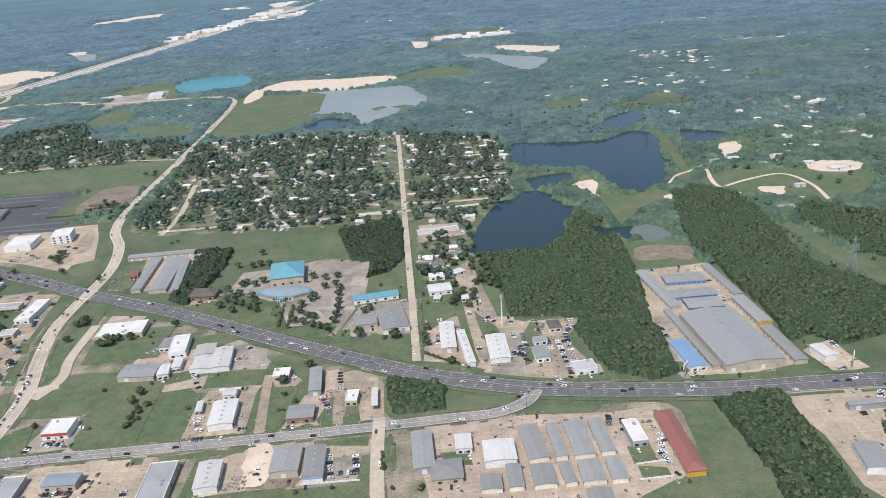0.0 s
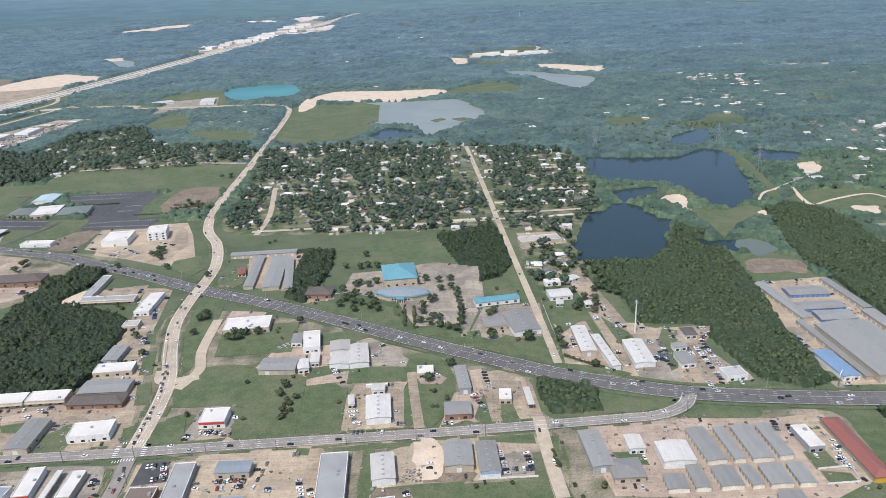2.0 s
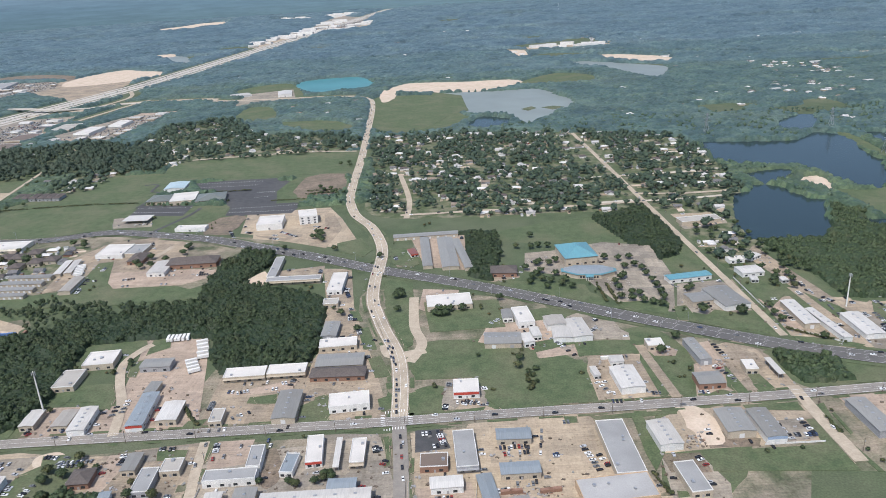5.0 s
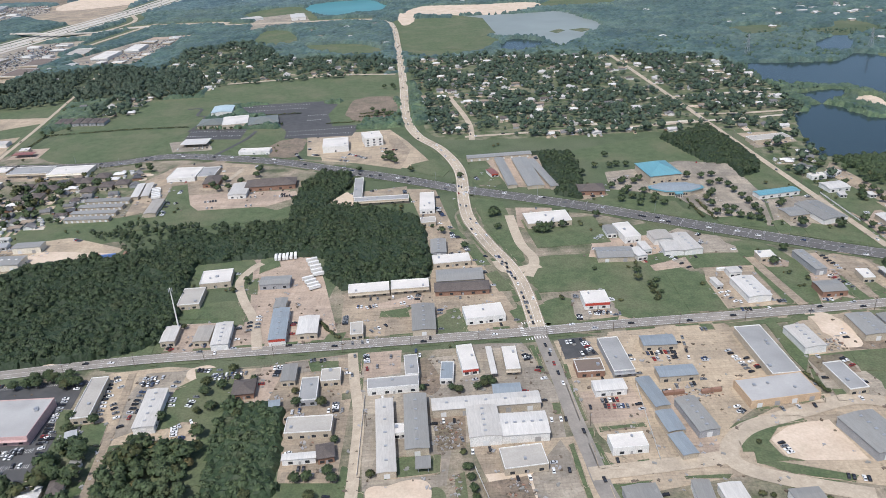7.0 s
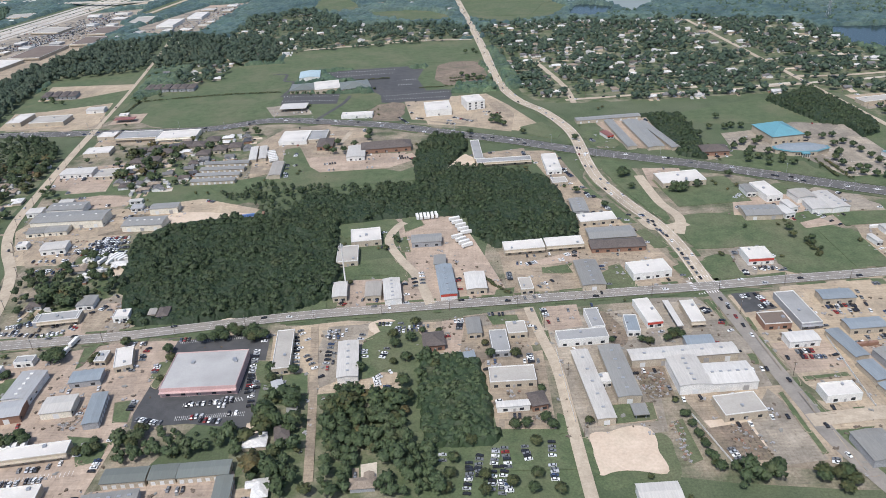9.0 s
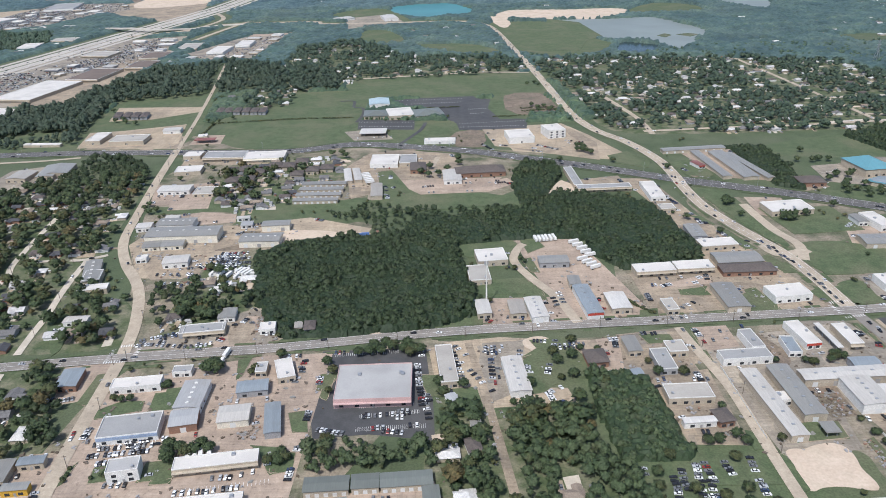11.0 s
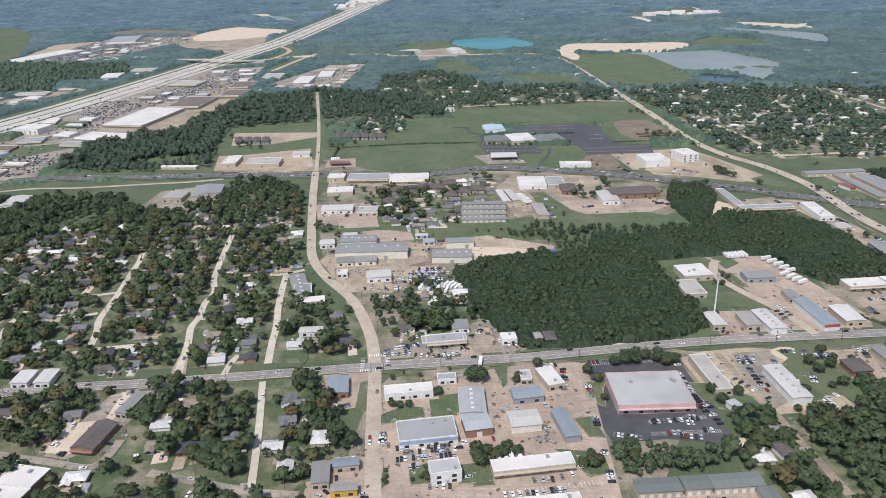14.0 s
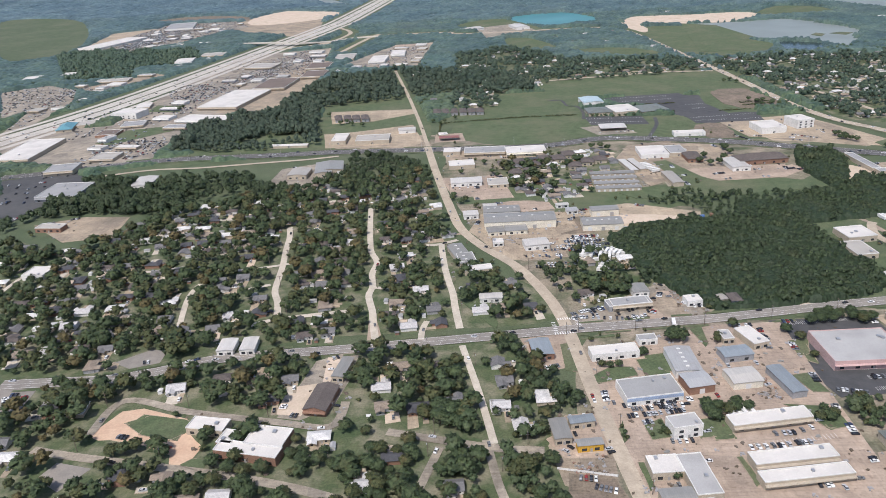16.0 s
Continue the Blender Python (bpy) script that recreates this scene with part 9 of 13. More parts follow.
woods.append(("woods", [(-1335.6, 1285.7), (-1308.8, 1349.3), (-1186.6, 1281.9), (-1087.9, 1279.3), (-1042.3, 1168.8), (-1067, 1108.1), (-1118.8, 1090.2), (-1093.5, 1017.4), (-1185.8, 1011.9)], 6.0, 3.2, 1))

patch("parking_lot", [(-392.5, 228.9), (-380.5, 228.1), (-376.8, 211.9), (-388.4, 213.3)], M["concrete_pale"])
patch("grass_verge", [(-392.8, 266.4), (-376.7, 267.5), (-367.6, 247.5), (-373.5, 232.4), (-378.8, 230.1), (-385.4, 246.8)], M["lawn"])
patch("grass_verge", [(-397.3, 251.7), (-389.6, 255.3), (-380.9, 231), (-391.5, 230.3)], M["lawn"])

woods.append(("woods", [(-586.5, 206.8), (-581.9, 199.6), (-584.6, 187.4), (-592.8, 191.3), (-593.9, 207.2), (-609.9, 212.2), (-615.5, 234.2), (-610.2, 250.3), (-598.7, 249.5), (-587.9, 223.4)], 5.2, 2.9, 2))
woods.append(("woods", [(-609.5, 200.4), (-593.8, 183.4), (-600.7, 163), (-598, 148.3), (-615.6, 149), (-613.3, 172.8)], 5.2, 2.9, 2))
woods.append(("woods", [(-639.4, 231.3), (-626.4, 230.4), (-622.9, 201.1), (-620.1, 173.2), (-619.7, 149.2), (-638.2, 149.9)], 5.2, 2.9, 2))

patch("grass_verge", [(-253, 1290.8), (-206.6, 1243.7), (-198.6, 1133.2), (-195.4, 1100.2), (-223.8, 1067.4), (-247.2, 990.6), (-304.2, 996.7)], M["lawn"])
patch("grass_verge", [(-118.5, 1091.1), (-102.3, 1110.6), (-95.9, 1093.7), (-110.4, 1074.6)], M["garden"])
patch("grass_verge", [(-89.4, 1098.3), (-69.8, 1106.7), (-55.7, 1094.3), (-74.7, 1075.6)], M["garden"])

patch("grass_verge", [(66.2, 274.1), (76.5, 277), (77.7, 263.3), (67.1, 262.2)], M["lawn"])
patch("grass_verge", [(68, 261), (79.7, 259), (80.4, 253.4), (68.2, 252.4)], M["lawn"])

road("side_street", [(-47.1, 702.2), (1.5, 706.2), (48, 714.7)], 4.6, M["street_pale"], 0)
road("side_street", [(-47.4, 616.5), (-8.2, 618.6), (26.9, 624.5)], 4.6, M["street_pale"], 0)
road("side_street", [(-91.5, 614.9), (-53.1, 620.3)], 4.6, M["street_pale"], 0)
road("side_street", [(-86.7, 697.1), (-58, 703.5)], 4.6, M["street_pale"], 0)
road("side_street", [(-22.8, 788.1), (29.2, 790.7)], 4.6, M["street_pale"], 0)

# ---- kerbs where a grass island meets paving ----
for ring, z, island in KERBS:
    line = even(list(ring) + [ring[0]], 2.4) + [ring[0]]
    v, f = ribbon(line, 0, 0.13, z + 0.05)
    keep = []
    for q in f:
        (x, y, h), (x2, y2, h2) = v[q[0]], v[q[3]]
        m, o = taken((x + x2) / 2 + (x2 - x) * 6, (y + y2) / 2 + (y2 - y) * 6), taken((x + x2) / 2 - (x2 - x) * 6, (y + y2) / 2 - (y2 - y) * 6)
        if (m & 8) != (o & 8) and (o if m & 8 else m) & 1:
            keep.append(q)
    if keep:
        n = len(v)
        v += [(x, y, h - 0.25) for x, y, h in v]
        keep += [(q[0], q[1], q[1] + n, q[0] + n) for q in list(keep)] + [(q[2], q[3], q[3] + n, q[2] + n) for q in list(keep)]
        part("kerb", mesh_of("kerb", v, keep, M["concrete"]), island, label="worn concrete kerb")

# ---- trees ----
ICO_V, ICO_F = [], []


def icosahedron():
    g = (1 + 5 ** 0.5) / 2
    v = np.array([(-1, g, 0), (1, g, 0), (-1, -g, 0), (1, -g, 0), (0, -1, g), (0, 1, g), (0, -1, -g), (0, 1, -g), (g, 0, -1), (g, 0, 1), (-g, 0, -1), (-g, 0, 1)], float)
    f = [(0, 11, 5), (0, 5, 1), (0, 1, 7), (0, 7, 10), (0, 10, 11), (1, 5, 9), (5, 11, 4), (11, 10, 2), (10, 7, 6), (7, 1, 8),
         (3, 9, 4), (3, 4, 2), (3, 2, 6), (3, 6, 8), (3, 8, 9), (4, 9, 5), (2, 4, 11), (6, 2, 10), (8, 6, 7), (9, 8, 1)]
    return v / np.linalg.norm(v[0]), np.array(f)


ICO_V, ICO_F = icosahedron()


TET_V = np.array([(1, 1, 1), (1, -1, -1), (-1, 1, -1), (-1, -1, 1)], float) / 3 ** 0.5
TET_F = np.array([(0, 1, 2), (0, 3, 1), (0, 2, 3), (1, 3, 2)])
OCT_V = np.array([(1, 0, 0), (-1, 0, 0), (0, 1, 0), (0, -1, 0), (0, 0, 1), (0, 0, -1)], float)
OCT_F = np.array([(0, 2, 4), (2, 1, 4), (1, 3, 4), (3, 0, 4), (2, 0, 5), (1, 2, 5), (3, 1, 5), (0, 3, 5)])


def crown_data(seed, clumps, flat=0.75, base=(OCT_V, OCT_F), core=0.0):
    """A crown of radius 1 about (0, 0, 1.1): uneven leaf clumps, with gaps between them, round an inner mass."""
    r = np.random.RandomState(seed)
    V, F, n = [], [], 0
    if core:
        V.append(ICO_V * (core * r.uniform(0.75, 1.15, (12, 1))) * np.array((1, 1, flat)) + np.array((0, 0, 1.12)))
        F.append(ICO_F)
        n = 12
    tuft = (TET_V, TET_F) if core else base
    for k in range(clumps):
        d = r.normal(size=3)
        d /= np.linalg.norm(d)
        if d[2] < -0.3:
            d[2] *= -0.6
        rad = r.uniform(0.6, 1.0) if core else r.uniform(0.3, 0.85) if k else 0.0
        size = (r.uniform(0.26, 0.46) * min(1.0, 3.2 / clumps ** 0.5 + 0.24) if core else r.uniform(0.3, 0.48) * (1.0 if clumps > 8 else 1.5 if clumps > 1 else 2.2))
        c = d * rad * np.array((1, 1, flat)) + np.array((0, 0, 1.15))
        q, _ = np.linalg.qr(r.normal(size=(3, 3)))
        if not core:
            q = np.eye(3)
        v = (tuft[0] * (size * r.uniform(0.65, 1.4, (len(tuft[0]), 1)))) @ (q * np.sign(np.linalg.det(q))) * np.array((1.15, 1.15, 0.8))
        turn = r.uniform(0, 6.28)
        v = np.c_[v[:, 0] * math.cos(turn) - v[:, 1] * math.sin(turn), v[:, 0] * math.sin(turn) + v[:, 1] * math.cos(turn), v[:, 2]]
        F.append(tuft[1] + n)
        V.append(v + c)
        n += len(v)
    return np.concatenate(V), np.concatenate(F)


def trunk_data(h, r0, sides=5):
    """A tapered trunk with three limbs."""
    verts, faces = [], []

    def limb(a, b, ra, rb):
        n = len(verts)
        d = (Vector(b) - Vector(a)).normalized()
        u = d.orthogonal().normalized()
        v = d.cross(u)
        for p, rr in ((a, ra), (b, rb)):
            for k in range(sides):
                q = Vector(p) + (u * math.cos(2 * math.pi * k / sides) + v * math.sin(2 * math.pi * k / sides)) * rr
                verts.append(tuple(q))
        for k in range(sides):
            faces.append((n + k, n + (k + 1) % sides, n + sides + (k + 1) % sides, n + sides + k))
    limb((0, 0, -0.1), (0, 0, h), r0, r0 * 0.6)
    for k in range(3):
        a = 2.1 * k + 0.4
        limb((0, 0, h * 0.85), (math.cos(a) * h * 0.55, math.sin(a) * h * 0.55, h * 1.5), r0 * 0.5, r0 * 0.2)
    return verts, faces


def rounded(v):
    """Normals that shade a crown of clumps as one rounded mass, a little uneven."""
    d = (np.asarray(v) - np.array((0, 0, 0.85))) * np.array((1, 1, 1.1))
    d = d / np.maximum(0.05, np.linalg.norm(d, axis=1, keepdims=True)) + np.random.RandomState(5).normal(size=d.shape) * 0.16
    return d / np.linalg.norm(d, axis=1, keepdims=True)


def mass_mesh(name, variants, place, mat):
    """Many crowns in one mesh. place: rows x, y, size, height, turn, variant."""
    Vs, Fs, Ns, n = [], [], [], 0
    for k, (v, f) in enumerate(variants):
        sel = place[place[:, 5] == k]
        if not len(sel):
            continue
        out = rounded(v)
        c, s = np.cos(sel[:, 4])[:, None], np.sin(sel[:, 4])[:, None]
        x = (v[None, :, 0] * c - v[None, :, 1] * s) * sel[:, 2:3] + sel[:, 0:1]
        y = (v[None, :, 0] * s + v[None, :, 1] * c) * sel[:, 2:3] + sel[:, 1:2]
        z = v[None, :, 2] * sel[:, 3:4] * 0.55
        Vs.append(np.stack([x, y, z], -1).reshape(-1, 3))
        Ns.append(np.stack([out[None, :, 0] * c - out[None, :, 1] * s, out[None, :, 0] * s + out[None, :, 1] * c, np.repeat(out[None, :, 2], len(sel), 0)], -1).reshape(-1, 3))
        Fs.append((f[None] + (np.arange(len(sel)) * len(v))[:, None, None] + n).reshape(-1, 3))
        n += len(sel) * len(v)
    V, F = np.concatenate(Vs), np.concatenate(Fs)
    me = bpy.data.meshes.new(name)
    me.vertices.add(len(V))
    me.vertices.foreach_set("co", V.ravel())
    me.loops.add(len(F) * 3)
    me.loops.foreach_set("vertex_index", F.ravel().astype(np.int32))
    me.polygons.add(len(F))
    me.polygons.foreach_set("loop_start", np.arange(0, len(F) * 3, 3, dtype=np.int32))
    me.materials.append(mat)
    me.polygons.foreach_set("use_smooth", np.ones(len(F), bool))
    me.update(calc_edges=True)
    me.normals_split_custom_set_from_vertices(np.concatenate(Ns))
    return me


RICH = [crown_data(100 + k, 40, 0.8, core=0.74) for k in range(6)]
MIDDLE = [crown_data(200 + k, 16, 0.8, core=0.76) for k in range(6)]
PLAIN = [crown_data(300 + k, 8, 0.8, core=0.78) for k in range(5)]
CLOSED = [crown_data(500 + k, 21, 0.75, core=0.72) for k in range(6)]
TREES = []
for k in range(6):
    mat = M["leaf_b" if k % 3 == 2 else "leaf_a"]
    v, f = crown_data(400 + k, 130, 0.85, core=0.72)
    t = new("tree")
    part("trunk", mesh_of("trunk", *trunk_data(0.62, 0.075), M["bark"]), t)
    crown = mesh_of("crown", (v * np.array((1, 1, 0.95))).tolist(), f.tolist(), mat, smooth=True)
    crown.normals_split_custom_set_from_vertices(rounded(v))
    part("crown", crown, t)
    tagged(t, ["broad dark green oak on mown grass", "spreading green shade tree among houses", "olive green elm with dry leaves"][k % 3], "tree", "scattered shade trees")
    TREES.append(t)
TREE_AT = []


def tree(x, y, size, k=None):
    TREE_AT.append((x, y, size, rng.randrange(6) if k is None else k))


def jittered(pts, spacing, jitter=0.38):
    xs, ys = [p[0] for p in pts], [p[1] for p in pts]
    X, Y = np.meshgrid(np.arange(min(xs), max(xs), spacing), np.arange(min(ys), max(ys), spacing * 0.87))
    X = X + (np.arange(X.shape[0]) % 2)[:, None] * spacing / 2
    X = X + nrg.uniform(-jitter, jitter, X.shape) * spacing
    Y = Y + nrg.uniform(-jitter, jitter, X.shape) * spacing
    k = inside(pts, X, Y)
    return X[k], Y[k]


# ---- suburbs: houses first, then the trees between them ----
HOUSE_ROOFS = ["roof_brown", "shingle_grey", "shingle_dark", "shingle_pale", "shingle_tan", "shingle_grey", "shingle_white", "shingle_dark"]
HOUSE_WORDS = {"roof_brown": "brown", "shingle_grey": "grey", "shingle_dark": "dark", "shingle_tan": "tan", "shingle_pale": "pale", "shingle_white": "white"}


def house(k):
    r = random.Random(50 + k)
    w, d, h = r.uniform(6.2, 8.6), r.uniform(4.6, 5.8), r.uniform(1.7, 2.0)
    e = new("house")
    roof, wall = HOUSE_ROOFS[k % 8], ["wall_white", "wall_tan", "wall_brick", "wall_white", "wall_grey"][k % 5]
    tagged(e, "small %s house with %s shingle roof and driveway" % (wall.split("_")[1], HOUSE_WORDS[roof]), "house", "suburban houses")
    v, f = box_data(-w / 2, -d / 2, -0.2, w / 2, d / 2, h)
    if k % 2:
        zr = h + d / 2 * 0.42
        v += [(-w / 2, 0, zr), (w / 2, 0, zr)]
        f += [(4, 7, 8), (5, 9, 6)]
    # a front wing
    box_data(-w / 2 + 0.4, -d / 2 - 1.8, -0.2, -w / 2 + 3.6, -d / 2, h, v, f)
    shell = part("wall", mesh_of("wall", v, f, M[wall]), e)
    v, f = gable_roof(w, d, h, 0.42, 0.35, 0.1) if k % 2 else hip_roof(w, d, h, 0.42, 0.35, 0.1)
    part("roof", mesh_of("roof", v, f, M[roof]), e)
    v, f = gable_roof(3.2, 4.6, h, 0.42, 0.3, 0.1)
    part("porch_roof", mesh_of("porch_roof", [(x - w / 2 + 2.0, y - d / 2 - 0.05, z) for x, y, z in v], f, M[roof]), e)
    for u in (-w / 2 + 2.0, w / 2 - 1.4):
        part("window", box_mesh("window", 0.9, 0.08, 0.7, M["dark_glass"]), shell, pose(u, -d / 2 - (1.8 if u < -1 else 0), 0.7))
    part("door", box_mesh("door", 0.6, 0.1, 1.3, M["door"]), shell, pose(1.3, -d / 2, 0))
    v, f = box_data(w / 2 - 2.6, -d / 2 - 7, -0.2, w / 2 - 0.2, -d / 2, 0.12)
    part("driveway", mesh_of("driveway", v, f, M["concrete_pale"]), e, label="pale concrete driveway")
    return e, w, d


for pts, ang, stepx, stepy, dens, lod in suburbs:
    patch("open_yard", pts, M["garden"])
HOUSES = [house(k) for k in range(10)]
HOUSE_AT = []
CROWNS, SLABS, SHEDS = {1: [], 2: []}, [], []
for pts, ang, stepx, stepy, dens, lod in suburbs:
    ca, sa = math.cos(radians(ang)), math.sin(radians(ang))
    loc = [(x * ca + y * sa, -x * sa + y * ca) for x, y in pts]
    u0, u1, v0, v1 = min(p[0] for p in loc), max(p[0] for p in loc), min(p[1] for p in loc), max(p[1] for p in loc)
    nv = int((v1 - v0) / stepy)
    for b in range(nv):
        u = u0 + rng.uniform(0, stepx)
        while u < u1:
            v = v0 + (b + 0.5 + rng.uniform(-0.2, 0.2)) * stepy
            x, y = u * ca - v * sa, u * sa + v * ca
            u += stepx * rng.uniform(0.75, 1.3)
            if not inside(pts, np.array([x]), np.array([y]))[0] or taken(x, y, 3.6) & 7 or rng.random() > (0.9 if lod == 2 else 0.72):
                continue
            k = rng.randrange(10) if lod == 2 else rng.choice((1, 3, 6, 0, 3, 4, 6, 5))
            turn = ang + rng.choice((0, 0, 0, 180, 90, 270)) + rng.uniform(-4, 4)
            HOUSE_AT.append((x, y, turn, k))
            if rng.random() < 0.75:
                a, w, d = radians(turn), rng.uniform(2.4, 6.5), rng.uniform(5, 11)
                px, py = x + math.sin(a) * (d / 2 + 3) + math.cos(a) * rng.uniform(-3, 3), y - math.cos(a) * (d / 2 + 3) + math.sin(a) * rng.uniform(-3, 3)
                rect = [(px + math.cos(a) * u * w - math.sin(a) * v * d, py + math.sin(a) * u * w + math.cos(a) * v * d) for u, v in ((-0.5, -0.5), (0.5, -0.42), (0.42, 0.5), (-0.5, 0.5))]
                if not taken(px, py, 2) & 134:
                    SLABS.append(rect)
                    cover(rect, 1)
            for n in range(rng.choice((0, 1, 1, 2, 3))):
                px, py = x + rng.choice((-1, 1)) * rng.uniform(4.5, 8), y + rng.uniform(-7, 7)
                if not taken(px, py, 1.5) & 7:
                    SHEDS.append((px, py, turn + rng.choice((0, 90)), rng.randrange(4)))
                    cover([(px - 1.3, py - 1.3), (px + 1.3, py - 1.3), (px + 1.3, py + 1.3), (px - 1.3, py + 1.3)], 2)
            cover([(x - 3.6, y - 2.9), (x + 3.6, y - 2.9), (x + 3.6, y + 2.9), (x - 3.6, y + 2.9)], 2)
    X, Y = jittered(pts, 5.4 if lod == 2 else 6.6)
    for x, y in zip(X, Y):
        g = noise.noise((x * 0.02, y * 0.02, 1.7))
        if rng.random() > dens + (0.10 if lod == 2 else -0.06) + g * 0.9 or taken(x, y, 0.4) & 7:
            continue
        s = rng.choice((rng.uniform(1.3, 2.4), rng.uniform(2.2, 3.4), rng.uniform(2.8, 4.3)))
        if taken(x, y - 1.0, s * 0.75) & 128:
            continue
        CROWNS[lod].append((x, y, s, s * rng.uniform(1.7, 2.3), rng.uniform(0, 6.28), rng.randrange(6)))
for mat, n in (("concrete_pale", 0), ("street_pale", 1), ("sand", 2)):
    v, f = [], []
    for k, rect in enumerate(SLABS):
        if k % 3 == n:
            z = 0.19 + 0.004 * (k % 9)
            v += [(x, y, z) for x, y in rect] + [(x, y, z - 0.3) for x, y in rect]
            i = 8 * (len(v) // 8 - 1)
            f += [(i, i + 1, i + 2, i + 3), (i, i + 4, i + 5, i + 1), (i + 1, i + 5, i + 6, i + 2), (i + 2, i + 6, i + 7, i + 3), (i + 3, i + 7, i + 4, i)]
    tagged(new("yard_paving", mesh_of("yard_paving", v, f, M[mat])), "pale paved front yards between the houses", "paving", kind="stuff")
# houses in small clearings of the far woods
for n in range(430):
    x, y = rng.uniform(-1500, 950), rng.uniform(600, 1750)
    if noise.noise((x * 0.004, y * 0.004, 12.0)) < 0.05 or taken(x, y, 8) & 31:
        continue
    HOUSE_AT.append((x, y, rng.choice((4, 94, 184)) + rng.uniform(-8, 8), rng.choice((1, 3, 6, 3, 6, 4))))
    w, d = rng.uniform(5, 13), rng.uniform(5, 11)
    cover([(x - w, y - d), (x + w, y - d * 0.7), (x + w * 0.8, y + d), (x - w, y + d * 0.6)], 64)
for pts, n in FAR_TOWN:
    xs, ys = [p[0] for p in pts], [p[1] for p in pts]
    for k in range(n):
        x, y = rng.uniform(min(xs), max(xs)), rng.uniform(min(ys), max(ys))
        if not inside(pts, np.array([x]), np.array([y]))[0] or taken(x, y, 6) & 31:
            continue
        HOUSE_AT.append((x, y, rng.choice((4, 94)), rng.choice((3, 6, 1, 5))))
        cover([(x - 9, y - 14), (x + 9, y - 14), (x + 9, y + 9), (x - 9, y + 9)], 64)
HOUSE_AT.sort(key=lambda h: h[1])
house_first = [True] * 10
for x, y, turn, k in HOUSE_AT[:150]:
    m = pose(x, y, 0.02, 0, 0, turn)
    if house_first[k]:
        HOUSES[k][0].matrix_basis, house_first[k] = m, False
    else:
        copy_thing(HOUSES[k][0], m)


def joined(name, rows, protos, label, category, skip=()):
    """Many things too far off to pick apart, as one mesh. rows: pose matrix, prototype."""
    V, F, I, mats, n = [], [], [], [], 0
    cache = {}
    for m, k in rows:
        if k not in cache:
            vs, fs, ix, c = [], [], [], 0
            for o in protos[k].children_recursive:
                if o.name.split(".")[0] in skip:
                    continue
                mm = o.matrix_basis
                me = o.data
                if me.materials[0] not in mats:
                    mats.append(me.materials[0])
                vs += [tuple(mm @ v.co) for v in me.vertices]
                fs += [tuple(i + c for i in f.vertices) for f in me.polygons]
                ix += [mats.index(me.materials[0])] * len(me.polygons)
                c += len(me.vertices)
            cache[k] = (np.array(vs), fs, ix)
        vs, fs, ix = cache[k]
        R = np.array(m.to_3x3())
        V.append(vs @ R.T + np.array(m.translation))
        F += [tuple(i + n for i in f) for f in fs]
        I += ix
        n += len(vs)
    me = mesh_of(name, np.concatenate(V).tolist(), F, mats, I)
    return tagged(new(name, me), label, category, kind="stuff")


GARDEN_SHEDS = [new("garden_shed") for k in range(4)]
for k, (w, d, h, wall, roof) in enumerate(((2.4, 1.8, 1.3, "wall_white", "shingle_white"), (1.6, 1.4, 1.2, "wall_tan", "shingle_white"), (3.4, 2.0, 1.4, "wall_white", "roof_silver"), (2.0, 1.6, 1.2, "wall_brick", "shingle_grey"))):
    part("wall", mesh_of("wall", *box_data(-w / 2, -d / 2, -0.2, w / 2, d / 2, h), M[wall]), GARDEN_SHEDS[k])
    part("roof", mesh_of("roof", *gable_roof(w, d, h, 0.35, 0.15, 0.06), M[roof]), GARDEN_SHEDS[k])
joined("garden_sheds", [(pose(x, y, 0.05, 0, 0, turn), k) for x, y, turn, k in SHEDS], GARDEN_SHEDS, "small white sheds and outbuildings in the gardens", "sheds")
for e in GARDEN_SHEDS:
    for o in (*e.children_recursive, e):
        bpy.data.objects.remove(o)
STORES = [new("store_block") for k in range(3)]
for k, (w, d, h) in enumerate(((34, 18, 6.5), (22, 14, 5.0), (52, 24, 7.5))):
    v, f = box_data(-w / 2, -d / 2, -0.3, w / 2, d / 2, h)
    box_data(-w / 2, -d / 2, h, w / 2, -d / 2 + 0.6, h + 0.8, v, f)
    part("wall", mesh_of("wall", v, f, M["wall_white"]), STORES[k])
    v, f = box_data(-w / 2 + 0.6, -d / 2 + 0.6, h + 0.02, w / 2 - 0.6, d / 2 - 0.6, h + 0.1)
    part("roof", mesh_of("roof", v, f, M["flat_roof_white"]), STORES[k])
rows = []
for pts, n in FAR_STORES:
    while n:
        x, y = rng.uniform(min(p[0] for p in pts), max(p[0] for p in pts)), rng.uniform(min(p[1] for p in pts), max(p[1] for p in pts))
        if inside(pts, np.array([x]), np.array([y]))[0]:
            rows.append((pose(x, y, 0.1, 0, 0, rng.uniform(-20, 20)), rng.randrange(3)))
            n -= 1
joined("stores", rows, STORES, "white stores along the distant freeway", "buildings")
for e in STORES:
    for o in (*e.children_recursive, e):
        bpy.data.objects.remove(o)
joined("houses", [(pose(x, y, 0.02, 0, 0, turn), k) for x, y, turn, k in HOUSE_AT[150:]], [h[0] for h in HOUSES], "many small houses with shingle roofs among trees", "houses", ("window", "door"))
print("houses", len(HOUSE_AT))


# ---- woods ----
def wood_object(rows, lod, name, mat, label):
    rows = np.array(rows)
    variants = (PLAIN, MIDDLE, RICH, CLOSED)[lod]
    rows[:, 5] = rows[:, 5] % len(variants)
    me = mass_mesh(name, variants, rows, mat)
    return tagged(new(name, me), label, "trees", kind="stuff")


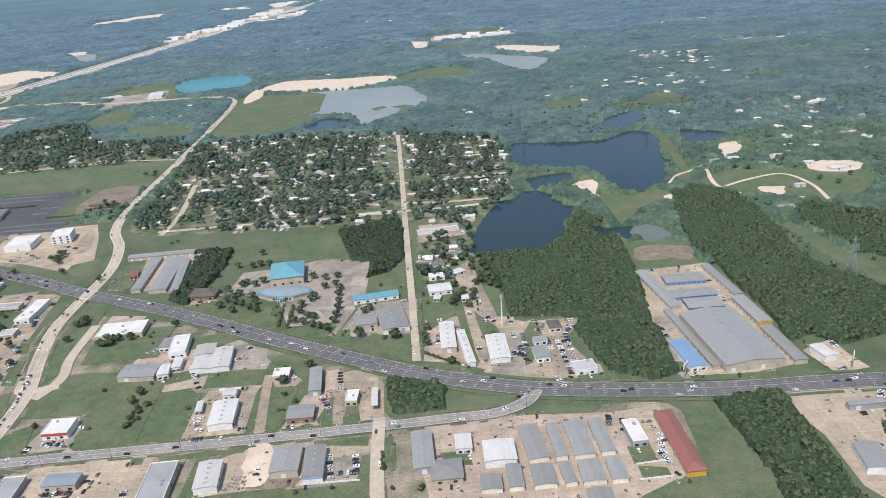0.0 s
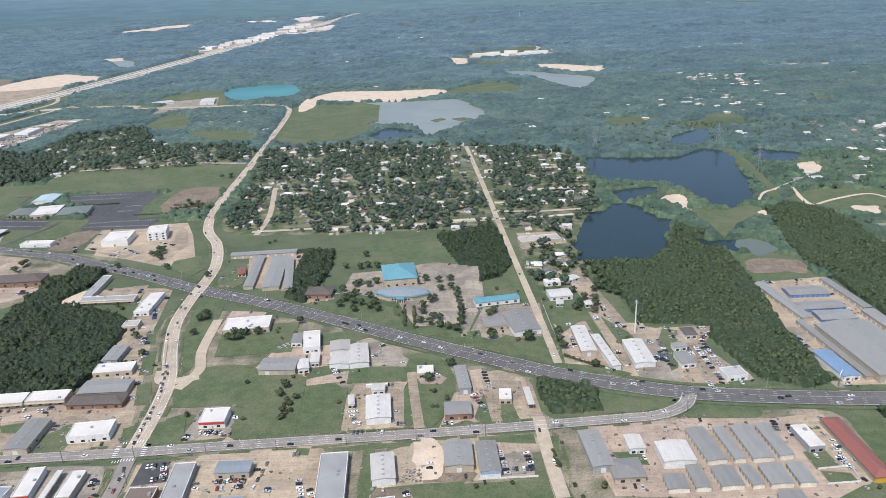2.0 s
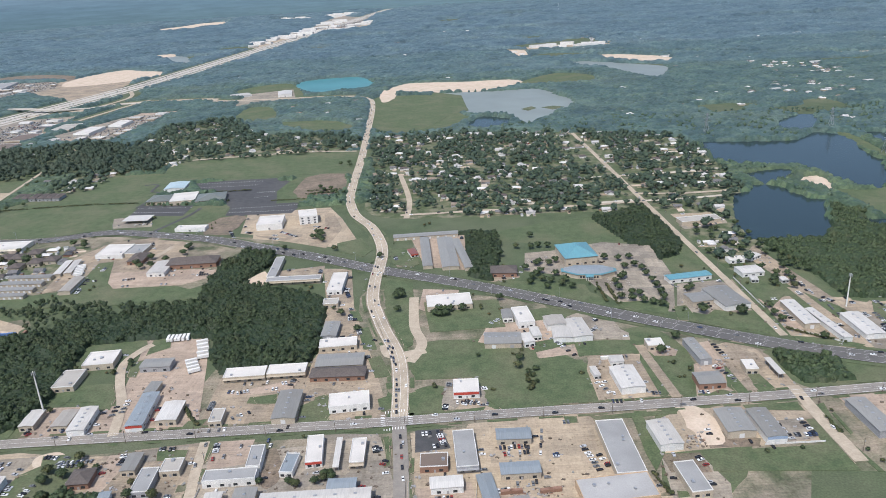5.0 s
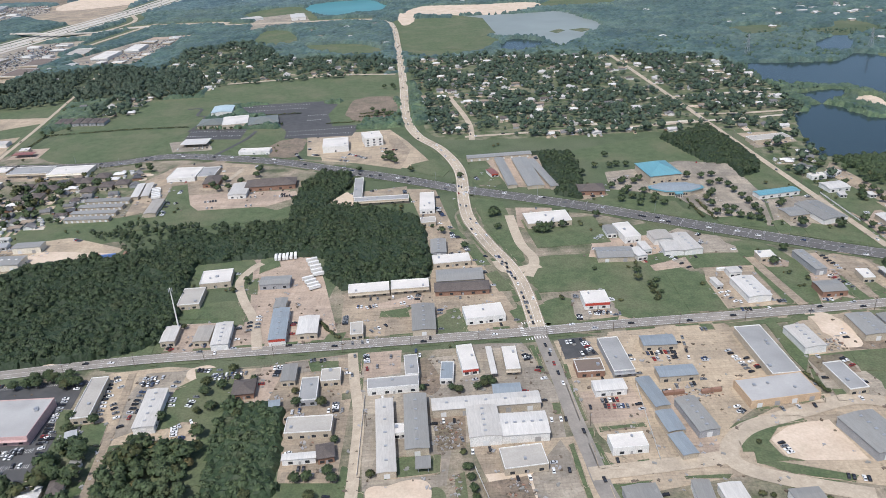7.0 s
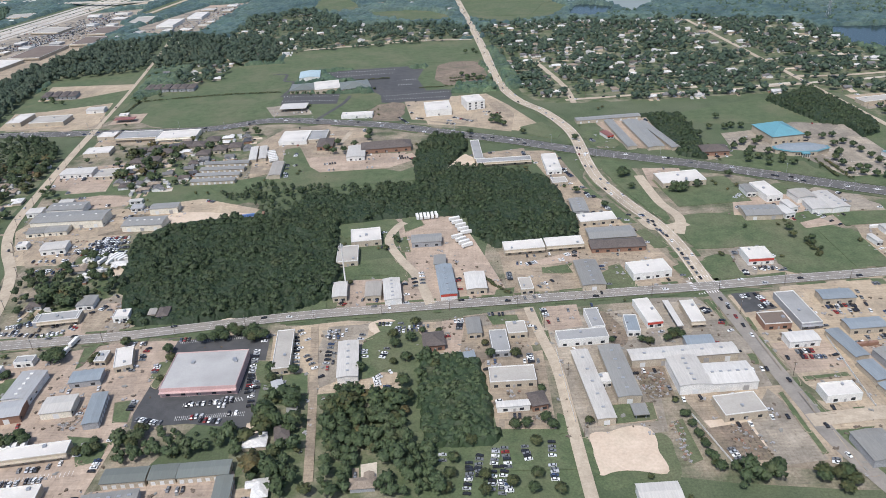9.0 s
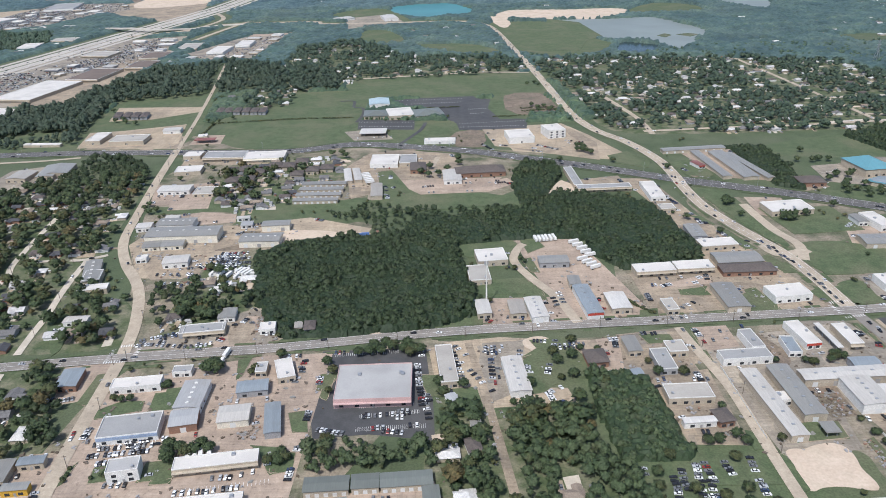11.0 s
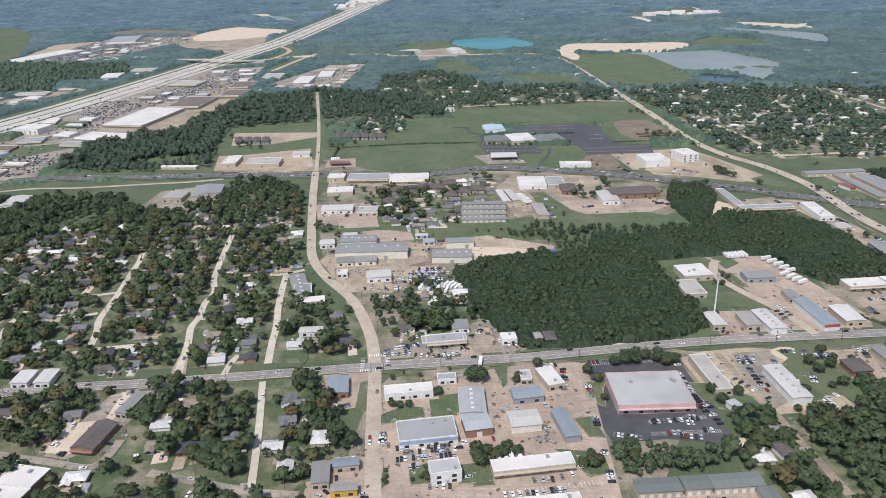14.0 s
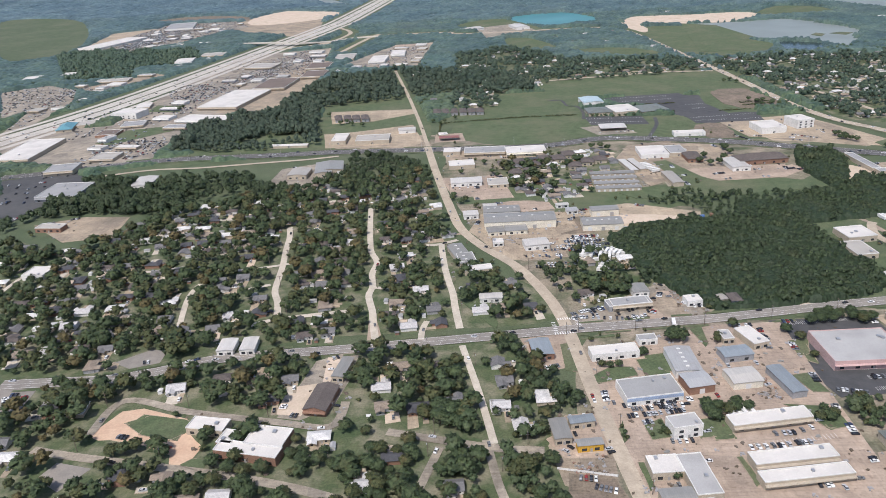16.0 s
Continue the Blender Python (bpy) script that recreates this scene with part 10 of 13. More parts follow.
def thicket(pts, size, mat, step=1.5):
    """The closed leaf roof of a dense wood, rough at the scale of branches, falling to the ground at its edge."""
    xs, ys = [p[0] for p in pts], [p[1] for p in pts]
    X, Y = np.meshgrid(np.arange(min(xs) - step, max(xs) + 2 * step, step), np.arange(min(ys) - step, max(ys) + 2 * step, step))
    ny, nx = X.shape
    keep = inside(pts, X, Y)
    I, J = ((X - GX0) / CELL).astype(int), ((Y - GY0) / CELL).astype(int)
    keep &= (MASK[np.clip(J, 0, MASK.shape[0] - 1), np.clip(I, 0, MASK.shape[1] - 1)] & 7) == 0
    swell = np.array([noise.noise((x * 0.09, y * 0.09, 3.0)) + 0.6 * noise.noise((x * 0.025, y * 0.025, 7.0)) + 0.5 * noise.noise((x * 0.3, y * 0.3, 1.0)) for x, y in zip(X.ravel(), Y.ravel())]).reshape(X.shape)
    Z = size * (1.35 + 0.55 * swell) + nrg.uniform(-0.75, 0.75, X.shape)
    X = X + nrg.uniform(-0.35, 0.35, X.shape) * step
    Y = Y + nrg.uniform(-0.35, 0.35, X.shape) * step
    edge = keep.copy()
    edge[1:-1, 1:-1] &= keep[:-2, 1:-1] & keep[2:, 1:-1] & keep[1:-1, :-2] & keep[1:-1, 2:]
    Z[~edge] *= 0.85
    Z[~keep] = -0.3
    verts = np.stack([X, Y, np.where(keep, np.maximum(Z, 0.4), Z)], -1).reshape(-1, 3).tolist()
    faces = []
    for j in range(ny - 1):
        for i in range(nx - 1):
            if keep[j, i] or keep[j, i + 1] or keep[j + 1, i] or keep[j + 1, i + 1]:
                q = j * nx + i
                faces += [(q, q + 1, q + nx + 1), (q, q + nx + 1, q + nx)] if (i + j) % 2 else [(q, q + 1, q + nx), (q + 1, q + nx + 1, q + nx)]
    return tagged(new("woods", mesh_of("woods", verts, faces, mat)), "closed rough leaf roof of a dense wood", "trees", kind="stuff")


for name, pts, spacing, size, lod in woods:
    scrub = min(p[0] for p in pts) > -50 or max(p[1] for p in pts) < 250
    if lod == 3:
        thicket(pts, size, M["scrub_roof" if scrub else "leaf_thicket"])
    X, Y = jittered(pts, spacing * (1.12 if lod == 3 else 0.95), 0.55)
    rows = []
    for x, y in zip(X, Y):
        if taken(x, y, 1.0) & 7:
            continue
        g = noise.noise((x * 0.09, y * 0.09, 3.0)) + 0.6 * noise.noise((x * 0.025, y * 0.025, 7.0))
        if g < -0.5 and rng.random() < 0.6:
            continue
        s = size * (0.8 + 0.4 * g) * (rng.uniform(0.55, 1.05) if rng.random() < 0.85 else rng.uniform(1.05, 1.4))
        rows.append((x, y, s, size * (1.1 + 0.9 * g) + s * rng.uniform(0.7, 1.5), rng.uniform(0, 6.28), rng.randrange(6)))
    if rows:
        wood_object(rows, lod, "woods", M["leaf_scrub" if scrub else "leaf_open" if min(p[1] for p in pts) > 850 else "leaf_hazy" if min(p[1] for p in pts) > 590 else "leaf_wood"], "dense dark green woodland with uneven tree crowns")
    cover(pts, 32)

# the country beyond: open woods between fields, suburbs and lakes
for pts, *_ in suburbs:
    cover(pts, 64)
FAR0 = [(-1500, 520), (-1000, 500), (-820, 560), (-700, 680), (-330, 640), (0, 690), (90, 520), (140, 460), (300, 300), (560, 300), (1000, 900), (1050, 1500), (-1900, 1500), (-1700, 900)]
def value_noise(X, Y, scale, seed):
    """Smooth noise between -1 and 1."""
    T = np.random.RandomState(seed).uniform(-1, 1, (64, 64))
    u, v = X * scale, Y * scale
    i, j = np.floor(u).astype(int), np.floor(v).astype(int)
    a, b = u - i, v - j
    a, b = a * a * (3 - 2 * a), b * b * (3 - 2 * b)
    return (T[i % 64, j % 64] * (1 - a) + T[(i + 1) % 64, j % 64] * a) * (1 - b) + (T[i % 64, (j + 1) % 64] * (1 - a) + T[(i + 1) % 64, (j + 1) % 64] * a) * b


def domes(X, Y, spacing, seed):
    """Heights between 0 and 1 of rounded crowns that stand about spacing apart."""
    r = np.random.RandomState(seed)
    jx, jy, rad, top = r.uniform(-0.42, 0.42, (97, 97)), r.uniform(-0.42, 0.42, (97, 97)), r.uniform(0.5, 0.9, (97, 97)), r.uniform(0.5, 1.0, (97, 97))
    i0, j0 = np.floor(X / spacing).astype(int), np.floor(Y / spacing).astype(int)
    H = np.zeros(X.shape)
    for di in (-1, 0, 1):
        for dj in (-1, 0, 1):
            i, j = i0 + di, j0 + dj
            k = (i % 97, j % 97)
            d2 = (X / spacing - i - 0.5 - jx[k]) ** 2 + (Y / spacing - j - 0.5 - jy[k]) ** 2
            H = np.maximum(H, top[k] * np.sqrt(np.clip(1 - d2 / rad[k] ** 2, 0, 1)))
    return H


def open_ground(X, Y):
    """Where the woods of the country beyond leave clearings."""
    return value_noise(X, Y, 0.006, 5) + 0.45 * value_noise(X, Y, 0.021, 6) < -0.98


def canopy(x0, x1, y0, y1, step, spacing, high, mat, label):
    """The woods of the country beyond: a closed roof of rounded crowns, open over water, roads, houses and fields."""
    xs, ys = np.arange(x0, x1, step), np.arange(y0, y1, step * 1.25)
    nx, ny = len(xs), len(ys)
    X, Y = np.meshgrid(xs, ys)
    X = X + nrg.uniform(-0.25, 0.25, X.shape) * step
    Y = Y + nrg.uniform(-0.25, 0.25, X.shape) * step
    Z = high * (0.25 + 0.8 * domes(X, Y, spacing, 3)) * (1 + 0.4 * value_noise(X, Y, 0.22 / spacing, 8)) + nrg.uniform(-0.13, 0.13, X.shape) * high
    I, J = ((X - GX0) / CELL).astype(int), ((Y - GY0) / CELL).astype(int)
    plan = (I >= 0) & (I < MASK.shape[1]) & (J >= 0) & (J < MASK.shape[0])
    full = np.zeros(X.shape, bool)
    full[plan] = MASK[J[plan], I[plan]] > 0
    full |= (value_noise(X, Y, 0.0022, 9) + 0.5 * value_noise(X, Y, 0.008, 4) < -0.85) if y0 > 1400 else open_ground(X, Y) | ~inside(FAR0, X, Y)
    full[0], full[-1], full[:, 0], full[:, -1] = True, True, True, True
    Z[full] = -0.6
    q = (np.arange(ny - 1)[:, None] * nx + np.arange(nx - 1)[None, :])
    some = ~(full[:-1, :-1] & full[:-1, 1:] & full[1:, :-1] & full[1:, 1:])
    q = q[some]
    F = np.concatenate([np.stack([q, q + 1, q + nx + 1], 1), np.stack([q, q + nx + 1, q + nx], 1)])
    V = np.stack([X, Y, Z], -1).reshape(-1, 3)
    use, F = np.unique(F, return_inverse=True)
    V, F = V[use], F.reshape(-1, 3)
    me = bpy.data.meshes.new("woods")
    me.vertices.add(len(V))
    me.vertices.foreach_set("co", V.ravel())
    me.loops.add(len(F) * 3)
    me.loops.foreach_set("vertex_index", F.ravel().astype(np.int32))
    me.polygons.add(len(F))
    me.polygons.foreach_set("loop_start", np.arange(0, len(F) * 3, 3, dtype=np.int32))
    me.polygons.foreach_set("use_smooth", np.ones(len(F), bool))
    me.materials.append(mat)
    me.update(calc_edges=True)
    return tagged(new("woods", me), label, "trees", kind="stuff")


# these materials hold painted haze, strongest in the farthest strips
canopy(-4200, 3200, 2590, 4700, 15.0, 45.0, 14.0, M["canopy_far"], "endless woodland with haze painted in, towards the horizon")
canopy(-2600, 1700, 1910, 2600, 5.5, 17.0, 8.0, M["canopy_far"], "wide woodland with blue haze in its crown colour")
canopy(-2600, 1700, 1490, 1920, 4.6, 13.0, 7.0, M["canopy_haze"], "wide woodland with grey haze in its crown colour")
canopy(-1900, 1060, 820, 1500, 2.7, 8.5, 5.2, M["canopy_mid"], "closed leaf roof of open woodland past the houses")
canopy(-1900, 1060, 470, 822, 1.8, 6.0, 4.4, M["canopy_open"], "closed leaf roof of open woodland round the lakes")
rows = []
X, Y = jittered(FAR0, 9.5, 0.55)
for x, y in zip(X, Y):
    if y > 1000 or taken(x, y, 2.0) or rng.random() < 0.3:
        continue
    s = rng.uniform(1.3, 2.9)
    rows.append((x, y, s, s * rng.uniform(1.7, 2.6), rng.uniform(0, 6.28), rng.randrange(5)))
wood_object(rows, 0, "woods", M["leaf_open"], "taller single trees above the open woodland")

# trees of the suburbs: those nearest the path stand singly, the rest are joined
near = sorted(CROWNS[2], key=lambda r: abs(r[0] + 640) * 0.5 + r[1])[:125]
for x, y, s, h, a, k in near:
    tree(x, y, s, int(k))
rest = set(near)
left = [r for r in CROWNS[2] if r not in rest]
wood_object([r for k, r in enumerate(left) if k % 3], 2, "garden_trees", M["leaf_a"], "many green garden trees between the houses")
wood_object([r for k, r in enumerate(left) if k % 12 == 6], 2, "garden_trees", M["leaf_dry"], "scattered garden trees with brownish drying leaves")
wood_object([r for k, r in enumerate(left) if not k % 3 and k % 12 != 6], 2, "garden_trees", M["leaf_b"], "many olive and dry garden trees between the houses")
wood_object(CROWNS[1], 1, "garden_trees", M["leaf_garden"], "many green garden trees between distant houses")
print("suburb trees", len(CROWNS[2]), len(CROWNS[1]))


# ---- glowing backdrop past the last woods, with the haze painted on ----
def backdrop():
    v, f, n = [], [], 48
    for k in range(n + 1):
        a = math.pi * (k / n)
        x, y = -300 + math.cos(a) * 4550, math.sin(a) * 4550
        v += [(x, y, -5), (x, y, 330)]
    f = [(2 * k, 2 * k + 1, 2 * k + 3, 2 * k + 2) for k in range(n)]
    m, nt, b = material("painted_haze", 1.0)
    sep = nt.nodes.new("ShaderNodeSeparateXYZ")
    nt.links.new(nt.nodes.new("ShaderNodeTexCoord").outputs["Object"], sep.inputs[0])
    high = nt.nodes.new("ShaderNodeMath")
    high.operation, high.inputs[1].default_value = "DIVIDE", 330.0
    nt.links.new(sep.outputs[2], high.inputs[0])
    # painted haze by height: land colour turns bluer, then pale as sky
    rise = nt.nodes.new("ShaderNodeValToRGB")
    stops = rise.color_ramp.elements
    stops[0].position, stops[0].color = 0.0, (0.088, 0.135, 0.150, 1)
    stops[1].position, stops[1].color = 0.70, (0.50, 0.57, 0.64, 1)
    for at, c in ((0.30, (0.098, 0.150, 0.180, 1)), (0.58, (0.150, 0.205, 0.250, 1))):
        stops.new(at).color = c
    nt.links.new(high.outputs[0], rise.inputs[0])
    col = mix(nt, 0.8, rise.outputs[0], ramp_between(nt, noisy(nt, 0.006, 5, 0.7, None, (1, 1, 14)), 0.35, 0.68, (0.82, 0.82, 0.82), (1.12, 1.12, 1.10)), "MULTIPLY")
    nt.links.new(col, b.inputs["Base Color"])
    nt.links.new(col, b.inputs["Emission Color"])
    # added glow, though no lamp, to brighten the painted distance
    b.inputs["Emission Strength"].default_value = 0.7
    return tagged(new("backdrop", mesh_of("backdrop", v, f, m)), "glowing backdrop with blue haze and pale sky painted on", "backdrop", kind="structure")


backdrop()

# ---- loose yard goods: crates, pallets, bins, parts ----
goods = [new("crate_pile") for k in range(5)]
for k, key in enumerate(("wood", "door", "roof_grey", "bark", "wall_brick")):
    r = random.Random(k)
    v, f = [], []
    for i in range(4):
        a, b, c = r.uniform(0.3, 0.9), r.uniform(0.3, 1.3), r.uniform(0.3, 0.9)
        x, y = r.uniform(-1.4, 1.4), r.uniform(-1.4, 1.4)
        box_data(x - a, y - b, 0, x + a, y + b, c, v, f)
    part("crate", mesh_of("crate", v, f, M[key]), goods[k])
rows, r = [], random.Random(77)
for x, y, w, d, ang in BUILT:
    if y > 520:
        continue
    for k in range(12):
        a, rr = r.uniform(0, 6.28), max(w, d) * 0.5 + r.uniform(1, 9)
        px, py = x + math.cos(a) * rr, y + math.sin(a) * rr
        t = taken(px, py, 1)
        if t & 1 and not t & 2:
            rows.append((pose(px, py, 0.12, 0, 0, r.uniform(0, 360)) @ Matrix.Scale(r.uniform(0.25, 0.6), 4), r.randrange(4)))
for pts, n in SCRAP:
    xs, ys = [p[0] for p in pts], [p[1] for p in pts]
    for k in range(n):
        px, py = r.uniform(min(xs), max(xs)), r.uniform(min(ys), max(ys))
        if inside(pts, np.array([px]), np.array([py]))[0] and not taken(px, py, 1) & 2:
            rows.append((pose(px, py, 0.2, 0, 0, r.uniform(0, 360)) @ Matrix.Scale(r.uniform(0.14, 0.42), 4), r.randrange(5)))
joined("yard_goods", rows, goods, "crates, pallets and scrap lying about the yards", "clutter")
for g in goods:
    for o in (*g.children_recursive, g):
        bpy.data.objects.remove(o)

# ---- vehicles ----
def prism(profile, half, verts, faces, inset=0.0):
    """A side outline (x, z) pushed out to both sides; inset draws the upper edge in."""
    n, k = len(verts), len(profile)
    zs = [p[1] for p in profile]
    lo, hi = min(zs), max(zs)
    for s in (-1, 1):
        for x, z in profile:
            verts.append((x, s * (half - inset * (z - lo) / max(0.01, hi - lo)), z))
    faces.append(tuple(n + i for i in range(k)))
    faces.append(tuple(n + k + i for i in reversed(range(k))))
    for i in range(k):
        j = (i + 1) % k
        faces.append((n + j, n + i, n + k + i, n + k + j))


def wheel_mesh(r, w):
    v, f = [], []
    for s in (-w / 2, w / 2):
        for k in range(8):
            v.append((math.cos(k * math.pi / 4) * r, s, math.sin(k * math.pi / 4) * r))
    f = [(k, (k + 1) % 8, 8 + (k + 1) % 8, 8 + k) for k in range(8)] + [tuple(range(7, -1, -1)), tuple(range(8, 16))]
    return mesh_of("wheel", v, f, M["tyre"])


WHEEL = wheel_mesh(0.21, 0.14)


def car(colour, pickup=False):
    e = new("pickup_truck" if pickup else "car")
    word = colour.split("_")[1]
    tagged(e, "%s %s on the paving" % (word, "pickup truck with an open bed" if pickup else "saloon car with dark windows"), "pickup" if pickup else "car", "cars")
    v, f = [], []
    prism([(-1.45, 0.18), (1.42, 0.18), (1.47, 0.40), (1.35, 0.52), (0.55, 0.58), (-1.30, 0.60), (-1.47, 0.52)], 0.58, v, f, 0.03)
    if pickup:
        prism([(-0.15, 0.92), (0.42, 0.92), (0.40, 0.95), (-0.13, 0.95)], 0.46, v, f)
        for s in (-1, 1):
            box_data(-1.42, s * 0.53 - 0.04, 0.58, -0.3, s * 0.53 + 0.04, 0.74, v, f)
    else:
        prism([(-0.85, 0.87), (0.18, 0.87), (0.12, 0.90), (-0.80, 0.90)], 0.44, v, f)
    part("body", mesh_of("body", v, f, M[colour]), e)
    v, f = [], []
    prism([(-0.30, 0.58), (0.80, 0.56), (0.42, 0.93), (-0.18, 0.93)] if pickup else [(-1.22, 0.59), (0.66, 0.57), (0.20, 0.88), (-0.86, 0.88)], 0.53, v, f, 0.10)
    part("window", mesh_of("window", v, f, M["dark_glass"]), e, label="dark glass")
    for wx in (-0.92, 0.90):
        for wy in (-0.53, 0.53):
            part("wheel", WHEEL, e, pose(wx, wy, 0.21))
    return e


def school_bus():
    e = tagged(new("school_bus"), "yellow school bus with dark windows", "bus", "cars")
    v, f = [], []
    prism([(-3.4, 0.3), (3.4, 0.3), (3.4, 0.95), (2.7, 1.05), (2.6, 1.75), (2.45, 1.85), (-3.3, 1.85), (-3.4, 1.75)], 0.75, v, f, 0.06)
    part("body", mesh_of("body", v, f, M["car_orange"]), e)
    v, f = box_data(-3.2, -0.76, 1.15, 2.3, 0.76, 1.55)
    part("window", mesh_of("window", v, f, M["dark_glass"]), e)
    for wx in (-2.2, 2.3):
        for wy in (-0.66, 0.66):
            part("wheel", WHEEL, e, pose(wx, wy, 0.21) @ Matrix.Scale(1.4, 4))
    return e


def trailer():
    e = tagged(new("trailer"), "white box trailer parked on the yard", "trailer", "cars")
    v, f = [], []
    prism([(-3.2, 0.6), (3.2, 0.6), (3.2, 2.2), (3.1, 2.28), (-3.1, 2.28), (-3.2, 2.2)], 0.8, v, f, 0.02)
    part("body", mesh_of("body", v, f, M["wall_white"]), e)
    v, f = box_data(-3.1, -0.3, 0.4, 3.0, 0.3, 0.6)
    part("chassis", mesh_of("chassis", v, f, M["tyre"]), e)
    for wx in (-2.5, -2.0):
        for wy in (-0.66, 0.66):
            part("wheel", WHEEL, e, pose(wx, wy, 0.21) @ Matrix.Scale(1.4, 4))
    return e


COLOURS = ["car_white"] * 8 + ["car_black"] * 10 + ["car_grey"] * 4 + ["car_silver"] * 5 + ["car_grey"] * 3 + ["car_red", "car_blue"]
KINDS = {}
for c in sorted(set(COLOURS)):
    KINDS[c] = car(c)
    KINDS[c + "_pickup"] = car(c, True)
KINDS["school_bus"], KINDS["trailer"] = school_bus(), trailer()
CAR_AT = []


def put_car(x, y, turn, kind=""):
    if not kind:
        kind = rng.choice(COLOURS) + ("_pickup" if rng.random() < 0.25 else "")
    CAR_AT.append((x, y, turn, kind))


def car_row(x1, y1, x2, y2, n, mode, kind=""):
    a = math.degrees(math.atan2(y2 - y1, x2 - x1))
    for k in range(n):
        if not kind and rng.random() < 0.08:
            continue
        u = (k + 0.5) / n
        side = 180 if rng.random() < 0.3 else 0
        put_car(x1 + (x2 - x1) * u + rng.uniform(-0.2, 0.2), y1 + (y2 - y1) * u + rng.uniform(-0.2, 0.2), a + (90 + side if mode == "p" else 0) + rng.uniform(-3, 3), kind)


FIELD_CARS = []


def car_field(pts, dens):
    ys = [p[1] for p in pts]
    xs = [p[0] for p in pts]
    y = min(ys)
    row = 0
    while y < max(ys):
        x = min(xs)
        while x < max(xs):
            if rng.random() < dens and inside(pts, np.array([x]), np.array([y]))[0] and not taken(x, y, 1) & 2:
                FIELD_CARS.append((x, y, 90 + rng.choice((0, 180)), rng.choice(COLOURS)))
            x += 1.9
        row += 1
        y += 4.0 if row % 2 else 7.5


def stripes(x1, y1, x2, y2, n, length, half=0.06):
    """A row of painted parking lines."""
    d = Vector((x2 - x1, y2 - y1))
    u = d.normalized()
    p = Vector((-u.y, u.x))
    v, f = [], []
    for k in range(n + 1):
        c = Vector((x1, y1)) + d * (k / n)
        a, b = c - p * length / 2, c + p * length / 2
        m = len(v)
        for q in (a - u * half, a + u * half, b + u * half, b - u * half):
            v.append((q.x, q.y, ROAD_Z + 0.26 if taken(c.x, c.y) & 128 else 0.225))
        f.append((m, m + 1, m + 2, m + 3))
    tagged(new("parking_lines", mesh_of("parking_lines", v, f, M["line_white"])), "row of painted white lines on the paving", "marking", kind="structure")


# ---- grass verges along the streets, broken by entrances ----
def verges(name, lo, hi, off, wide, seed):
    r = random.Random(seed)
    for rn, line, width, lanes, z in ROADS:
        if rn != name or not lanes:
            continue
        for side in (-1, 1):
            i = r.randrange(6)
            v, f = [], []
            while i < len(line) - 4:
                n = r.randrange(lo, hi)
                seg = line[i:i + n]
                if len(seg) > 2 and not any(taken(*p, 0) & 2 for p in seg):
                    a, b = ribbon(seg, side * (width / 2 + off), wide / 2 * r.uniform(0.6, 1.2), ROAD_Z - 0.02)
                    m = len(v)
                    v += a
                    f += [tuple(q + m for q in g) for g in b]
                i += n + r.randrange(2, 6)
            if f:
                tagged(new("grass_verge", mesh_of("grass_verge", v, f, M["lawn"])), "broken strip of mown roadside grass", "ground", kind="structure")


verges("street", 3, 9, 1.6, 1.7, 3)
verges("highway", 8, 26, 2.2, 2.6, 4)
verges("avenue", 6, 16, 1.7, 1.9, 5)


# ---- poles, pylons, masts and signs ----
def tube_data(points, radii, sides, verts, faces):
    n0 = len(verts)
    for (p, r) in zip(points, radii):
        for k in range(sides):
            a = 2 * math.pi * k / sides
            verts.append((p[0] + math.cos(a) * r, p[1] + math.sin(a) * r, p[2]))
    for i in range(len(points) - 1):
        for k in range(sides):
            a, b = n0 + i * sides + k, n0 + i * sides + (k + 1) % sides
            faces.append((a, b, b + sides, a + sides))
    faces.append(tuple(n0 + (len(points) - 1) * sides + k for k in range(sides)))


def bar(a, b, r, verts, faces):
    a, b = Vector(a), Vector(b)
    d = (b - a).normalized()
    u = d.orthogonal().normalized() * r
    w = d.cross(u).normalized() * r
    n = len(verts)
    for p in (a, b):
        verts.extend(tuple(p + q) for q in (u, w, -u, -w))
    faces.extend((n + k, n + (k + 1) % 4, n + 4 + (k + 1) % 4, n + 4 + k) for k in range(4))


def utility_pole():
    e = tagged(new("utility_pole"), "wooden utility pole with a cross arm", "pole", "utility poles")
    v, f = [], []
    tube_data([(0, 0, 0), (0, 0, 7)], [0.14, 0.09], 6, v, f)
    part("pole", mesh_of("pole", v, f, M["wood"]), e)
    v, f = box_data(-0.9, -0.06, 6.4, 0.9, 0.06, 6.55)
    part("cross_arm", mesh_of("cross_arm", v, f, M["wood"]), e)
    v, f = [], []
    tube_data([(0.2, 0, 5.3), (0.2, 0, 5.9)], [0.17, 0.17], 6, v, f)
    part("transformer", mesh_of("transformer", v, f, M["steel"]), e)
    return e


def street_lamp():
    e = tagged(new("street_lamp"), "tall grey steel street lamp with one arm", "street lamp", "street lamps")
    v, f = [], []
    tube_data([(0, 0, 0), (0, 0, 6.5)], [0.1, 0.06], 6, v, f)
    part("pole", mesh_of("pole", v, f, M["steel"]), e)
    v, f = [], []
    bar((0, 0, 6.4), (1.4, 0, 6.6), 0.05, v, f)
    part("arm", mesh_of("arm", v, f, M["steel"]), e)
    part("lamp_head", box_mesh("lamp_head", 0.6, 0.25, 0.12, M["steel"]), e, pose(1.6, 0, 6.55))
    return e


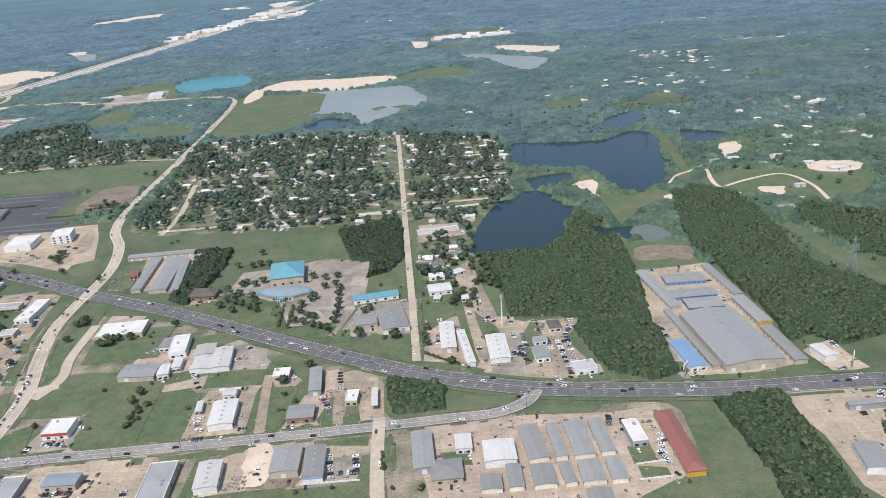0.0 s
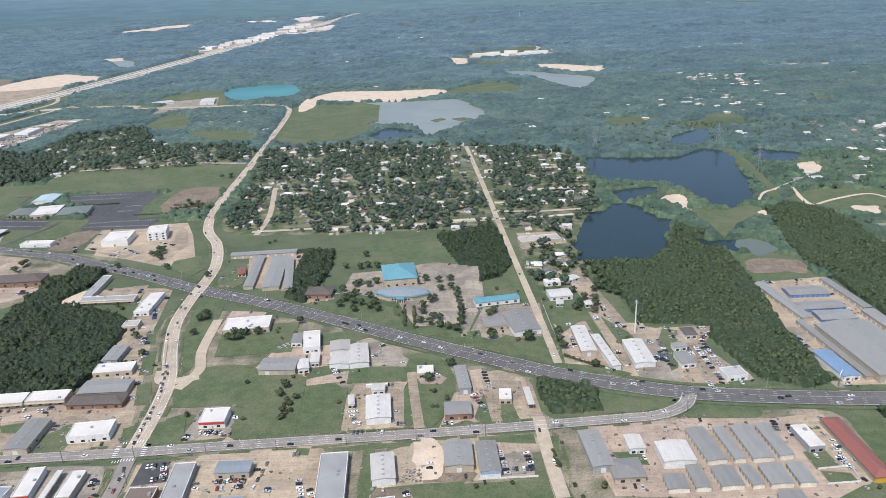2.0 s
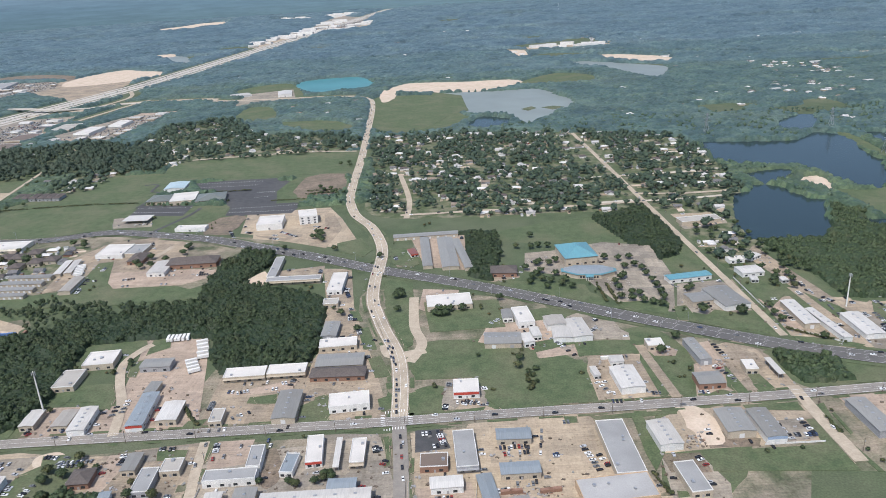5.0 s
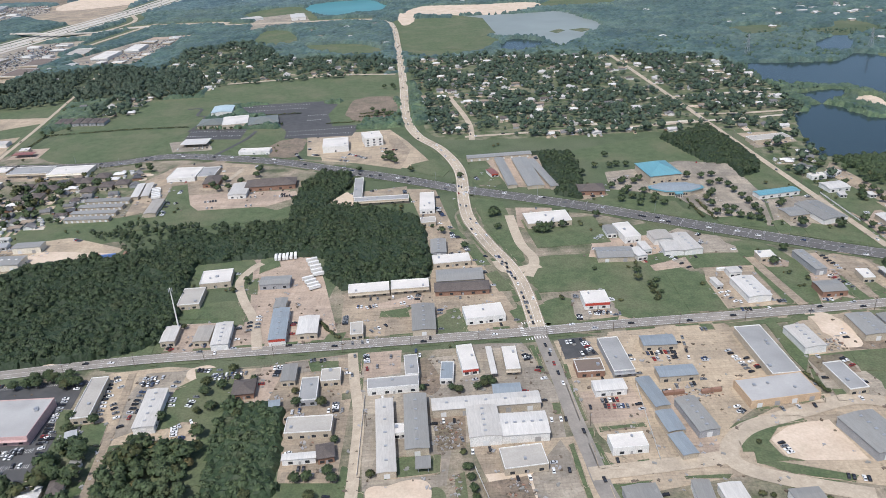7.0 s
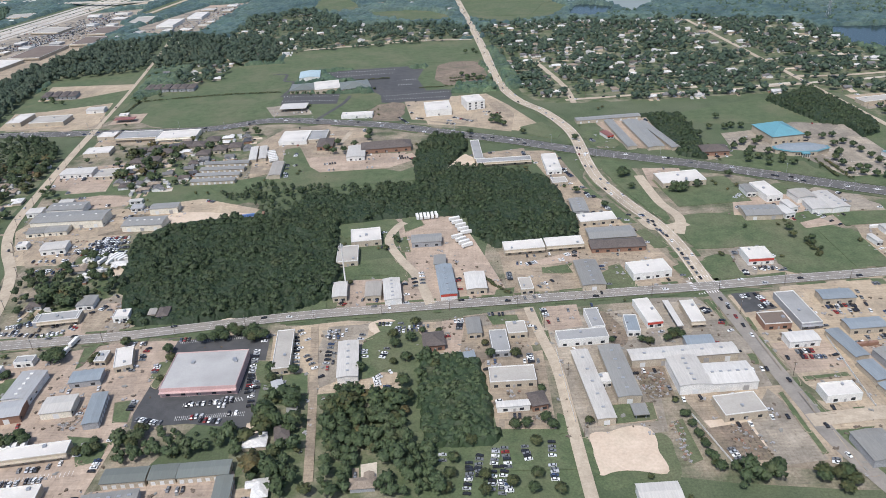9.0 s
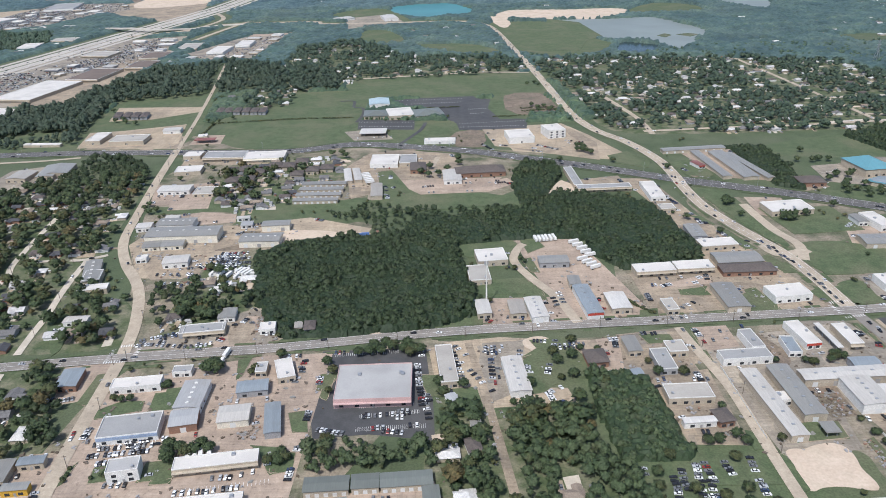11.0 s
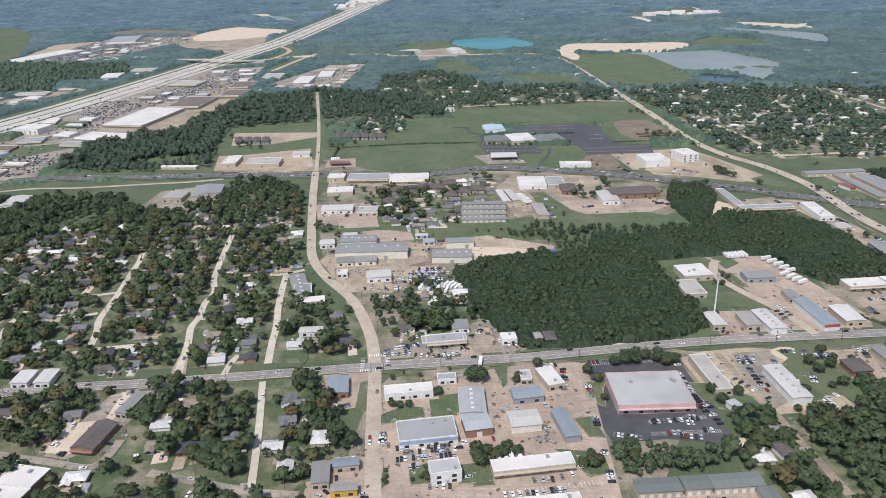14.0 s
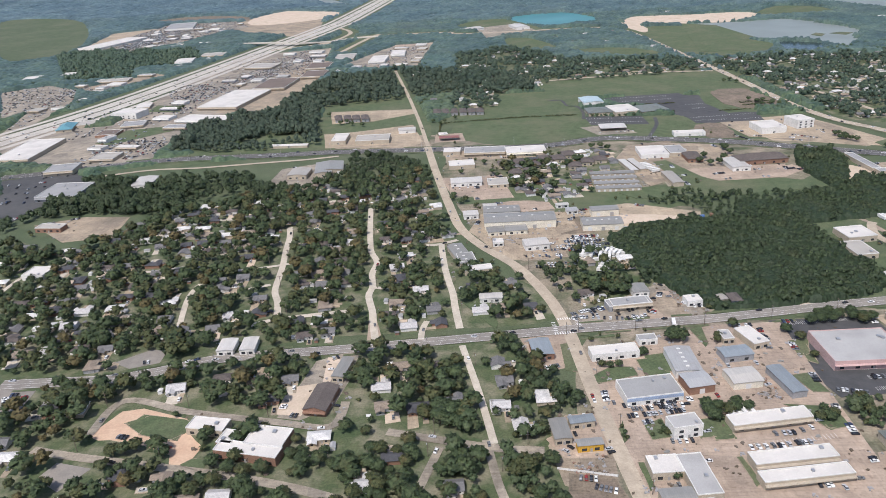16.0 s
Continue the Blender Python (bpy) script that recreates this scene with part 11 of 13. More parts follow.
def pylon():
    e = tagged(new("pylon"), "grey steel lattice power pylon", "pylon", "power pylons")
    v, f = [], []
    lev = [(0, 2.6), (8, 1.7), (15, 1.0), (21, 0.7), (26, 0.25)]
    for (z0, r0), (z1, r1) in zip(lev, lev[1:]):
        c0 = [(-r0, -r0, z0), (r0, -r0, z0), (r0, r0, z0), (-r0, r0, z0)]
        c1 = [(-r1, -r1, z1), (r1, -r1, z1), (r1, r1, z1), (-r1, r1, z1)]
        for k in range(4):
            bar(c0[k], c1[k], 0.14, v, f)
            bar(c0[k], c1[(k + 1) % 4], 0.08, v, f)
            bar(c0[(k + 1) % 4], c1[k], 0.08, v, f)
    part("tower", mesh_of("tower", v, f, M["steel"]), e)
    for z, l in ((16, 4.5), (20, 3.8), (24, 3.0)):
        v, f = [], []
        bar((-l, 0, z), (l, 0, z), 0.13, v, f)
        bar((-l, 0, z), (0, 0, z + 1.2), 0.08, v, f)
        bar((l, 0, z), (0, 0, z + 1.2), 0.08, v, f)
        part("cross_arm", mesh_of("cross_arm", v, f, M["steel"]), e)
    return e


def mast(h):
    e = tagged(new("radio_mast"), "slender pale steel radio mast with antennas", "mast", "radio masts")
    v, f = [], []
    tube_data([(0, 0, 0), (0, 0, h)], [0.45, 0.28], 8, v, f)
    part("pole", mesh_of("pole", v, f, M["wall_white"]), e)
    v, f = [], []
    for k in range(6):
        a = k * math.pi / 3
        box_data(math.cos(a) * 0.9 - 0.12, math.sin(a) * 0.9 - 0.12, h - 2.2, math.cos(a) * 0.9 + 0.12, math.sin(a) * 0.9 + 0.12, h - 0.4, v, f)
        bar((0, 0, h - 1.3), (math.cos(a) * 0.9, math.sin(a) * 0.9, h - 1.3), 0.05, v, f)
    part("antenna", mesh_of("antenna", v, f, M["steel"]), e)
    return e


def billboard():
    e = tagged(new("billboard"), "roadside billboard on a steel post", "billboard", "billboards")
    v, f = [], []
    tube_data([(0, 0, 0), (0, 0, 6.4)], [0.28, 0.28], 8, v, f)
    part("post", mesh_of("post", v, f, M["steel"]), e)
    v, f = box_data(-2.9, -0.2, 6.0, 2.9, 0.2, 8.2)
    part("panel", mesh_of("panel", v, f, M["wall_white"]), e)
    v, f = box_data(-2.5, -0.24, 6.5, 2.5, -0.2, 7.7)
    part("sign_face", mesh_of("sign_face", v, f, M["wall_grey"]), e)
    return e


def along(rn, step, off, proto, lo, hi, seed):
    r, made = random.Random(seed), False
    for name, line, width, lanes, z in ROADS:
        if name != rn:
            continue
        for i in range(step // 2, len(line) - 1, step):
            (x1, y1), (x2, y2) = line[i], line[i + 1]
            d = Vector((x2 - x1, y2 - y1)).normalized()
            s = -1 if (i // step) % 2 and off > 0 else 1
            x, y = x1 - d.y * (width / 2 + abs(off)) * s, y1 + d.x * (width / 2 + abs(off)) * s
            if not (lo < x < hi) or y > 620 or taken(x, y, 0) & 2:
                continue
            m = pose(x, y, 0, 0, 0, math.degrees(math.atan2(d.y, d.x)) + (90 if proto.name.startswith("utility") else -90 * s))
            if made:
                copy_thing(proto, m)
            else:
                proto.matrix_basis, made = m, True


along("street", 16, -1.4, utility_pole(), -900, 200, 1)
along("highway", 20, 1.5, street_lamp(), -900, 300, 2)
along("side_street", 12, -1.0, utility_pole(), -800, 100, 3)
p0 = pylon()
PYLONS = [(223.6, 866.5), (80.3, 865.4), (225.2, 747.7), (242.7, 434.4)]
p0.matrix_basis = pose(*PYLONS[0], 0, 0, 0, 20)
for x, y in PYLONS[1:]:
    copy_thing(p0, pose(x, y, 0, 0, 0, 20))
b0 = billboard()
BOARDS = [(190.6, 327.9, 60), (107.5, 327.5, 55)]
b0.matrix_basis = pose(BOARDS[0][0], BOARDS[0][1], 0, 0, 0, BOARDS[0][2])
for x, y, a in BOARDS[1:]:
    copy_thing(b0, pose(x, y, 0, 0, 0, a))
mast(25).matrix_basis = pose(-410.3, 300.5, 0)
mast(21).matrix_basis = pose(20.7, 393.1, 0)


def fence(x1, y1, x2, y2):
    """A low white board fence of posts and panels."""
    l = math.hypot(x2 - x1, y2 - y1)
    n = max(2, min(10, int(l / 4)))
    e = tagged(new("fence"), "low white board fence along a lot edge", "fence", "lot fences")
    e.matrix_basis = pose(x1, y1, 0.2, 0, 0, math.degrees(math.atan2(y2 - y1, x2 - x1)))
    for k in range(n + 1):
        part("post", box_mesh("post", 0.14, 0.14, 1.15, M["steel"]), e, pose(k * l / n, 0, -0.1))
        if k < n:
            part("panel", box_mesh("panel", l / n - 0.14, 0.06, 0.9, M["wall_white"]), e, pose((k + 0.5) * l / n, 0, 0.05))
    return e


def container(x, y, turn, wall):
    """A ribbed steel box with end doors and corner posts."""
    word = {"wall_red": "red", "wall_blue": "blue", "wall_white": "white", "wall_brick": "rusty brown"}[wall]
    e = tagged(new("shipping_container"), "%s steel shipping container standing on a yard" % word, "container", "yard containers")
    e.matrix_basis = pose(x, y, 0.2, 0, 0, turn)
    part("body", box_mesh("body", 5.0, 1.5, 1.55, M[wall]), e, pose(0, 0, 0.05))
    for k in range(5):
        part("rib", box_mesh("rib", 0.12, 1.58, 1.4, M[wall]), e, pose(-2.2 + k * 1.1, 0, 0.1))
    for s in (-0.38, 0.38):
        part("door", box_mesh("door", 0.06, 0.7, 1.4, M["door"]), e, pose(2.52, s, 0.1))
    return e

# ---- single trees, rows of cars, parking lines ----
tree(-152.6, 533.6, 2.6)
tree(-164.6, 510.2, 2.6)
tree(-154.1, 508.5, 2.6)
tree(-148.3, 510.8, 2.6)
tree(-141.4, 509.6, 2.6)
tree(-160.7, 467.3, 2.6)
tree(-154.4, 456.5, 2.6)
tree(-151.2, 460.5, 2.6)
tree(-152.7, 474.4, 2.6)
tree(-150.4, 477.9, 2.6)
tree(-144.0, 474.1, 2.6)
tree(-138.8, 479.0, 2.6)
tree(-133.2, 475.3, 2.6)
tree(-141.6, 455.6, 2.6)
tree(-136.7, 444.6, 2.6)
tree(-159.5, 441.9, 2.6)
tree(-157.4, 450.9, 2.6)
tree(-151.0, 446.6, 2.6)
tree(-145.7, 443.3, 2.6)
tree(-139.5, 437.4, 2.6)
tree(-133.8, 433.4, 2.6)
tree(-149.2, 433.9, 2.6)
tree(-104.7, 481.5, 2.6)
tree(-95.5, 478.2, 2.6)
tree(-87.5, 480.8, 2.6)
tree(-94.2, 463.9, 2.6)
tree(-86.8, 466.5, 2.6)
tree(-83.2, 459.6, 2.6)
tree(-82.7, 449.7, 2.6)
tree(-81.3, 438.4, 2.6)
tree(-80.8, 429.4, 2.6)
tree(-80.5, 419.1, 2.6)
tree(-80.5, 410.7, 2.6)
tree(-105.0, 437.6, 2.6)
tree(-104.7, 427.8, 2.6)
tree(-98.0, 419.9, 2.6)
tree(-93.8, 417.8, 2.6)
tree(-105.9, 414.8, 2.6)
tree(-99.6, 411.0, 2.6)
tree(-93.6, 407.9, 2.6)
tree(-88.5, 404.4, 2.6)
tree(-83.7, 401.6, 2.6)
tree(-100.2, 444.5, 2.6)
tree(-97.8, 447.6, 2.6)
tree(-62.8, 390.4, 3.4, 0)
tree(-42.0, 386.4, 3.4, 0)
tree(-99.1, 343.8, 2.4)
tree(-175.1, 333.0, 2.4)
tree(-173.6, 340.9, 2.4)
tree(-207.3, 407.2, 2.4)
tree(-215.0, 404.6, 2.4)
tree(-217.4, 397.9, 2.4)
tree(-212.5, 411.5, 2.4)
tree(-9.2, 353.8, 2.4)
tree(-63.2, 422.2, 2.4)
tree(-60.0, 425.7, 2.4)
tree(-121.6, 438.3, 0.9)
tree(-118.0, 429.6, 0.9)
tree(-119.8, 425.9, 0.9)
tree(-114.9, 417.5, 0.9)
tree(-108.8, 424.4, 0.9)
tree(-108.1, 415.1, 0.9)
tree(-107.3, 407.5, 0.9)
tree(-81.2, 398.4, 0.9)
tree(-79.0, 394.6, 0.9)
tree(-73.2, 393.8, 0.9)
tree(-71.9, 397.2, 0.9)
tree(-533.2, 247.7, 3.4, 0)
tree(-531.4, 245.1, 3.4, 0)
tree(-535.6, 245.4, 3.4, 0)
tree(-535.4, 190.7, 2.8)
tree(-534.4, 187.1, 2.8)
tree(-528.1, 190.3, 2.8)
tree(-525.5, 191.9, 2.8)
tree(-535.4, 194.3, 2.8)
tree(-494.0, 186.6, 2.2)
tree(-492.8, 184.8, 2.2)
tree(-496.8, 185.0, 2.2)
tree(-490.7, 187.1, 2.2)
tree(-553.8, 179.6, 1.4)
tree(-554.6, 181.3, 1.4)
tree(-552.2, 178.8, 1.4)
tree(-554.0, 153.8, 2.2)
tree(-552.9, 152.9, 2.2)
tree(-551.2, 234.5, 1.8)
tree(-549.8, 235.3, 1.8)
tree(-569.6, 226.6, 1.8)
tree(-566.2, 225.5, 1.8)
tree(-562.5, 226.2, 1.8)
tree(-533.4, 228.7, 2.0)
tree(-513.2, 243.7, 2.0)
tree(-514.9, 246.3, 2.0)
tree(-501.9, 247.9, 2.0)
tree(-501.6, 245.4, 2.0)
tree(-306.0, 222.8, 1.6)
tree(-386.6, 347.9, 1.6)
tree(-388.4, 351.6, 1.6)
tree(-408.5, 302.9, 1.6)
tree(-418.4, 312.5, 1.6)
tree(-413.2, 306.1, 1.6)
tree(-399.1, 229.2, 2.6)
tree(-396.5, 227.1, 2.6)
tree(-382.2, 246.4, 2.6)
tree(-375.4, 250.2, 2.6)
tree(-376.8, 235.6, 2.6)
tree(-373.8, 262.8, 2.4)
tree(-341.1, 235.8, 2.4)
tree(-330.3, 235.1, 2.4)
tree(-333.0, 237.2, 2.4)
tree(-364.7, 229.9, 2.4)
tree(-463.3, 259.1, 2.6)
tree(-455.9, 260.8, 2.6)
tree(-450.3, 259.0, 2.6)
tree(-444.8, 257.7, 2.6)
tree(-460.2, 257.1, 2.6)
tree(-446.8, 255.2, 2.6)
tree(-442.2, 257.5, 2.6)
tree(-465.4, 257.0, 2.6)
tree(-470.3, 256.0, 2.6)
tree(-480.3, 242.9, 2.4)
tree(-483.7, 249.5, 2.4)
tree(-262.0, 243.9, 2.0)
tree(-258.3, 244.5, 2.0)
tree(-265.0, 242.0, 2.0)
tree(-7.7, 490.2, 2.6)
tree(15.5, 476.5, 2.6)
tree(16.9, 466.6, 2.6)
tree(10.8, 458.3, 2.6)
tree(-0.9, 442.2, 2.6)
tree(-246.6, 426.4, 2.6)
tree(-244.4, 430.9, 2.6)
tree(-180.6, 418.7, 2.6)
tree(-319.1, 548.9, 2.6)
tree(-323.6, 549.5, 2.6)
tree(-314.2, 541.4, 2.6)
tree(-317.2, 555.5, 2.6)
tree(-221.3, 408.3, 2.6)
tree(-218.2, 405.3, 2.6)
tree(-214.4, 407.5, 2.6)
tree(-211.3, 404.5, 2.6)
tree(-207.2, 408.4, 2.6)
tree(-204.2, 405.4, 2.6)
tree(-220.6, 399.6, 2.6)
tree(-213.8, 398.9, 2.6)
tree(-166.4, 329.7, 1.6)
tree(-170.1, 326.9, 1.6)
tree(-170.9, 317.8, 1.6)
tree(-169.6, 311.8, 1.6)
tree(-168.0, 323.6, 1.6)
car_row(-464.6, 212.4, -460.6, 212.8, 4, "p")
car_row(-451.3, 214.0, -445.3, 214.0, 4, "p")
car_row(-460.9, 203.9, -455.0, 204.5, 3, "p")
car_row(-446.1, 205.3, -441.9, 205.8, 3, "p")
car_row(-439.4, 225.7, -437.3, 218.1, 4, "p")
car_row(-465.5, 218.9, -455.5, 219.3, 3, "p")
car_row(-566.9, 197.6, -541.8, 200.6, 15, "p")
car_row(-566.1, 190.9, -543.6, 194.0, 15, "p")
car_row(-561.3, 186.8, -557.3, 187.6, 3, "p")
car_row(-554.1, 175.3, -544.6, 175.5, 4, "p")
car_row(-517.0, 170.9, -513.9, 171.4, 3, "p")
car_row(-510.6, 172.2, -506.5, 172.6, 3, "p")
car_row(-510.0, 150.2, -507.4, 150.6, 2, "p")
car_row(-494.3, 254.0, -494.1, 240.9, 6, "p")
car_row(-576.3, 273.5, -561.8, 279.3, 10, "p")
car_row(-576.4, 269.0, -568.7, 270.6, 6, "p")
car_row(-549.0, 275.3, -537.2, 277.2, 7, "p")
car_row(-553.3, 267.1, -542.2, 269.0, 5, "p")
car_row(-517.4, 277.3, -509.9, 277.9, 6, "p")
car_row(-601.8, 227.9, -595.7, 228.4, 4, "p")
car_row(-567.5, 363.1, -542.5, 363.8, 14, "p")
car_row(-568.4, 356.4, -542.0, 357.8, 15, "p")
car_row(-567.5, 350.5, -541.4, 351.9, 14, "p")
car_row(-563.3, 369.6, -546.4, 370.4, 9, "p")
car_row(-414.4, 260.3, -404.7, 260.9, 8, "p")
car_row(-415.3, 256.9, -406.0, 257.1, 7, "p")
car_row(-411.3, 251.5, -411.2, 234.5, 6, "p")
car_row(-428.0, 257.9, -423.8, 234.1, 9, "p")
car_row(-440.1, 223.1, -437.9, 207.8, 5, "p")
car_row(-381.0, 229.2, -389.5, 224.6, 2, "p")
car_row(-361.4, 179.1, -361.2, 173.4, 2, "p")
car_row(-352.0, 172.4, -352.0, 165.4, 4, "p")
car_row(-348.8, 173.3, -348.7, 166.2, 4, "p")
car_row(-342.2, 180.4, -342.5, 169.7, 5, "p")
car_row(-339.0, 180.8, -338.4, 169.5, 6, "p")
car_row(-341.4, 164.8, -341.1, 158.6, 4, "p")
car_row(-339.1, 164.7, -338.8, 158.5, 4, "p")
car_row(-331.6, 181.0, -330.8, 173.2, 5, "p")
car_row(-322.0, 183.4, -322.8, 162.8, 9, "p")
car_row(-353.3, 163.3, -352.4, 158.7, 2, "p")
car_row(-188.1, 263.3, -175.6, 263.7, 8, "p")
car_row(-215.1, 230.4, -205.8, 230.9, 6, "p")
car_row(-152.0, 263.7, -147.2, 244.9, 8, "p")
car_row(-373.3, 344.8, -363.4, 345.2, 6, "p")
car_row(-414.9, 288.5, -408.2, 283.0, 4, "p")
car_row(-401.4, 287.4, -392.7, 285.7, 5, "p")
car_row(-371.3, 298.8, -372.8, 312.6, 4, "p")
car_row(-375.0, 296.5, -376.5, 307.3, 3, "p")
car_row(-382.2, 260.8, -367.1, 261.4, 7, "p")
car_row(-382.1, 258.2, -370.4, 259.0, 6, "p")
car_row(-425.2, 249.6, -411.4, 225.1, 8, "p")
car_row(-427.4, 263.3, -421.7, 253.5, 4, "p")
car_row(-252.8, 372.8, -257.5, 358.7, 2, "p")
car_row(-191.5, 234.1, -184.3, 234.8, 5, "p")
car_row(-179.0, 244.8, -171.5, 245.9, 4, "p")
car_row(-316.0, 291.6, -305.4, 298.6, 3, "p")
car_row(-323.3, 282.1, -314.0, 283.3, 4, "p")
car_row(-120.4, 306.2, -113.2, 306.6, 3, "p")
car_row(-207.4, 301.0, -196.1, 301.6, 5, "p")
car_row(-238.4, 252.6, -236.7, 256.8, 2, "p")
car_row(31.7, 384.0, 32.1, 350.8, 10, "p")
car_row(55.5, 380.9, 56.2, 342.2, 11, "p")
car_row(-65.2, 280.4, -62.3, 263.1, 7, "p")
car_row(-60.2, 267.0, -50.3, 266.9, 7, "p")
car_row(-53.1, 279.3, -51.6, 267.4, 5, "p")
car_row(-75.9, 329.4, -67.3, 308.7, 8, "p")
car_row(-69.5, 351.9, -66.6, 333.7, 6, "p")
car_row(-183.8, 359.5, -170.0, 356.2, 6, "p")
car_row(-155.1, 366.5, -143.2, 342.0, 5, "p")
car_row(-137.5, 316.6, -131.7, 304.3, 4, "p")
car_row(-122.5, 340.8, -116.6, 341.3, 3, "p")
car_row(-131.8, 371.2, -127.5, 375.7, 3, "p")
car_row(80.2, 294.0, 85.9, 264.4, 6, "p")
car_row(56.7, 349.1, 68.5, 333.5, 6, "p")
car_row(-187.8, 385.3, -181.7, 392.1, 3, "p")
car_row(-204.9, 300.7, -191.0, 298.9, 7, "p")
car_row(-247.0, 370.7, -238.9, 336.6, 5, "t")
car_row(-238.9, 336.6, -235.2, 291.0, 9, "t")
car_row(-249.5, 372.5, -241.3, 343.4, 3, "t")
car_row(-171.5, 391.3, -164.8, 350.1, 6, "t")
car_row(-232.3, 277.2, -228.1, 239.5, 5, "t")
car_row(-171.2, 250.4, -168.1, 278.0, 5, "t")
car_row(-355.6, 375.5, -347.6, 352.3, 5, "p", "trailer")
car_row(-354.6, 351.6, -347.4, 337.1, 4, "p", "trailer")
car_row(-378.1, 378.0, -364.7, 379.7, 6, "p", "trailer")
car_row(-547.3, 346.0, -538.7, 341.1, 4, "p", "trailer")
car_row(-562.5, 343.5, -533.9, 335.5, 6, "p", "trailer")
car_row(-554.0, 318.8, -547.5, 330.5, 4, "p", "trailer")
car_row(-529.1, 190.3, -519.0, 192.3, 4, "p", "trailer")
car_row(-499.8, 217.7, -501.1, 205.6, 5, "t", "trailer")
car_row(-530.5, 263.1, -532.0, 247.6, 2, "t", "trailer")
car_field([(-932.5, 772.8), (-938.5, 898), (-916.5, 1078.3), (-855.7, 1164.2), (-824.1, 983.4), (-888.4, 960), (-907.5, 890.3), (-933.7, 815.8)], 0.55)
car_field([(-978.3, 570.3), (-943.4, 581.5), (-892.8, 608.5), (-927.8, 674.7), (-969.7, 640.8)], 0.40)
car_field([(-964.1, 458.2), (-1004.2, 528.1), (-964.4, 552.3), (-948.5, 493.1)], 0.12)
car_field([(-1101, 718.3), (-1123.5, 874.4), (-1135, 928.3), (-1115.4, 872.6), (-1095.1, 741.2)], 0.30)
car_field([(-1278.1, 1335.8), (-1298.8, 1573.7), (-1183.3, 1668.1), (-1171.1, 1481.2), (-1223.3, 1304.3)], 0.60)
car_field([(-765.4, 1010.1), (-731.3, 1180.3), (-677.5, 1191.7), (-690.7, 1010.6)], 0.50)
car_field([(-157.9, 494.2), (-138.7, 497.6), (-149.1, 470.1), (-161.1, 469.4)], 0.12)
car_field([(-700.8, 3360.4), (-637.1, 3632.3), (-626.5, 2784.9), (-777.6, 2899.8)], 0.60)
stripes(-466.5, 218.6, -444.7, 220.1, 26, 2.6)
stripes(-465.7, 212.1, -461.2, 212.5, 8, 2.6)
stripes(-454.6, 213.5, -442.2, 214.5, 20, 2.6)
stripes(-466.5, 203.9, -439.5, 205.3, 34, 2.6)
stripes(-442.2, 240.2, -440.1, 220.5, 12, 2.6)
stripes(-481.0, 257.3, -452.9, 259.2, 30, 2.6)
stripes(-108.9, 454.1, -99.4, 400.5, 20, 2.6)
stripes(-99.9, 458.3, -89.6, 403.7, 20, 2.6)
stripes(-157.8, 484.8, -144.8, 488.9, 10, 2.6)
stripes(-526.2, 171.7, -494.8, 175.9, 22, 2.6)
stripes(-564.9, 197.1, -543.3, 200.0, 20, 2.6)
car_field([(-1107.3, 707.9), (-1127.6, 814.3), (-1152.2, 932.5), (-1130.7, 927.3), (-1103.1, 768.1)], 0.35)
car_field([(-944.7, 646.4), (-915.6, 672.4), (-901.9, 619.4), (-925.6, 587.2)], 0.40)
car_field([(-1053, 784.6), (-1030.5, 807.8), (-988.9, 697.2), (-1016.6, 669.5)], 0.30)
car_field([(-953.2, 777.2), (-938.9, 832.2), (-916.7, 783.2), (-936.2, 747.1)], 0.40)
# mast standing in for a thin white water tower far off
mast(42).matrix_basis = pose(195.6, 3310.2, 0)
car_field([(-969.7, 594.3), (-982.5, 696), (-971.5, 888.7), (-957.7, 1105.6), (-846.2, 1161), (-836.5, 1054.3), (-888.4, 960), (-937, 847.4), (-946.2, 678.1)], 0.16)
tree(-419.7, 540.6, 2.4)
tree(-245.8, 432.7, 2.4)
tree(-244.1, 406.9, 2.4)
tree(-265.6, 381.6, 2.4)
tree(-278.7, 404.6, 2.4)
tree(-165.1, 330.2, 1.3)
tree(-169.1, 324.2, 1.3)
tree(-170.2, 310.7, 1.3)
tree(-195.5, 346.2, 1.3)
tree(-166.4, 317.5, 1.3)
tree(-296.0, 423.0, 1.3)
tree(-284.8, 413.7, 1.3)
tree(-217.8, 315.4, 1.3)
tree(-87.3, 359.2, 2.6)
tree(-98.4, 344.0, 2.6)
tree(6.2, 480.2, 2.6)
tree(13.3, 485.2, 2.6)
tree(17.1, 451.6, 2.6)
tree(21.3, 447.9, 2.6)
tree(4.8, 431.7, 2.6)
tree(-6.7, 431.1, 2.6)
tree(-1.1, 472.5, 2.6)
tree(-114.4, 259.1, 1.0)
tree(-60.9, 257.0, 1.0)
tree(-22.5, 255.1, 1.0)
tree(-33.1, 246.9, 1.0)
tree(-35.1, 254.5, 1.0)
tree(-262.0, 246.8, 1.7)
tree(-259.4, 247.5, 1.7)
tree(-273.5, 241.1, 1.7)
tree(-271.2, 193.3, 1.7)
tree(-270.0, 187.7, 1.7)
tree(-268.9, 182.1, 1.7)
tree(-268.2, 176.7, 1.7)
tree(-267.5, 171.1, 1.7)
tree(-288.4, 243.0, 1.7)
tree(-261.5, 165.1, 2.2)
tree(-256.3, 165.1, 2.2)
tree(-251.5, 163.5, 2.2)
tree(-266.6, 165.3, 2.2)
tree(-234.5, 160.6, 2.9)
tree(-227.0, 160.2, 2.9)
tree(-170.3, 311.1, 1.1)
tree(-168.1, 323.3, 1.1)
tree(-161.7, 200.9, 1.1)
tree(-255.3, 209.4, 1.1)
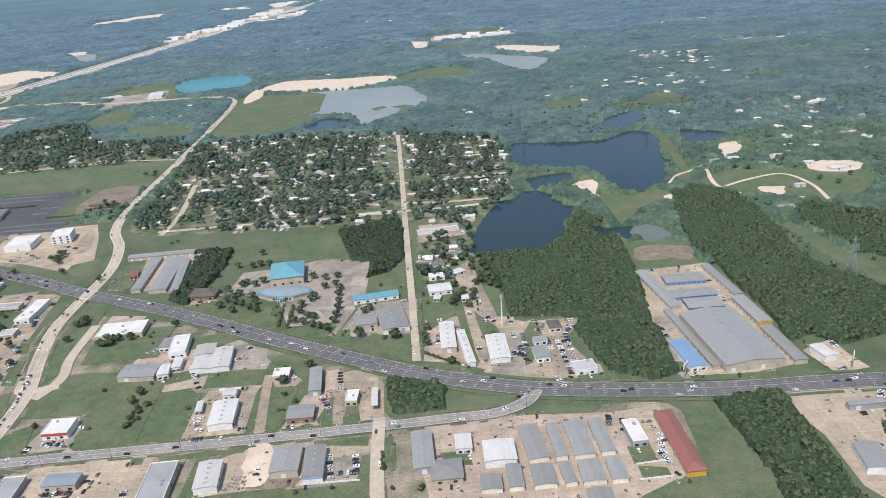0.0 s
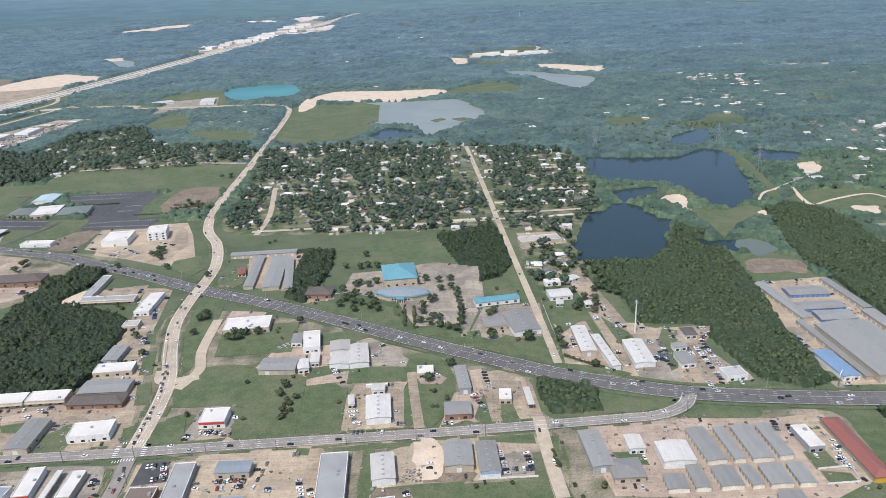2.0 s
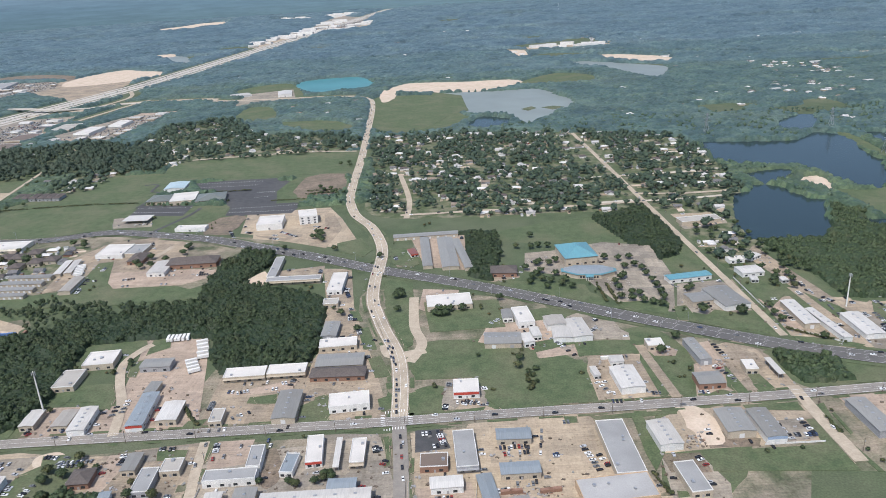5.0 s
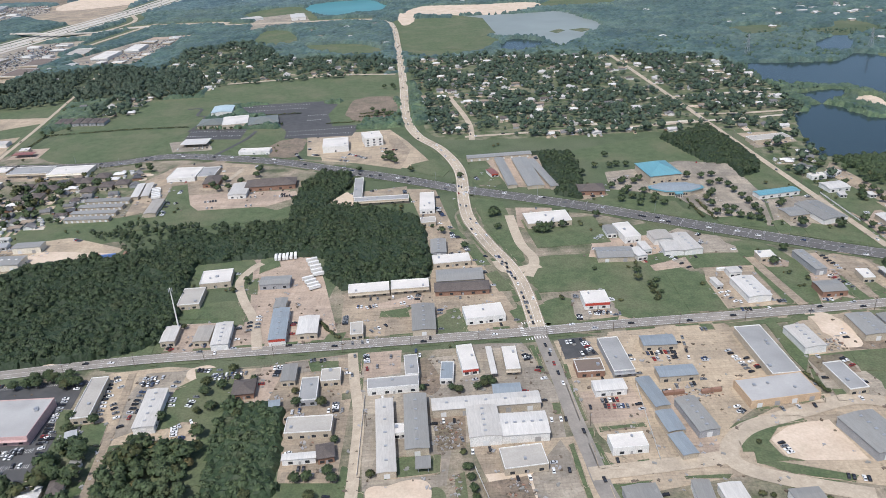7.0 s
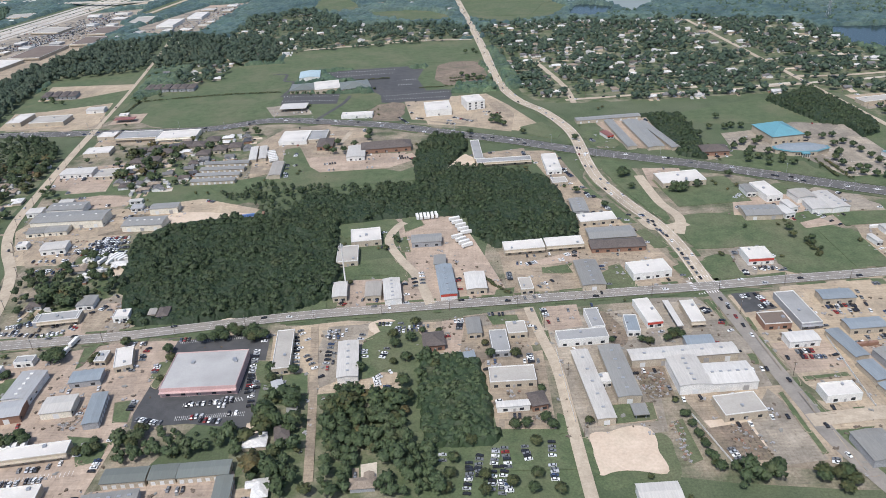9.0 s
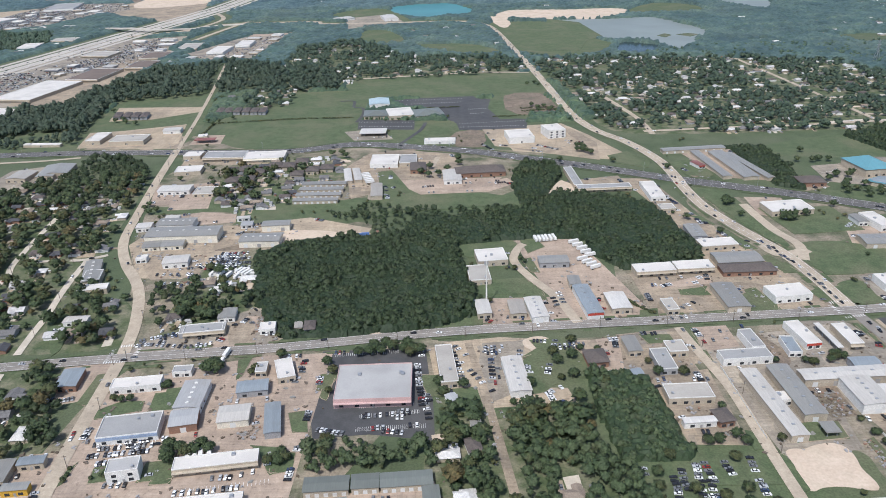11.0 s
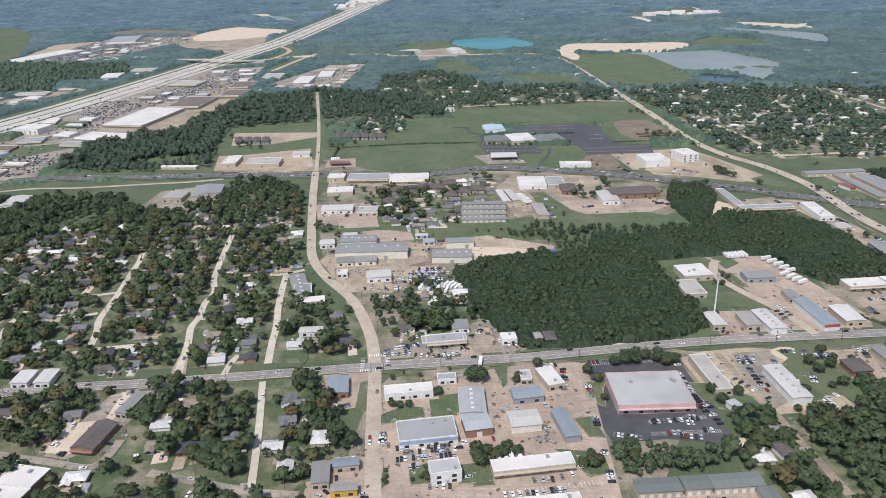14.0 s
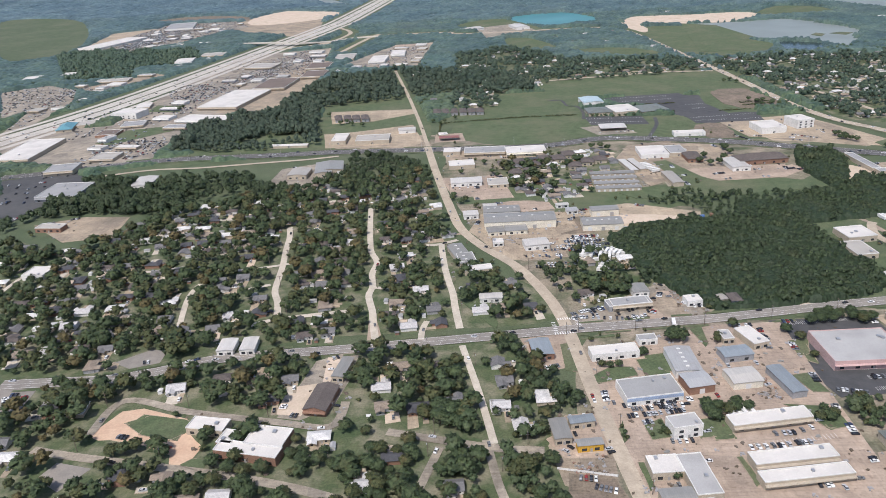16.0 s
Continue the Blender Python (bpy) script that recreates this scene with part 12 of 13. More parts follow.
tree(-167.2, 173.6, 1.1)
tree(-204.3, 160.4, 1.1)
tree(-218.3, 317.3, 1.1)
tree(-370.5, 256.8, 1.7)
tree(-382.3, 233.8, 1.7)
tree(-375.8, 236.8, 1.7)
tree(-392.7, 339.3, 1.7)
tree(-342.9, 244.6, 1.7)
tree(-363.1, 255.3, 1.7)
tree(-404.1, 217.3, 1.7)
tree(-396.0, 229.9, 2.5)
tree(-383.4, 253.3, 2.5)
tree(-434.2, 232.1, 2.5)
tree(-432.6, 224.7, 2.5)
tree(-424.0, 229.9, 2.5)
tree(-505.2, 256.3, 2.5)
tree(-531.6, 193.3, 2.5)
tree(-523.8, 195.3, 2.5)
tree(-520.4, 192.6, 2.5)
tree(-534.5, 188.6, 2.5)
tree(-463.9, 262.8, 2.5)
tree(-458.8, 264.6, 2.5)
tree(-454.7, 262.1, 2.5)
tree(-448.7, 263.8, 2.5)
tree(-446.8, 258.9, 2.5)
tree(-481.6, 190.4, 2.5)
tree(-477.3, 187.8, 2.5)
tree(-477.0, 195.8, 2.5)
tree(-516.0, 243.5, 1.8)
tree(-550.2, 236.2, 1.8)
tree(-556.6, 155.7, 1.8)
tree(-480.3, 228.3, 1.8)
tree(-492.6, 191.1, 1.8)
tree(-484.0, 251.2, 1.8)
tree(-490.1, 187.3, 1.8)
tree(-556.3, 180.5, 0.9)
tree(-559.4, 179.1, 0.9)
tree(-554.1, 183.8, 0.9)
tree(-569.4, 184.6, 0.9)
tree(-568.9, 181.2, 0.9)
tree(-568.7, 177.8, 0.9)
tree(-569.8, 179.0, 0.9)
tree(-554.9, 186.2, 0.9)
tree(-755.4, 178.2, 3.0)
tree(-759.4, 177.3, 3.0)
tree(-751.8, 180.3, 3.0)
tree(-726.6, 185.8, 3.0)
tree(-740.0, 175.7, 3.0)
tree(-719.3, 169.0, 3.0)
tree(-712.8, 165.6, 3.0)
tree(-706.6, 163.3, 3.0)
tree(-700.2, 165.1, 3.0)
tree(-711.7, 171.8, 3.0)
tree(-686.2, 170.6, 3.0)
tree(-686.0, 162.4, 3.0)
car_field([(-571.2, 373), (-548, 371.7), (-548, 342.2), (-559.1, 339.3)], 0.85)
car_field([(-573.1, 290.8), (-557.4, 293.6), (-559.1, 273.5), (-574.1, 270.9)], 0.25)
car_field([(-831.7, 227.1), (-813.8, 223.9), (-816.3, 216.1), (-825.7, 216.7)], 0.40)
fence(-22.9, 367.4, -0.8, 349.0)
fence(-75.1, 260.3, -49.4, 261.4)
fence(-28.7, 441.3, -26.1, 394.2)
fence(-370.0, 237.2, -359.6, 239.0)
fence(-312.8, 240.5, -311.7, 192.6)
fence(-268.2, 194.2, -261.1, 166.8)
fence(-197.9, 240.9, -200.1, 194.5)
fence(-596.1, 162.3, -576.0, 157.5)
car_row(-572.0, 209.8, -571.9, 200.6, 6, "p")
car_row(-528.1, 170.4, -503.9, 172.8, 9, "p")
car_row(-512.1, 150.6, -506.3, 151.3, 4, "p")
car_row(-592.3, 171.4, -589.2, 174.4, 3, "p")
car_row(-576.9, 173.8, -575.2, 168.5, 5, "p")
car_row(-575.9, 271.0, -551.3, 267.2, 9, "p")
car_row(-494.7, 252.0, -495.8, 235.5, 6, "p")
car_row(-482.4, 204.3, -470.8, 201.0, 7, "p")
tree(268.2, 673.7, 2.4)
tree(277.4, 691.2, 2.4)
tree(307.5, 693.7, 2.4)
tree(321.1, 700.7, 2.4)
tree(322.9, 616.0, 2.4)
tree(299.1, 732.6, 2.4)
tree(331.8, 737.5, 2.4)
tree(256.8, 676.5, 2.4)
tree(313.2, 630.1, 2.4)
tree(343.4, 637.1, 2.4)
car_field([(-1146.8, 776.9), (-1249.5, 956.1), (-1198.2, 993.2), (-1136.2, 946.9), (-1122.6, 858.2)], 0.35)
car_field([(-1309.2, 1431.1), (-1288.6, 1713.7), (-1134.1, 1719.6), (-1075.1, 1592.2), (-1141.2, 1392.4), (-1199.6, 1271.3)], 0.45)
car_field([(5.6, 441.3), (8.6, 442.5), (12.9, 379.5), (10.3, 378.5)], 0.80)
car_field([(81.1, 292.6), (85.2, 293.5), (86.7, 263.2), (83.4, 262.4)], 0.60)
car_field([(-145.7, 303.3), (-145.2, 327.4), (-113.2, 304.8), (-109.3, 299.9), (-134.3, 293.4)], 0.12)
car_field([(-316.6, 267.4), (-290.9, 274.7), (-285.6, 265), (-310.7, 258)], 0.20)
car_field([(-237.6, 240.2), (-228.7, 235.6), (-231.5, 204), (-238.5, 207.7)], 0.15)
car_field([(-347.9, 233.5), (-321.2, 237.7), (-319.5, 231.5), (-345.8, 227.5)], 0.25)
stripes(-478.4, 737.3, -412.1, 739.8, 24, 2.6, 0.15)
stripes(-473.7, 721.9, -413.4, 725.0, 22, 2.6, 0.15)
stripes(-406.1, 695.7, -389.4, 696.1, 8, 2.6, 0.15)
stripes(-404.8, 678.1, -392.2, 679.1, 8, 2.6, 0.15)
stripes(-509.6, 657.7, -458.3, 652.4, 20, 2.6, 0.15)
stripes(-508.3, 643.1, -459.8, 638.3, 20, 2.6, 0.15)
stripes(-415.8, 643.3, -357.2, 647.9, 24, 2.6, 0.15)
stripes(-415.1, 631.5, -358.5, 631.4, 24, 2.6, 0.15)
tree(-448.3, 504.4, 2.8)
tree(-442.5, 497.4, 2.8)
tree(-435.0, 498.8, 2.8)
tree(-419.6, 535.0, 2.8)
tree(-419.2, 523.7, 2.8)
tree(-441.5, 516.4, 2.8)
tree(-428.1, 510.6, 2.8)
tree(-521.4, 555.6, 2.8)
tree(-513.5, 557.2, 2.8)
tree(-509.4, 549.2, 2.8)
tree(-364.6, 517.7, 2.4)
tree(-359.2, 507.5, 2.4)
tree(-347.4, 516.4, 2.4)
tree(-341.1, 526.0, 2.4)
tree(-318.9, 562.0, 2.4)
tree(-319.9, 550.9, 2.4)
tree(-326.3, 683.9, 2.4)
tree(-339.3, 677.3, 2.4)
tree(-317.8, 675.2, 2.4)
tree(-346.8, 670.2, 2.4)
tree(-610.1, 525.7, 2.4)
tree(-625.4, 440.6, 2.4)
tree(-628.9, 437.1, 2.4)
tree(-645.5, 384.6, 2.4)
tree(-648.1, 378.8, 2.4)
tree(-608.0, 310.6, 2.4)
tree(-600.8, 283.5, 2.4)
tree(-599.4, 301.6, 2.4)
tree(-598.3, 314.6, 2.4)
tree(-590.2, 277.3, 2.4)
tree(-584.7, 327.9, 2.4)
tree(-580.2, 318.3, 2.4)
tree(-572.1, 317.9, 2.4)
tree(-568.0, 308.8, 2.4)
tree(-562.9, 326.8, 2.4)
tree(-560.2, 299.9, 2.4)
tree(-571.8, 288.1, 2.4)
tree(-573.9, 300.5, 2.4)
car_field([(-571.5, 369), (-549.8, 372.4), (-547, 356.6), (-552.9, 347.3), (-563.7, 349.4)], 0.80)
car_field([(-589.2, 335.4), (-563.8, 336.6), (-562.9, 326.8), (-586.7, 325.6)], 0.50)
car_field([(-575.4, 278.6), (-556.9, 280.5), (-556.3, 268.6), (-573.4, 267.5)], 0.35)
container(-186.2, 233.0, 8, "wall_brick")
container(-182.4, 233.3, 8, "wall_brick")
container(-170.5, 233.2, 8, "wall_brick")
container(-166.8, 233.8, 8, "wall_brick")
container(-484.8, 391.8, 5, "wall_blue")
container(-479.9, 392.8, 5, "wall_blue")
container(-472.4, 393.7, 95, "wall_brick")
container(-559.5, 342.4, 10, "wall_white")
container(-553.3, 335.1, 10, "wall_white")
container(-541.1, 344.6, 10, "wall_white")
container(-535.1, 337.7, 10, "wall_white")
container(-549.2, 331.0, 10, "wall_white")
container(-128.7, 339.3, 5, "wall_white")
container(-122.3, 339.7, 5, "wall_white")
container(-550.3, 346.8, 5, "wall_white")
container(-543.7, 347.7, 5, "wall_white")
container(-538.4, 341.8, 5, "wall_white")
container(-557.5, 342.2, 5, "wall_white")
container(-532.9, 337.5, 5, "wall_white")
car_field([(-469.7, 218.7), (-443.3, 220.2), (-437, 201.4), (-463.5, 199)], 0.12)
car_field([(-414.2, 261.9), (-402.5, 264.1), (-406.7, 228.4), (-410.4, 221)], 0.15)
car_field([(-524.3, 288.9), (-515.1, 289.9), (-511.5, 277.6), (-521.3, 276.7)], 0.35)
car_field([(-597.6, 352), (-567.3, 358.4), (-536.5, 341.5), (-536.1, 334.9), (-581.8, 328.5)], 0.30)
car_field([(-218.6, 239.5), (-203.2, 227.3), (-207, 222.4), (-221.8, 223.4)], 0.20)
car_field([(-237.9, 204.9), (-228.7, 195.3), (-236.7, 179.1), (-241.7, 183.4)], 0.12)
tree(-275.9, 242.4, 1.8)
tree(-272.3, 240.7, 1.8)
tree(-261.7, 247.1, 1.8)
tree(-322.0, 211.5, 1.8)
tree(-306.6, 191.4, 1.8)
tree(-270.2, 193.5, 1.6)
tree(-269.6, 188.2, 1.6)
tree(-269.1, 183.0, 1.6)
tree(-268.5, 178.0, 1.6)
tree(-268.3, 172.3, 1.6)
tree(-267.8, 167.6, 1.6)
tree(-234.9, 158.8, 2.6)
tree(-229.7, 159.4, 2.6)
tree(-226.0, 156.7, 2.6)
tree(-229.9, 153.5, 2.6)
tree(-252.7, 161.5, 2.6)
tree(-247.6, 164.7, 2.6)
car_row(-351.8, 174.0, -353.2, 158.0, 8, "p")
car_row(-347.9, 179.5, -349.4, 166.5, 7, "p")
car_row(-341.9, 181.2, -345.3, 157.6, 12, "p")
car_row(-338.6, 180.0, -341.5, 157.4, 11, "p")
car_row(-332.0, 181.6, -331.1, 172.9, 4, "p")
car_row(-321.8, 183.0, -321.2, 180.0, 2, "p")
car_row(-322.9, 171.5, -322.6, 163.0, 5, "p")
tree(-350.8, 182.7, 2.3)
tree(-346.5, 165.5, 2.3)
tree(-358.5, 167.0, 2.3)
tree(-357.1, 174.3, 2.3)
tree(-359.9, 160.0, 2.3)
tree(-346.9, 158.5, 2.3)
tree(-327.5, 181.3, 2.3)
tree(-328.6, 165.4, 2.3)
tree(-330.6, 158.6, 2.3)
tree(-334.3, 190.5, 2.3)
tree(-330.0, 191.3, 2.3)
tree(-322.6, 194.1, 2.3)
tree(-320.3, 189.7, 2.3)
tree(-321.6, 157.8, 2.3)
tree(-337.3, 162.0, 2.3)
car_row(88.5, 285.1, 87.3, 265.8, 8, "p")
car_row(82.0, 279.2, 81.1, 267.0, 4, "p")
fence(67.4, 261.7, 82.1, 263.4)
fence(82.1, 263.4, 81.1, 253.0)
fence(81.1, 253.0, 66.7, 251.8)
stripes(-585.8, 255.2, -577.7, 256.1, 7, 2.0, 0.2)
stripes(-582.8, 268.9, -575.2, 270.0, 7, 2.0, 0.2)
stripes(-585.6, 266.4, -585.1, 256.7, 6, 2.0, 0.2)
stripes(-574.2, 267.7, -573.4, 258.4, 6, 2.0, 0.2)
stripes(-239.9, 279.8, -230.8, 280.5, 7, 2.0, 0.2)
stripes(-240.6, 294.1, -231.7, 295.0, 7, 2.0, 0.2)
stripes(-241.7, 291.6, -240.5, 282.3, 6, 2.0, 0.2)
stripes(-228.7, 292.6, -227.8, 283.3, 6, 2.0, 0.2)

car_row(-550.7, 276.2, -540.9, 276.9, 7, "p")
car_row(-547.8, 269.4, -541, 270.1, 6, "p")
car_row(-517.1, 277.1, -510.7, 277.9, 6, "p")
car_row(-521.4, 280.4, -512, 282.3, 7, "p", "car_white")
car_row(-443.8, 249, -441, 217.2, 14, "p")
car_row(-465.4, 211.6, -444.9, 213.5, 9, "p")
car_row(-186.4, 258.6, -183.4, 258.9, 3, "p")
car_row(-179.5, 259.5, -174.5, 259.7, 5, "p")
car_row(-146.4, 257.7, -142.9, 248.3, 8, "p")
car_row(-214.5, 226.7, -204.3, 226.5, 8, "p")
car_row(-213.4, 234.3, -205.2, 234.6, 4, "p")
car_row(-554.7, 198.8, -538.8, 200.9, 12, "p")
car_row(-564, 195.4, -542.9, 197.3, 14, "p")

car_field([(37.1, 401.8), (40.6, 402.8), (43.7, 383.8), (38.2, 381.7)], 0.7)
car_field([(58, 397.5), (63.7, 399.7), (63.3, 385.4), (58, 384.7)], 0.7)
car_row(50, 373.6, 52.2, 335.9, 16, "p")
car_row(38.9, 406, 56.4, 405.1, 12, "p")
car_row(44.5, 375.6, 45.4, 362.6, 5, "p")
car_row(28.7, 369.7, 30.7, 352.1, 5, "p")
car_row(44.4, 336.2, 46.9, 323.6, 4, "p")
car_row(-17.1, 390.2, -16.3, 375.2, 5, "p")
car_row(-490.9, 506.9, -484.3, 485.7, 6, "p", "trailer")
car_row(-507.4, 604.4, -475.1, 605.8, 9, "p")
car_row(-449.1, 583, -422, 579.4, 10, "p")

tree(-27.7, 526.2, 2.5)
tree(-24.5, 539.8, 2.5)
tree(-17.9, 524.5, 2.5)
tree(-11.5, 532.7, 2.5)
tree(-7.4, 522.7, 2.5)
tree(-20.8, 511.5, 2.5)
tree(-30.3, 509.8, 2.5)
tree(-30.8, 485.8, 2.5)
tree(-9.6, 498.9, 2.5)
tree(-5.7, 489.9, 2.5)
tree(1.7, 515.5, 2.5)
tree(6.9, 543.9, 2.5)
tree(5.7, 563.2, 2.5)
tree(8.6, 520, 2.5)
tree(10.8, 503, 2.5)
tree(12.9, 486.9, 2.5)
tree(6.4, 493.1, 2.5)
tree(2.7, 504.3, 2.5)
tree(-10.1, 443.5, 2.5)
tree(-6.3, 453.6, 2.5)
tree(-4, 435.8, 2.5)
tree(-8.4, 426.6, 2.5)
tree(2.1, 421.1, 2.5)
tree(5.6, 441.3, 2.5)
tree(7.6, 454.2, 2.5)
tree(14.5, 457.7, 2.5)
tree(19.1, 458.8, 2.5)
tree(11.2, 467.5, 2.5)
tree(-23.4, 394.5, 2.5)
tree(-24.2, 384.2, 2.5)
tree(-23.1, 376.1, 2.5)
tree(-575.4, 475, 2.2)
tree(-572.7, 490.8, 2.2)
tree(-566.2, 485.4, 2.2)
tree(-556.5, 452, 2.2)
tree(-550.3, 449.4, 2.2)
tree(-545.5, 451.4, 2.2)
tree(-542, 464.8, 2.2)
tree(-547.5, 489.4, 2.2)
tree(-565.7, 448.1, 2.2)
tree(-562.1, 465.9, 2.2)
tree(-550.9, 482.1, 2.2)
tree(-538.6, 448.8, 2.2)
tree(-580.2, 493.8, 2.2)
tree(-604.8, 501.7, 2.2)
tree(-634.5, 444.2, 2.2)
tree(-633.7, 451.7, 2.2)
tree(-628.4, 503.1, 2.2)
tree(-655.3, 671.7, 2.2)
tree(-647.7, 660.6, 2.2)
tree(-643.9, 668.7, 2.2)
tree(-656.7, 691.3, 2.2)
tree(-633.7, 680.8, 2.2)
tree(-669.8, 754.8, 2.2)
tree(-667.6, 767.8, 2.2)
tree(-601, 492.5, 2.2)
tree(-591.7, 486.9, 2.2)
tree(-582.9, 483.9, 2.2)
tree(-502.9, 664.6, 1.6)
tree(-498.1, 664.2, 1.6)
tree(-491.1, 663.7, 1.6)
tree(-484.7, 656.9, 1.6)
tree(-478.3, 658.5, 1.6)
tree(-472.9, 660.2, 1.6)
tree(-464.4, 659.6, 1.6)
tree(-453.8, 667.3, 1.6)
tree(-446, 662.4, 1.6)
tree(-437.2, 666, 1.6)
tree(-430.5, 669.8, 1.6)
tree(-426.5, 665.2, 1.6)

car_field([(-995.3, 889), (-988.6, 943), (-952.2, 938.6), (-925.1, 864.1), (-939.1, 818.2), (-965.8, 827.1)], 0.75)
car_field([(-1148.1, 942.9), (-1127.1, 959.6), (-1091.1, 906.9), (-1103.2, 860.7)], 0.7)
car_field([(-921.3, 987), (-909.5, 1038.2), (-889.3, 1083.4), (-871.9, 1033.2), (-881.6, 969.5), (-891.3, 927.5)], 0.6)
car_field([(-914.4, 1128.3), (-875.1, 1201.9), (-843.1, 1139.6), (-854.7, 1078.6), (-886.6, 1073.2)], 0.6)
car_field([(-999.2, 736.4), (-980.6, 760.3), (-951.3, 749.6), (-944.7, 721.4), (-977.9, 705.5)], 0.35)
car_field([(-985.8, 666.3), (-921.3, 669.2), (-910.5, 633.5), (-950.5, 590.8)], 0.35)
car_field([(-1256.8, 1347.8), (-1255.6, 1462.9), (-1238.3, 1528.8), (-1184.3, 1450.2), (-1185.4, 1301.6), (-1218.3, 1286.9)], 0.5)
tree(-763.8, 719, 2.6)
tree(-746.9, 679.9, 2.6)
tree(-741.1, 683.9, 2.6)
tree(-734.7, 674.4, 2.6)
tree(-775.2, 786.3, 2.6)
tree(-774, 800.7, 2.6)
tree(-764.9, 782.4, 2.6)
tree(-786.3, 709, 2.6)
tree(-790.6, 697.6, 2.6)
tree(-794.3, 670.9, 2.6)
tree(-800.2, 650.3, 2.6)
tree(-805.9, 634.6, 2.6)
tree(-818.8, 625.9, 2.6)
tree(-832.7, 621.3, 2.6)
tree(-842.8, 607.2, 2.6)
tree(-788.9, 741.5, 2.6)
tree(-788.2, 762.6, 2.6)
tree(-788.1, 787.7, 2.6)
tree(-723.7, 669, 2.6)
tree(-943.8, 783.8, 2.6)
tree(-943.4, 795.1, 2.6)

car_row(-354, 569.9, -337.3, 555.8, 9, "p")
car_row(-329, 581.7, -314.2, 573.9, 7, "p")
car_row(-342.3, 479.9, -326.2, 464.4, 10, "p")
car_row(-399.2, 577.9, -390.1, 559.2, 6, "p")
car_row(-291.6, 474.5, -287.2, 450.6, 7, "p")
car_row(-282.7, 446.9, -277.5, 430.3, 7, "p")
tree(-344, 699.1, 2.5)
tree(-339, 689.5, 2.5)
tree(-332.7, 693.6, 2.5)
tree(-328.8, 679.6, 2.5)
tree(-323.3, 674.8, 2.5)
tree(-319.8, 665.8, 2.5)
tree(-330, 658, 2.5)
tree(-322.1, 561.2, 2.5)
tree(-318.2, 554.5, 2.5)
tree(-317, 545.1, 2.5)
tree(-301.6, 520.3, 2.5)
tree(-264.7, 501.3, 2.5)
tree(-338.4, 792.7, 2.5)
tree(-330, 797.8, 2.5)
tree(-327.1, 785.9, 2.5)
tree(-277.3, 905.3, 2.5)
tree(-282.6, 870, 2.5)
tree(-243.9, 433.8, 2.5)
tree(-242.6, 428.4, 2.5)
tree(-214.6, 411.6, 2.5)
tree(-208.8, 414.2, 2.5)

car_row(79.4, 270.7, 80.7, 263.5, 4, "p")
car_row(85.2, 268.9, 88, 264, 4, "p")
car_row(69.1, 295.3, 67.4, 285.1, 4, "p")
car_row(63, 298.9, 62.4, 289.7, 4, "p")

# ---- cars beside the buildings and on the roads ----
rng.seed(21)
for x, y, w, d, ang in BUILT:
    if y > 560 or w < 7:
        continue
    ca, sa = math.cos(radians(ang)), math.sin(radians(ang))
    for side in ("front", "right"):
        n = rng.randrange(0, 1 + int((w if side == "front" else d) / 5))
        for k in range(n):
            if side == "front":
                u, v, turn = rng.uniform(-w / 2, w / 2), -d / 2 - rng.uniform(2.2, 3.4), ang + 90
            else:
                u, v, turn = w / 2 + rng.uniform(2.0, 3.0), rng.uniform(-d / 2, d / 2), ang
            px, py = x + ca * u - sa * v, y + sa * u + ca * v
            t = taken(px, py, 1)
            if t & 1 and not t & 2:
                put_car(px, py, turn + rng.choice((0, 180)) + rng.uniform(-5, 5))
for x, y, turn, k in HOUSE_AT:
    if rng.random() < 0.75:
        a = radians(turn)
        u, v = HOUSES[k][1] / 2 - 1.4, -HOUSES[k][2] / 2 - rng.uniform(2.2, 5)
        px, py = x + math.cos(a) * u - math.sin(a) * v, y + math.sin(a) * u + math.cos(a) * v
        FIELD_CARS.append((px, py, turn + 90, rng.choice(COLOURS)))
for ring in LOTS:
    cx, cy = sum(p[0] for p in ring) / len(ring), sum(p[1] for p in ring) / len(ring)
    for (x1, y1), (x2, y2) in zip(ring, ring[1:] + ring[:1]):
        d = Vector((x2 - x1, y2 - y1))
        if d.length < 9 or rng.random() < (0.4 if cx < -440 else 0.68):
            continue
        n = Vector((-d.y, d.x)).normalized()
        if n.dot(Vector((cx - x1, cy - y1))) < 0:
            n = -n
        u = rng.uniform(0, 14)
        while u < d.length - 3:
            for k in range(rng.randrange(2, 6)):
                if u > d.length - 2:
                    break
                q = Vector((x1, y1)) + d.normalized() * u + n * 2.2
                t = taken(q.x, q.y, 1)
                if t & 1 and not t & 130 and rng.random() < 0.85:
                    FIELD_CARS.append((q.x, q.y, math.degrees(math.atan2(n.y, n.x)) + rng.choice((0, 180)) + rng.uniform(-4, 4), rng.choice(COLOURS)))
                u += rng.uniform(1.5, 1.9)
            u += rng.uniform(9, 40)
FLOW = {"highway": 7, "street": 12, "avenue": 8, "side_street": 26, "freeway": 6}
for name, line, width, lanes, z in ROADS:
    if name not in FLOW:
        continue
    i = rng.randrange(8)
    while i < len(line) - 1:
        (x1, y1), (x2, y2) = line[i], line[i + 1]
        dd = Vector((x2 - x1, y2 - y1)).normalized()
        n = max(2, lanes)
        lane = width / (n + 0.6)
        k = rng.randrange(n)
        o = (k + 0.5 - n / 2) * lane
        turn = math.degrees(math.atan2(dd.y, dd.x)) + (180 if o > 0 else 0)
        (FIELD_CARS.append((x1 - dd.y * o, y1 + dd.x * o, turn, rng.choice(COLOURS))) if name == "freeway" else put_car(x1 - dd.y * o, y1 + dd.x * o, turn))
        i += rng.randrange(1, FLOW[name] * 2)
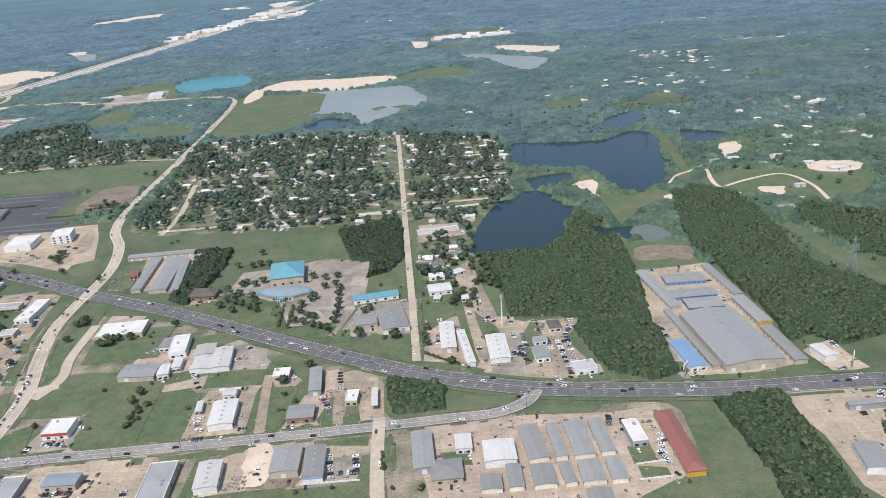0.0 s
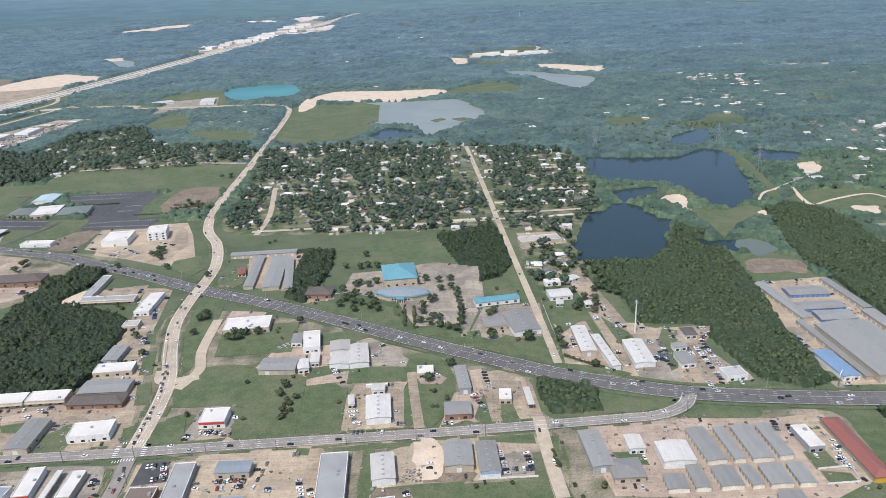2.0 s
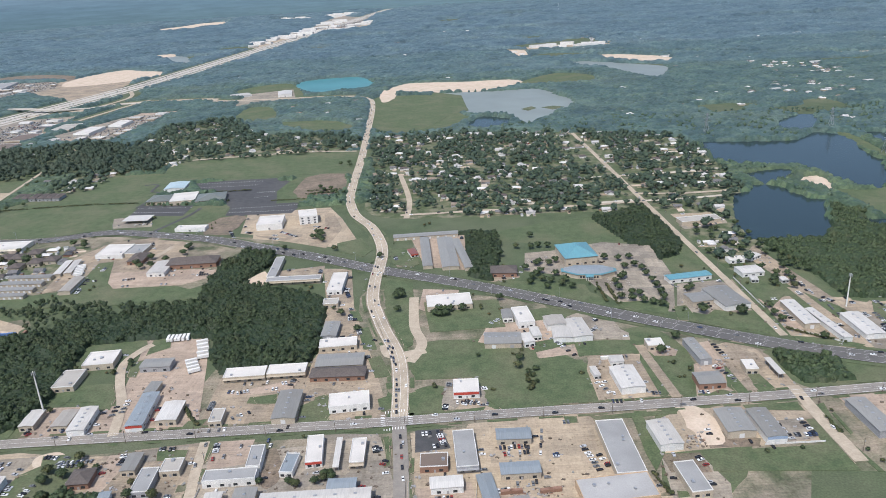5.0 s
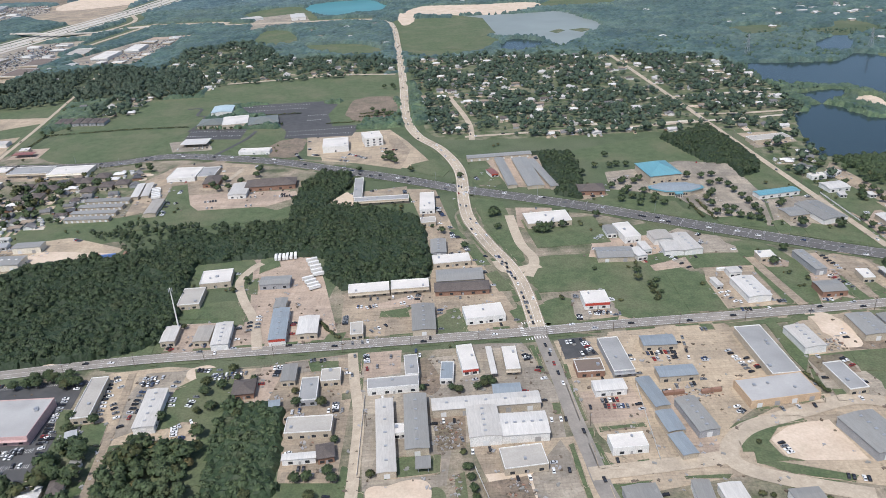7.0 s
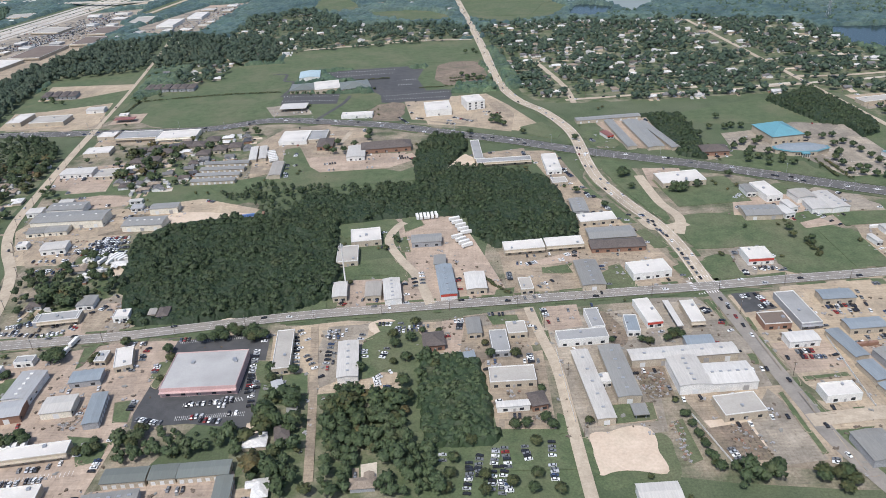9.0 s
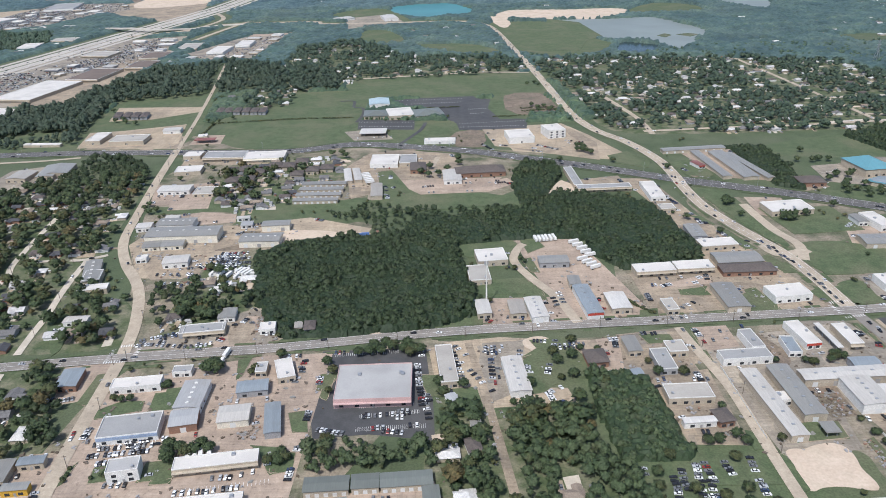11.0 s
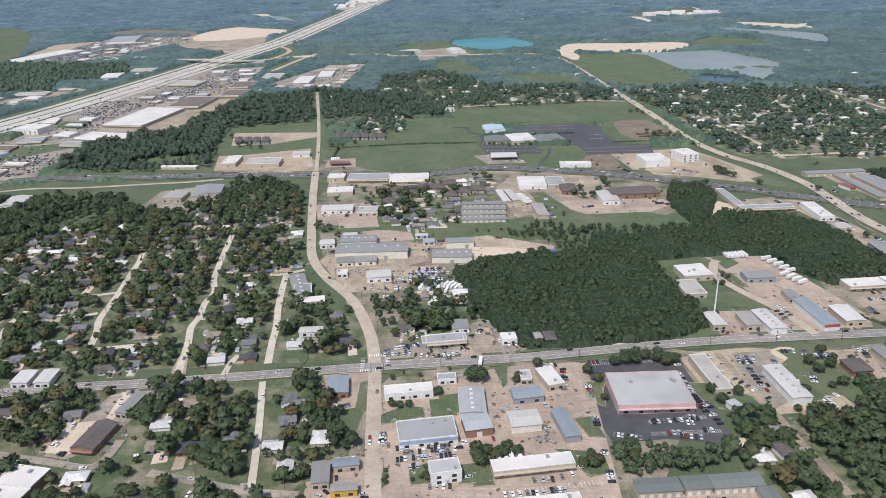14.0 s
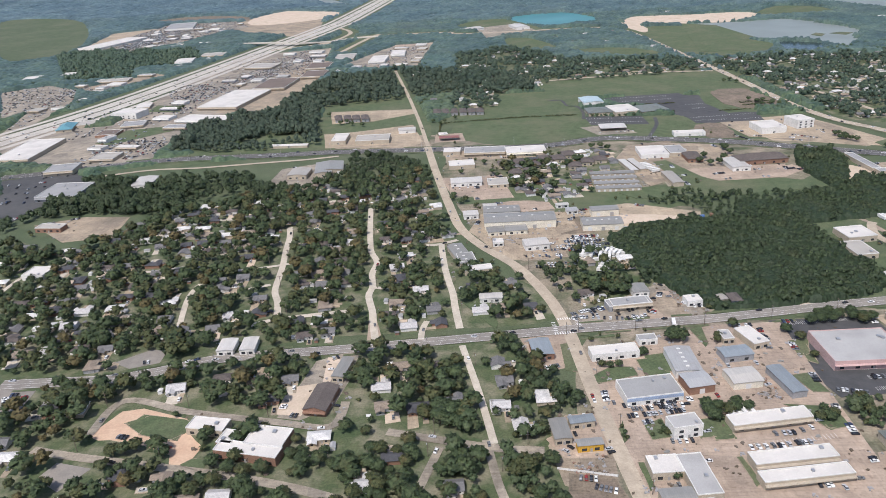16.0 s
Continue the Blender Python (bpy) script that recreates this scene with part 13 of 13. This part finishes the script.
CAR_AT.sort(key=lambda c: c[1] + abs(c[0] + 300) * 0.2)
used, rest_cars, made_pos = set(), [], []
for x, y, turn, kind in CAR_AT:
    if any(abs(x - a) < 1.1 and abs(y - b) < 1.1 for a, b in made_pos[-400:]):
        continue
    if taken(x, y) & 2:
        continue
    made_pos.append((x, y))
    t = taken(x, y)
    z = ROAD_Z + 0.06 if t & 128 else 0.2 if t & 1 else 0.1
    if len(made_pos) > 160 and kind not in ("school_bus", "trailer"):
        rest_cars.append((pose(x, y, z, 0, 0, turn), kind))
    elif kind in used:
        copy_thing(KINDS[kind], pose(x, y, z, 0, 0, turn))
    else:
        KINDS[kind].matrix_basis = pose(x, y, z, 0, 0, turn)
        used.add(kind)
FIELD_CARS = [c for c in FIELD_CARS if (c[1] < 600 or rng.random() < 0.55) and not taken(c[0], c[1]) & 2]
rest_cars += [(pose(x, y, 0.3, 0, 0, turn), kind) for x, y, turn, kind in FIELD_CARS]
joined("parked_cars", rest_cars, KINDS, "many parked and driving cars too small to tell apart", "cars", ("wheel",))
for kind, ob in KINDS.items():
    if kind not in used:
        for o in (*ob.children_recursive, ob):
            bpy.data.objects.remove(o)
print("cars", len(made_pos), len(FIELD_CARS))

# ---- shrubs and small trees along fences and lot edges ----
small = []
for x, y, w, d, ang in BUILT:
    if y > 620:
        continue
    for k in range(5):
        a, rr = rng.uniform(0, 6.28), max(w, d) * 0.5 + rng.uniform(2, 8)
        px, py = x + math.cos(a) * rr, y + math.sin(a) * rr
        if not taken(px, py, 1.5) & 7:
            small.append((px, py, rng.uniform(0.7, 1.7), rng.uniform(1.4, 3.0), a, rng.randrange(6)))
for line in HEDGES:
    for x, y in even(line, 1.3):
        if rng.random() < 0.85:
            small.append((x + rng.uniform(-0.4, 0.4), y + rng.uniform(-0.4, 0.4), rng.uniform(0.6, 1.3), rng.uniform(1.0, 2.0), rng.uniform(0, 6), rng.randrange(6)))
wood_object(small, 1, "shrubs", M["leaf_b"], "green shrubs and young trees along lot edges")
first = [True] * 6
TREE_AT = [t for t in TREE_AT if not taken(t[0], t[1], 0.9) & 2]
TREE_AT.sort(key=lambda t: t[1] + abs(t[0] + 320) * 0.25)
for x, y, s, k in TREE_AT[:290]:
    m = pose(x, y, 0.05, 0, 0, rng.uniform(0, 360)) @ Matrix.Scale(s, 4)
    if first[k]:
        TREES[k].matrix_basis, first[k] = m, False
    else:
        c = copy_thing(TREES[k], pose(x, y, 0.05))
        c.matrix_basis = m
wood_object([(x, y, s, s * 1.85, rng.uniform(0, 6), k) for x, y, s, k in TREE_AT[290:]], 2, "garden_trees", M["leaf_a"], "scattered green shade trees far off")
